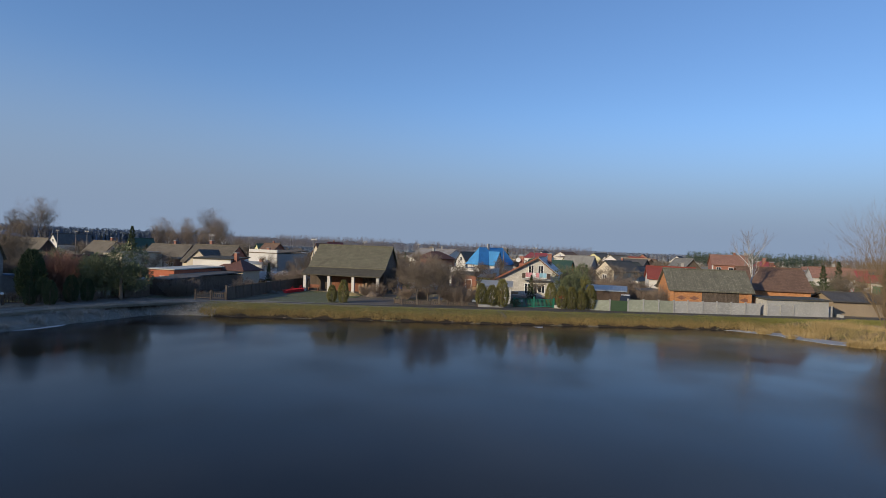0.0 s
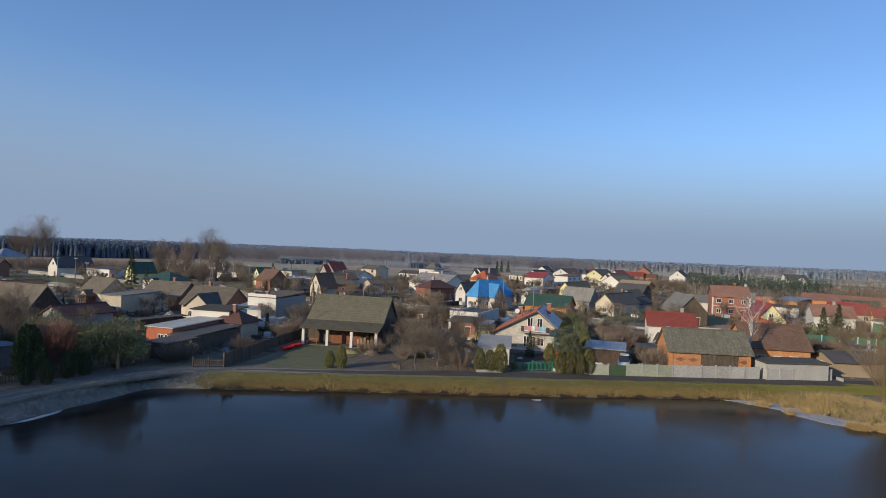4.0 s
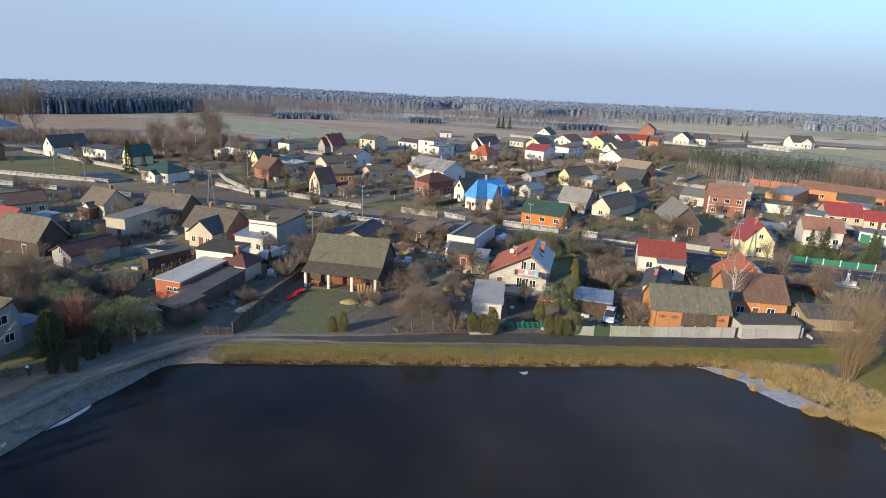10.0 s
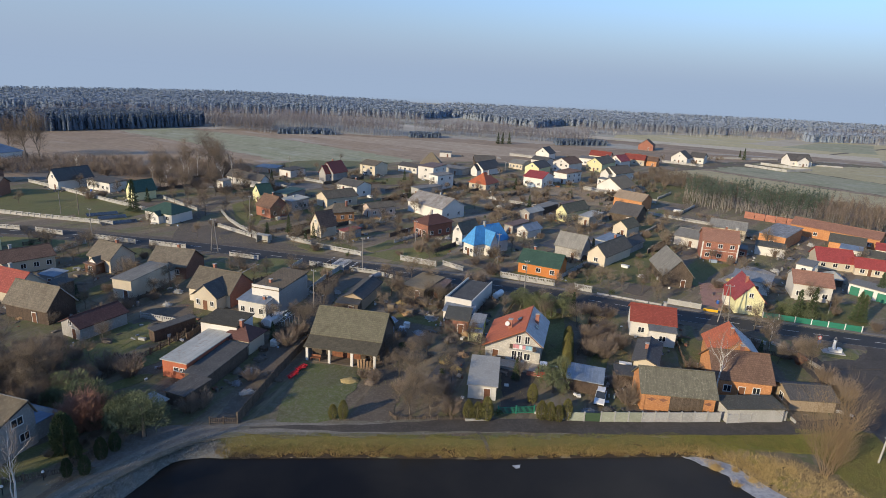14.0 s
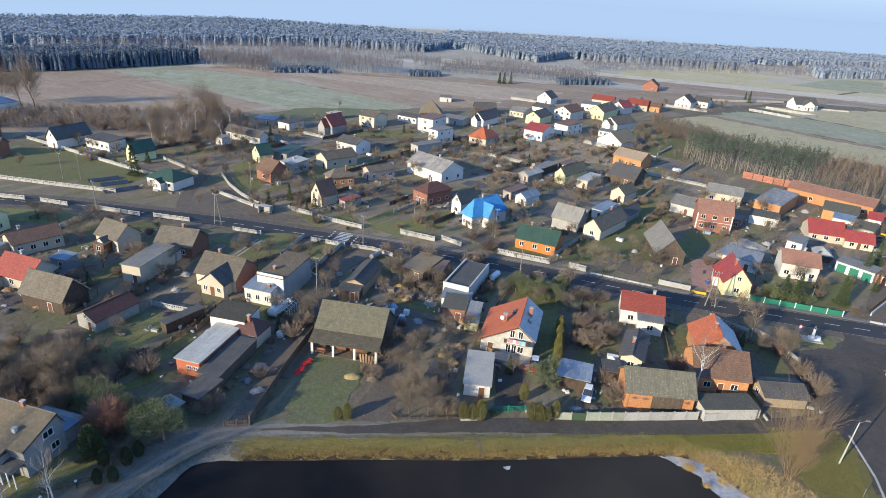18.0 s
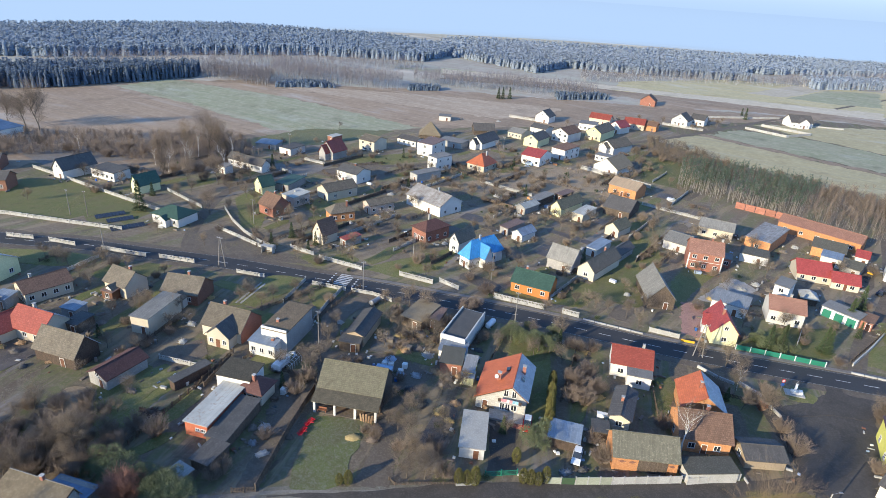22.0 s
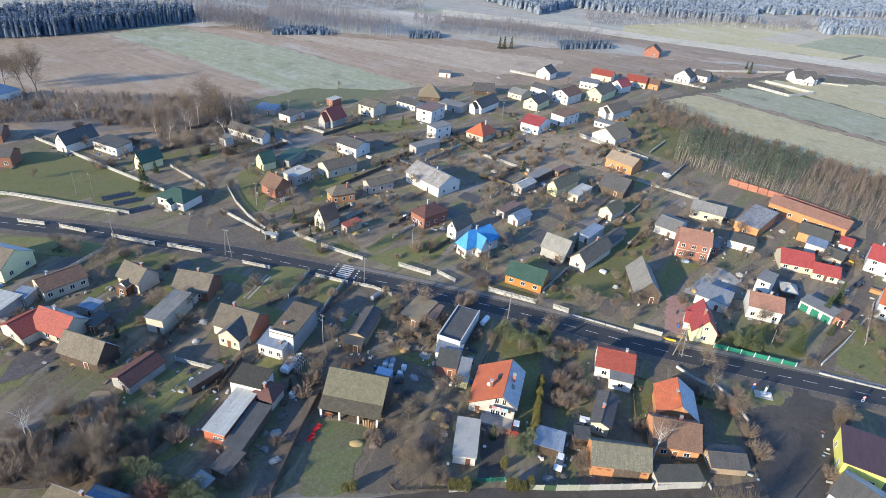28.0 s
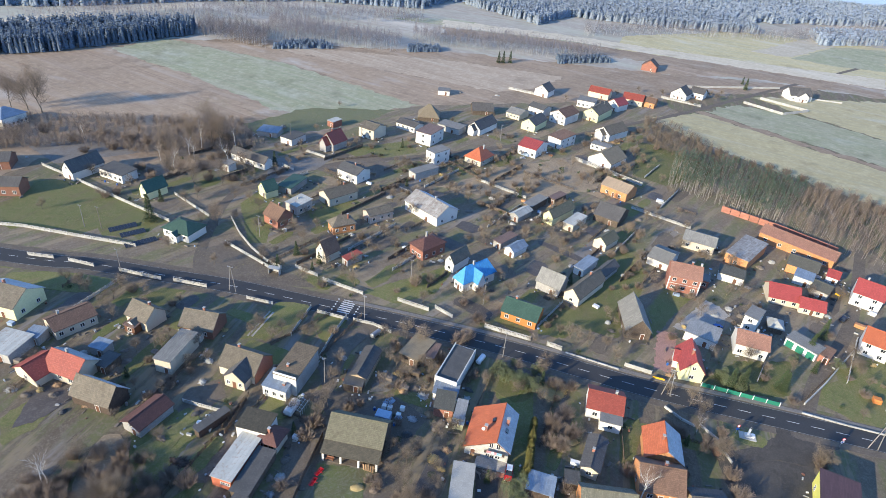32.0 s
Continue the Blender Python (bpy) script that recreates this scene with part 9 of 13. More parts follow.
plant("thicket", 28.3, 208.7, 0.9)
plant("thicket", 20.0, 216.3, 0.8)
plant("thicket", 34.9, 209.7, 0.8)
plant("thicket", 40.2, 217.2, 0.8)
plant("thicket", 54.4, 208.3, 0.9)
plant("thicket", 49.2, 203.4, 0.9)
plant("thicket", -0.8, 170.8, 0.7)
plant("thicket", 10.1, 159.9, 0.8)
plant("thicket", 15.7, 166.6, 0.9)
plant("fruit_tree", 21.2, 210.6, 0.63)
plant("fruit_tree", 23.9, 213.8, 0.50)
plant("fruit_tree", 25.5, 216.3, 0.53)
plant("thicket", 27.6, 218.0, 0.68)
plant("low_bush", 30.3, 221.8, 0.60)
plant("thicket", 32.7, 226.1, 0.41)
plant("thicket", 94.5, 134.8, 0.67)
plant("fruit_tree", 95.7, 137.1, 0.74)
plant("thicket", 96.7, 140.1, 0.54)
plant("thicket", -75.4, 233.1, 0.44)
plant("low_bush", -74.0, 235.9, 0.40)
plant("thicket", -72.2, 237.1, 0.68)
plant("thicket", -67.4, 243.1, 0.64)
plant("thicket", -66.4, 245.5, 0.57)
plant("low_bush", -64.9, 247.0, 0.71)
plant("thicket", 25.7, 229.2, 0.54)
plant("thicket", 26.6, 231.4, 0.63)
plant("low_bush", 28.1, 233.3, 0.62)
plant("low_bush", 30.9, 234.9, 0.53)
plant("thicket", 31.1, 237.9, 0.52)
plant("fruit_tree", 33.5, 238.9, 0.41)
plant("thicket", 35.4, 242.9, 0.56)
plant("thicket", 38.7, 245.4, 0.61)
plant("thicket", -94.6, 257.9, 0.66)
plant("thicket", -92.2, 259.3, 0.58)
plant("thicket", -90.2, 262.3, 0.72)
plant("fruit_tree", -89.6, 263.9, 0.68)
plant("low_bush", -86.8, 266.8, 0.65)
plant("low_bush", -27.8, 186.7, 0.70)
plant("low_bush", -25.4, 188.3, 0.51)
plant("thicket", -24.1, 190.6, 0.49)
plant("fruit_tree", -22.1, 194.8, 0.69)
plant("low_bush", -20.4, 196.6, 0.75)
plant("fruit_tree", -19.1, 199.4, 0.51)
plant("fruit_tree", -17.4, 201.4, 0.45)
plant("thicket", -14.3, 204.0, 0.51)
plant("low_bush", 15.3, 150.7, 0.52)
plant("thicket", -33.5, 110.9, 0.60)
plant("thicket", -28.9, 109.0, 0.55)
plant("low_bush", -26.4, 108.3, 0.60)
plant("thicket", 125.9, 123.3, 0.57)
plant("thicket", 128.1, 121.5, 0.40)
plant("low_bush", 130.9, 120.3, 0.48)
plant("fruit_tree", 131.5, 119.1, 0.63)
plant("low_bush", 136.0, 117.0, 0.57)
plant("low_bush", 137.7, 115.9, 0.74)
plant("low_bush", 135.6, 133.3, 0.66)
plant("low_bush", 136.7, 134.2, 0.64)
plant("fruit_tree", 139.1, 137.9, 0.65)
plant("fruit_tree", 140.5, 140.0, 0.41)
plant("thicket", 140.9, 141.8, 0.51)
plant("low_bush", 143.5, 144.4, 0.64)
plant("fruit_tree", 145.4, 148.1, 0.48)
plant("fruit_tree", 147.8, 149.2, 0.68)
plant("fruit_tree", 73.8, 260.6, 0.50)
plant("thicket", 74.9, 262.0, 0.42)
plant("low_bush", 76.7, 264.6, 0.63)
plant("fruit_tree", 78.4, 267.4, 0.63)
plant("low_bush", 80.8, 268.0, 0.50)
plant("thicket", 82.6, 272.9, 0.45)
plant("fruit_tree", 84.0, 274.6, 0.45)
plant("thicket", 86.7, 276.3, 0.64)
plant("thicket", 10.8, 126.1, 0.41)
plant("thicket", 12.1, 127.7, 0.70)
plant("thicket", 13.1, 129.8, 0.50)
plant("thicket", 13.8, 134.4, 0.45)
plant("fruit_tree", -113.7, 121.2, 0.68)
plant("fruit_tree", 75.6, 270.8, 0.67)
plant("thicket", 77.2, 273.5, 0.65)
plant("thicket", 79.2, 276.5, 0.43)
plant("fruit_tree", 27.4, 252.8, 0.61)
plant("thicket", 29.6, 255.7, 0.42)
plant("fruit_tree", 30.4, 258.5, 0.40)
plant("thicket", 33.3, 260.2, 0.43)
plant("thicket", 34.7, 262.4, 0.71)
plant("low_bush", 36.2, 265.1, 0.43)
plant("thicket", 37.8, 268.2, 0.75)
plant("low_bush", 39.5, 271.3, 0.53)
plant("thicket", 85.4, 267.6, 0.72)
plant("thicket", 87.7, 269.1, 0.62)
plant("fruit_tree", 89.3, 271.3, 0.53)
plant("fruit_tree", 90.6, 273.0, 0.70)
plant("fruit_tree", 91.6, 277.2, 0.62)
plant("low_bush", 93.8, 277.8, 0.74)
plant("low_bush", 97.4, 281.6, 0.66)
plant("fruit_tree", 98.6, 283.9, 0.67)
plant("low_bush", 41.7, 220.1, 0.75)
plant("thicket", 45.0, 225.4, 0.53)
plant("fruit_tree", 47.4, 227.5, 0.45)
plant("fruit_tree", 49.5, 230.6, 0.69)
plant("thicket", 51.4, 233.5, 0.69)
plant("thicket", 35.3, 151.6, 0.62)
plant("thicket", 37.0, 154.9, 0.41)
plant("thicket", 38.3, 156.7, 0.45)
plant("fruit_tree", 39.8, 159.1, 0.44)
plant("thicket", 41.5, 162.0, 0.47)
plant("fruit_tree", -48.6, 248.1, 0.55)
plant("low_bush", -45.5, 246.1, 0.47)
plant("fruit_tree", -66.2, 110.4, 0.46)
plant("thicket", -64.8, 113.4, 0.58)
plant("thicket", -63.3, 116.9, 0.67)
plant("thicket", -64.1, 119.3, 0.74)
plant("thicket", -60.4, 122.4, 0.61)
plant("fruit_tree", -61.7, 125.1, 0.68)
plant("fruit_tree", -60.5, 126.2, 0.58)
plant("thicket", -21.6, 235.8, 0.59)
plant("thicket", -18.9, 237.6, 0.69)
plant("thicket", -17.2, 238.9, 0.66)
plant("fruit_tree", -16.5, 241.7, 0.66)
plant("thicket", -14.4, 244.2, 0.45)
plant("thicket", -12.0, 246.9, 0.55)
plant("thicket", -14.4, 235.6, 0.58)
plant("thicket", -12.0, 233.8, 0.59)
plant("fruit_tree", -9.5, 232.5, 0.71)
plant("fruit_tree", -6.4, 230.8, 0.70)
plant("thicket", 70.1, 198.9, 0.71)
plant("thicket", 70.3, 202.1, 0.72)
plant("low_bush", 72.8, 204.3, 0.55)
plant("low_bush", 74.0, 206.9, 0.62)
plant("thicket", 76.4, 207.5, 0.50)
plant("thicket", 79.1, 211.3, 0.50)
plant("thicket", 79.6, 214.6, 0.74)
plant("thicket", 80.5, 216.2, 0.42)
plant("thicket", 120.4, 137.3, 0.55)
plant("fruit_tree", 124.0, 138.7, 0.61)
plant("fruit_tree", 125.2, 141.6, 0.70)
plant("fruit_tree", 127.4, 144.5, 0.53)
plant("fruit_tree", 127.1, 146.8, 0.74)
plant("thicket", 66.3, 181.4, 0.64)
plant("thicket", 67.9, 183.3, 0.72)
plant("thicket", 69.7, 184.0, 0.46)
plant("thicket", 70.8, 187.0, 0.63)
plant("thicket", 73.8, 189.9, 0.41)
plant("fruit_tree", 74.6, 192.4, 0.43)
plant("fruit_tree", 76.1, 195.0, 0.46)
plant("fruit_tree", 78.9, 197.2, 0.51)
plant("thicket", 27.9, 276.0, 0.65)
plant("thicket", 31.3, 278.7, 0.58)
plant("low_bush", 33.1, 280.8, 0.60)
plant("thicket", 33.9, 283.8, 0.51)
plant("thicket", 34.6, 286.3, 0.44)
plant("thicket", 36.7, 287.2, 0.64)
plant("thicket", 38.6, 289.9, 0.63)
plant("low_bush", -86.0, 234.3, 0.74)
plant("low_bush", -84.8, 237.8, 0.68)
plant("thicket", -81.6, 239.7, 0.63)
plant("fruit_tree", -81.5, 241.8, 0.57)
plant("fruit_tree", -79.6, 243.9, 0.73)
plant("fruit_tree", -12.6, 183.3, 0.57)
plant("thicket", -10.4, 185.0, 0.51)
plant("thicket", -8.9, 189.7, 0.48)
plant("thicket", -6.1, 192.9, 0.56)
plant("fruit_tree", -5.5, 195.7, 0.46)
plant("low_bush", -3.0, 197.3, 0.42)
plant("thicket", -0.4, 199.5, 0.74)
plant("low_bush", -107.6, 154.1, 0.66)
plant("low_bush", -106.1, 158.1, 0.59)
plant("low_bush", 30.1, 105.7, 0.42)
plant("thicket", 30.3, 110.3, 0.69)
plant("thicket", 31.1, 112.9, 0.64)
plant("low_bush", 34.0, 116.6, 0.47)
plant("low_bush", 32.0, 118.9, 0.52)
plant("thicket", 33.5, 121.4, 0.47)
plant("fruit_tree", 34.8, 124.5, 0.68)
plant("thicket", 36.1, 127.4, 0.49)
plant("thicket", 104.1, 237.4, 0.63)
plant("low_bush", 106.4, 236.1, 0.44)
plant("fruit_tree", 140.1, 178.3, 0.96)
plant("fruit_tree", 38.9, 249.0, 0.97)
plant("fruit_tree", 72.5, 239.3, 0.89)
plant("fruit_tree", -120.6, 234.6, 0.55)
plant("fruit_tree", -39.9, 282.0, 0.80)
plant("fruit_tree", -48.8, 141.5, 0.96)
plant("fruit_tree", 29.8, 119.9, 0.91)
plant("fruit_tree", 14.9, 94.9, 0.69)
plant("fruit_tree", -9.5, 213.8, 1.04)
plant("fruit_tree", -104.6, 153.9, 0.99)
plant("fruit_tree", 73.9, 194.4, 0.77)
plant("fruit_tree", -76.9, 128.9, 0.77)
plant("fruit_tree", 100.2, 196.2, 0.90)
plant("fruit_tree", -40.8, 237.4, 1.04)
plant("fruit_tree", -27.1, 245.7, 0.60)
plant("fruit_tree", -49.7, 138.4, 1.03)
plant("fruit_tree", 47.5, 211.7, 0.86)
plant("fruit_tree", -21.1, 186.9, 0.70)
plant("fruit_tree", -9.8, 140.7, 0.58)
plant("fruit_tree", -4.2, 262.2, 0.93)
plant("fruit_tree", -65.4, 252.5, 0.73)
plant("fruit_tree", -48.5, 209.1, 0.71)
plant("fruit_tree", 26.2, 261.5, 0.89)
plant("fruit_tree", 16.4, 262.0, 0.86)
plant("fruit_tree", 43.7, 146.7, 0.94)
plant("fruit_tree", -2.6, 158.8, 0.89)
plant("fruit_tree", -98.4, 262.9, 0.58)
plant("fruit_tree", 115.2, 122.1, 0.65)
plant("fruit_tree", -105.3, 155.4, 0.93)
plant("fruit_tree", -36.7, 145.4, 0.74)
plant("fruit_tree", 77.7, 156.9, 0.63)
plant("fruit_tree", -59.6, 100.6, 0.73)
plant("fruit_tree", 56.1, 211.7, 0.95)
plant("fruit_tree", 148.3, 144.7, 0.63)
plant("fruit_tree", 101.8, 279.6, 0.59)
plant("fruit_tree", 100.5, 176.2, 0.89)
plant("fruit_tree", 38.9, 244.3, 0.98)
plant("fruit_tree", 98.3, 299.5, 0.71)
plant("fruit_tree", -15.0, 266.2, 0.64)
plant("fruit_tree", 92.8, 142.2, 0.91)
plant("fruit_tree", -10.9, 122.1, 0.83)
plant("fruit_tree", -13.3, 259.9, 0.85)
plant("fruit_tree", -11.2, 176.5, 0.61)
plant("fruit_tree", 64.6, 275.6, 0.91)
plant("fruit_tree", 38.3, 148.4, 0.82)
plant("fruit_tree", 59.3, 115.1, 0.55)
plant("fruit_tree", 79.4, 263.7, 0.81)
plant("fruit_tree", -63.4, 194.5, 0.96)
plant("fruit_tree", -25.3, 229.3, 1.02)
plant("fruit_tree", 39.2, 165.6, 0.72)
plant("fruit_tree", 99.8, 294.3, 0.89)
plant("fruit_tree", 55.1, 159.2, 0.75)
plant("fruit_tree", 61.9, 318.6, 0.56)
plant("fruit_tree", 81.4, 141.3, 0.83)
plant("fruit_tree", -51.3, 198.4, 0.77)
plant("fruit_tree", 56.4, 155.4, 0.62)
plant("fruit_tree", 13.1, 230.1, 0.83)
plant("fruit_tree", -92.8, 150.2, 0.73)
plant("fruit_tree", 45.5, 261.3, 0.91)
plant("fruit_tree", -32.6, 111.3, 1.00)
plant("fruit_tree", -17.5, 226.3, 0.97)
plant("fruit_tree", 146.6, 156.9, 1.03)
plant("fruit_tree", -65.0, 115.9, 0.74)
plant("fruit_tree", 65.2, 232.3, 0.78)
plant("fruit_tree", 23.8, 229.6, 0.99)
plant("fruit_tree", -24.5, 165.4, 0.97)
plant("fruit_tree", 104.1, 265.7, 0.83)
plant("fruit_tree", 107.9, 289.1, 0.66)
plant("fruit_tree", 129.6, 177.9, 0.93)
plant("fruit_tree", 30.2, 287.3, 0.95)
plant("fruit_tree", -53.8, 197.2, 0.85)
plant("fruit_tree", 103.6, 311.4, 0.78)
plant("fruit_tree", 65.8, 106.8, 0.64)
plant("fruit_tree", 123.3, 141.2, 0.96)
plant("fruit_tree", -101.1, 244.3, 0.63)
plant("fruit_tree", 14.9, 126.1, 0.72)
plant("fruit_tree", -14.1, 200.2, 0.65)
plant("fruit_tree", -42.1, 274.8, 0.85)
plant("fruit_tree", 124.7, 135.4, 0.56)
plant("fruit_tree", 36.8, 289.1, 0.59)
plant("fruit_tree", 18.5, 197.0, 0.99)
plant("fruit_tree", -105.8, 245.5, 0.58)
plant("fruit_tree", -46.4, 209.2, 0.74)
plant("fruit_tree", 101.6, 289.6, 0.87)
plant("fruit_tree", -71.5, 105.8, 0.69)
plant("fruit_tree", 70.4, 262.1, 0.84)
plant("fruit_tree", 80.7, 267.1, 0.70)
plant("fruit_tree", 51.7, 257.6, 0.82)
plant("fruit_tree", 27.0, 273.3, 0.81)
plant("fruit_tree", 86.7, 227.3, 0.69)
plant("fruit_tree", -61.8, 265.2, 0.81)
plant("fruit_tree", -74.1, 267.2, 0.73)
plant("fruit_tree", -10.4, 201.1, 0.59)
plant("fruit_tree", 10.8, 162.5, 0.80)
plant("fruit_tree", 23.6, 122.1, 0.89)
plant("fruit_tree", 146.9, 160.6, 0.71)
plant("fruit_tree", 148.5, 132.7, 0.65)
plant("fruit_tree", 71.2, 106.0, 1.01)
plant("fruit_tree", 102.2, 166.0, 0.99)
plant("fruit_tree", 103.2, 315.1, 0.97)
plant("fruit_tree", -94.8, 266.4, 0.68)
plant("fruit_tree", -93.5, 157.2, 0.82)
plant("fruit_tree", 80.9, 173.2, 0.84)
plant("fruit_tree", 100.7, 220.5, 0.83)
plant("fruit_tree", 107.2, 192.5, 1.01)
plant("fruit_tree", -93.0, 155.2, 0.96)
plant("fruit_tree", -72.6, 200.4, 0.78)
plant("fruit_tree", 43.1, 213.7, 0.73)
plant("fruit_tree", -9.3, 116.2, 0.66)
plant("fruit_tree", -66.9, 210.8, 0.92)
plant("fruit_tree", 90.2, 224.4, 1.00)
plant("fruit_tree", -1.7, 232.6, 0.65)
plant("fruit_tree", 61.2, 113.7, 0.76)
plant("fruit_tree", 29.4, 304.9, 1.00)
plant("fruit_tree", -41.4, 166.8, 0.96)
plant("fruit_tree", 40.6, 284.4, 0.68)
plant("fruit_tree", 49.0, 193.3, 0.78)
plant("fruit_tree", 25.1, 206.4, 0.97)
plant("fruit_tree", 103.6, 174.0, 0.97)
plant("fruit_tree", -70.7, 130.5, 1.01)
plant("fruit_tree", 103.6, 253.3, 0.98)
plant("fruit_tree", 92.0, 203.2, 0.83)
plant("fruit_tree", -28.9, 114.7, 0.73)
plant("fruit_tree", 45.9, 192.9, 0.71)
plant("fruit_tree", 5.7, 236.6, 0.83)
plant("fruit_tree", 30.3, 129.5, 1.02)
plant("fruit_tree", -38.4, 277.2, 0.87)
plant("fruit_tree", 34.5, 206.0, 0.67)
plant("fruit_tree", 51.7, 231.1, 0.87)
plant("fruit_tree", -58.8, 95.1, 0.74)
plant("fruit_tree", -7.7, 96.6, 0.52)
plant("fruit_tree", 105.6, 140.6, 0.66)
plant("fruit_tree", -64.8, 275.4, 0.71)
plant("fruit_tree", 24.1, 130.9, 0.74)
plant("fruit_tree", -94.4, 150.6, 0.67)
plant("fruit_tree", 78.6, 316.0, 0.85)
plant("fruit_tree", -108.0, 233.5, 0.93)
plant("fruit_tree", -34.6, 140.9, 0.60)
plant("fruit_tree", -14.3, 224.5, 0.60)
plant("fruit_tree", 56.9, 147.1, 0.96)
plant("thicket", -31.9, 279.7, 0.83)
plant("thicket", 15.8, 182.5, 0.52)
plant("thicket", 120.9, 130.7, 0.81)
plant("thicket", 8.5, 275.0, 0.80)
plant("thicket", 109.6, 202.9, 0.64)
plant("thicket", -48.2, 144.4, 0.55)
plant("thicket", -27.4, 141.7, 0.76)
plant("thicket", 86.0, 261.3, 0.78)
plant("thicket", -26.4, 195.4, 0.72)
plant("thicket", -95.0, 239.6, 0.50)
plant("thicket", 95.2, 299.0, 0.60)
plant("thicket", -15.1, 293.2, 0.63)
plant("thicket", 66.7, 262.4, 0.61)
plant("thicket", -123.2, 218.6, 0.52)
plant("thicket", -62.4, 260.1, 0.72)
plant("thicket", -43.6, 182.0, 0.82)
plant("thicket", 65.0, 175.1, 0.64)
plant("thicket", 18.4, 260.1, 0.77)
plant("thicket", -10.0, 139.5, 0.54)
plant("thicket", 98.5, 126.4, 0.63)
plant("thicket", 60.6, 100.4, 0.44)
plant("thicket", -13.0, 191.7, 0.59)
plant("thicket", 102.5, 289.2, 0.69)
plant("thicket", -121.7, 214.4, 0.83)
plant("thicket", -9.8, 175.6, 0.42)
plant("thicket", -85.3, 264.4, 0.45)
plant("thicket", 41.3, 245.3, 0.83)
plant("thicket", 95.0, 314.0, 0.83)
plant("thicket", 69.8, 176.3, 0.74)
plant("thicket", -83.6, 149.4, 0.57)
plant("thicket", -124.5, 211.1, 0.88)
plant("thicket", 83.5, 308.6, 0.71)
plant("thicket", 36.6, 308.2, 0.88)
plant("thicket", 78.0, 219.0, 0.79)
plant("thicket", 76.4, 305.9, 0.89)
plant("thicket", -74.5, 115.5, 0.54)
plant("thicket", 88.8, 232.8, 0.52)
plant("thicket", 64.6, 195.4, 0.88)
plant("thicket", -107.3, 252.0, 0.89)
plant("thicket", -75.4, 149.3, 0.65)
plant("thicket", 103.6, 305.3, 0.67)
plant("thicket", -6.5, 110.1, 0.59)
plant("thicket", -14.4, 284.2, 0.62)
plant("thicket", -25.3, 109.7, 0.71)
plant("thicket", 38.4, 309.1, 0.56)
plant("thicket", 53.4, 298.7, 0.68)
plant("thicket", 130.7, 178.7, 0.52)
plant("thicket", -117.6, 234.9, 0.80)
plant("thicket", 79.4, 272.7, 0.73)
plant("thicket", -10.9, 164.0, 0.57)
plant("thicket", -22.4, 231.3, 0.48)
plant("thicket", -8.2, 232.9, 0.82)
plant("thicket", -9.6, 121.9, 0.42)
plant("thicket", -66.9, 112.9, 0.82)
plant("thicket", 75.0, 264.8, 0.55)
plant("thicket", 130.1, 134.0, 0.42)
plant("thicket", -10.6, 263.2, 0.68)
plant("thicket", -16.1, 115.4, 0.52)
plant("thicket", -56.5, 178.1, 0.88)
plant("thicket", -72.0, 125.4, 0.54)
plant("thicket", 60.1, 174.3, 0.53)
plant("thicket", -19.0, 114.7, 0.73)
plant("thicket", 86.7, 274.2, 0.66)
plant("thicket", -109.3, 233.6, 0.46)
plant("thicket", -70.4, 183.9, 0.66)
plant("thicket", -105.8, 235.0, 0.71)
plant("thicket", -8.4, 184.8, 0.54)
plant("thicket", 100.5, 201.2, 0.86)
plant("thicket", -4.2, 172.1, 0.51)
plant("thicket", -5.6, 168.5, 0.88)
plant("thicket", 108.8, 170.5, 0.47)
plant("thicket", 89.8, 203.6, 0.70)
plant("thicket", 61.7, 231.3, 0.67)
plant("thicket", 43.5, 223.9, 0.62)
plant("thicket", -19.1, 113.0, 0.62)
plant("thicket", 43.6, 189.6, 0.73)
plant("thicket", 74.5, 185.9, 0.43)
plant("thicket", -34.5, 164.1, 0.82)
plant("thicket", -4.0, 179.6, 0.73)
plant("thicket", 45.7, 261.7, 0.83)
plant("thicket", 80.9, 259.7, 0.68)
plant("thicket", 130.6, 127.6, 0.56)
plant("thicket", 82.3, 313.1, 0.87)
plant("thicket", 35.5, 273.7, 0.87)
plant("thicket", 77.9, 135.4, 0.86)
plant("thicket", 86.5, 172.8, 0.65)
plant("thicket", 18.8, 252.6, 0.88)
plant("thicket", 32.9, 191.0, 0.56)
plant("thicket", 142.4, 180.9, 0.82)
plant("thicket", 31.3, 94.2, 0.80)
plant("thicket", 83.9, 322.7, 0.62)
plant("thicket", -86.0, 233.6, 0.57)
plant("thicket", 57.4, 295.5, 0.51)
plant("thicket", 143.3, 149.0, 0.66)
plant("thicket", -30.5, 289.1, 0.56)
plant("thicket", -89.1, 154.5, 0.89)
plant("thicket", 17.7, 163.2, 0.43)
plant("thicket", 29.3, 238.7, 0.48)
plant("thicket", 73.0, 150.5, 0.74)
plant("thicket", -9.8, 92.1, 0.60)
plant("thicket", 94.7, 238.3, 0.55)
plant("thicket", 124.7, 156.8, 0.73)
plant("thicket", 107.1, 328.6, 0.87)
plant("thicket", -65.9, 97.4, 0.86)
plant("thicket", 95.8, 159.8, 0.45)
plant("thicket", 4.8, 277.4, 0.71)
plant("thicket", -111.5, 112.1, 0.83)
plant("thicket", -61.2, 265.5, 0.44)
plant("thicket", 62.2, 293.7, 0.80)
plant("thicket", 46.5, 99.8, 0.89)
plant("low_bush", -94.1, 250.0, 0.88)
plant("low_bush", 25.1, 204.0, 1.00)
plant("low_bush", 1.8, 96.0, 0.77)
plant("low_bush", 87.2, 313.3, 0.52)
plant("low_bush", 10.6, 256.7, 0.84)
plant("low_bush", 58.3, 271.7, 1.05)
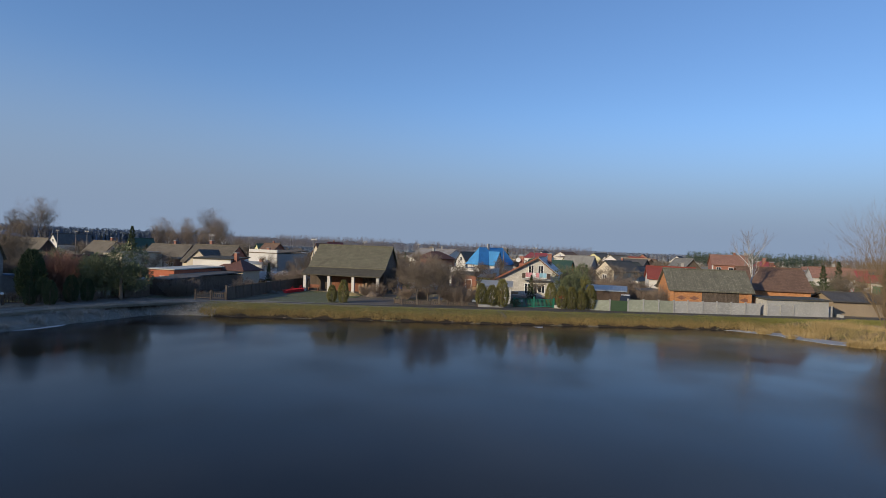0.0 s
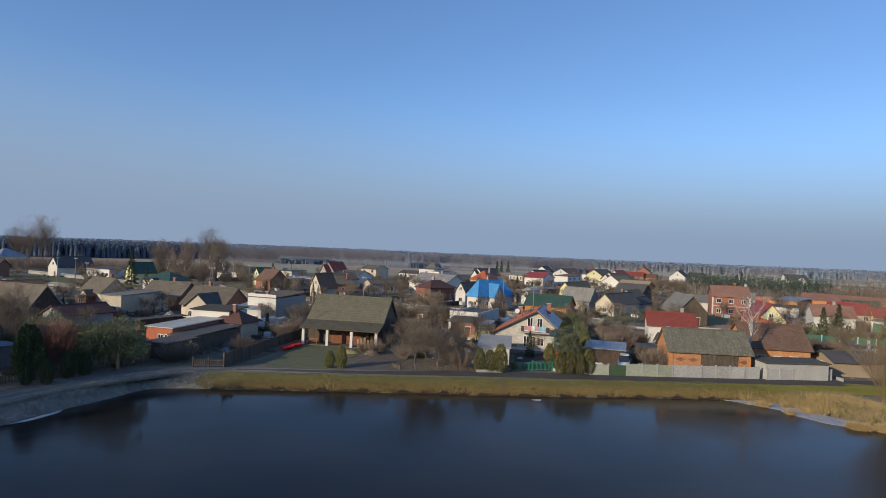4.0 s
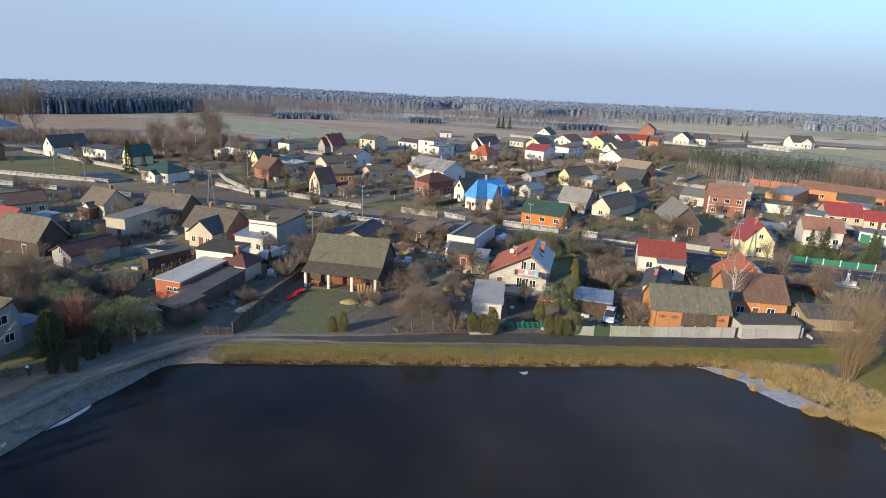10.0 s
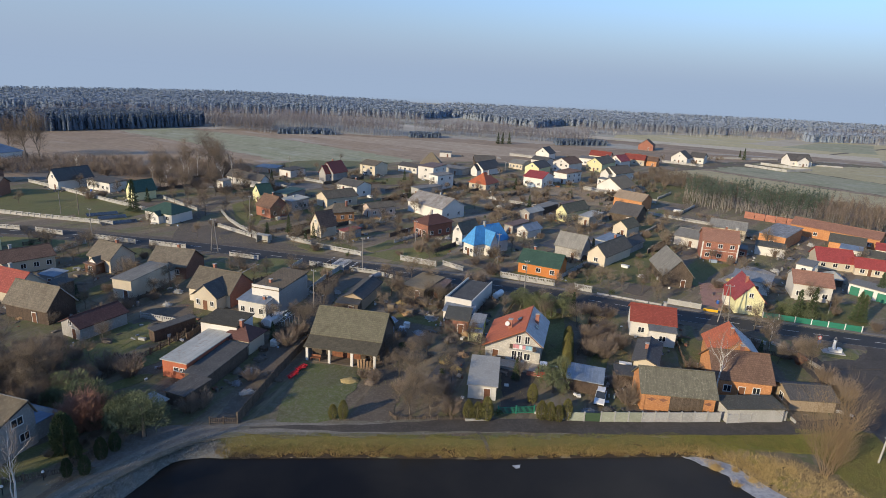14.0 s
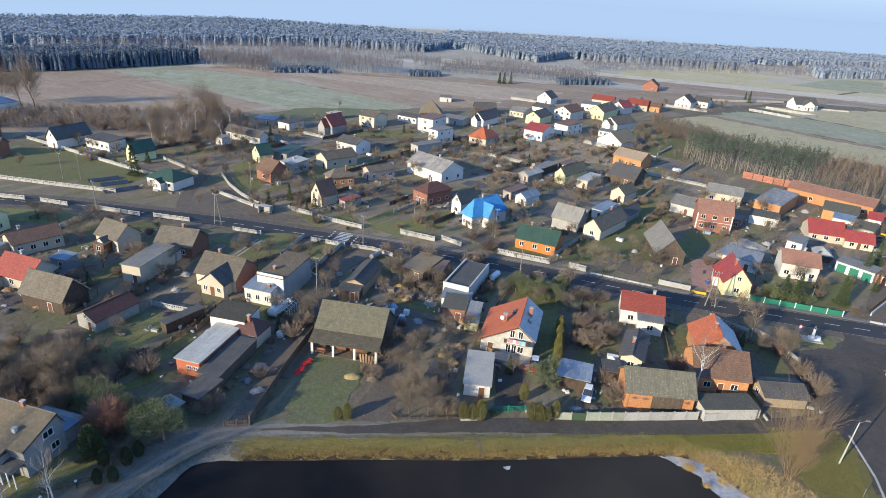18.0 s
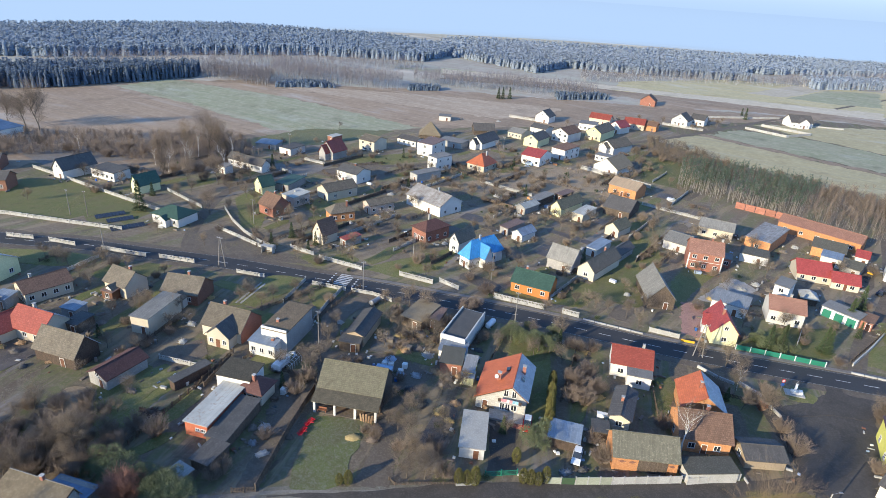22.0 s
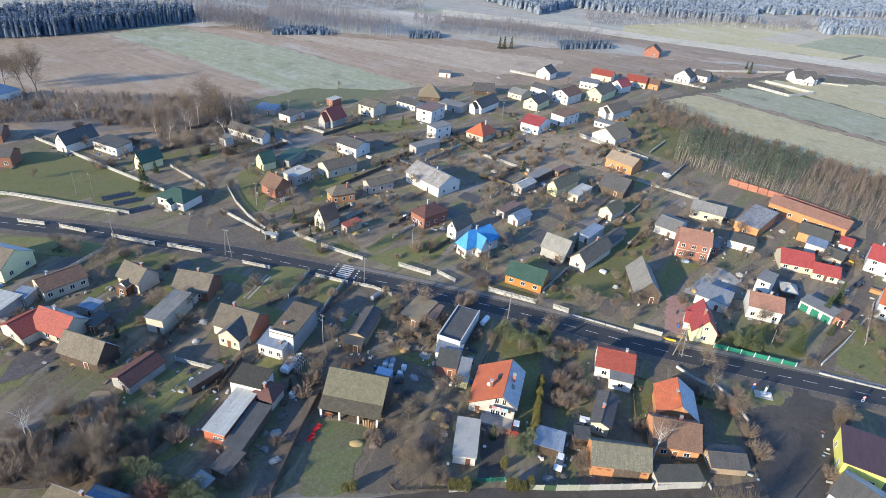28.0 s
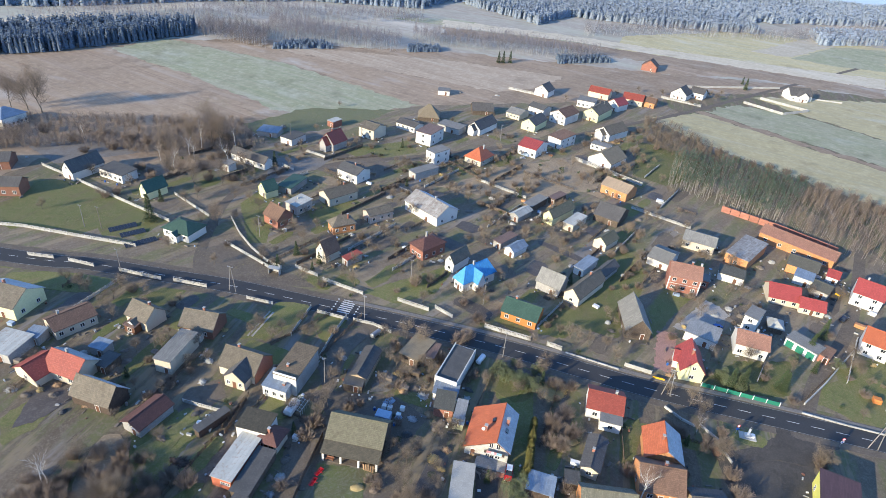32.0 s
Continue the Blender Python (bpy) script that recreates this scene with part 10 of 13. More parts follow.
plant("low_bush", 26.0, 223.2, 0.88)
plant("low_bush", -25.5, 278.7, 0.67)
plant("low_bush", -115.2, 210.1, 1.07)
plant("low_bush", -94.5, 263.7, 0.52)
plant("low_bush", 79.0, 201.9, 0.53)
plant("low_bush", -48.4, 113.5, 0.74)
plant("low_bush", 38.9, 148.0, 0.85)
plant("low_bush", 49.6, 113.8, 0.91)
plant("low_bush", -71.7, 268.0, 0.78)
plant("low_bush", 66.2, 268.8, 0.89)
plant("low_bush", 56.7, 266.8, 0.77)
plant("low_bush", 111.6, 126.1, 0.73)
plant("low_bush", -27.9, 131.5, 0.70)
plant("low_bush", 94.4, 172.0, 0.84)
plant("low_bush", 33.7, 311.5, 0.93)
plant("low_bush", -12.4, 237.3, 0.65)
plant("low_bush", -4.5, 194.3, 1.03)
plant("low_bush", 92.6, 264.1, 0.91)
plant("low_bush", -25.1, 159.9, 1.06)
plant("low_bush", -18.9, 278.6, 0.54)
plant("low_bush", 83.8, 140.9, 0.58)
plant("low_bush", -57.5, 221.9, 0.58)
plant("low_bush", 87.4, 201.6, 0.61)
plant("low_bush", -67.1, 261.9, 0.86)
plant("low_bush", -54.7, 195.4, 0.70)
plant("low_bush", -6.0, 198.0, 0.80)
plant("low_bush", -36.0, 235.0, 0.90)
plant("low_bush", 59.1, 224.8, 0.58)
plant("low_bush", 99.2, 244.3, 0.93)
plant("low_bush", 16.4, 215.2, 0.75)
plant("low_bush", -25.2, 196.0, 0.64)
plant("low_bush", -30.8, 271.7, 0.92)
plant("low_bush", 102.7, 170.7, 0.59)
plant("low_bush", 107.8, 143.6, 0.90)
plant("low_bush", 13.5, 181.1, 0.76)
plant("low_bush", -26.5, 271.1, 1.03)
plant("low_bush", 96.4, 317.0, 0.86)
plant("low_bush", -110.7, 250.0, 0.91)
plant("low_bush", 67.0, 249.1, 1.09)
plant("low_bush", -7.7, 112.7, 0.50)
plant("low_bush", 42.8, 140.8, 0.86)
plant("low_bush", 39.2, 303.4, 0.67)
plant("low_bush", 26.8, 279.6, 1.00)
plant("low_bush", 107.8, 143.1, 0.87)
plant("low_bush", -54.6, 280.3, 1.01)
plant("low_bush", 35.0, 245.5, 0.97)
plant("low_bush", -47.1, 110.6, 0.72)
plant("low_bush", -11.5, 222.6, 0.95)
plant("low_bush", -6.2, 104.9, 1.03)
plant("low_bush", 148.5, 151.0, 1.08)
plant("low_bush", -5.4, 284.7, 0.58)
plant("low_bush", -0.5, 164.5, 1.04)
plant("low_bush", 48.6, 274.4, 0.83)
plant("low_bush", 56.9, 239.9, 0.85)
plant("spruce", 58.5, 268.8, 0.36)
plant("spruce", -30.3, 105.3, 0.49)
plant("spruce", 46.3, 176.3, 0.59)
plant("spruce", 34.0, 275.5, 0.59)
plant("spruce", 60.0, 223.4, 0.45)
plant("spruce", -75.0, 119.4, 0.42)
plant("spruce", 63.6, 109.6, 0.43)
plant("spruce", -104.0, 211.4, 0.67)
plant("spruce", -98.3, 264.9, 0.39)
plant("spruce", 14.2, 95.4, 0.52)
plant("spruce", 35.4, 238.6, 0.55)
plant("spruce", -17.6, 283.2, 0.59)
plant("thicket", -75.0, 84.7, 0.57)
plant("thicket", -67.7, 82.4, 0.60)
plant("thicket", -70.4, 80.8, 0.64)
plant("thicket", -77.8, 86.0, 0.40)
plant("thicket", -61.5, 81.4, 0.63)
plant("thicket", -77.7, 88.0, 0.42)
plant("thicket", -76.7, 82.6, 0.79)
plant("thicket", -54.9, 88.1, 0.79)
plant("thicket", -60.9, 85.7, 0.80)
plant("thicket", -71.1, 85.4, 0.43)
plant("thicket", -76.6, 83.8, 0.69)
plant("thicket", -76.1, 81.3, 0.79)
plant("thicket", -76.5, 77.7, 0.61)
plant("thicket", -78.6, 88.5, 0.67)
plant("thicket", -63.7, 84.5, 0.79)
plant("thicket", -57.6, 89.9, 0.63)
plant("thicket", -57.0, 85.7, 0.62)
plant("thicket", -73.5, 89.2, 0.76)
plant("thicket", -76.5, 86.4, 0.51)
plant("thicket", -60.4, 94.7, 0.47)
plant("thicket", -77.2, 87.0, 0.56)
plant("thicket", -70.6, 83.2, 0.58)
plant("thicket", -60.0, 87.4, 0.67)
plant("thicket", -54.8, 87.3, 0.54)
plant("thicket", -80.3, 84.8, 0.76)
plant("thicket", -61.3, 95.3, 0.73)
plant("thicket", -5.4, 89.5, 0.63)
plant("fruit_tree", -0.3, 84.9, 0.93)
plant("thicket", 0.9, 90.8, 0.72)
plant("fruit_tree", 3.1, 93.1, 0.78)
plant("thicket", -2.7, 91.2, 0.65)
plant("fruit_tree", -3.5, 87.4, 0.96)
plant("thicket", 95.5, 106.6, 0.88)
plant("thicket", 84.0, 90.3, 0.84)
plant("thicket", 94.6, 105.0, 0.86)
plant("fruit_tree", 95.0, 106.1, 1.03)
plant("fruit_tree", 94.9, 104.7, 0.99)
plant("thicket", -3.1, 127.9, 0.54)
plant("fruit_tree", -8.5, 130.1, 0.63)
plant("thicket", 3.6, 133.3, 0.84)
plant("fruit_tree", -1.5, 129.8, 0.88)
plant("fruit_tree", -7.6, 125.5, 0.73)
plant("fruit_tree", 1.5, 127.5, 0.83)
plant("thicket", -7.2, 122.3, 0.70)
plant("thicket", 0.9, 125.4, 0.67)
plant("thicket", -6.7, 127.3, 0.50)
plant("fruit_tree", -104.7, 269.8, 0.82)
plant("birch", -92.7, 267.0, 1.05)
plant("thicket", -105.2, 274.5, 1.09)
plant("fruit_tree", -97.0, 269.9, 1.15)
plant("birch", -110.0, 271.2, 0.85)
plant("thicket", -82.9, 233.6, 0.91)
plant("thicket", -98.8, 275.1, 1.16)
plant("thicket", -107.2, 280.0, 1.14)
plant("thicket", -98.6, 252.0, 1.19)
plant("birch", -100.0, 268.6, 0.82)
plant("thicket", -91.8, 258.0, 0.91)
plant("birch", -90.1, 248.6, 1.05)
plant("fruit_tree", -96.8, 249.5, 1.02)
plant("birch", -107.1, 263.7, 1.20)
plant("thicket", -96.2, 265.4, 0.97)
plant("fruit_tree", -102.4, 244.4, 1.04)
plant("thicket", 22.7, 257.9, 0.66)
plant("fruit_tree", -16.6, 256.6, 0.84)
plant("fruit_tree", 2.3, 260.6, 0.84)
plant("thicket", 9.7, 256.8, 0.51)
plant("thicket", 10.4, 270.5, 0.63)
plant("fruit_tree", -13.7, 257.0, 0.84)
plant("fruit_tree", 5.2, 256.2, 0.73)
plant("thicket", -7.5, 261.1, 0.82)
plant("thicket", -14.6, 255.3, 0.70)
plant("fruit_tree", -15.5, 262.6, 0.53)
plant("fruit_tree", 22.5, 257.7, 0.77)
plant("fruit_tree", -3.2, 243.3, 0.85)
plant("fruit_tree", 10.4, 267.8, 0.55)
plant("thicket", 3.9, 251.5, 0.78)
plant("fruit_tree", -0.5, 243.6, 0.76)
plant("thicket", 22.0, 238.3, 0.84)
plant("fruit_tree", -51.8, 172.8, 0.70)
plant("spruce", -37.9, 176.9, 0.58)
plant("low_bush", -57.3, 175.6, 0.77)
plant("spruce", -46.4, 181.3, 0.58)
plant("fruit_tree", -53.2, 182.1, 0.56)
plant("spruce", -50.7, 173.4, 0.51)
plant("fruit_tree", -57.3, 178.7, 0.78)
plant("fruit_tree", -49.0, 173.6, 0.61)
plant("spruce", -39.4, 173.1, 0.44)
plant("thicket", -64.5, 84.9, 0.94)
plant("thicket", -64.3, 93.7, 0.96)
plant("thicket", -80.8, 88.4, 0.75)
plant("thicket", -64.2, 90.7, 0.97)
plant("thicket", -65.3, 95.3, 0.66)
plant("thicket", -70.0, 95.5, 0.99)
plant("thicket", -80.7, 83.2, 0.95)
plant("thicket", -71.5, 80.9, 0.67)
plant("thicket", -71.7, 83.2, 0.84)
plant("fruit_tree", -75.8, 91.7, 0.67)
plant("fruit_tree", -73.7, 94.3, 0.99)
plant("thicket", -80.5, 83.6, 0.61)
plant("thicket", -63.0, 91.6, 0.78)
plant("thicket", -63.1, 87.0, 0.65)
plant("thicket", -73.9, 83.0, 0.74)
plant("thicket", -73.7, 87.9, 0.64)
plant("fruit_tree", -60.6, 84.3, 0.61)
plant("thicket", -73.3, 86.5, 0.74)
plant("fruit_tree", -57.7, 88.8, 0.87)
plant("thicket", -72.5, 83.4, 0.89)
plant("thicket", -75.3, 88.5, 0.63)
plant("thicket", -63.6, 82.0, 0.69)
plant("thicket", -64.6, 83.5, 0.86)
plant("fruit_tree", -63.6, 84.0, 0.94)
plant("thicket", -77.8, 84.1, 0.85)
plant("thicket", -75.0, 94.7, 0.72)
plant("fruit_tree", -66.9, 78.8, 0.99)
plant("thicket", -71.1, 79.1, 0.85)
plant("thicket", -57.9, 79.2, 1.05)
plant("thicket", -66.3, 79.8, 1.00)
plant("fruit_tree", -65.2, 78.6, 0.83)
plant("thicket", -59.1, 80.2, 1.10)
plant("fruit_tree", -68.3, 77.5, 1.13)
plant("thicket", -70.6, 80.5, 0.99)
plant("fruit_tree", -59.7, 80.3, 0.99)
plant("fruit_tree", -57.7, 78.5, 0.94)
plant("fruit_tree", -62.0, 84.3, 1.24)
plant("fruit_tree", -59.9, 83.4, 1.49)
plant("fruit_tree", -60.2, 86.2, 1.18)
plant("fruit_tree", -63.9, 83.2, 1.38)
plant("fruit_tree", -61.4, 84.4, 1.35)
plant("birch", -49.8, 56.5, 0.75)
plant("thicket", -46.2, 71.2, 0.50)
plant("thicket", -43.9, 71.0, 0.45)
plant("thicket", -49.3, 73.4, 0.50)
plant("thicket", -41.6, 71.9, 0.40)
plant("thicket", -48.8, 68.4, 0.35)
plant("thicket", -45.6, 67.2, 0.30)
plant("pine_bush", 21.6, 129.9, 0.62)
plant("pine_bush", 26.2, 126.8, 0.60)
plant("pine_bush", 19.2, 132.0, 0.50)
plant("pine_bush", 23.9, 133.4, 0.52)
plant("pine_bush", 28.7, 130.6, 0.50)
plant("spruce", 30.2, 126.3, 0.62)
plant("fruit_tree", 32.6, 133.8, 0.90)
plant("spruce", 114.4, 148.8, 0.85)
plant("spruce", 98.1, 131.2, 0.80)
plant("pine_bush", 82.1, 131.9, 0.70)
plant("pine_bush", 85.2, 130.0, 0.65)
plant("low_bush", 80.7, 134.1, 1.20)
plant("thicket", 71.2, 100.6, 1.00)
plant("fruit_tree", 71.3, 105.5, 1.10)
plant("red_bush", 70.0, 107.1, 0.60)
plant("birch", 67.7, 113.7, 0.50)
plant("low_bush", 10.3, 83.4, 0.90)
plant("golden_thuja", 23.3, 97.0, 1.42)
plant("golden_thuja", 23.6, 98.4, 1.54)
plant("golden_thuja", 23.9, 99.8, 1.48)
plant("golden_thuja", 24.2, 101.1, 1.42)
plant("golden_thuja", 24.5, 102.5, 1.54)
plant("golden_thuja", 24.8, 103.9, 1.48)
plant("golden_thuja", 25.0, 105.3, 1.42)
plant("golden_thuja", 25.3, 106.7, 1.54)
plant("golden_thuja", 25.6, 108.1, 1.48)
plant("golden_thuja", 25.9, 109.4, 1.42)
plant("golden_thuja", 26.2, 110.8, 1.54)
plant("golden_thuja", 26.5, 112.2, 1.48)


def inside(x, y, outline):
    hit = False
    for (x0, y0), (x1, y1) in zip(outline, outline[1:] + outline[:1]):
        if (y0 > y) != (y1 > y) and x < (x1 - x0) * (y - y0) / (y1 - y0) + x0:
            hit = not hit
    return hit


def canopy(name, outline, count, height, radius, seed, crown_mat, label):
    """A closed wood: every tree a tapering crown of small clumps on its trunk."""
    rng = random.Random(seed)
    xs, ys = [p[0] for p in outline], [p[1] for p in outline]
    trunks, crowns = Shape(), Shape()
    made = 0
    while made < count:
        x, y = rng.uniform(min(xs), max(xs)), rng.uniform(min(ys), max(ys))
        if not inside(x, y, outline):
            continue
        made += 1
        h = height * rng.uniform(0.8, 1.05)
        if made % 2:
            trunks.tube((x, y, -0.1), (x, y, h * 0.6), 0.16, 0.1, 3)
        rad = radius * rng.uniform(0.8, 1.2)
        turn = rng.uniform(0, 1.2)
        dome = [(x + rad * g * math.cos(turn + q + 1.2566 * k), y + rad * g * math.sin(turn + q + 1.2566 * k), h * z * rng.uniform(0.92, 1.08)) for g, z, q in ((0.62, 0.03, 0.0), (0.36, 0.55, 0.6)) for k in range(5)]
        crowns.add(dome + [(x, y, h * 0.98)], [(k, (k + 1) % 5, 5 + k) for k in range(5)] + [((k + 1) % 5, 5 + (k + 1) % 5, 5 + k) for k in range(5)] + [(5 + k, 5 + (k + 1) % 5, 10) for k in range(5)])
        for k in range(14):
            t = 0.08 + 0.92 * (k + rng.random()) / 14
            a, r = rng.uniform(0, 6.283), rad * (1.08 - t) ** 0.7 * rng.uniform(0.45, 1.0)
            c, n = math.cos(a), math.sin(a)
            px, py, pz = x + c * r, y + n * r, h * t
            w = rad * rng.uniform(0.26, 0.42)
            u, v = rng.uniform(-0.25, 0.25), rng.uniform(0.35, 0.8) * w
            crowns.add([(px - n * w - c * v, py + c * w - n * v, pz + u * w), (px + n * w - c * v, py - c * w - n * v, pz - u * w), (px + n * w * 0.6 + c * v, py - c * w * 0.6 + n * v, pz - w * 0.7), (px - n * w * 0.7 + c * v, py + c * w * 0.7 + n * v, pz - w * 0.45)], [(0, 1, 2, 3)])
    root = thing(name, 0, 0, 0, 0, label, "woods")
    root["kind"] = "stuff"
    tagged(part("trunks", trunks, "bark", root), kind="stuff")
    tagged(part("crowns", crowns, crown_mat, root), kind="stuff")
    return root


def woods(name, outline, count, height, seed, crown_mat, trunk_mat, label, bare=False, start=0.45, blades=14, width=1.6, thick=0.12, leaf=0.42):
    """A wood of many simple trees: trunks in one mesh, crowns in another."""
    rng = random.Random(seed)
    xs, ys = [p[0] for p in outline], [p[1] for p in outline]
    trunks, crowns = Shape(), Shape()
    made = 0
    while made < count:
        x, y = rng.uniform(min(xs), max(xs)), rng.uniform(min(ys), max(ys))
        if not inside(x, y, outline):
            continue
        made += 1
        h = height * rng.uniform(0.7, 1.15)
        lean = Vector((rng.gauss(0, 0.03), rng.gauss(0, 0.03), 1)) * h
        p = Vector((x, y, -0.1))
        u, w = Vector((thick, 0, 0)), Vector((-0.5 * thick, 0.9 * thick, 0))
        trunks.add([p + u, p + w, p - u - w, p + lean * 0.95], [(0, 1, 3), (1, 2, 3), (2, 0, 3)])
        for _ in range(blades):
            t = start + (1 - start) * rng.random()
            a = rng.uniform(0, 6.28)
            out = Vector((math.cos(a), math.sin(a), rng.uniform(-0.2, 0.9) if not bare else rng.uniform(0.5, 1.8)))
            r = width * (1.15 - t) * rng.uniform(0.6, 1.3) + (0.3 if not bare else 0.6)
            q = p + lean * t
            side = Vector((-math.sin(a), math.cos(a), rng.gauss(0, 0.5))) * ((0.022 if height < 5 else 0.045) if bare else r * leaf)
            e = q + out * r
            crowns.add([q - side, q + side, e + side * 0.5, e - side * 0.5], [(0, 1, 2, 3)])
    root = thing(name, 0, 0, 0, 0, label, "woods")
    root["kind"] = "stuff"
    tagged(part("trunks", trunks, trunk_mat, root), kind="stuff")
    tagged(part("crowns", crowns, crown_mat, root), kind="stuff")
    return root


woods("pine_plantation", [(106, 262), (124, 245), (144, 230), (150, 238), (172, 262), (150, 282), (118, 292)], 760, 9.5, 1, "far_pine", "pale_bark", "young pine plantation with pale bare trunks", start=0.68, blades=22, width=0.85, thick=0.085, leaf=0.21)
woods("birch_wood", [(144, 228), (157, 211), (175, 198), (240, 190), (240, 225), (180, 262), (172, 262), (150, 238)], 520, 9, 2, "twig", "pale_bark", "thin leafless birch wood", bare=True, start=0.3, blades=26, thick=0.06)
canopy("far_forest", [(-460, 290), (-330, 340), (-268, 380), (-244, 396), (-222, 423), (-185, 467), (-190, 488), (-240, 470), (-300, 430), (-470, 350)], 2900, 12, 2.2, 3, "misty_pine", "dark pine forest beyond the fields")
canopy("far_forest", [(-600, 470), (-420, 480), (-312, 520), (-225, 590), (-130, 640), (-20, 650), (20, 760), (-80, 860), (-300, 860), (-550, 640)], 9425, 10.5, 3.3, 4, "hazed_pine", "distant pine forest with haze in its colours")
canopy("far_forest", [(20, 700), (90, 620), (130, 680), (215, 665), (330, 672), (340, 720), (270, 790), (60, 840)], 4060, 9.5, 3, 14, "far_hazed_pine", "distant wood with haze in its colours")
canopy("far_forest", [(380, 640), (520, 690), (560, 740), (400, 700)], 1015, 9, 3, 16, "far_hazed_pine", "distant wood with haze in its colours")
canopy("far_forest", [(-20, 700), (130, 735), (330, 735), (520, 790), (700, 880), (760, 960), (560, 960), (300, 930), (0, 900)], 5220, 9.5, 3.8, 31, "far_hazed_pine", "far wood on the plain painted misty")
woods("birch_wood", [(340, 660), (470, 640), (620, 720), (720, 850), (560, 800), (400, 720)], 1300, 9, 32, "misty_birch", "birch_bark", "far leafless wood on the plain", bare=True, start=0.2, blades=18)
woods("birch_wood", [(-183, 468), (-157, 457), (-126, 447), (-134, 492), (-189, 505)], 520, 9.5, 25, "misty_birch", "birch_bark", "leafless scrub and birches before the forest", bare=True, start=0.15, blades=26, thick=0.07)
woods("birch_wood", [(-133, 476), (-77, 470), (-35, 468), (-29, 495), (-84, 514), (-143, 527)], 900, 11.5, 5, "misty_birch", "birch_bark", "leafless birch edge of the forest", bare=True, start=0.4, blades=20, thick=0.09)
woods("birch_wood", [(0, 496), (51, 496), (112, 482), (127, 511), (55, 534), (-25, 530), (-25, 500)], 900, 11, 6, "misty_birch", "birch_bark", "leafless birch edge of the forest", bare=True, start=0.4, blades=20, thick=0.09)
woods("birch_wood", [(-312, 450), (-273, 488), (-190, 520), (-140, 545), (-20, 575), (-20, 610), (-140, 600), (-300, 500)], 1100, 10, 15, "misty_birch", "birch_bark", "leafless wood behind a clearing, painted misty", bare=True, start=0.3, blades=18)
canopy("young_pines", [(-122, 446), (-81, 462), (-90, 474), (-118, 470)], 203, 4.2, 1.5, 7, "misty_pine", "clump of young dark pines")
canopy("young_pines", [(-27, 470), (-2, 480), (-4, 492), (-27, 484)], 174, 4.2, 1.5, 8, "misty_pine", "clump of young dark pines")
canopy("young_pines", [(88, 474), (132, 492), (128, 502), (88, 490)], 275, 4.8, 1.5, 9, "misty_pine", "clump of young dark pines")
woods("scrub", [(-260, 260), (-170, 290), (-100, 300), (-80, 270), (-120, 250), (-160, 255), (-230, 225)], 1300, 3.4, 10, "twig", "bark", "leafless scrub behind the gardens", bare=True, start=0.08, blades=46, thick=0.025)
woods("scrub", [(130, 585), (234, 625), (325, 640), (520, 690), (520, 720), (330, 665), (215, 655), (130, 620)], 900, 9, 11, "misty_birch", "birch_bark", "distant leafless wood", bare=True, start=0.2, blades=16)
woods("scrub", [(122, 359), (138, 345), (154, 300), (176, 277), (196, 253), (186, 238), (159, 263), (128, 284), (110, 318)], 560, 3.6, 21, "grey_twig", "bark", "belt of leafless brush along the fields", bare=True, start=0.08, blades=46, thick=0.025)
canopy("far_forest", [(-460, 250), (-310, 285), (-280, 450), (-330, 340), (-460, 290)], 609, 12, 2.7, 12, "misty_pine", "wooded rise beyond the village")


# ---- grass and reeds ----
def clumped(x, y):
    return np.sin(x * 0.9 + 2 * np.sin(y * 0.23)) + np.sin(y * 0.8 + 2 * np.sin(x * 0.31)) + np.sin(x * 0.21 - y * 0.17) > 0.35


def blades(name, spots, height, seed, material, label, bend=0.35, width=0.03, category="grass"):
    rng = random.Random(seed)
    s = Shape()
    for x, y, z in spots:
        h = height * rng.uniform(0.5, 1.25)
        a = rng.uniform(0, 6.28)
        u = Vector((math.cos(a), math.sin(a), 0)) * width
        tip = Vector((rng.gauss(0, bend), rng.gauss(0, bend), 1)) * h
        p = Vector((x, y, z - 0.03))
        s.add([p - u, p + u, p + tip * 0.55 + u * 0.7, p + tip], [(0, 1, 2, 3)])
    return setting(name, s, material, label, category, "stuff")


def scatter(n, seed, x0, x1, y0, y1, test):
    rs = np.random.RandomState(seed)
    x, y = rs.uniform(x0, x1, n), rs.uniform(y0, y1, n)
    g = pond_gap(x, y)
    k = test(x, y, g)
    x, y = x[k], y[k]
    return list(zip(x, y, np.maximum(ground_height(x, y), -1.34)))


def turf(name, x0, x1, y0, y1, lo, hi, material, label, lift=0.035):
    """Sod laid over the sloping bank between two distances from the water."""
    xs, ys = np.arange(x0, x1, 0.7), np.arange(y0, y1, 0.5)
    X, Y = np.meshgrid(xs, ys)
    Gp = pond_gap(X, Y)
    rs = np.random.RandomState(3)
    Z = ground_height(X, Y) + lift + rs.uniform(-0.02, 0.05, X.shape)
    s = Shape()
    ok = (Gp > lo) & (Gp < hi + 0.5 * np.sin(X * 0.7))
    w = len(xs)
    v = [tuple(map(float, q)) for q in np.stack([X.ravel(), Y.ravel(), Z.ravel()], 1)]
    f = [(r * w + c, r * w + c + 1, (r + 1) * w + c + 1, (r + 1) * w + c) for r in range(len(ys) - 1) for c in range(w - 1) if ok[r, c] and ok[r + 1, c] and ok[r, c + 1] and ok[r + 1, c + 1]]
    s.add(v, f)
    return setting(name, s, material, label, "grass")


turf("bank", -30, 56, 66, 86, -1.6, 1.6, "wet_mud", "dark wet mud along the waterline", 0.012)
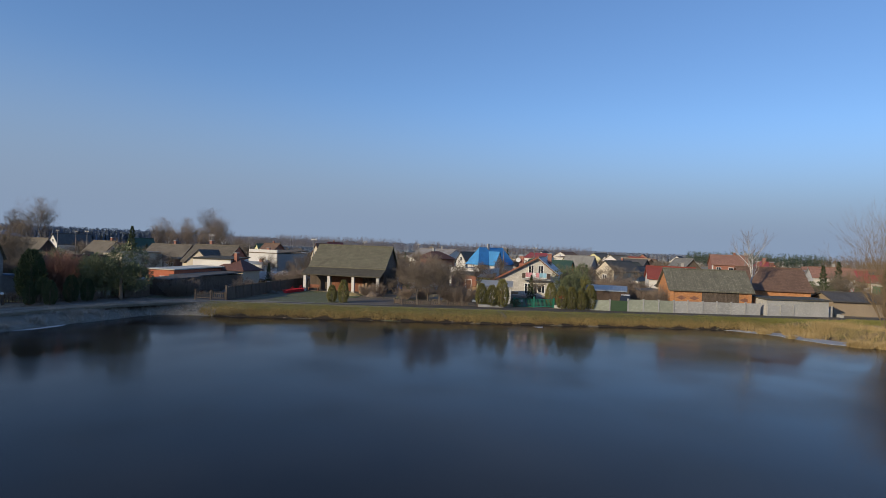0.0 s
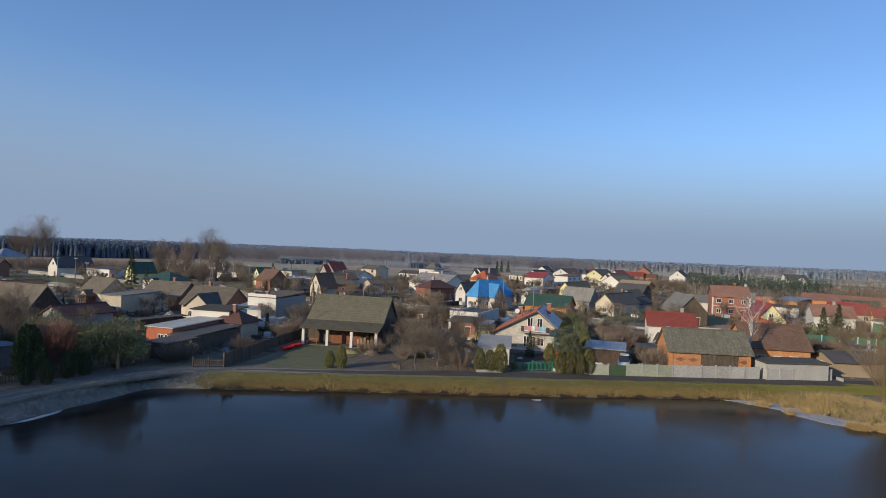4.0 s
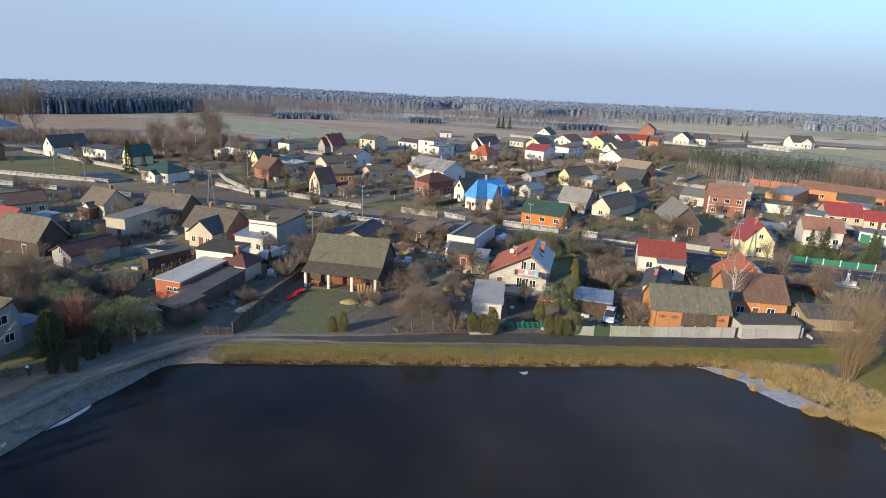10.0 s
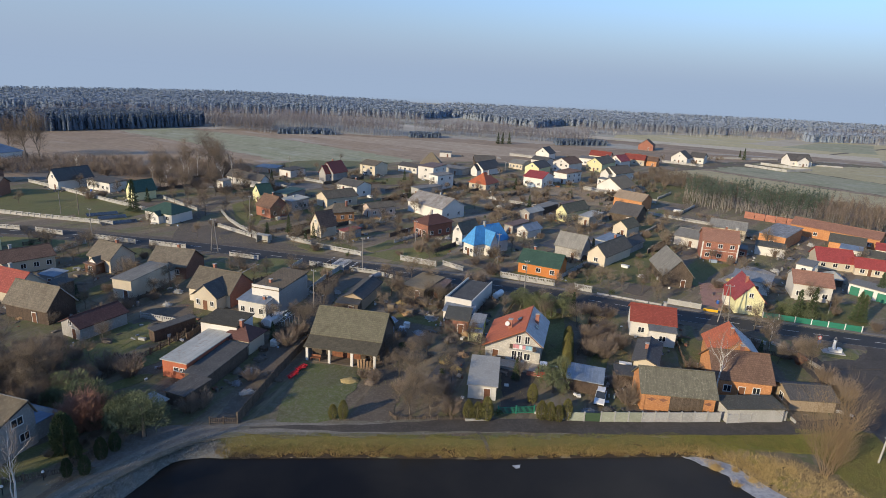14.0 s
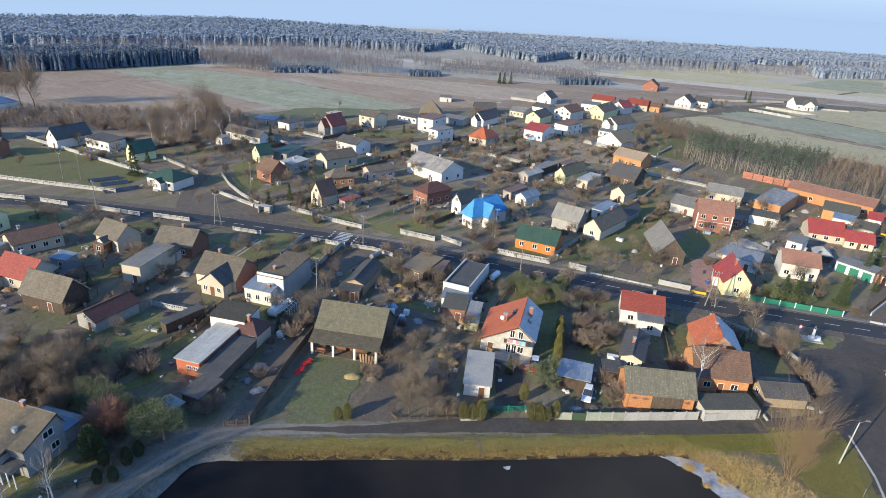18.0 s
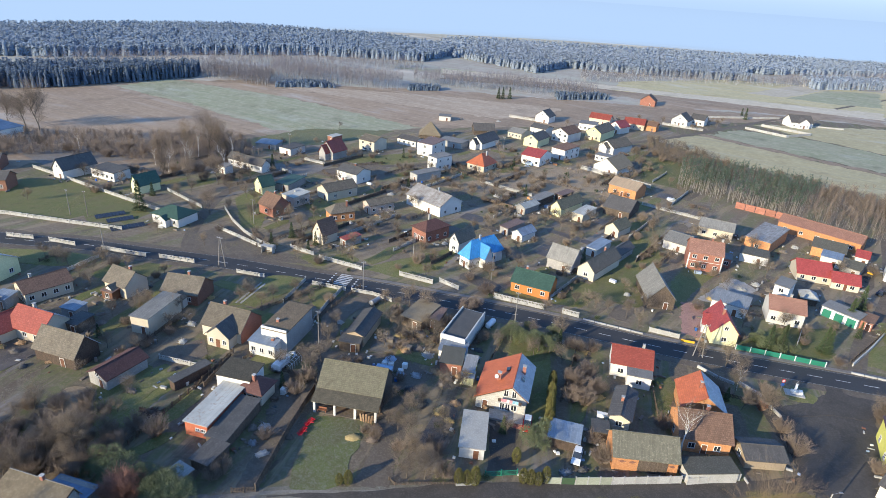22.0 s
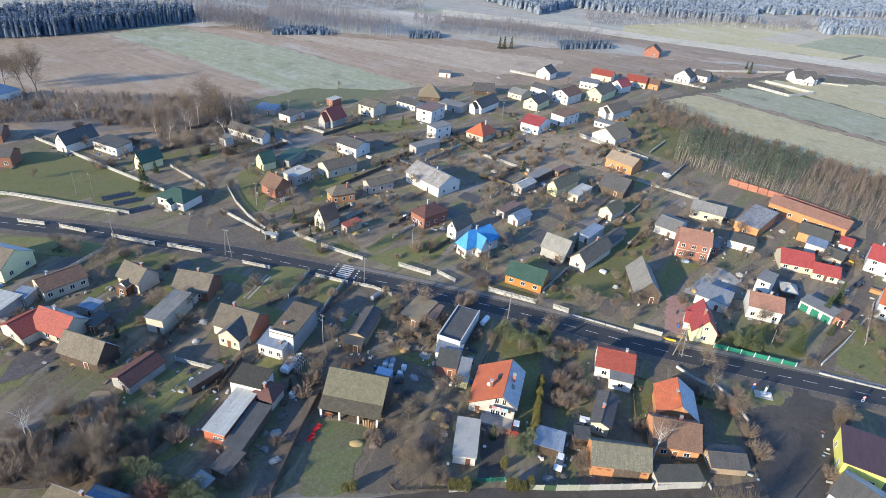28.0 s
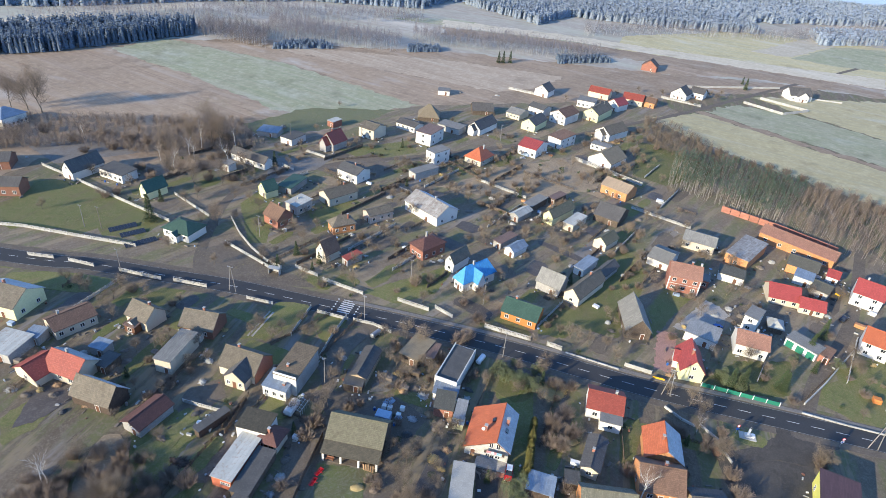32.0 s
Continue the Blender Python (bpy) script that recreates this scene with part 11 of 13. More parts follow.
turf("bank", -28, 56, 66, 86, 0.3, 3.5, "bank_turf", "rough green and straw-yellow sod on the pond bank")
turf("bank", 41, 68, 40, 78.5, -0.9, 9.0, "reed_bed", "flattened straw under the reeds")
turf("bank", -62, -27, 20, 78, -0.9, 2.7, "frosty_turf", "frosted tussocks on the shaded bank")
blades("dry_grass", scatter(190000, 1, -29, 46, 70, 83, lambda x, y, g: (g > 0.2 + 0.25 * np.sin(x * 1.9) * np.sin(x * 0.63 + 1)) & (g < 0.6 + 1.5 * (np.sin(x * 917.0 + y * 531.0) * 43.7 % 1.0))), 0.42, 1, "dry_grass", "yellow dry grass along the waterline", 0.5, 0.02)
blades("grass", scatter(220000, 2, -29, 64, 70, 87, lambda x, y, g: (g > 0.6 + 0.8 * (np.sin(x * 613.0 + y * 377.0) * 37.3 % 1.0)) & (g < 3.8 + 0.3 * np.sin(x * 1.1))), 0.2, 2, "green_grass", "green and yellow grass on the bank", 0.5, 0.02)
poly("verge", [(43.5, 81.0), (56, 82.5), (61, 83), (61, 79), (55, 77.8), (48.5, 78.6), (45.5, 80.2)], 0.028, "bank_turf", "green grass verge between lane and reeds", "grass")
blades("grass", scatter(70000, 12, 36, 61, 77.5, 83.2, lambda x, y, g: (g > 2.0) & (y < 77.2 + 0.092 * x)), 0.17, 12, "green_grass", "short green grass on the verge", 0.5, 0.025)
poly("verge", ragged([(56.5, 79.4), (61.0, 83.4), (67.2, 84.6), (68.6, 79.0), (66.9, 72.8), (64.4, 66.0), (58.5, 60.5), (57.4, 66.5), (55.8, 72.5)], 5, 17, 0.15), 0.052, "bank_turf", "rough olive grass between reeds and asphalt", "grass")
blades("grass", scatter(60000, 13, 56, 68.5, 61, 84, lambda x, y, g: (y < 84.2) & (x < 54.6 + (y - 40) * 0.33) & (x > 52.0 + 0.12 * (y - 60))), 0.2, 13, "green_grass", "rough olive grass beside the kerb", 0.6, 0.022)
blades("frosty_grass", scatter(200000, 3, -60, -27, 30, 78, lambda x, y, g: (g > 0.0) & (g < 2.9) & clumped(x * 2.2, y * 2.2)), 0.42, 3, "frosty_grass", "frosted grass on the shaded bank", 0.6, 0.03)
blades("reeds", scatter(95000, 4, 36, 68, 46, 84, lambda x, y, g: (g > 0.1) & (g < 6.5) & (y < 89 - 0.3 * x) & clumped(x * 1.7, y * 1.7) & clumped(y * 1.1 + 3, x * 1.3)), 1.1, 4, "reed", "dense straw-yellow reeds at the pond edge", 0.45, 0.018, "reeds")
blades("reeds", scatter(30000, 11, 42, 66, 50, 80, lambda x, y, g: (g > 0.3) & (g < 7.0) & (y < 86 - 0.2 * x)), 0.65, 11, "reed", "lower bent reeds between the clumps", 0.8, 0.02, "reeds")
blades("reeds", scatter(30000, 5, 36, 64, 46, 80, lambda x, y, g: (g > -2.6) & (g < 0.8) & (np.sin(x * 1.3) + np.sin(y * 0.9) + np.sin(x * 0.5 + y) > 0.9)), 0.9, 5, "reed", "scattered reed clumps standing in ice", 0.45, 0.018, "reeds")


setting("ice", Shape().prism(ragged([(36.4, 77.3), (38.8, 75.6), (41.0, 73.9), (41.6, 72.0), (42.3, 70.3), (44.1, 67.8), (47.1, 66.1), (49.8, 66.4), (48.6, 68.4), (46.7, 71.0), (44.6, 73.1), (43.3, 75.6), (40.5, 77.2)], 8, 3, 0.15), -1.31, -1.27), "ice", "white ragged ice sheet at the reeds", "ice")
CLUMPS = [(40.3, 74.8, 0.8), (46.4, 66.3, 1.3), (41.6, 71.3, 0.5), (44.4, 72.4, 0.6), (52.0, 64.0, 2.2), (43.0, 74.6, 0.5), (48.6, 65.6, 1.0)]
blades("reeds", scatter(90000, 9, 38, 55, 60, 77, lambda x, y, g: sum(((x - cx) ** 2 + 1.6 * (y - cy) ** 2 < r * r).astype(int) for cx, cy, r in CLUMPS) > 0), 0.8, 9, "reed", "yellow reed clumps frozen into the ice", 0.6, 0.02, "reeds")
setting("ice", Shape().prism(smooth_line([(-39.6, 55.4), (-38.6, 58.3), (-37.8, 60.6), (-37.6, 59.5), (-38.4, 56.8)], 4), -1.31, -1.28), "ice", "thin white ice rim at the bank", "ice")
setting("ice", Shape().prism([(11.4, 73.2), (12.6, 73.5), (12.4, 72.8), (11.9, 72.6)], -1.31, -1.275), "ice", "small white ice floe near the bank", "ice")

blades("hoar_grass", scatter(140000, 31, -62, -24, 28, 80, lambda x, y, g: (g > 0.05) & (g < 3.0)), 0.2, 31, "frosty_grass", "short frosted grass on the shaded bank", 0.7, 0.022)
blades("lane_grass", scatter(60000, 32, -62, -6, 28, 82, lambda x, y, g: (g > 2.9) & (g < 8.5) & clumped(x * 1.4, y * 1.4)), 0.1, 32, "frosty_grass", "low frosted grass on the lane edges", 0.7, 0.022)

# low tufts over gardens and yards
def on_road(x, y):
    m = np.array(MAIN_ROAD)
    near = np.full(x.shape, 1e9)
    for a, q in zip(m, m[1:]):
        dx, dy = q - a
        t = np.clip(((x - a[0]) * dx + (y - a[1]) * dy) / (dx * dx + dy * dy), 0, 1)
        near = np.minimum(near, np.hypot(x - a[0] - t * dx, y - a[1] - t * dy))
    return near < 5.5


blades("tufts", scatter(110000, 7, -100, 110, 88, 210, lambda x, y, g: clumped(x, y) & ~((x > 68) & (x < 100) & (y < 116)) & ~on_road(x, y)), 0.22, 7, "tuft", "low tufts of dry winter grass", 0.6, 0.05)
# paler, denser tufts brighten the far gardens in place of haze
blades("tufts", scatter(190000, 8, -130, 130, 165, 335, lambda x, y, g: clumped(x * 0.6, y * 0.6) & ~on_road(x, y)), 0.24, 8, "pale_tuft", "low winter grass tufts, pale to stand in for haze", 0.7, 0.05)
blades("weeds", scatter(16000, 6, 5, 95, 250, 312, lambda x, y, g: clumped(x * 0.7, y * 0.7) & (y > 262 - 0.1 * x) & (y < 272 + 0.45 * x)), 0.9, 6, "dry_weeds", "tall dry weeds on wasteland", 0.4, 0.05, "weeds")

# ---- distance ----
# glowing, see-through ring that stands in for haze along the horizon
haze = bpy.data.materials.new("haze")
haze.use_nodes = True
ht = haze.node_tree
for node in list(ht.nodes):
    ht.nodes.remove(node)
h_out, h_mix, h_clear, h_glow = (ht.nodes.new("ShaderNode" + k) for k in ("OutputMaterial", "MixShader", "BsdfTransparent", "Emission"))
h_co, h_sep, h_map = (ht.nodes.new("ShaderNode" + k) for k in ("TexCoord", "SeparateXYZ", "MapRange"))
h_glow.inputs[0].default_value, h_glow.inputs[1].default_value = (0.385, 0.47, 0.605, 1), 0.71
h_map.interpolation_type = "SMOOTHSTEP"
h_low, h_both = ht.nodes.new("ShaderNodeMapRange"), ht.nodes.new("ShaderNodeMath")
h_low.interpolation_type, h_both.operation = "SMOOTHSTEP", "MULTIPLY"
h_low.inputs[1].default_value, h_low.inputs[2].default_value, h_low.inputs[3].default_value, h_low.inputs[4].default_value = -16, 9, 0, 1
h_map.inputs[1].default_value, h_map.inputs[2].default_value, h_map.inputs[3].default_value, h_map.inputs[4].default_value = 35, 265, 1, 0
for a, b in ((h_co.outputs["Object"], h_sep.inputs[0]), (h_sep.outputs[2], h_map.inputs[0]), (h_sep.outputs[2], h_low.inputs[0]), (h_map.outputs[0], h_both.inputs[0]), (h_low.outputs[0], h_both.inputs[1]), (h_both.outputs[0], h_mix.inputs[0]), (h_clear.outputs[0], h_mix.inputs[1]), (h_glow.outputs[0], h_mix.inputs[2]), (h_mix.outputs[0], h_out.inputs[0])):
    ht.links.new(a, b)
MATS["haze"] = haze
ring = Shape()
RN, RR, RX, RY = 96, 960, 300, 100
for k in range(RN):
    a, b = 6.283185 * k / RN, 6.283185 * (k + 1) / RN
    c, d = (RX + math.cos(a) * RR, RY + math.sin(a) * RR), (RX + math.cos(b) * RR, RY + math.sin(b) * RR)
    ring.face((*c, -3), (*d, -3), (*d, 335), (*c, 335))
backdrop = setting("backdrop", ring, "haze", "pale blue glowing ring painted as far haze", "backdrop")
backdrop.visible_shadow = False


# ---- poles, vehicles ----
def pole(kind, x, y):
    if kind == "lamp":
        root = thing("street_lamp", x, y, 0, 0, "tall concrete street lamp with a short arm", "street lamp")
        part("pole", Shape().tube((0, 0, -0.1), (0.5, 0, 8.0), 0.14, 0.08, 8), "concrete", root)
        part("arm", Shape().tube((0.5, 0, 7.95), (1.6, 0.1, 8.25), 0.04, 0.03, 6), "steel", root)
        part("lamp_head", Shape().box(1.5, -0.05, 8.18, 2.1, 0.22, 8.34), "steel", root)
    elif kind == "a_frame":
        root = thing("utility_pole", x, y, 0, -15, "concrete A-shaped power pole with insulators", "utility pole")
        for s in (-1, 1):
            part("leg", Shape().tube((s * 1.1, 0, -0.1), (s * 0.12, 0, 9.0), 0.13, 0.09, 6), "pole_grey", root)
        part("crossarm", Shape().box(-0.9, -0.06, 8.7, 0.9, 0.06, 8.82), "steel", root)
        for k in (-0.8, 0, 0.8):
            part("insulator", Shape().tube((k, 0, 8.823), (k, 0, 9.1), 0.05, 0.03, 6), "frame_white", root)
    else:
        root = thing("utility_pole", x, y, 0, -15, "slim concrete power pole with a crossarm" if kind == "concrete" else "weathered wooden power pole", "utility pole")
        part("pole", Shape().tube((0, 0, -0.1), (0, 0, 8.8), 0.13, 0.08, 8), "pole_grey" if kind == "concrete" else "pole_wood", root)
        part("crossarm", Shape().box(-0.6, -0.05, 8.4, 0.6, 0.05, 8.5), "steel", root)
        for k in (-0.5, 0.5):
            part("insulator", Shape().tube((k, 0, 8.503), (k, 0, 8.72), 0.045, 0.03, 6), "frame_white", root)
    return root


def vehicle(kind, x, y, turn, paint, label):
    root = thing("car" if kind == "car" else "van" if kind == "van" else "trailer", x, y, 0.02, turn, label, "car" if kind == "car" else kind)
    wheel = shared("wheel", lambda: Shape().tube((0, -0.1, 0), (0, 0.1, 0), 0.31, 0.31, 12).mesh("wheel"))
    rim = shared("rim", lambda: Shape().tube((0, -0.11, 0), (0, 0.11, 0), 0.18, 0.18, 8).mesh("rim"))
    if kind == "trailer":
        part("body", Shape().prism([(-2.2, -1.0), (2.2, -1.0), (2.2, 1.0), (-2.2, 1.0)], 0.55, 0.9), "steel", root)
        s = Shape()
        ring_pts = [(-1.0, 0.9), (-1.0, 1.9), (-0.7, 2.2), (0, 2.3), (0.7, 2.2), (1.0, 1.9), (1.0, 0.9)]
        n = len(ring_pts)
        s.add([(u, v, z) for u in (-2.2, 2.2) for v, z in ring_pts], [(k, k + 1, n + k + 1, n + k) for k in range(n - 1)] + [tuple(range(n)), tuple(range(n, 2 * n))[::-1], (0, n, 2 * n - 1, n - 1)])
        part("cover", s, "car_white", root, "pale rounded cover")
        spots = [(0.3, -0.95), (0.3, 0.95)]
        part("drawbar", Shape().box(2.2, -0.06, 0.5, 3.4, 0.06, 0.62), "steel", root)
    else:
        hgt, hood = (1.45, 0.85) if kind == "car" else (1.85, 0.95)
        nose = 2.1 if kind == "car" else 2.2
        side = [(-nose, 0.35), (nose, 0.35), (nose, hood * 0.78), (nose * 0.45, hood), (-nose * 0.9, hood + 0.03), (-nose, hood * 0.8)]
        s = Shape()
        n = len(side)
        s.add([(u, v, z) for v in (-0.82, 0.82) for u, z in side], [(k, (k + 1) % n, n + (k + 1) % n, n + k) for k in range(n)] + [tuple(range(n)), tuple(range(n, 2 * n))[::-1]])
        part("body", s, paint, root)
        back = -nose * 0.88 if kind == "van" else -nose * 0.72
        cab = [(nose * 0.42, hood), (nose * 0.12, hgt - 0.03), (back * 0.75, hgt - 0.03), (back, hood + 0.02)]
        s = Shape()
        s.add([(u, v, z) for u, z in cab for v in (-0.76 if z < hood + 0.1 else -0.62, 0.76 if z < hood + 0.1 else 0.62)], [(0, 1, 3, 2), (2, 3, 5, 4), (4, 5, 7, 6), (0, 2, 4, 6), (7, 5, 3, 1)])
        part("window", s, "window_glass", root, "dark car windows")
        part("roof", Shape().box(back * 0.74, -0.63, hgt - 0.027, nose * 0.12, 0.63, hgt + 0.02), paint if kind == "car" else "car_white", root)
        for k in (-0.6, 0.6):
            part("headlight", Shape().box(nose - 0.02, k - 0.18, 0.55, nose + 0.03, k + 0.18, 0.68), "frame_white", root)
        for k in (nose + 0.053, -nose - 0.053):
            part("bumper", Shape().box(k - 0.05, -0.8, 0.32, k + 0.05, 0.8, 0.5), "rubber", root)
        spots = [(nose * 0.62, -0.8), (nose * 0.62, 0.8), (-nose * 0.62, -0.8), (-nose * 0.62, 0.8)]
    for u, v in spots:
        ob = part("wheel", wheel, "rubber", root, at=pose(u, v, 0.31))
        part("rim", rim, "steel", ob)
    return root


pole("concrete", -19.4, 149.1)
pole("concrete", -26.2, 122.2)
pole("concrete", -96.8, 163.7)
pole("concrete", 20.8, 137.0)
pole("concrete", -6.9, 170.0)
pole("concrete", -121.0, 189.0)
pole("concrete", -87.1, 250.3)
pole("concrete", 16.3, 160.6)
pole("concrete", 31.5, 302.9)
pole("concrete", -61.3, 191.0)
pole("concrete", 96.5, 358.3)
pole("a_frame", 63.8, 126.2)
pole("a_frame", -60.8, 158.5)
pole("a_frame", 112.1, 112.3)
pole("wood", -115.1, 188.7)
pole("wood", 54.8, 253.3)
pole("wood", -70.7, 280.5)
pole("wood", -37.9, 287.7)
pole("lamp", 64.1, 76.3)
vehicle("van", 19.2, 97.6, -102, "car_red", "small red and white van parked on the terrace")
vehicle("car", 135.4, 166.6, 37, "car_dark", "dark car parked by the lane")
vehicle("car", 89.2, 157.2, 26, "blue_paint", "blue car parked in a yard")
vehicle("car", 42.2, 168.9, 27, "car_dark", "dark car standing in a garden")
vehicle("van", 27.4, 89.6, 250, "car_white", "white van parked in a scrap yard")
vehicle("car", 40.2, 106.2, 52, "blue_paint", "dark blue car parked behind a house")
vehicle("car", 142.6, 181.5, 31, "car_yellow", "yellow car standing beside a shed")
vehicle("car", -36.4, 293.0, 40, "car_white", "white car parked by a house")
vehicle("car", 5.0, 275.3, 47, "car_dark", "dark car on the sandy lane")
vehicle("trailer", -32.3, 112.0, 74, "car_white", "white tarpaulin trailer in a yard")


# ---- yard things ----
def heap(name, x, y, w, d, h, material, label, seed, n=60, long=0.8, thick=0.06, category="pile"):
    """A loose pile of sticks or boards on a low mound."""
    rng = random.Random(seed)
    root = thing(name, x, y, 0, rng.uniform(-40, 40), label, category)
    s = Shape()
    rings = [(1.0, 0.0), (0.8, 0.45), (0.45, 0.8), (0.1, 0.95)]
    m = 12
    v = [(math.cos(6.2832 * k / m) * w / 2 * r * rng.uniform(0.85, 1.1), math.sin(6.2832 * k / m) * d / 2 * r * rng.uniform(0.85, 1.1), h * z * 0.8) for r, z in rings for k in range(m)]
    s.add(v, [(i * m + k, i * m + (k + 1) % m, (i + 1) * m + (k + 1) % m, (i + 1) * m + k) for i in range(3) for k in range(m)] + [tuple(range(3 * m, 4 * m))])
    part("mound", s, material, root)
    s = Shape()
    for _ in range(n):
        a, r = rng.uniform(0, 6.28), rng.random() ** 0.5
        p = Vector((math.cos(a) * r * w / 2, math.sin(a) * r * d / 2, h * (1 - r) * rng.uniform(0.7, 1.0) + 0.05))
        t = Vector((rng.gauss(0, 1), rng.gauss(0, 1), rng.gauss(0, 0.35))).normalized() * long * rng.uniform(0.4, 1)
        s.tube(p - t / 2, p + t / 2, thick, thick * 0.9, 4)
    tagged(part("scatter", s, material, root), kind="stuff")
    return root


def stack(name, x, y, turn, w, d, h, rows, material, label, category="stack"):
    """Neat stacked boards or boxes."""
    root = thing(name, x, y, 0, turn, label, category)
    rng = random.Random(round(x * 7 + y))
    for k in range(rows):
        o = rng.uniform(-0.06, 0.06)
        part("layer", Shape().box(-w / 2 + o, -d / 2 - o, h / rows * k + 0.004, w / 2 + o, d / 2 - o, h / rows * (k + 1) - 0.012), material, root)
    return root


def barrel(x, y, material, label):
    root = thing("barrel", x, y, 0, 0, label, "barrel")
    part("body", Shape().tube((0, 0, 0), (0, 0, 0.45), 0.3, 0.34, 12).tube((0, 0, 0.45), (0, 0, 0.9), 0.34, 0.3, 12), material, root)
    part("lid", Shape().tube((0, 0, 0.903), (0, 0, 0.95), 0.27, 0.27, 12), "steel", root)
    return root


def tank(x, y, turn, material, label):
    root = thing("tank", x, y, 0, turn, label, "tank")
    part("body", Shape().tube((-1.6, 0, 0.95), (1.6, 0, 0.95), 0.75, 0.75, 14).tube((-1.8, 0, 0.95), (-1.603, 0, 0.95), 0.5, 0.74, 14), material, root)
    for k in (-1, 1):
        part("cradle", Shape().box(k - 0.1, -0.6, 0, k + 0.1, 0.6, 0.3), "concrete", root)
    return root


def harrow(x, y, turn):
    root = thing("harrow", x, y, 0, turn, "bright red steel farm harrow on grass", "farm machine")
    part("frame", Shape().box(-1.1, -0.5, 0.45, 1.1, -0.4, 0.55).box(-1.1, 0.4, 0.45, 1.1, 0.5, 0.55).box(-1.1, -0.4, 0.45, -1.0, 0.4, 0.55).box(1.0, -0.4, 0.45, 1.1, 0.4, 0.55).box(-0.05, -0.4, 0.45, 0.05, 0.4, 0.55), "red_paint", root)
    for k in range(6):
        part("disc", Shape().tube((-0.9 + k * 0.36, 0.0, 0.32), (-0.86 + k * 0.36, 0.03, 0.32), 0.31, 0.31, 12), "red_paint", root)
    part("hitch", Shape().tube((0, -0.45, 0.5), (0, -1.1, 0.75), 0.05, 0.04, 6).tube((-0.5, -0.45, 0.55), (0, -0.7, 1.1), 0.04, 0.04, 6).tube((0.5, -0.45, 0.55), (0, -0.7, 1.1), 0.04, 0.04, 6), "red_paint", root)
    return root


def bench(x, y, turn):
    root = thing("bench", x, y, 0.09, turn, "reddish wooden bench under the barn roof", "bench")
    part("seat", Shape().box(-0.9, -0.25, 0.42, 0.9, 0.25, 0.48), "red_wood", root)
    part("backrest", Shape().box(-0.9, 0.2, 0.55, 0.9, 0.25, 0.95), "red_wood", root)
    for k in (-0.8, 0.8):
        part("leg", Shape().box(k - 0.05, -0.22, 0, k + 0.05, 0.22, 0.417), "red_wood", root)
    return root


def roadside_pump():
    """The white column on a concrete base at the bend."""
    root = thing("roadside_monument", 80.6, 113.6, 0, -16, "white roadside column on a concrete base", "monument")
    part("base", Shape().box(-2.0, -1.2, 0, 2.0, 1.2, 0.25), "concrete", root)
    part("plinth", Shape().box(-0.7, -0.6, 0.253, 0.7, 0.6, 0.8), "white_render", root)
    part("column", Shape().tube((0, 0, 0.803), (0, 0, 2.6), 0.36, 0.24, 8), "frame_white", root)
    part("arch", Shape().tube((-0.35, 0, 2.5), (0, 0, 3.4), 0.06, 0.06, 6).tube((0.35, 0, 2.5), (0, 0, 3.4), 0.06, 0.06, 6), "steel", root)
    part("box", Shape().box(0.75, -0.4, 0.253, 1.5, 0.4, 1.1), "frame_white", root)


def road_sign(x, y, turn, discs, label):
    root = thing("road_sign", x, y, 0, turn, label, "road sign")
    part("post", Shape().tube((0, 0, -0.05), (0, 0, 3.1), 0.04, 0.04, 6), "steel", root)
    for z, mat in discs:
        ob = part("sign_disc", Shape().tube((0, -0.05, z), (0, -0.08, z), 0.45, 0.45, 16), mat, root)
        part("sign_face", Shape().tube((0, -0.083, z), (0, -0.095, z), 0.32, 0.32, 16), "frame_white" if mat == "red_paint" else "blue_paint", ob)
    return root


harrow(-23.4, 92.4, 70), harrow(-22.6, 95.0, 60)
bench(-20.9, 98.6, -10)
roadside_pump()
notice = thing("notice_board", 63.6, 69.6, 0, 40, "small pale notice board on a post", "sign")
part("post", Shape().tube((0, 0, -0.1), (0, 0, 1.5), 0.04, 0.04, 6), "steel", notice)
part("board", Shape().box(-0.3, -0.06, 0.75, 0.3, -0.043, 1.5), "concrete", notice)
poly("island", ragged([(76.4, 113.2), (78.5, 115.4), (83.5, 114.9), (85.4, 112.8), (83.6, 110.6), (78.6, 110.9)], 3, 9, 0.1), 0.07, "lawn", "small green traffic island", "traffic island")
road_sign(77.9, 114.4, 0, ((2.7, "red_paint"), (1.75, "blue_paint")), "round red and blue road signs on one post")
road_sign(103.5, 112.3, 0, ((2.7, "red_paint"), (1.75, "frame_white")), "round red and white road signs on one post")
heap("straw_heap", -13.9, 91.8, 3.2, 2.2, 0.7, "straw", "heap of yellow sand and straw on the lawn", 101, 40, 0.5, 0.03)
heap("firewood_pile", -9.9, 94.9, 2.2, 1.8, 0.8, "firewood", "loose pile of split firewood", 102, 50, 0.8, 0.05)
heap("stalk_heap", 2.2, 100.4, 2.8, 2.4, 1.8, "straw", "pale heap of dry bean stalks", 103, 120, 1.6, 0.025)
heap("firewood_pile", -78.8, 110.4, 5.0, 2.0, 1.3, "firewood", "long pile of split firewood by the barn", 104, 120, 0.5, 0.09)
heap("scrap_heap", -30.7, 93.2, 2.6, 2.0, 0.8, "concrete", "heap of rubble and scrap in the yard", 105, 50, 0.9, 0.05)
heap("scrap_heap", -27.5, 92.2, 2.8, 2.0, 0.7, "pole_wood", "heap of scrap boards in the yard", 106, 60, 1.3, 0.05)
heap("scrap_heap", -25.6, 90.9, 2.0, 1.5, 0.6, "dirt", "small heap of earth and scrap", 107, 30, 0.7, 0.05)
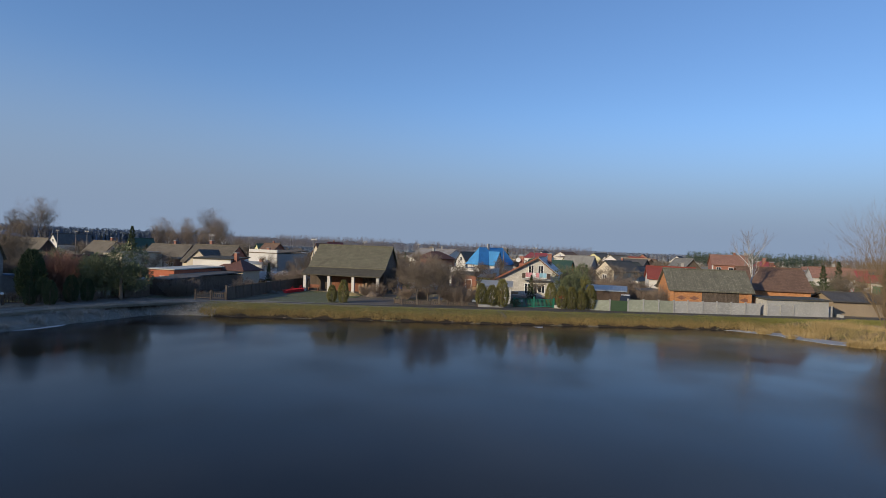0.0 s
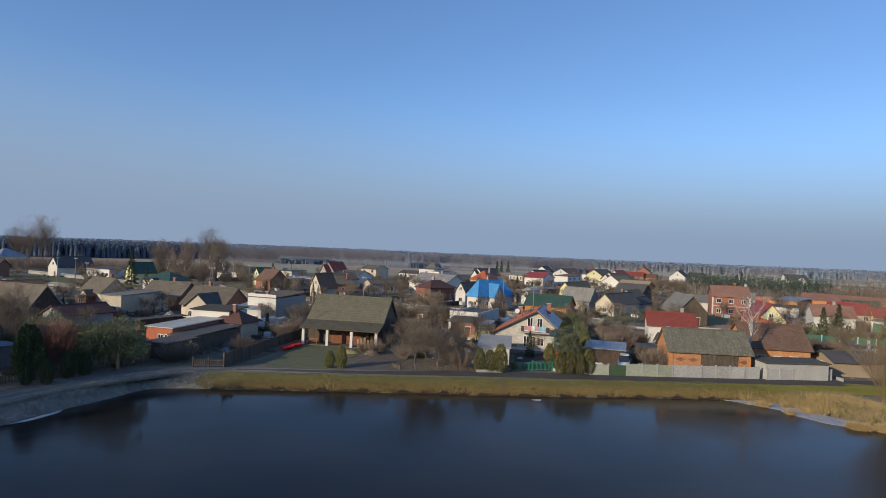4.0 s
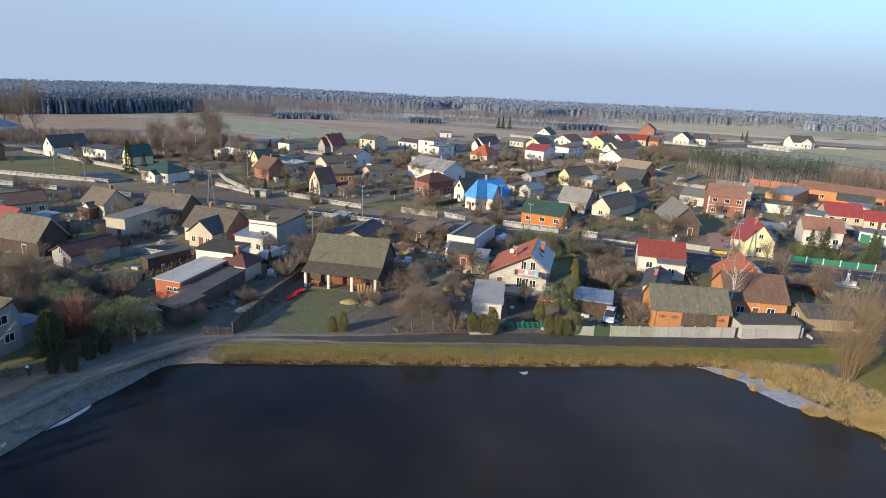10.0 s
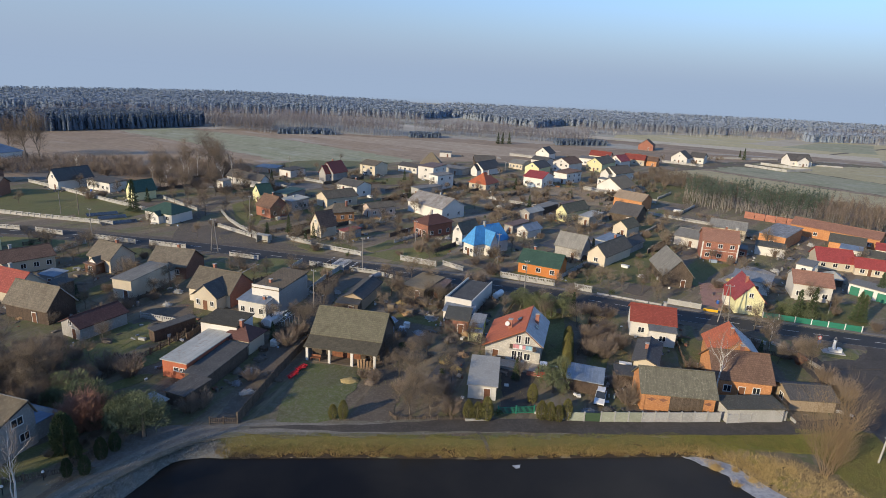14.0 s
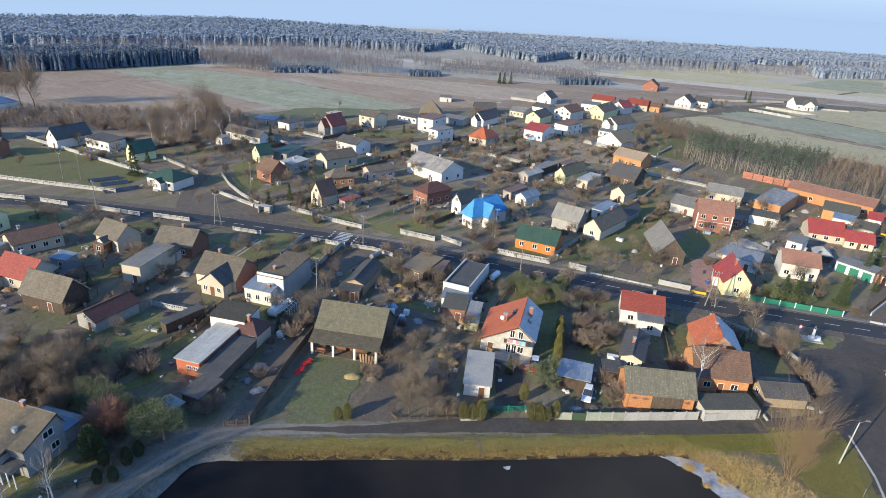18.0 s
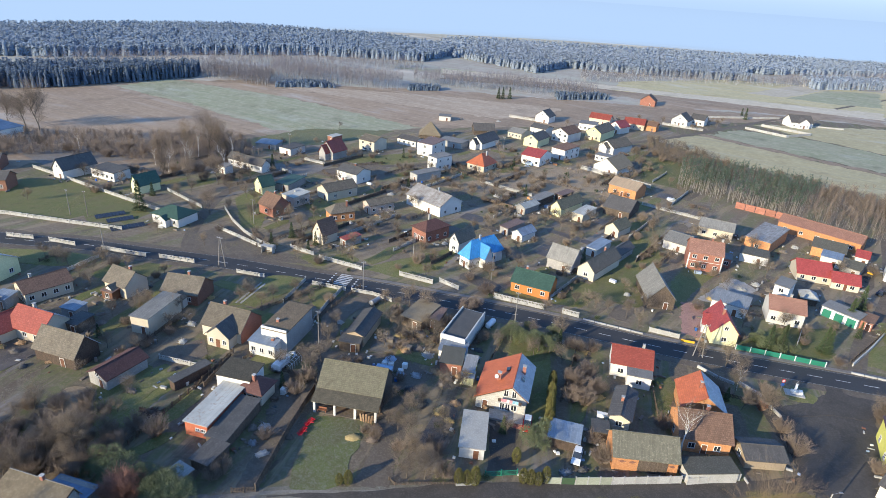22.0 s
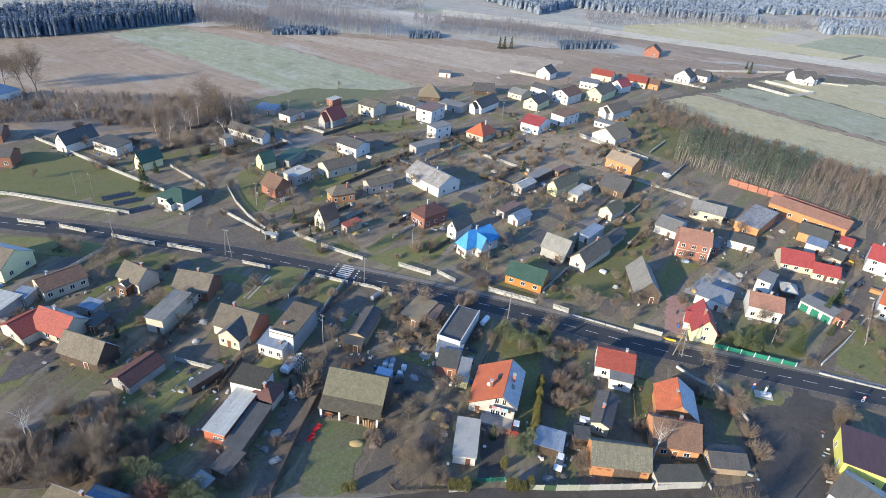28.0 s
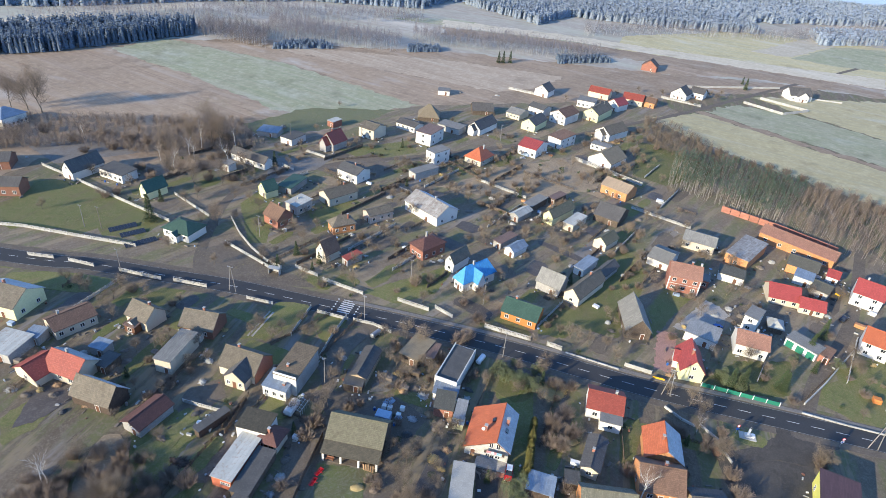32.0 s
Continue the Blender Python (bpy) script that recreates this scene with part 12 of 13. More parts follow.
heap("timber_pile", -59.3, 101.5, 2.5, 1.5, 0.6, "pole_wood", "stack of old timber on the grass", 108, 30, 2.0, 0.07)
heap("log_pile", -52.7, 95.3, 4.5, 1.8, 0.9, "dark_wood", "dark pile of logs beside a fence", 109, 60, 2.2, 0.1)
stack("slab_stack", -52.1, 106.2, -15, 1.6, 0.8, 1.0, 3, "frame_white", "white stacked slabs in a garden")
stack("slab_stack", -50.0, 104.6, -15, 1.8, 0.8, 0.8, 2, "white_render", "white stacked blocks in a garden")
stack("brick_stack", -49.6, 107.3, -15, 1.4, 0.8, 0.8, 2, "orange_brick", "stack of orange bricks in a garden")
stack("brick_stack", -51.3, 103.3, -15, 1.4, 0.9, 0.7, 2, "red_brick", "stack of red bricks in a garden")
heap("tarp_heap", -9.3, 117.3, 3.2, 2.2, 1.5, "tarp_blue", "blue tarpaulin over stacked goods", 110, 20, 0.8, 0.04)
heap("tarp_heap", -6.6, 112.1, 2.2, 1.6, 1.2, "tarp_blue", "pale blue tarpaulin over a machine", 111, 14, 0.6, 0.04)
barrel(-11.2, 112.3, "blue_paint", "blue plastic barrel in the barnyard")
barrel(-10.1, 111.4, "blue_paint", "blue plastic barrel in the barnyard")
barrel(-12.6, 114.2, "blue_paint", "blue plastic barrel in the barnyard")
barrel(-7.4, 109.7, "blue_paint", "blue plastic barrel in the barnyard")
barrel(-13.2, 111.1, "blue_paint", "blue plastic barrel in the barnyard")
heap("scrap_heap", -4.1, 107.1, 2.6, 2.0, 1.0, "dark_felt", "dark heap of machine scrap", 112, 60, 1.0, 0.05)
heap("scrap_heap", -3.2, 112.0, 2.6, 1.8, 0.9, "steel", "heap of pale metal scrap", 113, 50, 1.0, 0.05)
stack("pallet_stack", -16.7, 124.2, -20, 2.6, 1.6, 1.2, 4, "old_wood", "stacked weathered pallets in a yard")
stack("board_stack", -5.8, 121.7, -25, 2.4, 1.2, 1.3, 4, "pole_wood", "stacked boards beside a shed")
stack("pallet_stack", -3.2, 127.2, -25, 2.8, 1.2, 1.6, 5, "old_wood", "stacked pallets beside a shed")
heap("firewood_pile", -5.5, 128.0, 3.0, 2.0, 1.0, "firewood", "heap of firewood behind a shed", 114, 80, 0.7, 0.08)
heap("straw_heap", -1.8, 129.5, 2.4, 2.0, 1.0, "straw", "straw bales heap under trees", 115, 60, 0.8, 0.04)
heap("scrap_heap", 31.7, 97.0, 2.0, 1.6, 0.9, "pole_wood", "heap of boards in the scrap yard", 116, 50, 1.2, 0.05)
heap("firewood_pile", 34.3, 95.6, 2.4, 1.6, 0.9, "firewood", "heap of firewood near the brick barn", 117, 80, 0.6, 0.08)
heap("scrap_heap", 24.7, 86.0, 2.4, 1.6, 0.7, "steel", "heap of metal scrap behind the wall", 118, 60, 0.9, 0.05)
heap("scrap_heap", 28.1, 86.9, 2.4, 1.6, 0.7, "dark_felt", "heap of tyres and scrap", 119, 50, 0.7, 0.07)
stack("board_stack", 34.9, 101.5, -15, 2.2, 1.0, 1.2, 4, "frame_white", "stack of pale boards by a shed")
heap("firewood_pile", 5.1, 103.3, 2.4, 2.0, 0.9, "firewood", "heap of firewood beside the stone house", 120, 70, 0.7, 0.08)
heap("garden_heap", 3.9, 98.0, 2.0, 1.6, 0.8, "dirt", "heap of garden waste", 121, 60, 0.9, 0.03)
heap("firewood_pile", 6.5, 112.4, 3.2, 1.8, 1.2, "firewood", "long stack of firewood by the workshop", 122, 110, 0.6, 0.08)
heap("scrap_heap", 3.8, 111.2, 2.4, 1.6, 1.0, "pole_wood", "heap of boards by the workshop", 123, 60, 1.2, 0.05)
stack("board_stack", 12.0, 102.5, -14, 2.2, 0.8, 0.9, 3, "firewood", "low stack of boards at the house wall")
barrel(11.7, 111.8, "blue_paint", "blue barrel beside the shed")
barrel(10.9, 110.6, "blue_paint", "blue barrel beside the shed")
barrel(10.2, 111.7, "blue_paint", "blue barrel beside the shed")
barrel(-35.8, 106.1, "steel", "grey metal barrel in a yard")
barrel(28.8, 215.4, "steel", "grey metal barrel in a yard")
barrel(50.7, 199.5, "steel", "grey metal barrel in a yard")
barrel(58.7, 154.2, "steel", "grey metal barrel in a yard")
barrel(-27.1, 174.0, "steel", "grey metal barrel in a yard")
barrel(96.2, 164.1, "steel", "grey metal barrel in a yard")
barrel(100.1, 169.1, "steel", "grey metal barrel in a yard")
barrel(113.7, 161.8, "steel", "grey metal barrel in a yard")
heap("scrap_heap", 97.7, 167.9, 3.0, 2.2, 0.9, "concrete", "low heap of machine scrap in a back yard", 124, 50, 1.3, 0.06)
heap("scrap_heap", 100.1, 164.6, 3.0, 2.2, 0.9, "pole_wood", "low heap of boards in a back yard", 125, 50, 1.3, 0.06)
heap("scrap_heap", 91.3, 163.6, 3.0, 2.2, 0.9, "concrete", "low heap of rubble in a back yard", 126, 50, 1.3, 0.06)
heap("scrap_heap", 120.4, 195.6, 3.0, 2.2, 0.9, "pole_wood", "low heap of boards in a back yard", 127, 50, 1.3, 0.06)
heap("scrap_heap", 126.9, 200.3, 3.0, 2.2, 0.9, "concrete", "low heap of scrap in a back yard", 128, 50, 1.3, 0.06)
heap("scrap_heap", 155.1, 198.3, 3.0, 2.2, 0.9, "pole_wood", "low heap of boards in a back yard", 129, 50, 1.3, 0.06)
heap("scrap_heap", 27.2, 196.1, 3.0, 2.2, 0.9, "pole_wood", "low heap of planks in a back yard", 130, 50, 1.3, 0.06)
heap("scrap_heap", 71.8, 222.2, 3.0, 2.2, 0.9, "pole_wood", "low heap of branches in a back yard", 131, 50, 1.3, 0.06)
heap("scrap_heap", 67.8, 214.7, 3.0, 2.2, 0.9, "concrete", "low heap of rubble in a back yard", 132, 50, 1.3, 0.06)
heap("scrap_heap", 83.4, 226.4, 3.0, 2.2, 0.9, "pole_wood", "low heap of branches in a back yard", 133, 50, 1.3, 0.06)
heap("scrap_heap", 98.1, 244.1, 3.0, 2.2, 0.9, "concrete", "low heap of sand in a back yard", 134, 50, 1.3, 0.06)
heap("scrap_heap", 13.4, 222.3, 3.0, 2.2, 0.9, "pole_wood", "low heap of branches in a back yard", 135, 50, 1.3, 0.06)
heap("scrap_heap", 18.3, 230.6, 3.0, 2.2, 0.9, "pole_wood", "low heap of boards in a back yard", 136, 50, 1.3, 0.06)
heap("scrap_heap", 23.3, 235.6, 3.0, 2.2, 0.9, "concrete", "low heap of rubble in a back yard", 137, 50, 1.3, 0.06)
heap("scrap_heap", -7.9, 242.0, 3.0, 2.2, 0.9, "pole_wood", "low heap of boards in a back yard", 138, 50, 1.3, 0.06)
heap("scrap_heap", -50.3, 237.0, 3.0, 2.2, 0.9, "pole_wood", "low heap of boards in a back yard", 139, 50, 1.3, 0.06)
heap("scrap_heap", -18.9, 229.3, 3.0, 2.2, 0.9, "concrete", "low heap of rubble in a back yard", 140, 50, 1.3, 0.06)
heap("scrap_heap", -85.9, 292.3, 3.0, 2.2, 0.9, "concrete", "low heap of scrap in a back yard", 141, 50, 1.3, 0.06)
heap("scrap_heap", -78.9, 298.0, 3.0, 2.2, 0.9, "concrete", "low heap of scrap in a back yard", 142, 50, 1.3, 0.06)
heap("scrap_heap", -66.1, 277.9, 3.0, 2.2, 0.9, "pole_wood", "low heap of boards in a back yard", 143, 50, 1.3, 0.06)
heap("scrap_heap", 35.1, 380.2, 3.0, 2.2, 0.9, "concrete", "low heap of scrap in a back yard", 144, 50, 1.3, 0.06)
heap("scrap_heap", 12.0, 379.7, 3.0, 2.2, 0.9, "pole_wood", "low heap of boards in a back yard", 145, 50, 1.3, 0.06)
heap("scrap_heap", 62.2, 283.4, 3.0, 2.2, 0.9, "pole_wood", "low heap of boards in a back yard", 146, 50, 1.3, 0.06)
heap("scrap_heap", 41.2, 282.6, 3.0, 2.2, 0.9, "concrete", "low heap of scrap in a back yard", 147, 50, 1.3, 0.06)
heap("scrap_heap", 45.9, 287.1, 3.0, 2.2, 0.9, "pole_wood", "low heap of boards in a back yard", 148, 50, 1.3, 0.06)
heap("scrap_heap", -57.3, 127.2, 2.6, 2.0, 0.9, "concrete", "low heap of scrap in a farmyard", 149, 50, 1.1, 0.06)
heap("scrap_heap", -64.0, 135.5, 2.6, 2.0, 0.9, "pole_wood", "low heap of scrap in a farmyard", 150, 50, 1.1, 0.06)
heap("scrap_heap", -78.4, 120.8, 2.6, 2.0, 0.9, "pole_wood", "low heap of scrap in a farmyard", 151, 50, 1.1, 0.06)
heap("scrap_heap", -77.6, 125.1, 2.6, 2.0, 0.9, "pole_wood", "low heap of scrap in a farmyard", 152, 50, 1.1, 0.06)
heap("scrap_heap", -96.8, 127.5, 2.6, 2.0, 0.9, "concrete", "low heap of scrap in a farmyard", 153, 50, 1.1, 0.06)
heap("scrap_heap", -98.7, 120.9, 2.6, 2.0, 0.9, "concrete", "low heap of scrap in a farmyard", 154, 50, 1.1, 0.06)
heap("scrap_heap", -99.4, 112.9, 2.6, 2.0, 0.9, "concrete", "low heap of scrap in a farmyard", 155, 50, 1.1, 0.06)
heap("scrap_heap", -95.2, 111.5, 2.6, 2.0, 0.9, "pole_wood", "low heap of scrap in a farmyard", 156, 50, 1.1, 0.06)
heap("scrap_heap", -81.0, 124.8, 2.6, 2.0, 0.9, "concrete", "low heap of scrap in a farmyard", 157, 50, 1.1, 0.06)
heap("scrap_heap", -81.6, 121.6, 2.6, 2.0, 0.9, "pole_wood", "low heap of scrap in a farmyard", 158, 50, 1.1, 0.06)
heap("scrap_heap", -89.0, 112.1, 2.6, 2.0, 0.9, "pole_wood", "low heap of scrap in a farmyard", 159, 50, 1.1, 0.06)
heap("scrap_heap", -85.5, 114.3, 2.6, 2.0, 0.9, "concrete", "low heap of scrap in a farmyard", 160, 50, 1.1, 0.06)
stack("tarp_stack", 43.0, 286.6, -35, 4, 2, 1.6, 2, "tarp_blue", "bright blue covered stack in a yard")
stack("brick_stack", 138.6, 163.1, -35, 3, 1.5, 1.2, 3, "orange_brick", "stack of orange bricks by the lane")
stack("play_hut", 123.2, 129.1, -20, 2, 1.6, 1.4, 2, "orange_render", "orange play hut on the lawn")
stack("panel_stack", 98.4, 245.3, -30, 4, 2, 0.8, 2, "frame_white", "white stacked panels on bare ground")
tank(14.4, 134.4, 60, "car_white", "large white tank lying beside a workshop")
tank(-15.3, 142.1, 55, "steel", "grey metal tank near the road")
heap("scrap_heap", -7.7, 127.4, 2.8, 2.2, 1.0, "straw", "heap of pale boards and straw", 161, 80, 1.2, 0.06)
heap("scrap_heap", -4.6, 125.5, 2.8, 2.2, 1.0, "firewood", "heap of split firewood and boards", 162, 80, 1.2, 0.06)
heap("scrap_heap", -3.0, 122.4, 2.8, 2.2, 1.0, "pole_wood", "heap of grey timber offcuts", 163, 80, 1.2, 0.06)
heap("scrap_heap", -5.9, 120.9, 2.8, 2.2, 1.0, "firewood", "pile of sawn logs in a yard", 164, 80, 1.2, 0.06)
heap("scrap_heap", -1.0, 119.8, 2.8, 2.2, 1.0, "concrete", "heap of broken slabs in a yard", 165, 80, 1.2, 0.06)
heap("scrap_heap", 1.0, 113.7, 2.8, 2.2, 1.0, "firewood", "heap of firewood beside a shed", 166, 80, 1.2, 0.06)
heap("scrap_heap", 2.7, 109.4, 2.8, 2.2, 1.0, "pole_wood", "heap of old boards beside a shed", 167, 80, 1.2, 0.06)
heap("scrap_heap", -1.9, 102.3, 2.8, 2.2, 1.0, "dark_felt", "dark heap of scrap under bushes", 168, 80, 1.2, 0.06)
stack("container", -10.3, 115.1, -14, 1.1, 1.0, 1.1, 2, "frame_white", "white plastic container behind the barn")
stack("container", -8.9, 114.9, -14, 1.1, 1.0, 1.1, 2, "frame_white", "white plastic container behind the barn")
stack("container", -6.6, 112.5, -14, 1.1, 1.0, 1.1, 2, "frame_white", "white plastic container behind the barn")
stack("container", -5.8, 114.8, -14, 1.1, 1.0, 1.1, 2, "frame_white", "white plastic container behind the barn")
stack("tarp_stack", -10.2, 111.5, -14, 3.6, 2.4, 2.0, 2, "tarp_blue", "pale blue covered stack behind the barn")
heap("scrap_heap", 141.0, 147.5, 1.7, 1.6, 1.1, "concrete", "heap of rubble beside a building", 301, 36, 1.2, 0.06)
heap("scrap_heap", 65.6, 231.4, 1.8, 1.8, 1.0, "pole_wood", "heap of old boards by a wall", 304, 36, 1.4, 0.06)
heap("scrap_heap", -87.0, 239.1, 2.2, 1.9, 0.8, "pole_wood", "heap of old boards by a wall", 307, 36, 0.8, 0.06)
heap("firewood_pile", -31.9, 115.3, 2.5, 1.2, 0.8, "firewood", "pile of split firewood by a wall", 308, 36, 0.8, 0.06)
heap("firewood_pile", 2.6, 131.3, 1.9, 1.9, 0.7, "firewood", "pile of split firewood by a wall", 310, 36, 0.9, 0.06)
stack("tarp_stack", -113.6, 136.2, -13, 1.6, 1.2, 0.9, 3, "tarp_blue", "goods under a pale blue tarpaulin")
stack("slab_stack", -10.1, 190.4, -46, 1.9, 1.2, 0.8, 3, "frame_white", "stack of pale slabs in a yard")
heap("scrap_heap", 35.5, 152.4, 2.5, 1.9, 0.7, "dark_felt", "dark heap of scrap beside a building", 324, 36, 1.1, 0.06)
heap("scrap_heap", -17.0, 209.2, 1.5, 1.5, 0.6, "dark_felt", "dark heap of scrap beside a building", 325, 36, 1.0, 0.06)
stack("slab_stack", 140.3, 191.8, -35, 1.8, 0.8, 0.9, 3, "frame_white", "stack of pale slabs in a yard")
heap("scrap_heap", 10.0, 119.8, 2.6, 1.6, 0.5, "concrete", "heap of rubble beside a building", 327, 36, 1.4, 0.06)
heap("scrap_heap", -56.4, 119.5, 1.8, 1.7, 0.8, "concrete", "heap of rubble beside a building", 328, 36, 1.3, 0.06)
heap("garden_heap", -25.4, 176.8, 2.6, 1.3, 1.0, "straw", "heap of dry stalks in a garden", 329, 36, 0.9, 0.06)
heap("scrap_heap", 43.7, 108.9, 1.9, 1.7, 0.5, "steel", "heap of metal scrap in a yard", 331, 36, 1.0, 0.06)
heap("firewood_pile", -22.1, 205.9, 2.0, 1.2, 0.7, "firewood", "pile of split firewood by a wall", 332, 36, 1.1, 0.06)
heap("scrap_heap", -32.6, 221.4, 1.9, 1.3, 1.0, "dark_felt", "dark heap of scrap beside a building", 333, 36, 0.8, 0.06)
stack("slab_stack", 147.3, 170.6, -36, 2.1, 1.1, 1.2, 3, "frame_white", "stack of pale slabs in a yard")
stack("pallet_stack", 37.2, 166.4, -34, 1.9, 1.0, 1.3, 3, "old_wood", "stacked grey pallets by a wall")
heap("firewood_pile", 93.0, 313.8, 1.9, 1.3, 0.7, "firewood", "pile of split firewood by a wall", 344, 36, 1.4, 0.06)
heap("scrap_heap", -55.7, 279.2, 2.2, 1.2, 0.6, "concrete", "heap of rubble beside a building", 345, 36, 1.2, 0.06)
heap("firewood_pile", -59.9, 222.7, 2.0, 1.8, 0.8, "firewood", "pile of split firewood by a wall", 346, 36, 1.1, 0.06)
stack("slab_stack", 69.2, 233.6, -34, 2.1, 0.8, 0.8, 3, "frame_white", "stack of pale slabs in a yard")
heap("scrap_heap", -22.8, 131.9, 1.9, 2.0, 0.6, "concrete", "heap of rubble beside a building", 356, 36, 1.2, 0.06)
heap("garden_heap", -129.0, 236.7, 1.4, 1.5, 0.9, "straw", "heap of dry stalks in a garden", 359, 36, 0.6, 0.06)
heap("scrap_heap", -32.7, 92.8, 1.7, 1.9, 1.1, "pole_wood", "heap of old boards by a wall", 364, 36, 1.2, 0.06)
heap("scrap_heap", -54.3, 109.1, 2.4, 1.5, 0.9, "dark_felt", "dark heap of scrap beside a building", 368, 36, 0.9, 0.06)
heap("scrap_heap", -30.1, 197.2, 1.9, 1.5, 0.9, "concrete", "heap of rubble beside a building", 370, 36, 1.2, 0.06)
heap("scrap_heap", 66.3, 183.4, 2.1, 1.7, 1.0, "concrete", "heap of rubble beside a building", 371, 36, 0.9, 0.06)
barrel(-130.7, 223.4, "blue_paint", "plastic rain barrel beside a building")
heap("firewood_pile", 47.9, 232.4, 1.8, 1.9, 0.8, "firewood", "pile of split firewood by a wall", 377, 36, 0.9, 0.06)
heap("scrap_heap", -135.6, 231.1, 1.5, 1.2, 1.1, "dark_felt", "dark heap of scrap beside a building", 378, 36, 1.1, 0.06)
stack("slab_stack", 57.2, 111.3, -8, 1.9, 1.0, 0.8, 3, "frame_white", "stack of pale slabs in a yard")
heap("garden_heap", 52.6, 91.3, 1.5, 1.1, 0.9, "straw", "heap of dry stalks in a garden", 384, 36, 1.3, 0.06)
heap("firewood_pile", -120.5, 226.7, 1.5, 1.7, 1.1, "firewood", "pile of split firewood by a wall", 385, 36, 1.3, 0.06)
heap("firewood_pile", 67.4, 134.1, 2.5, 1.6, 0.8, "firewood", "pile of split firewood by a wall", 390, 36, 0.9, 0.06)
stack("pallet_stack", 47.8, 91.1, 5, 1.5, 1.1, 0.6, 3, "old_wood", "stacked grey pallets by a wall")
barrel(104.8, 180.2, "steel", "plastic rain barrel beside a building")
stack("board_stack", -17.4, 204.9, -53, 1.9, 1.1, 1.3, 3, "pole_wood", "stack of weathered boards in a yard")
stack("pallet_stack", -40.9, 239.3, -34, 2.2, 1.0, 1.1, 3, "old_wood", "stacked grey pallets by a wall")
barrel(-21.7, 126.7, "steel", "plastic rain barrel beside a building")
heap("scrap_heap", -40.3, 250.9, 1.9, 1.0, 1.1, "steel", "heap of metal scrap in a yard", 409, 36, 1.2, 0.06)
barrel(-71.0, 110.5, "steel", "plastic rain barrel beside a building")
stack("slab_stack", -28.6, 240.3, -34, 2.3, 1.0, 0.8, 3, "frame_white", "stack of pale slabs in a yard")
barrel(-62.0, 118.5, "steel", "plastic rain barrel beside a building")
heap("firewood_pile", -89.8, 115.2, 2.5, 1.5, 0.9, "firewood", "pile of split firewood by a wall", 419, 36, 1.2, 0.06)
stack("tarp_stack", 77.0, 233.6, -34, 1.3, 0.9, 1.1, 3, "tarp_blue", "goods under a pale blue tarpaulin")
stack("slab_stack", -53.8, 196.1, -37, 1.2, 1.2, 1.2, 3, "frame_white", "stack of pale slabs in a yard")
heap("garden_heap", -92.8, 113.3, 1.4, 1.8, 1.0, "straw", "heap of dry stalks in a garden", 426, 36, 1.2, 0.06)
stack("pallet_stack", -32.8, 175.8, -39, 1.7, 1.0, 0.9, 3, "old_wood", "stacked grey pallets by a wall")
stack("brick_stack", 55.9, 288.5, -33, 2.0, 1.1, 0.7, 3, "orange_brick", "stack of spare bricks by a wall")
stack("board_stack", 29.9, 162.8, -25, 2.0, 1.1, 1.0, 3, "pole_wood", "stack of weathered boards in a yard")
stack("brick_stack", 154.2, 212.5, -44, 2.2, 1.2, 0.9, 3, "orange_brick", "stack of spare bricks by a wall")
heap("scrap_heap", 38.3, 218.9, 1.8, 1.0, 1.0, "steel", "heap of metal scrap in a yard", 438, 36, 0.9, 0.06)
heap("scrap_heap", 30.4, 214.7, 2.3, 1.8, 0.9, "concrete", "heap of rubble beside a building", 443, 36, 1.3, 0.06)
stack("brick_stack", -3.8, 196.4, -46, 2.0, 1.3, 0.8, 3, "orange_brick", "stack of spare bricks by a wall")
barrel(68.0, 138.4, "blue_paint", "plastic rain barrel beside a building")
heap("scrap_heap", -72.2, 129.4, 2.7, 1.9, 0.7, "pole_wood", "heap of old boards by a wall", 449, 36, 0.8, 0.06)
heap("garden_heap", 35.7, 108.0, 2.6, 1.7, 0.7, "straw", "heap of dry stalks in a garden", 455, 36, 1.1, 0.06)
heap("scrap_heap", 54.8, 155.9, 2.2, 1.7, 1.1, "concrete", "heap of rubble beside a building", 456, 36, 0.9, 0.06)
heap("scrap_heap", -67.2, 111.7, 1.9, 2.0, 1.0, "dark_felt", "dark heap of scrap beside a building", 457, 36, 1.2, 0.06)
heap("scrap_heap", 155.8, 176.7, 2.8, 1.5, 0.6, "pole_wood", "heap of old boards by a wall", 459, 36, 1.3, 0.06)
heap("scrap_heap", -32.2, 251.8, 2.7, 1.3, 0.9, "dark_felt", "dark heap of scrap beside a building", 460, 36, 1.3, 0.06)
barrel(-125.1, 221.6, "blue_paint", "plastic rain barrel beside a building")
heap("scrap_heap", 55.0, 151.9, 2.1, 1.4, 0.6, "pole_wood", "heap of old boards by a wall", 463, 36, 1.1, 0.06)
heap("garden_heap", 3.9, 97.9, 2.6, 1.5, 1.0, "straw", "heap of dry stalks in a garden", 464, 36, 0.6, 0.06)
stack("board_stack", -9.9, 124.9, -15, 1.6, 1.1, 0.9, 3, "pole_wood", "stack of weathered boards in a yard")
barrel(-44.6, 283.1, "steel", "plastic rain barrel beside a building")
stack("tarp_stack", 16.6, 167.1, -51, 1.5, 1.2, 0.7, 3, "tarp_blue", "goods under a pale blue tarpaulin")
heap("scrap_heap", 70.9, 304.9, 2.1, 1.5, 0.6, "dark_felt", "dark heap of scrap beside a building", 476, 36, 1.1, 0.06)
heap("garden_heap", 96.0, 313.9, 2.2, 1.4, 0.6, "straw", "heap of dry stalks in a garden", 479, 36, 1.0, 0.06)
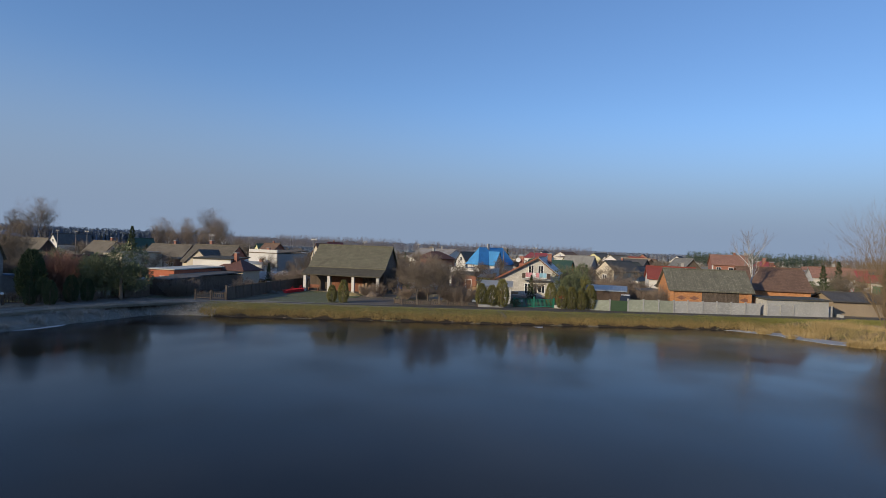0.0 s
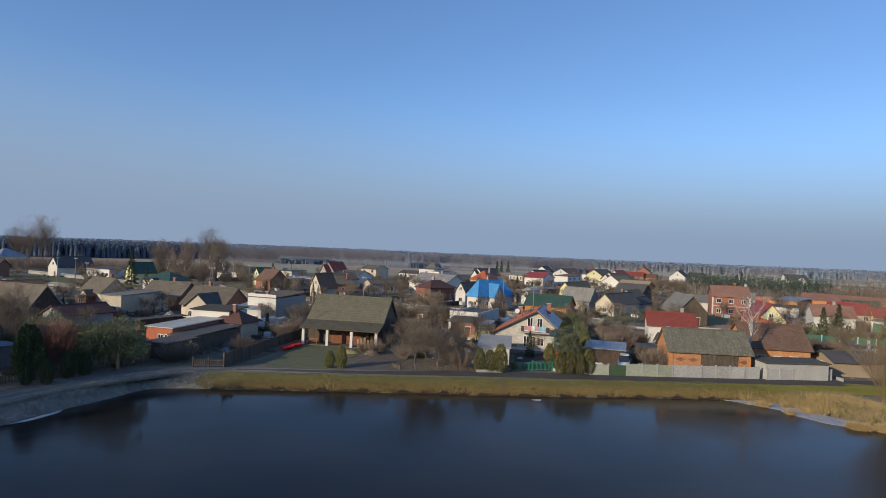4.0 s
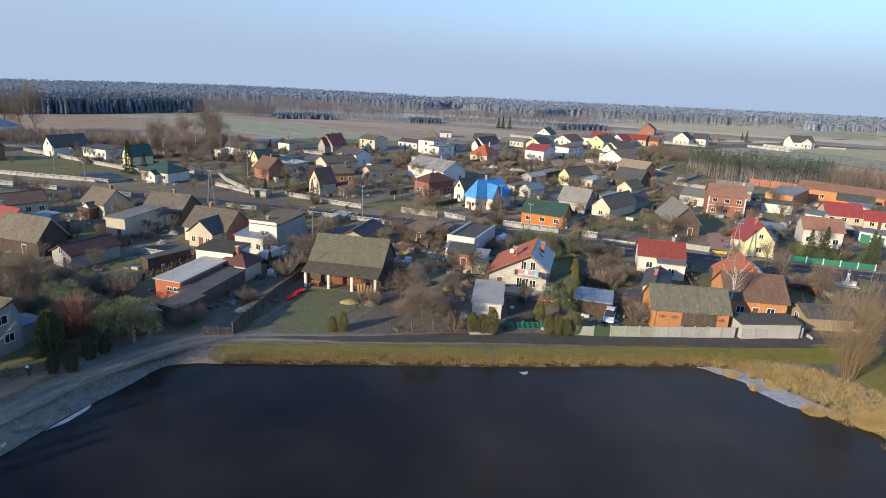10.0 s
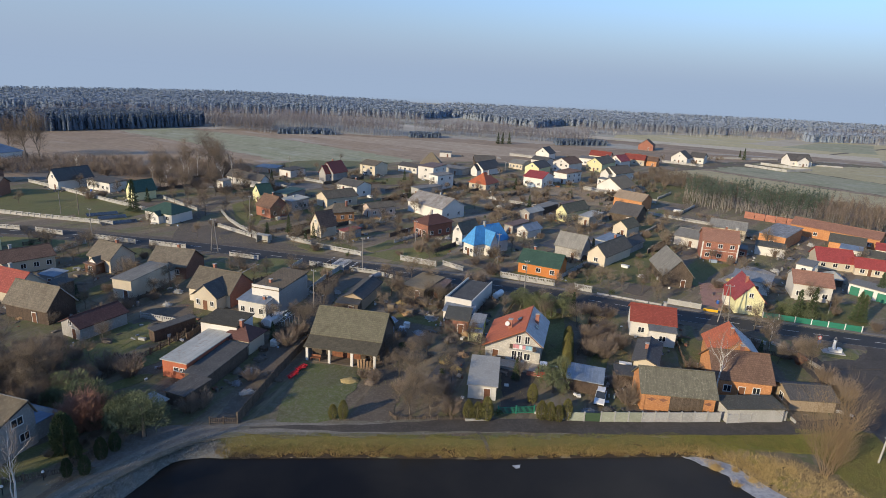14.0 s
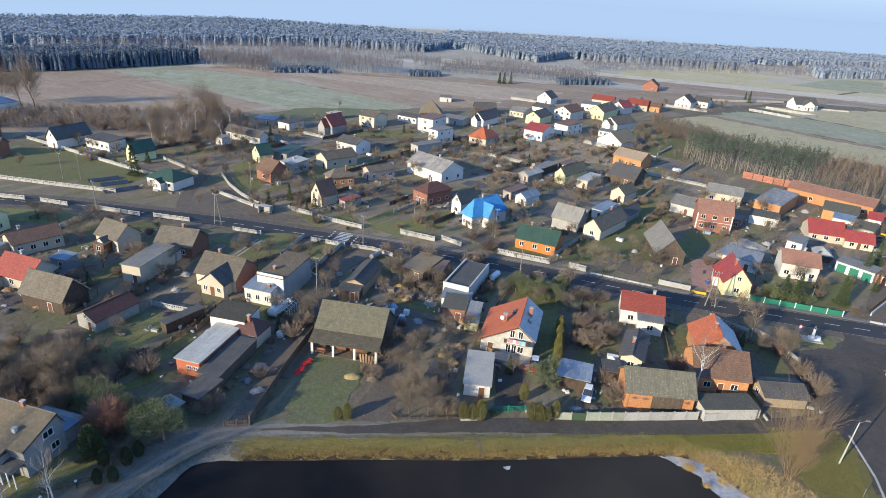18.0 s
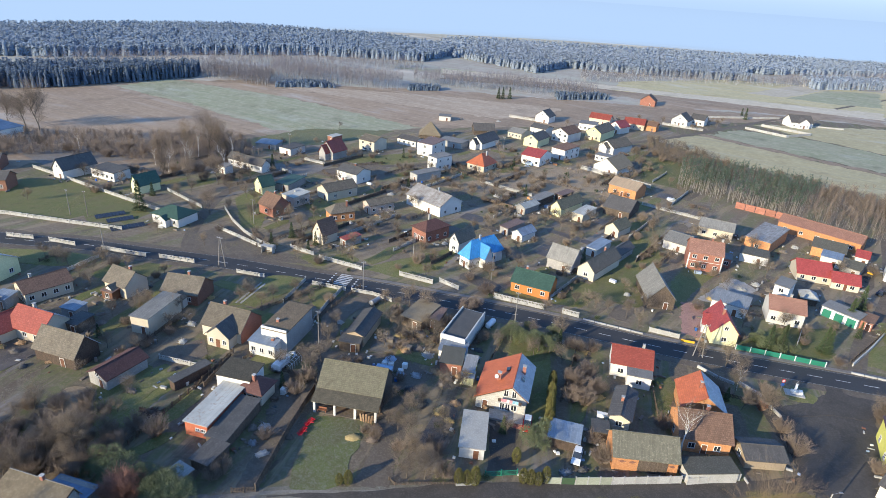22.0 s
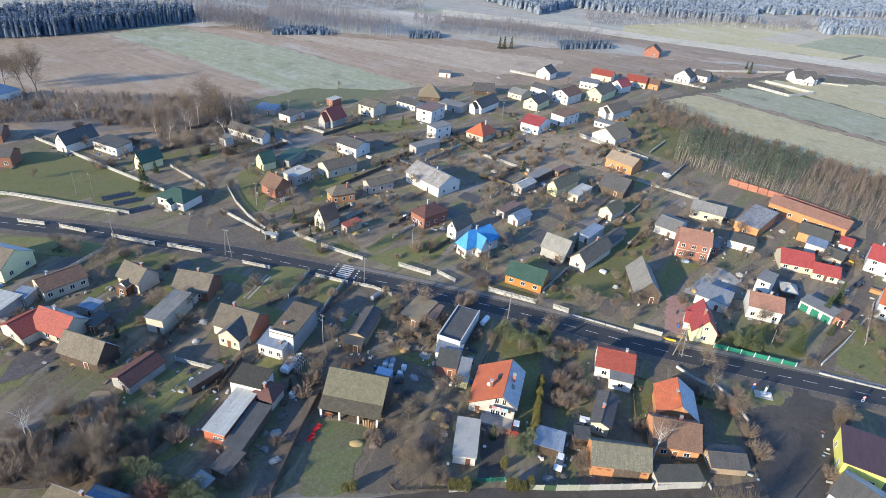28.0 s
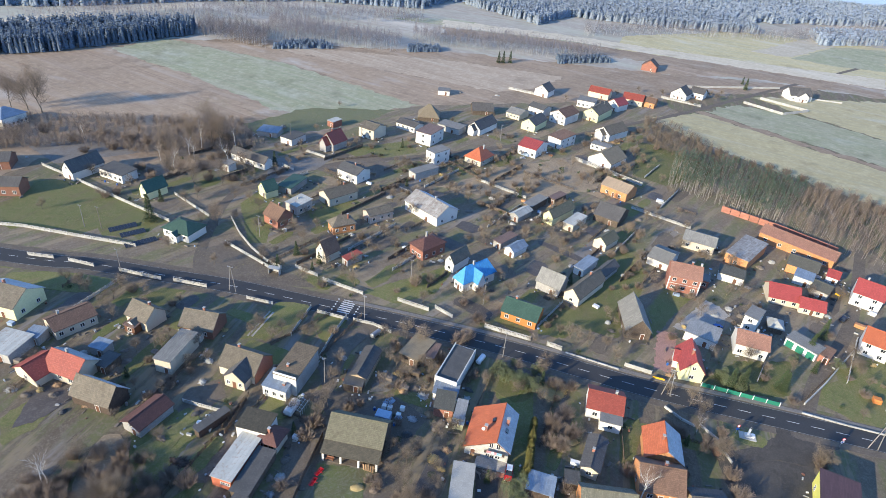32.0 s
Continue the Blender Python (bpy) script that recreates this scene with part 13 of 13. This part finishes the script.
heap("garden_heap", 8.5, 221.9, 1.7, 1.4, 0.7, "straw", "heap of dry stalks in a garden", 485, 36, 1.2, 0.06)
heap("scrap_heap", 51.5, 242.9, 2.0, 1.8, 0.8, "dark_felt", "dark heap of scrap beside a building", 487, 36, 1.1, 0.06)
heap("scrap_heap", 2.6, 184.3, 2.0, 1.8, 0.9, "concrete", "heap of rubble beside a building", 488, 36, 0.9, 0.06)
heap("scrap_heap", 77.9, 298.6, 1.8, 1.1, 0.5, "pole_wood", "heap of old boards by a wall", 490, 36, 0.6, 0.06)
heap("garden_heap", 131.8, 144.4, 2.2, 1.0, 1.1, "straw", "heap of dry stalks in a garden", 492, 36, 1.2, 0.06)
heap("scrap_heap", 106.8, 214.7, 1.9, 1.4, 1.0, "pole_wood", "heap of old boards by a wall", 500, 36, 1.0, 0.06)
heap("scrap_heap", 138.0, 158.3, 1.4, 1.5, 1.0, "dark_felt", "dark heap of scrap beside a building", 502, 36, 0.7, 0.06)
stack("tarp_stack", 42.4, 226.0, -41, 1.9, 1.2, 0.8, 3, "tarp_blue", "goods under a pale blue tarpaulin")
barrel(-7.3, 247.0, "blue_paint", "plastic rain barrel beside a building")
heap("scrap_heap", 48.5, 187.0, 1.6, 1.7, 1.1, "steel", "heap of metal scrap in a yard", 507, 36, 0.8, 0.06)
heap("garden_heap", 57.0, 238.1, 2.5, 1.3, 0.8, "straw", "heap of dry stalks in a garden", 511, 36, 1.0, 0.06)
heap("scrap_heap", 19.4, 168.4, 1.5, 1.8, 0.5, "dark_felt", "dark heap of scrap beside a building", 513, 36, 1.2, 0.06)
heap("scrap_heap", -113.8, 127.4, 1.6, 1.1, 0.6, "steel", "heap of metal scrap in a yard", 515, 36, 0.6, 0.06)
stack("slab_stack", 52.7, 163.7, -41, 2.0, 1.2, 0.8, 3, "frame_white", "stack of pale slabs in a yard")
barrel(101.7, 154.3, "blue_paint", "plastic rain barrel beside a building")
heap("scrap_heap", -58.8, 196.5, 1.4, 1.3, 0.8, "dark_felt", "dark heap of scrap beside a building", 519, 36, 1.3, 0.06)
heap("scrap_heap", -89.7, 127.0, 2.1, 2.0, 1.1, "concrete", "heap of rubble beside a building", 520, 36, 0.8, 0.06)
stack("pallet_stack", 108.4, 206.2, -27, 1.9, 1.0, 0.6, 3, "old_wood", "stacked grey pallets by a wall")
stack("board_stack", -103.1, 122.0, -13, 1.9, 1.1, 1.3, 3, "pole_wood", "stack of weathered boards in a yard")
heap("firewood_pile", -28.8, 250.6, 2.3, 1.1, 0.8, "firewood", "pile of split firewood by a wall", 534, 36, 1.1, 0.06)
stack("brick_stack", 36.8, 235.0, -41, 2.0, 0.9, 0.9, 3, "orange_brick", "stack of spare bricks by a wall")
heap("scrap_heap", 109.5, 181.5, 2.2, 1.3, 0.9, "steel", "heap of metal scrap in a yard", 538, 36, 1.0, 0.06)
barrel(-107.4, 134.0, "blue_paint", "plastic rain barrel beside a building")
stack("pallet_stack", -72.2, 274.7, -31, 1.6, 1.2, 0.7, 3, "old_wood", "stacked grey pallets by a wall")
heap("scrap_heap", 87.7, 149.3, 2.7, 1.2, 1.0, "pole_wood", "heap of old boards by a wall", 555, 36, 0.7, 0.06)
stack("slab_stack", -59.5, 210.0, -37, 2.0, 1.3, 0.7, 3, "frame_white", "stack of pale slabs in a yard")
stack("tarp_stack", 81.9, 173.7, -16, 2.1, 1.0, 0.9, 3, "tarp_blue", "goods under a pale blue tarpaulin")
stack("tarp_stack", -69.3, 142.8, -8, 1.9, 1.0, 0.6, 3, "tarp_blue", "goods under a pale blue tarpaulin")
stack("board_stack", -14.4, 135.3, -15, 2.1, 0.9, 0.9, 3, "pole_wood", "stack of weathered boards in a yard")
stack("brick_stack", 98.4, 316.8, -49, 1.7, 1.2, 0.6, 3, "orange_brick", "stack of spare bricks by a wall")
heap("scrap_heap", 28.2, 222.1, 1.7, 1.6, 0.6, "concrete", "heap of rubble beside a building", 570, 36, 0.9, 0.06)
heap("garden_heap", -57.4, 140.1, 1.9, 1.7, 0.5, "straw", "heap of dry stalks in a garden", 575, 36, 1.3, 0.06)
heap("garden_heap", 79.0, 156.6, 1.7, 1.8, 0.9, "straw", "heap of dry stalks in a garden", 581, 36, 1.0, 0.06)
heap("scrap_heap", 130.7, 168.0, 2.7, 1.8, 0.6, "concrete", "heap of rubble beside a building", 582, 36, 1.3, 0.06)
stack("board_stack", -97.2, 126.2, -28, 2.1, 1.2, 1.1, 3, "pole_wood", "stack of weathered boards in a yard")
heap("scrap_heap", -84.2, 107.1, 1.5, 1.9, 0.8, "dark_felt", "dark heap of scrap beside a building", 596, 36, 0.7, 0.06)
heap("scrap_heap", 10.8, 123.2, 2.6, 1.5, 0.8, "dark_felt", "dark heap of scrap beside a building", 597, 36, 1.0, 0.06)
stack("slab_stack", -29.6, 104.0, -18, 1.4, 1.0, 0.9, 3, "frame_white", "stack of pale slabs in a yard")
heap("garden_heap", 10.6, 187.6, 1.5, 1.5, 0.7, "straw", "heap of dry stalks in a garden", 599, 36, 0.8, 0.06)
heap("scrap_heap", -80.0, 129.0, 2.4, 1.4, 0.5, "pole_wood", "heap of old boards by a wall", 600, 36, 0.6, 0.06)
heap("scrap_heap", 55.0, 241.7, 2.6, 1.3, 0.8, "dark_felt", "dark heap of scrap beside a building", 603, 36, 1.2, 0.06)
heap("garden_heap", 1.7, 255.4, 1.7, 1.2, 0.9, "straw", "heap of dry stalks in a garden", 604, 36, 1.3, 0.06)
heap("scrap_heap", 60.5, 109.7, 2.6, 1.3, 0.9, "concrete", "heap of rubble beside a building", 612, 36, 0.8, 0.06)
barrel(79.3, 241.1, "blue_paint", "plastic rain barrel beside a building")
heap("scrap_heap", 34.8, 230.3, 2.0, 1.7, 0.5, "dark_felt", "dark heap of scrap beside a building", 622, 36, 0.9, 0.06)
barrel(-20.4, 203.7, "steel", "plastic rain barrel beside a building")
heap("scrap_heap", -93.1, 242.1, 2.3, 1.2, 1.0, "concrete", "heap of rubble beside a building", 627, 36, 0.7, 0.06)
heap("scrap_heap", 138.5, 178.2, 1.6, 1.9, 0.8, "dark_felt", "dark heap of scrap beside a building", 630, 36, 1.1, 0.06)
heap("garden_heap", 70.6, 202.3, 2.2, 1.6, 0.8, "straw", "heap of dry stalks in a garden", 631, 36, 0.6, 0.06)
heap("stalk_heap", 32.8, 124.9, 8, 7, 0.9, "straw", "broad heap of dry maize stalks in a garden", 401, 420, 1.8, 0.03)

heap("scrap_heap", -30.6, 97.6, 2.2, 1.6, 0.7, "pole_wood", "heap of boards and scrap beside a drive", 701, 60, 1.2, 0.05)
heap("scrap_heap", -29.2, 86.4, 2.4, 1.6, 0.6, "concrete", "heap of rubble and scrap beside a drive", 702, 50, 0.9, 0.06)
heap("scrap_heap", -31.6, 88.9, 1.8, 1.4, 0.8, "steel", "heap of pale metal scrap beside a drive", 703, 50, 1.0, 0.05)
stack("pallet_stack", -30.9, 101.2, -14, 1.3, 1.0, 0.7, 3, "old_wood", "low stack of weathered pallets")
heap("branch_heap", -10.2, 91.6, 2.6, 1.8, 1.1, "twig", "loose heap of cut branches by the track", 704, 90, 1.5, 0.03)
stack("board_stack", -10.0, 97.6, 30, 2.2, 0.9, 0.6, 3, "firewood", "low stack of pale boards by the barn")

# bus shelter, street furniture, dark sheets on the meadow
shelter = thing("bus_shelter", -50.7, 169.3, 0, -14, "small grey bus shelter beside the junction", "bus shelter")
part("back_wall", Shape().box(-1.8, 0.7, 0, 1.8, 0.78, 2.3), "concrete", shelter)
for k in (-1, 1):
    part("side_wall", Shape().box(k * 1.8 - 0.04, -0.7, 0, k * 1.8 + 0.04, 0.697, 2.3), "concrete", shelter)
part("roof", Shape().box(-2.0, -0.9, 2.303, 2.0, 0.9, 2.42), "concrete", shelter)
part("seat", Shape().box(-1.6, 0.3, 0.4, 1.6, 0.69, 0.46), "old_wood", shelter)
for x, y, w in ((-108.5, 190.2, 9), (-103.6, 187.0, 8), (-98.5, 181.4, 10)):
    rack = thing("meadow_sheet", x, y, 0, 38, "dark blue sheets on low frames in the meadow", "solar panel")
    part("frame", Shape().box(-w / 2, -1.2, 0, w / 2, -1.1, 0.25).box(-w / 2, 1.1, 0, w / 2, 1.2, 0.6), "steel", rack)
    for k in range(int(w)):
        part("panel", Shape().slab([(-w / 2 + k + 0.03, -1.25, 0.32), (-w / 2 + k + 0.97, -1.25, 0.32), (-w / 2 + k + 0.97, 1.25, 0.68), (-w / 2 + k + 0.03, 1.25, 0.68)], 0.05), "car_dark", rack)
advert = thing("street_cabinet", 63.4, 131.9, 0, -16, "low yellow roadside sign board", "sign")
part("board", Shape().box(-1.6, -0.05, 0.35, 1.6, 0.05, 0.95), "car_yellow", advert)
for k in (-1.3, 1.3):
    part("post", Shape().box(k - 0.05, 0.06, 0, k + 0.05, 0.14, 0.9), "steel", advert)
frame_house = thing("greenhouse_frame", -30.6, 113.2, 0, -17, "pale skeleton of an uncovered greenhouse", "greenhouse")
for k in range(6):
    y = -2.4 + k * 0.95
    part("hoop", Shape().tube((-1.4, y, 0), (-1.4, y, 1.6), 0.04, 0.04, 5).tube((-1.4, y, 1.6), (0, y, 2.2), 0.04, 0.04, 5).tube((0, y, 2.2), (1.4, y, 1.6), 0.04, 0.04, 5).tube((1.4, y, 1.6), (1.4, y, 0), 0.04, 0.04, 5), "frame_white", frame_house)
for x, z in ((-1.4, 1.6), (0, 2.2), (1.4, 1.6), (-0.7, 1.9), (0.7, 1.9)):
    part("rail", Shape().tube((x, -2.4, z + 0.05), (x, 2.35, z + 0.05), 0.04, 0.04, 5), "frame_white", frame_house)
for x, y in ((-46.6, 63.9), (-49.5, 61.0)):
    lamp = thing("garden_lamp", x, y, 0, 0, "white globe garden lamp on a post", "garden lamp")
    part("post", Shape().tube((0, 0, -0.05), (0, 0, 1.1), 0.05, 0.05, 6), "rubber", lamp)
    part("globe", Shape().tube((0, 0, 1.1), (0, 0, 1.22), 0.1, 0.2, 10).tube((0, 0, 1.22), (0, 0, 1.4), 0.2, 0.1, 10), "frame_white", lamp)
gully = Shape()
for k in range(6):
    row = []
    for t in (k / 6, (k + 1) / 6):
        gx, gy = 8.3 - 1.3 * t + 0.2 * math.sin(5 * t), 74.6 + 4.6 * t
        gz = float(ground_height(np.array([gx]), np.array([gy]))[0])
        row.append(((gx - 0.3, gy, gz + 0.05), (gx + 0.3, gy, gz + 0.05)))
    gully.slab([row[0][0], row[0][1], row[1][1], row[1][0]], 0.1)
tagged(part("culvert", gully, "mud"), "dark narrow drainage gully down the bank", "gully", "", "structure")


# ---- small loose clutter in the yards ----
def yard_clutter(count, seed, material, label, big):
    rng = random.Random(seed)
    s = Shape()
    made = 0
    while made < count:
        hx, hy, turn, w, d = rng.choice(FOOTPRINTS)
        u, v = rng.uniform(-w / 2 - 3, w / 2 + 3), rng.uniform(-d / 2 - 3, d / 2 + 3)
        x, y = hx + u * math.cos(turn) - v * math.sin(turn), hy + u * math.sin(turn) + v * math.cos(turn)
        if y < 86 or y > 330 or on_road(np.array([x]), np.array([y]))[0]:
            continue
        clear = True
        for ax, ay, at, aw, ad in FOOTPRINTS:
            p, q = (x - ax) * math.cos(at) + (y - ay) * math.sin(at), (y - ay) * math.cos(at) - (x - ax) * math.sin(at)
            if abs(p) < aw / 2 + 0.6 and abs(q) < ad / 2 + 0.6:
                clear = False
                break
        if not clear:
            continue
        made += 1
        a = turn + rng.choice((0, 1.57)) + rng.gauss(0, 0.25)
        l, b, h = rng.uniform(0.3, big), rng.uniform(0.12, 0.6), rng.uniform(0.08, 0.55)
        c, n = math.cos(a), math.sin(a)
        quad = [(x + i * l * c - j * b * n, y + i * l * n + j * b * c) for i, j in ((-0.5, -0.5), (0.5, -0.5), (0.5, 0.5), (-0.5, 0.5))]
        s.add([(*p, -0.02) for p in quad] + [(*p, h * rng.uniform(0.8, 1.0)) for p in quad], [(4, 5, 6, 7), (0, 1, 5, 4), (1, 2, 6, 5), (2, 3, 7, 6), (3, 0, 4, 7)])
    return setting("yard_clutter", s, material, label, "clutter", "stuff")


yard_clutter(330, 1, "concrete", "small pale slabs and crates lying in yards", 1.4)
yard_clutter(420, 2, "pole_wood", "loose boards and logs lying in yards", 2.2)
yard_clutter(240, 3, "dark_felt", "small dark scrap pieces lying in yards", 1.2)
yard_clutter(110, 4, "frame_white", "small white crates and basins in yards", 0.8)
yard_clutter(70, 5, "tarp_blue", "small blue sheets and tubs in yards", 1.2)
yard_clutter(120, 6, "dark_brick", "loose reddish bricks and pots in yards", 0.8)
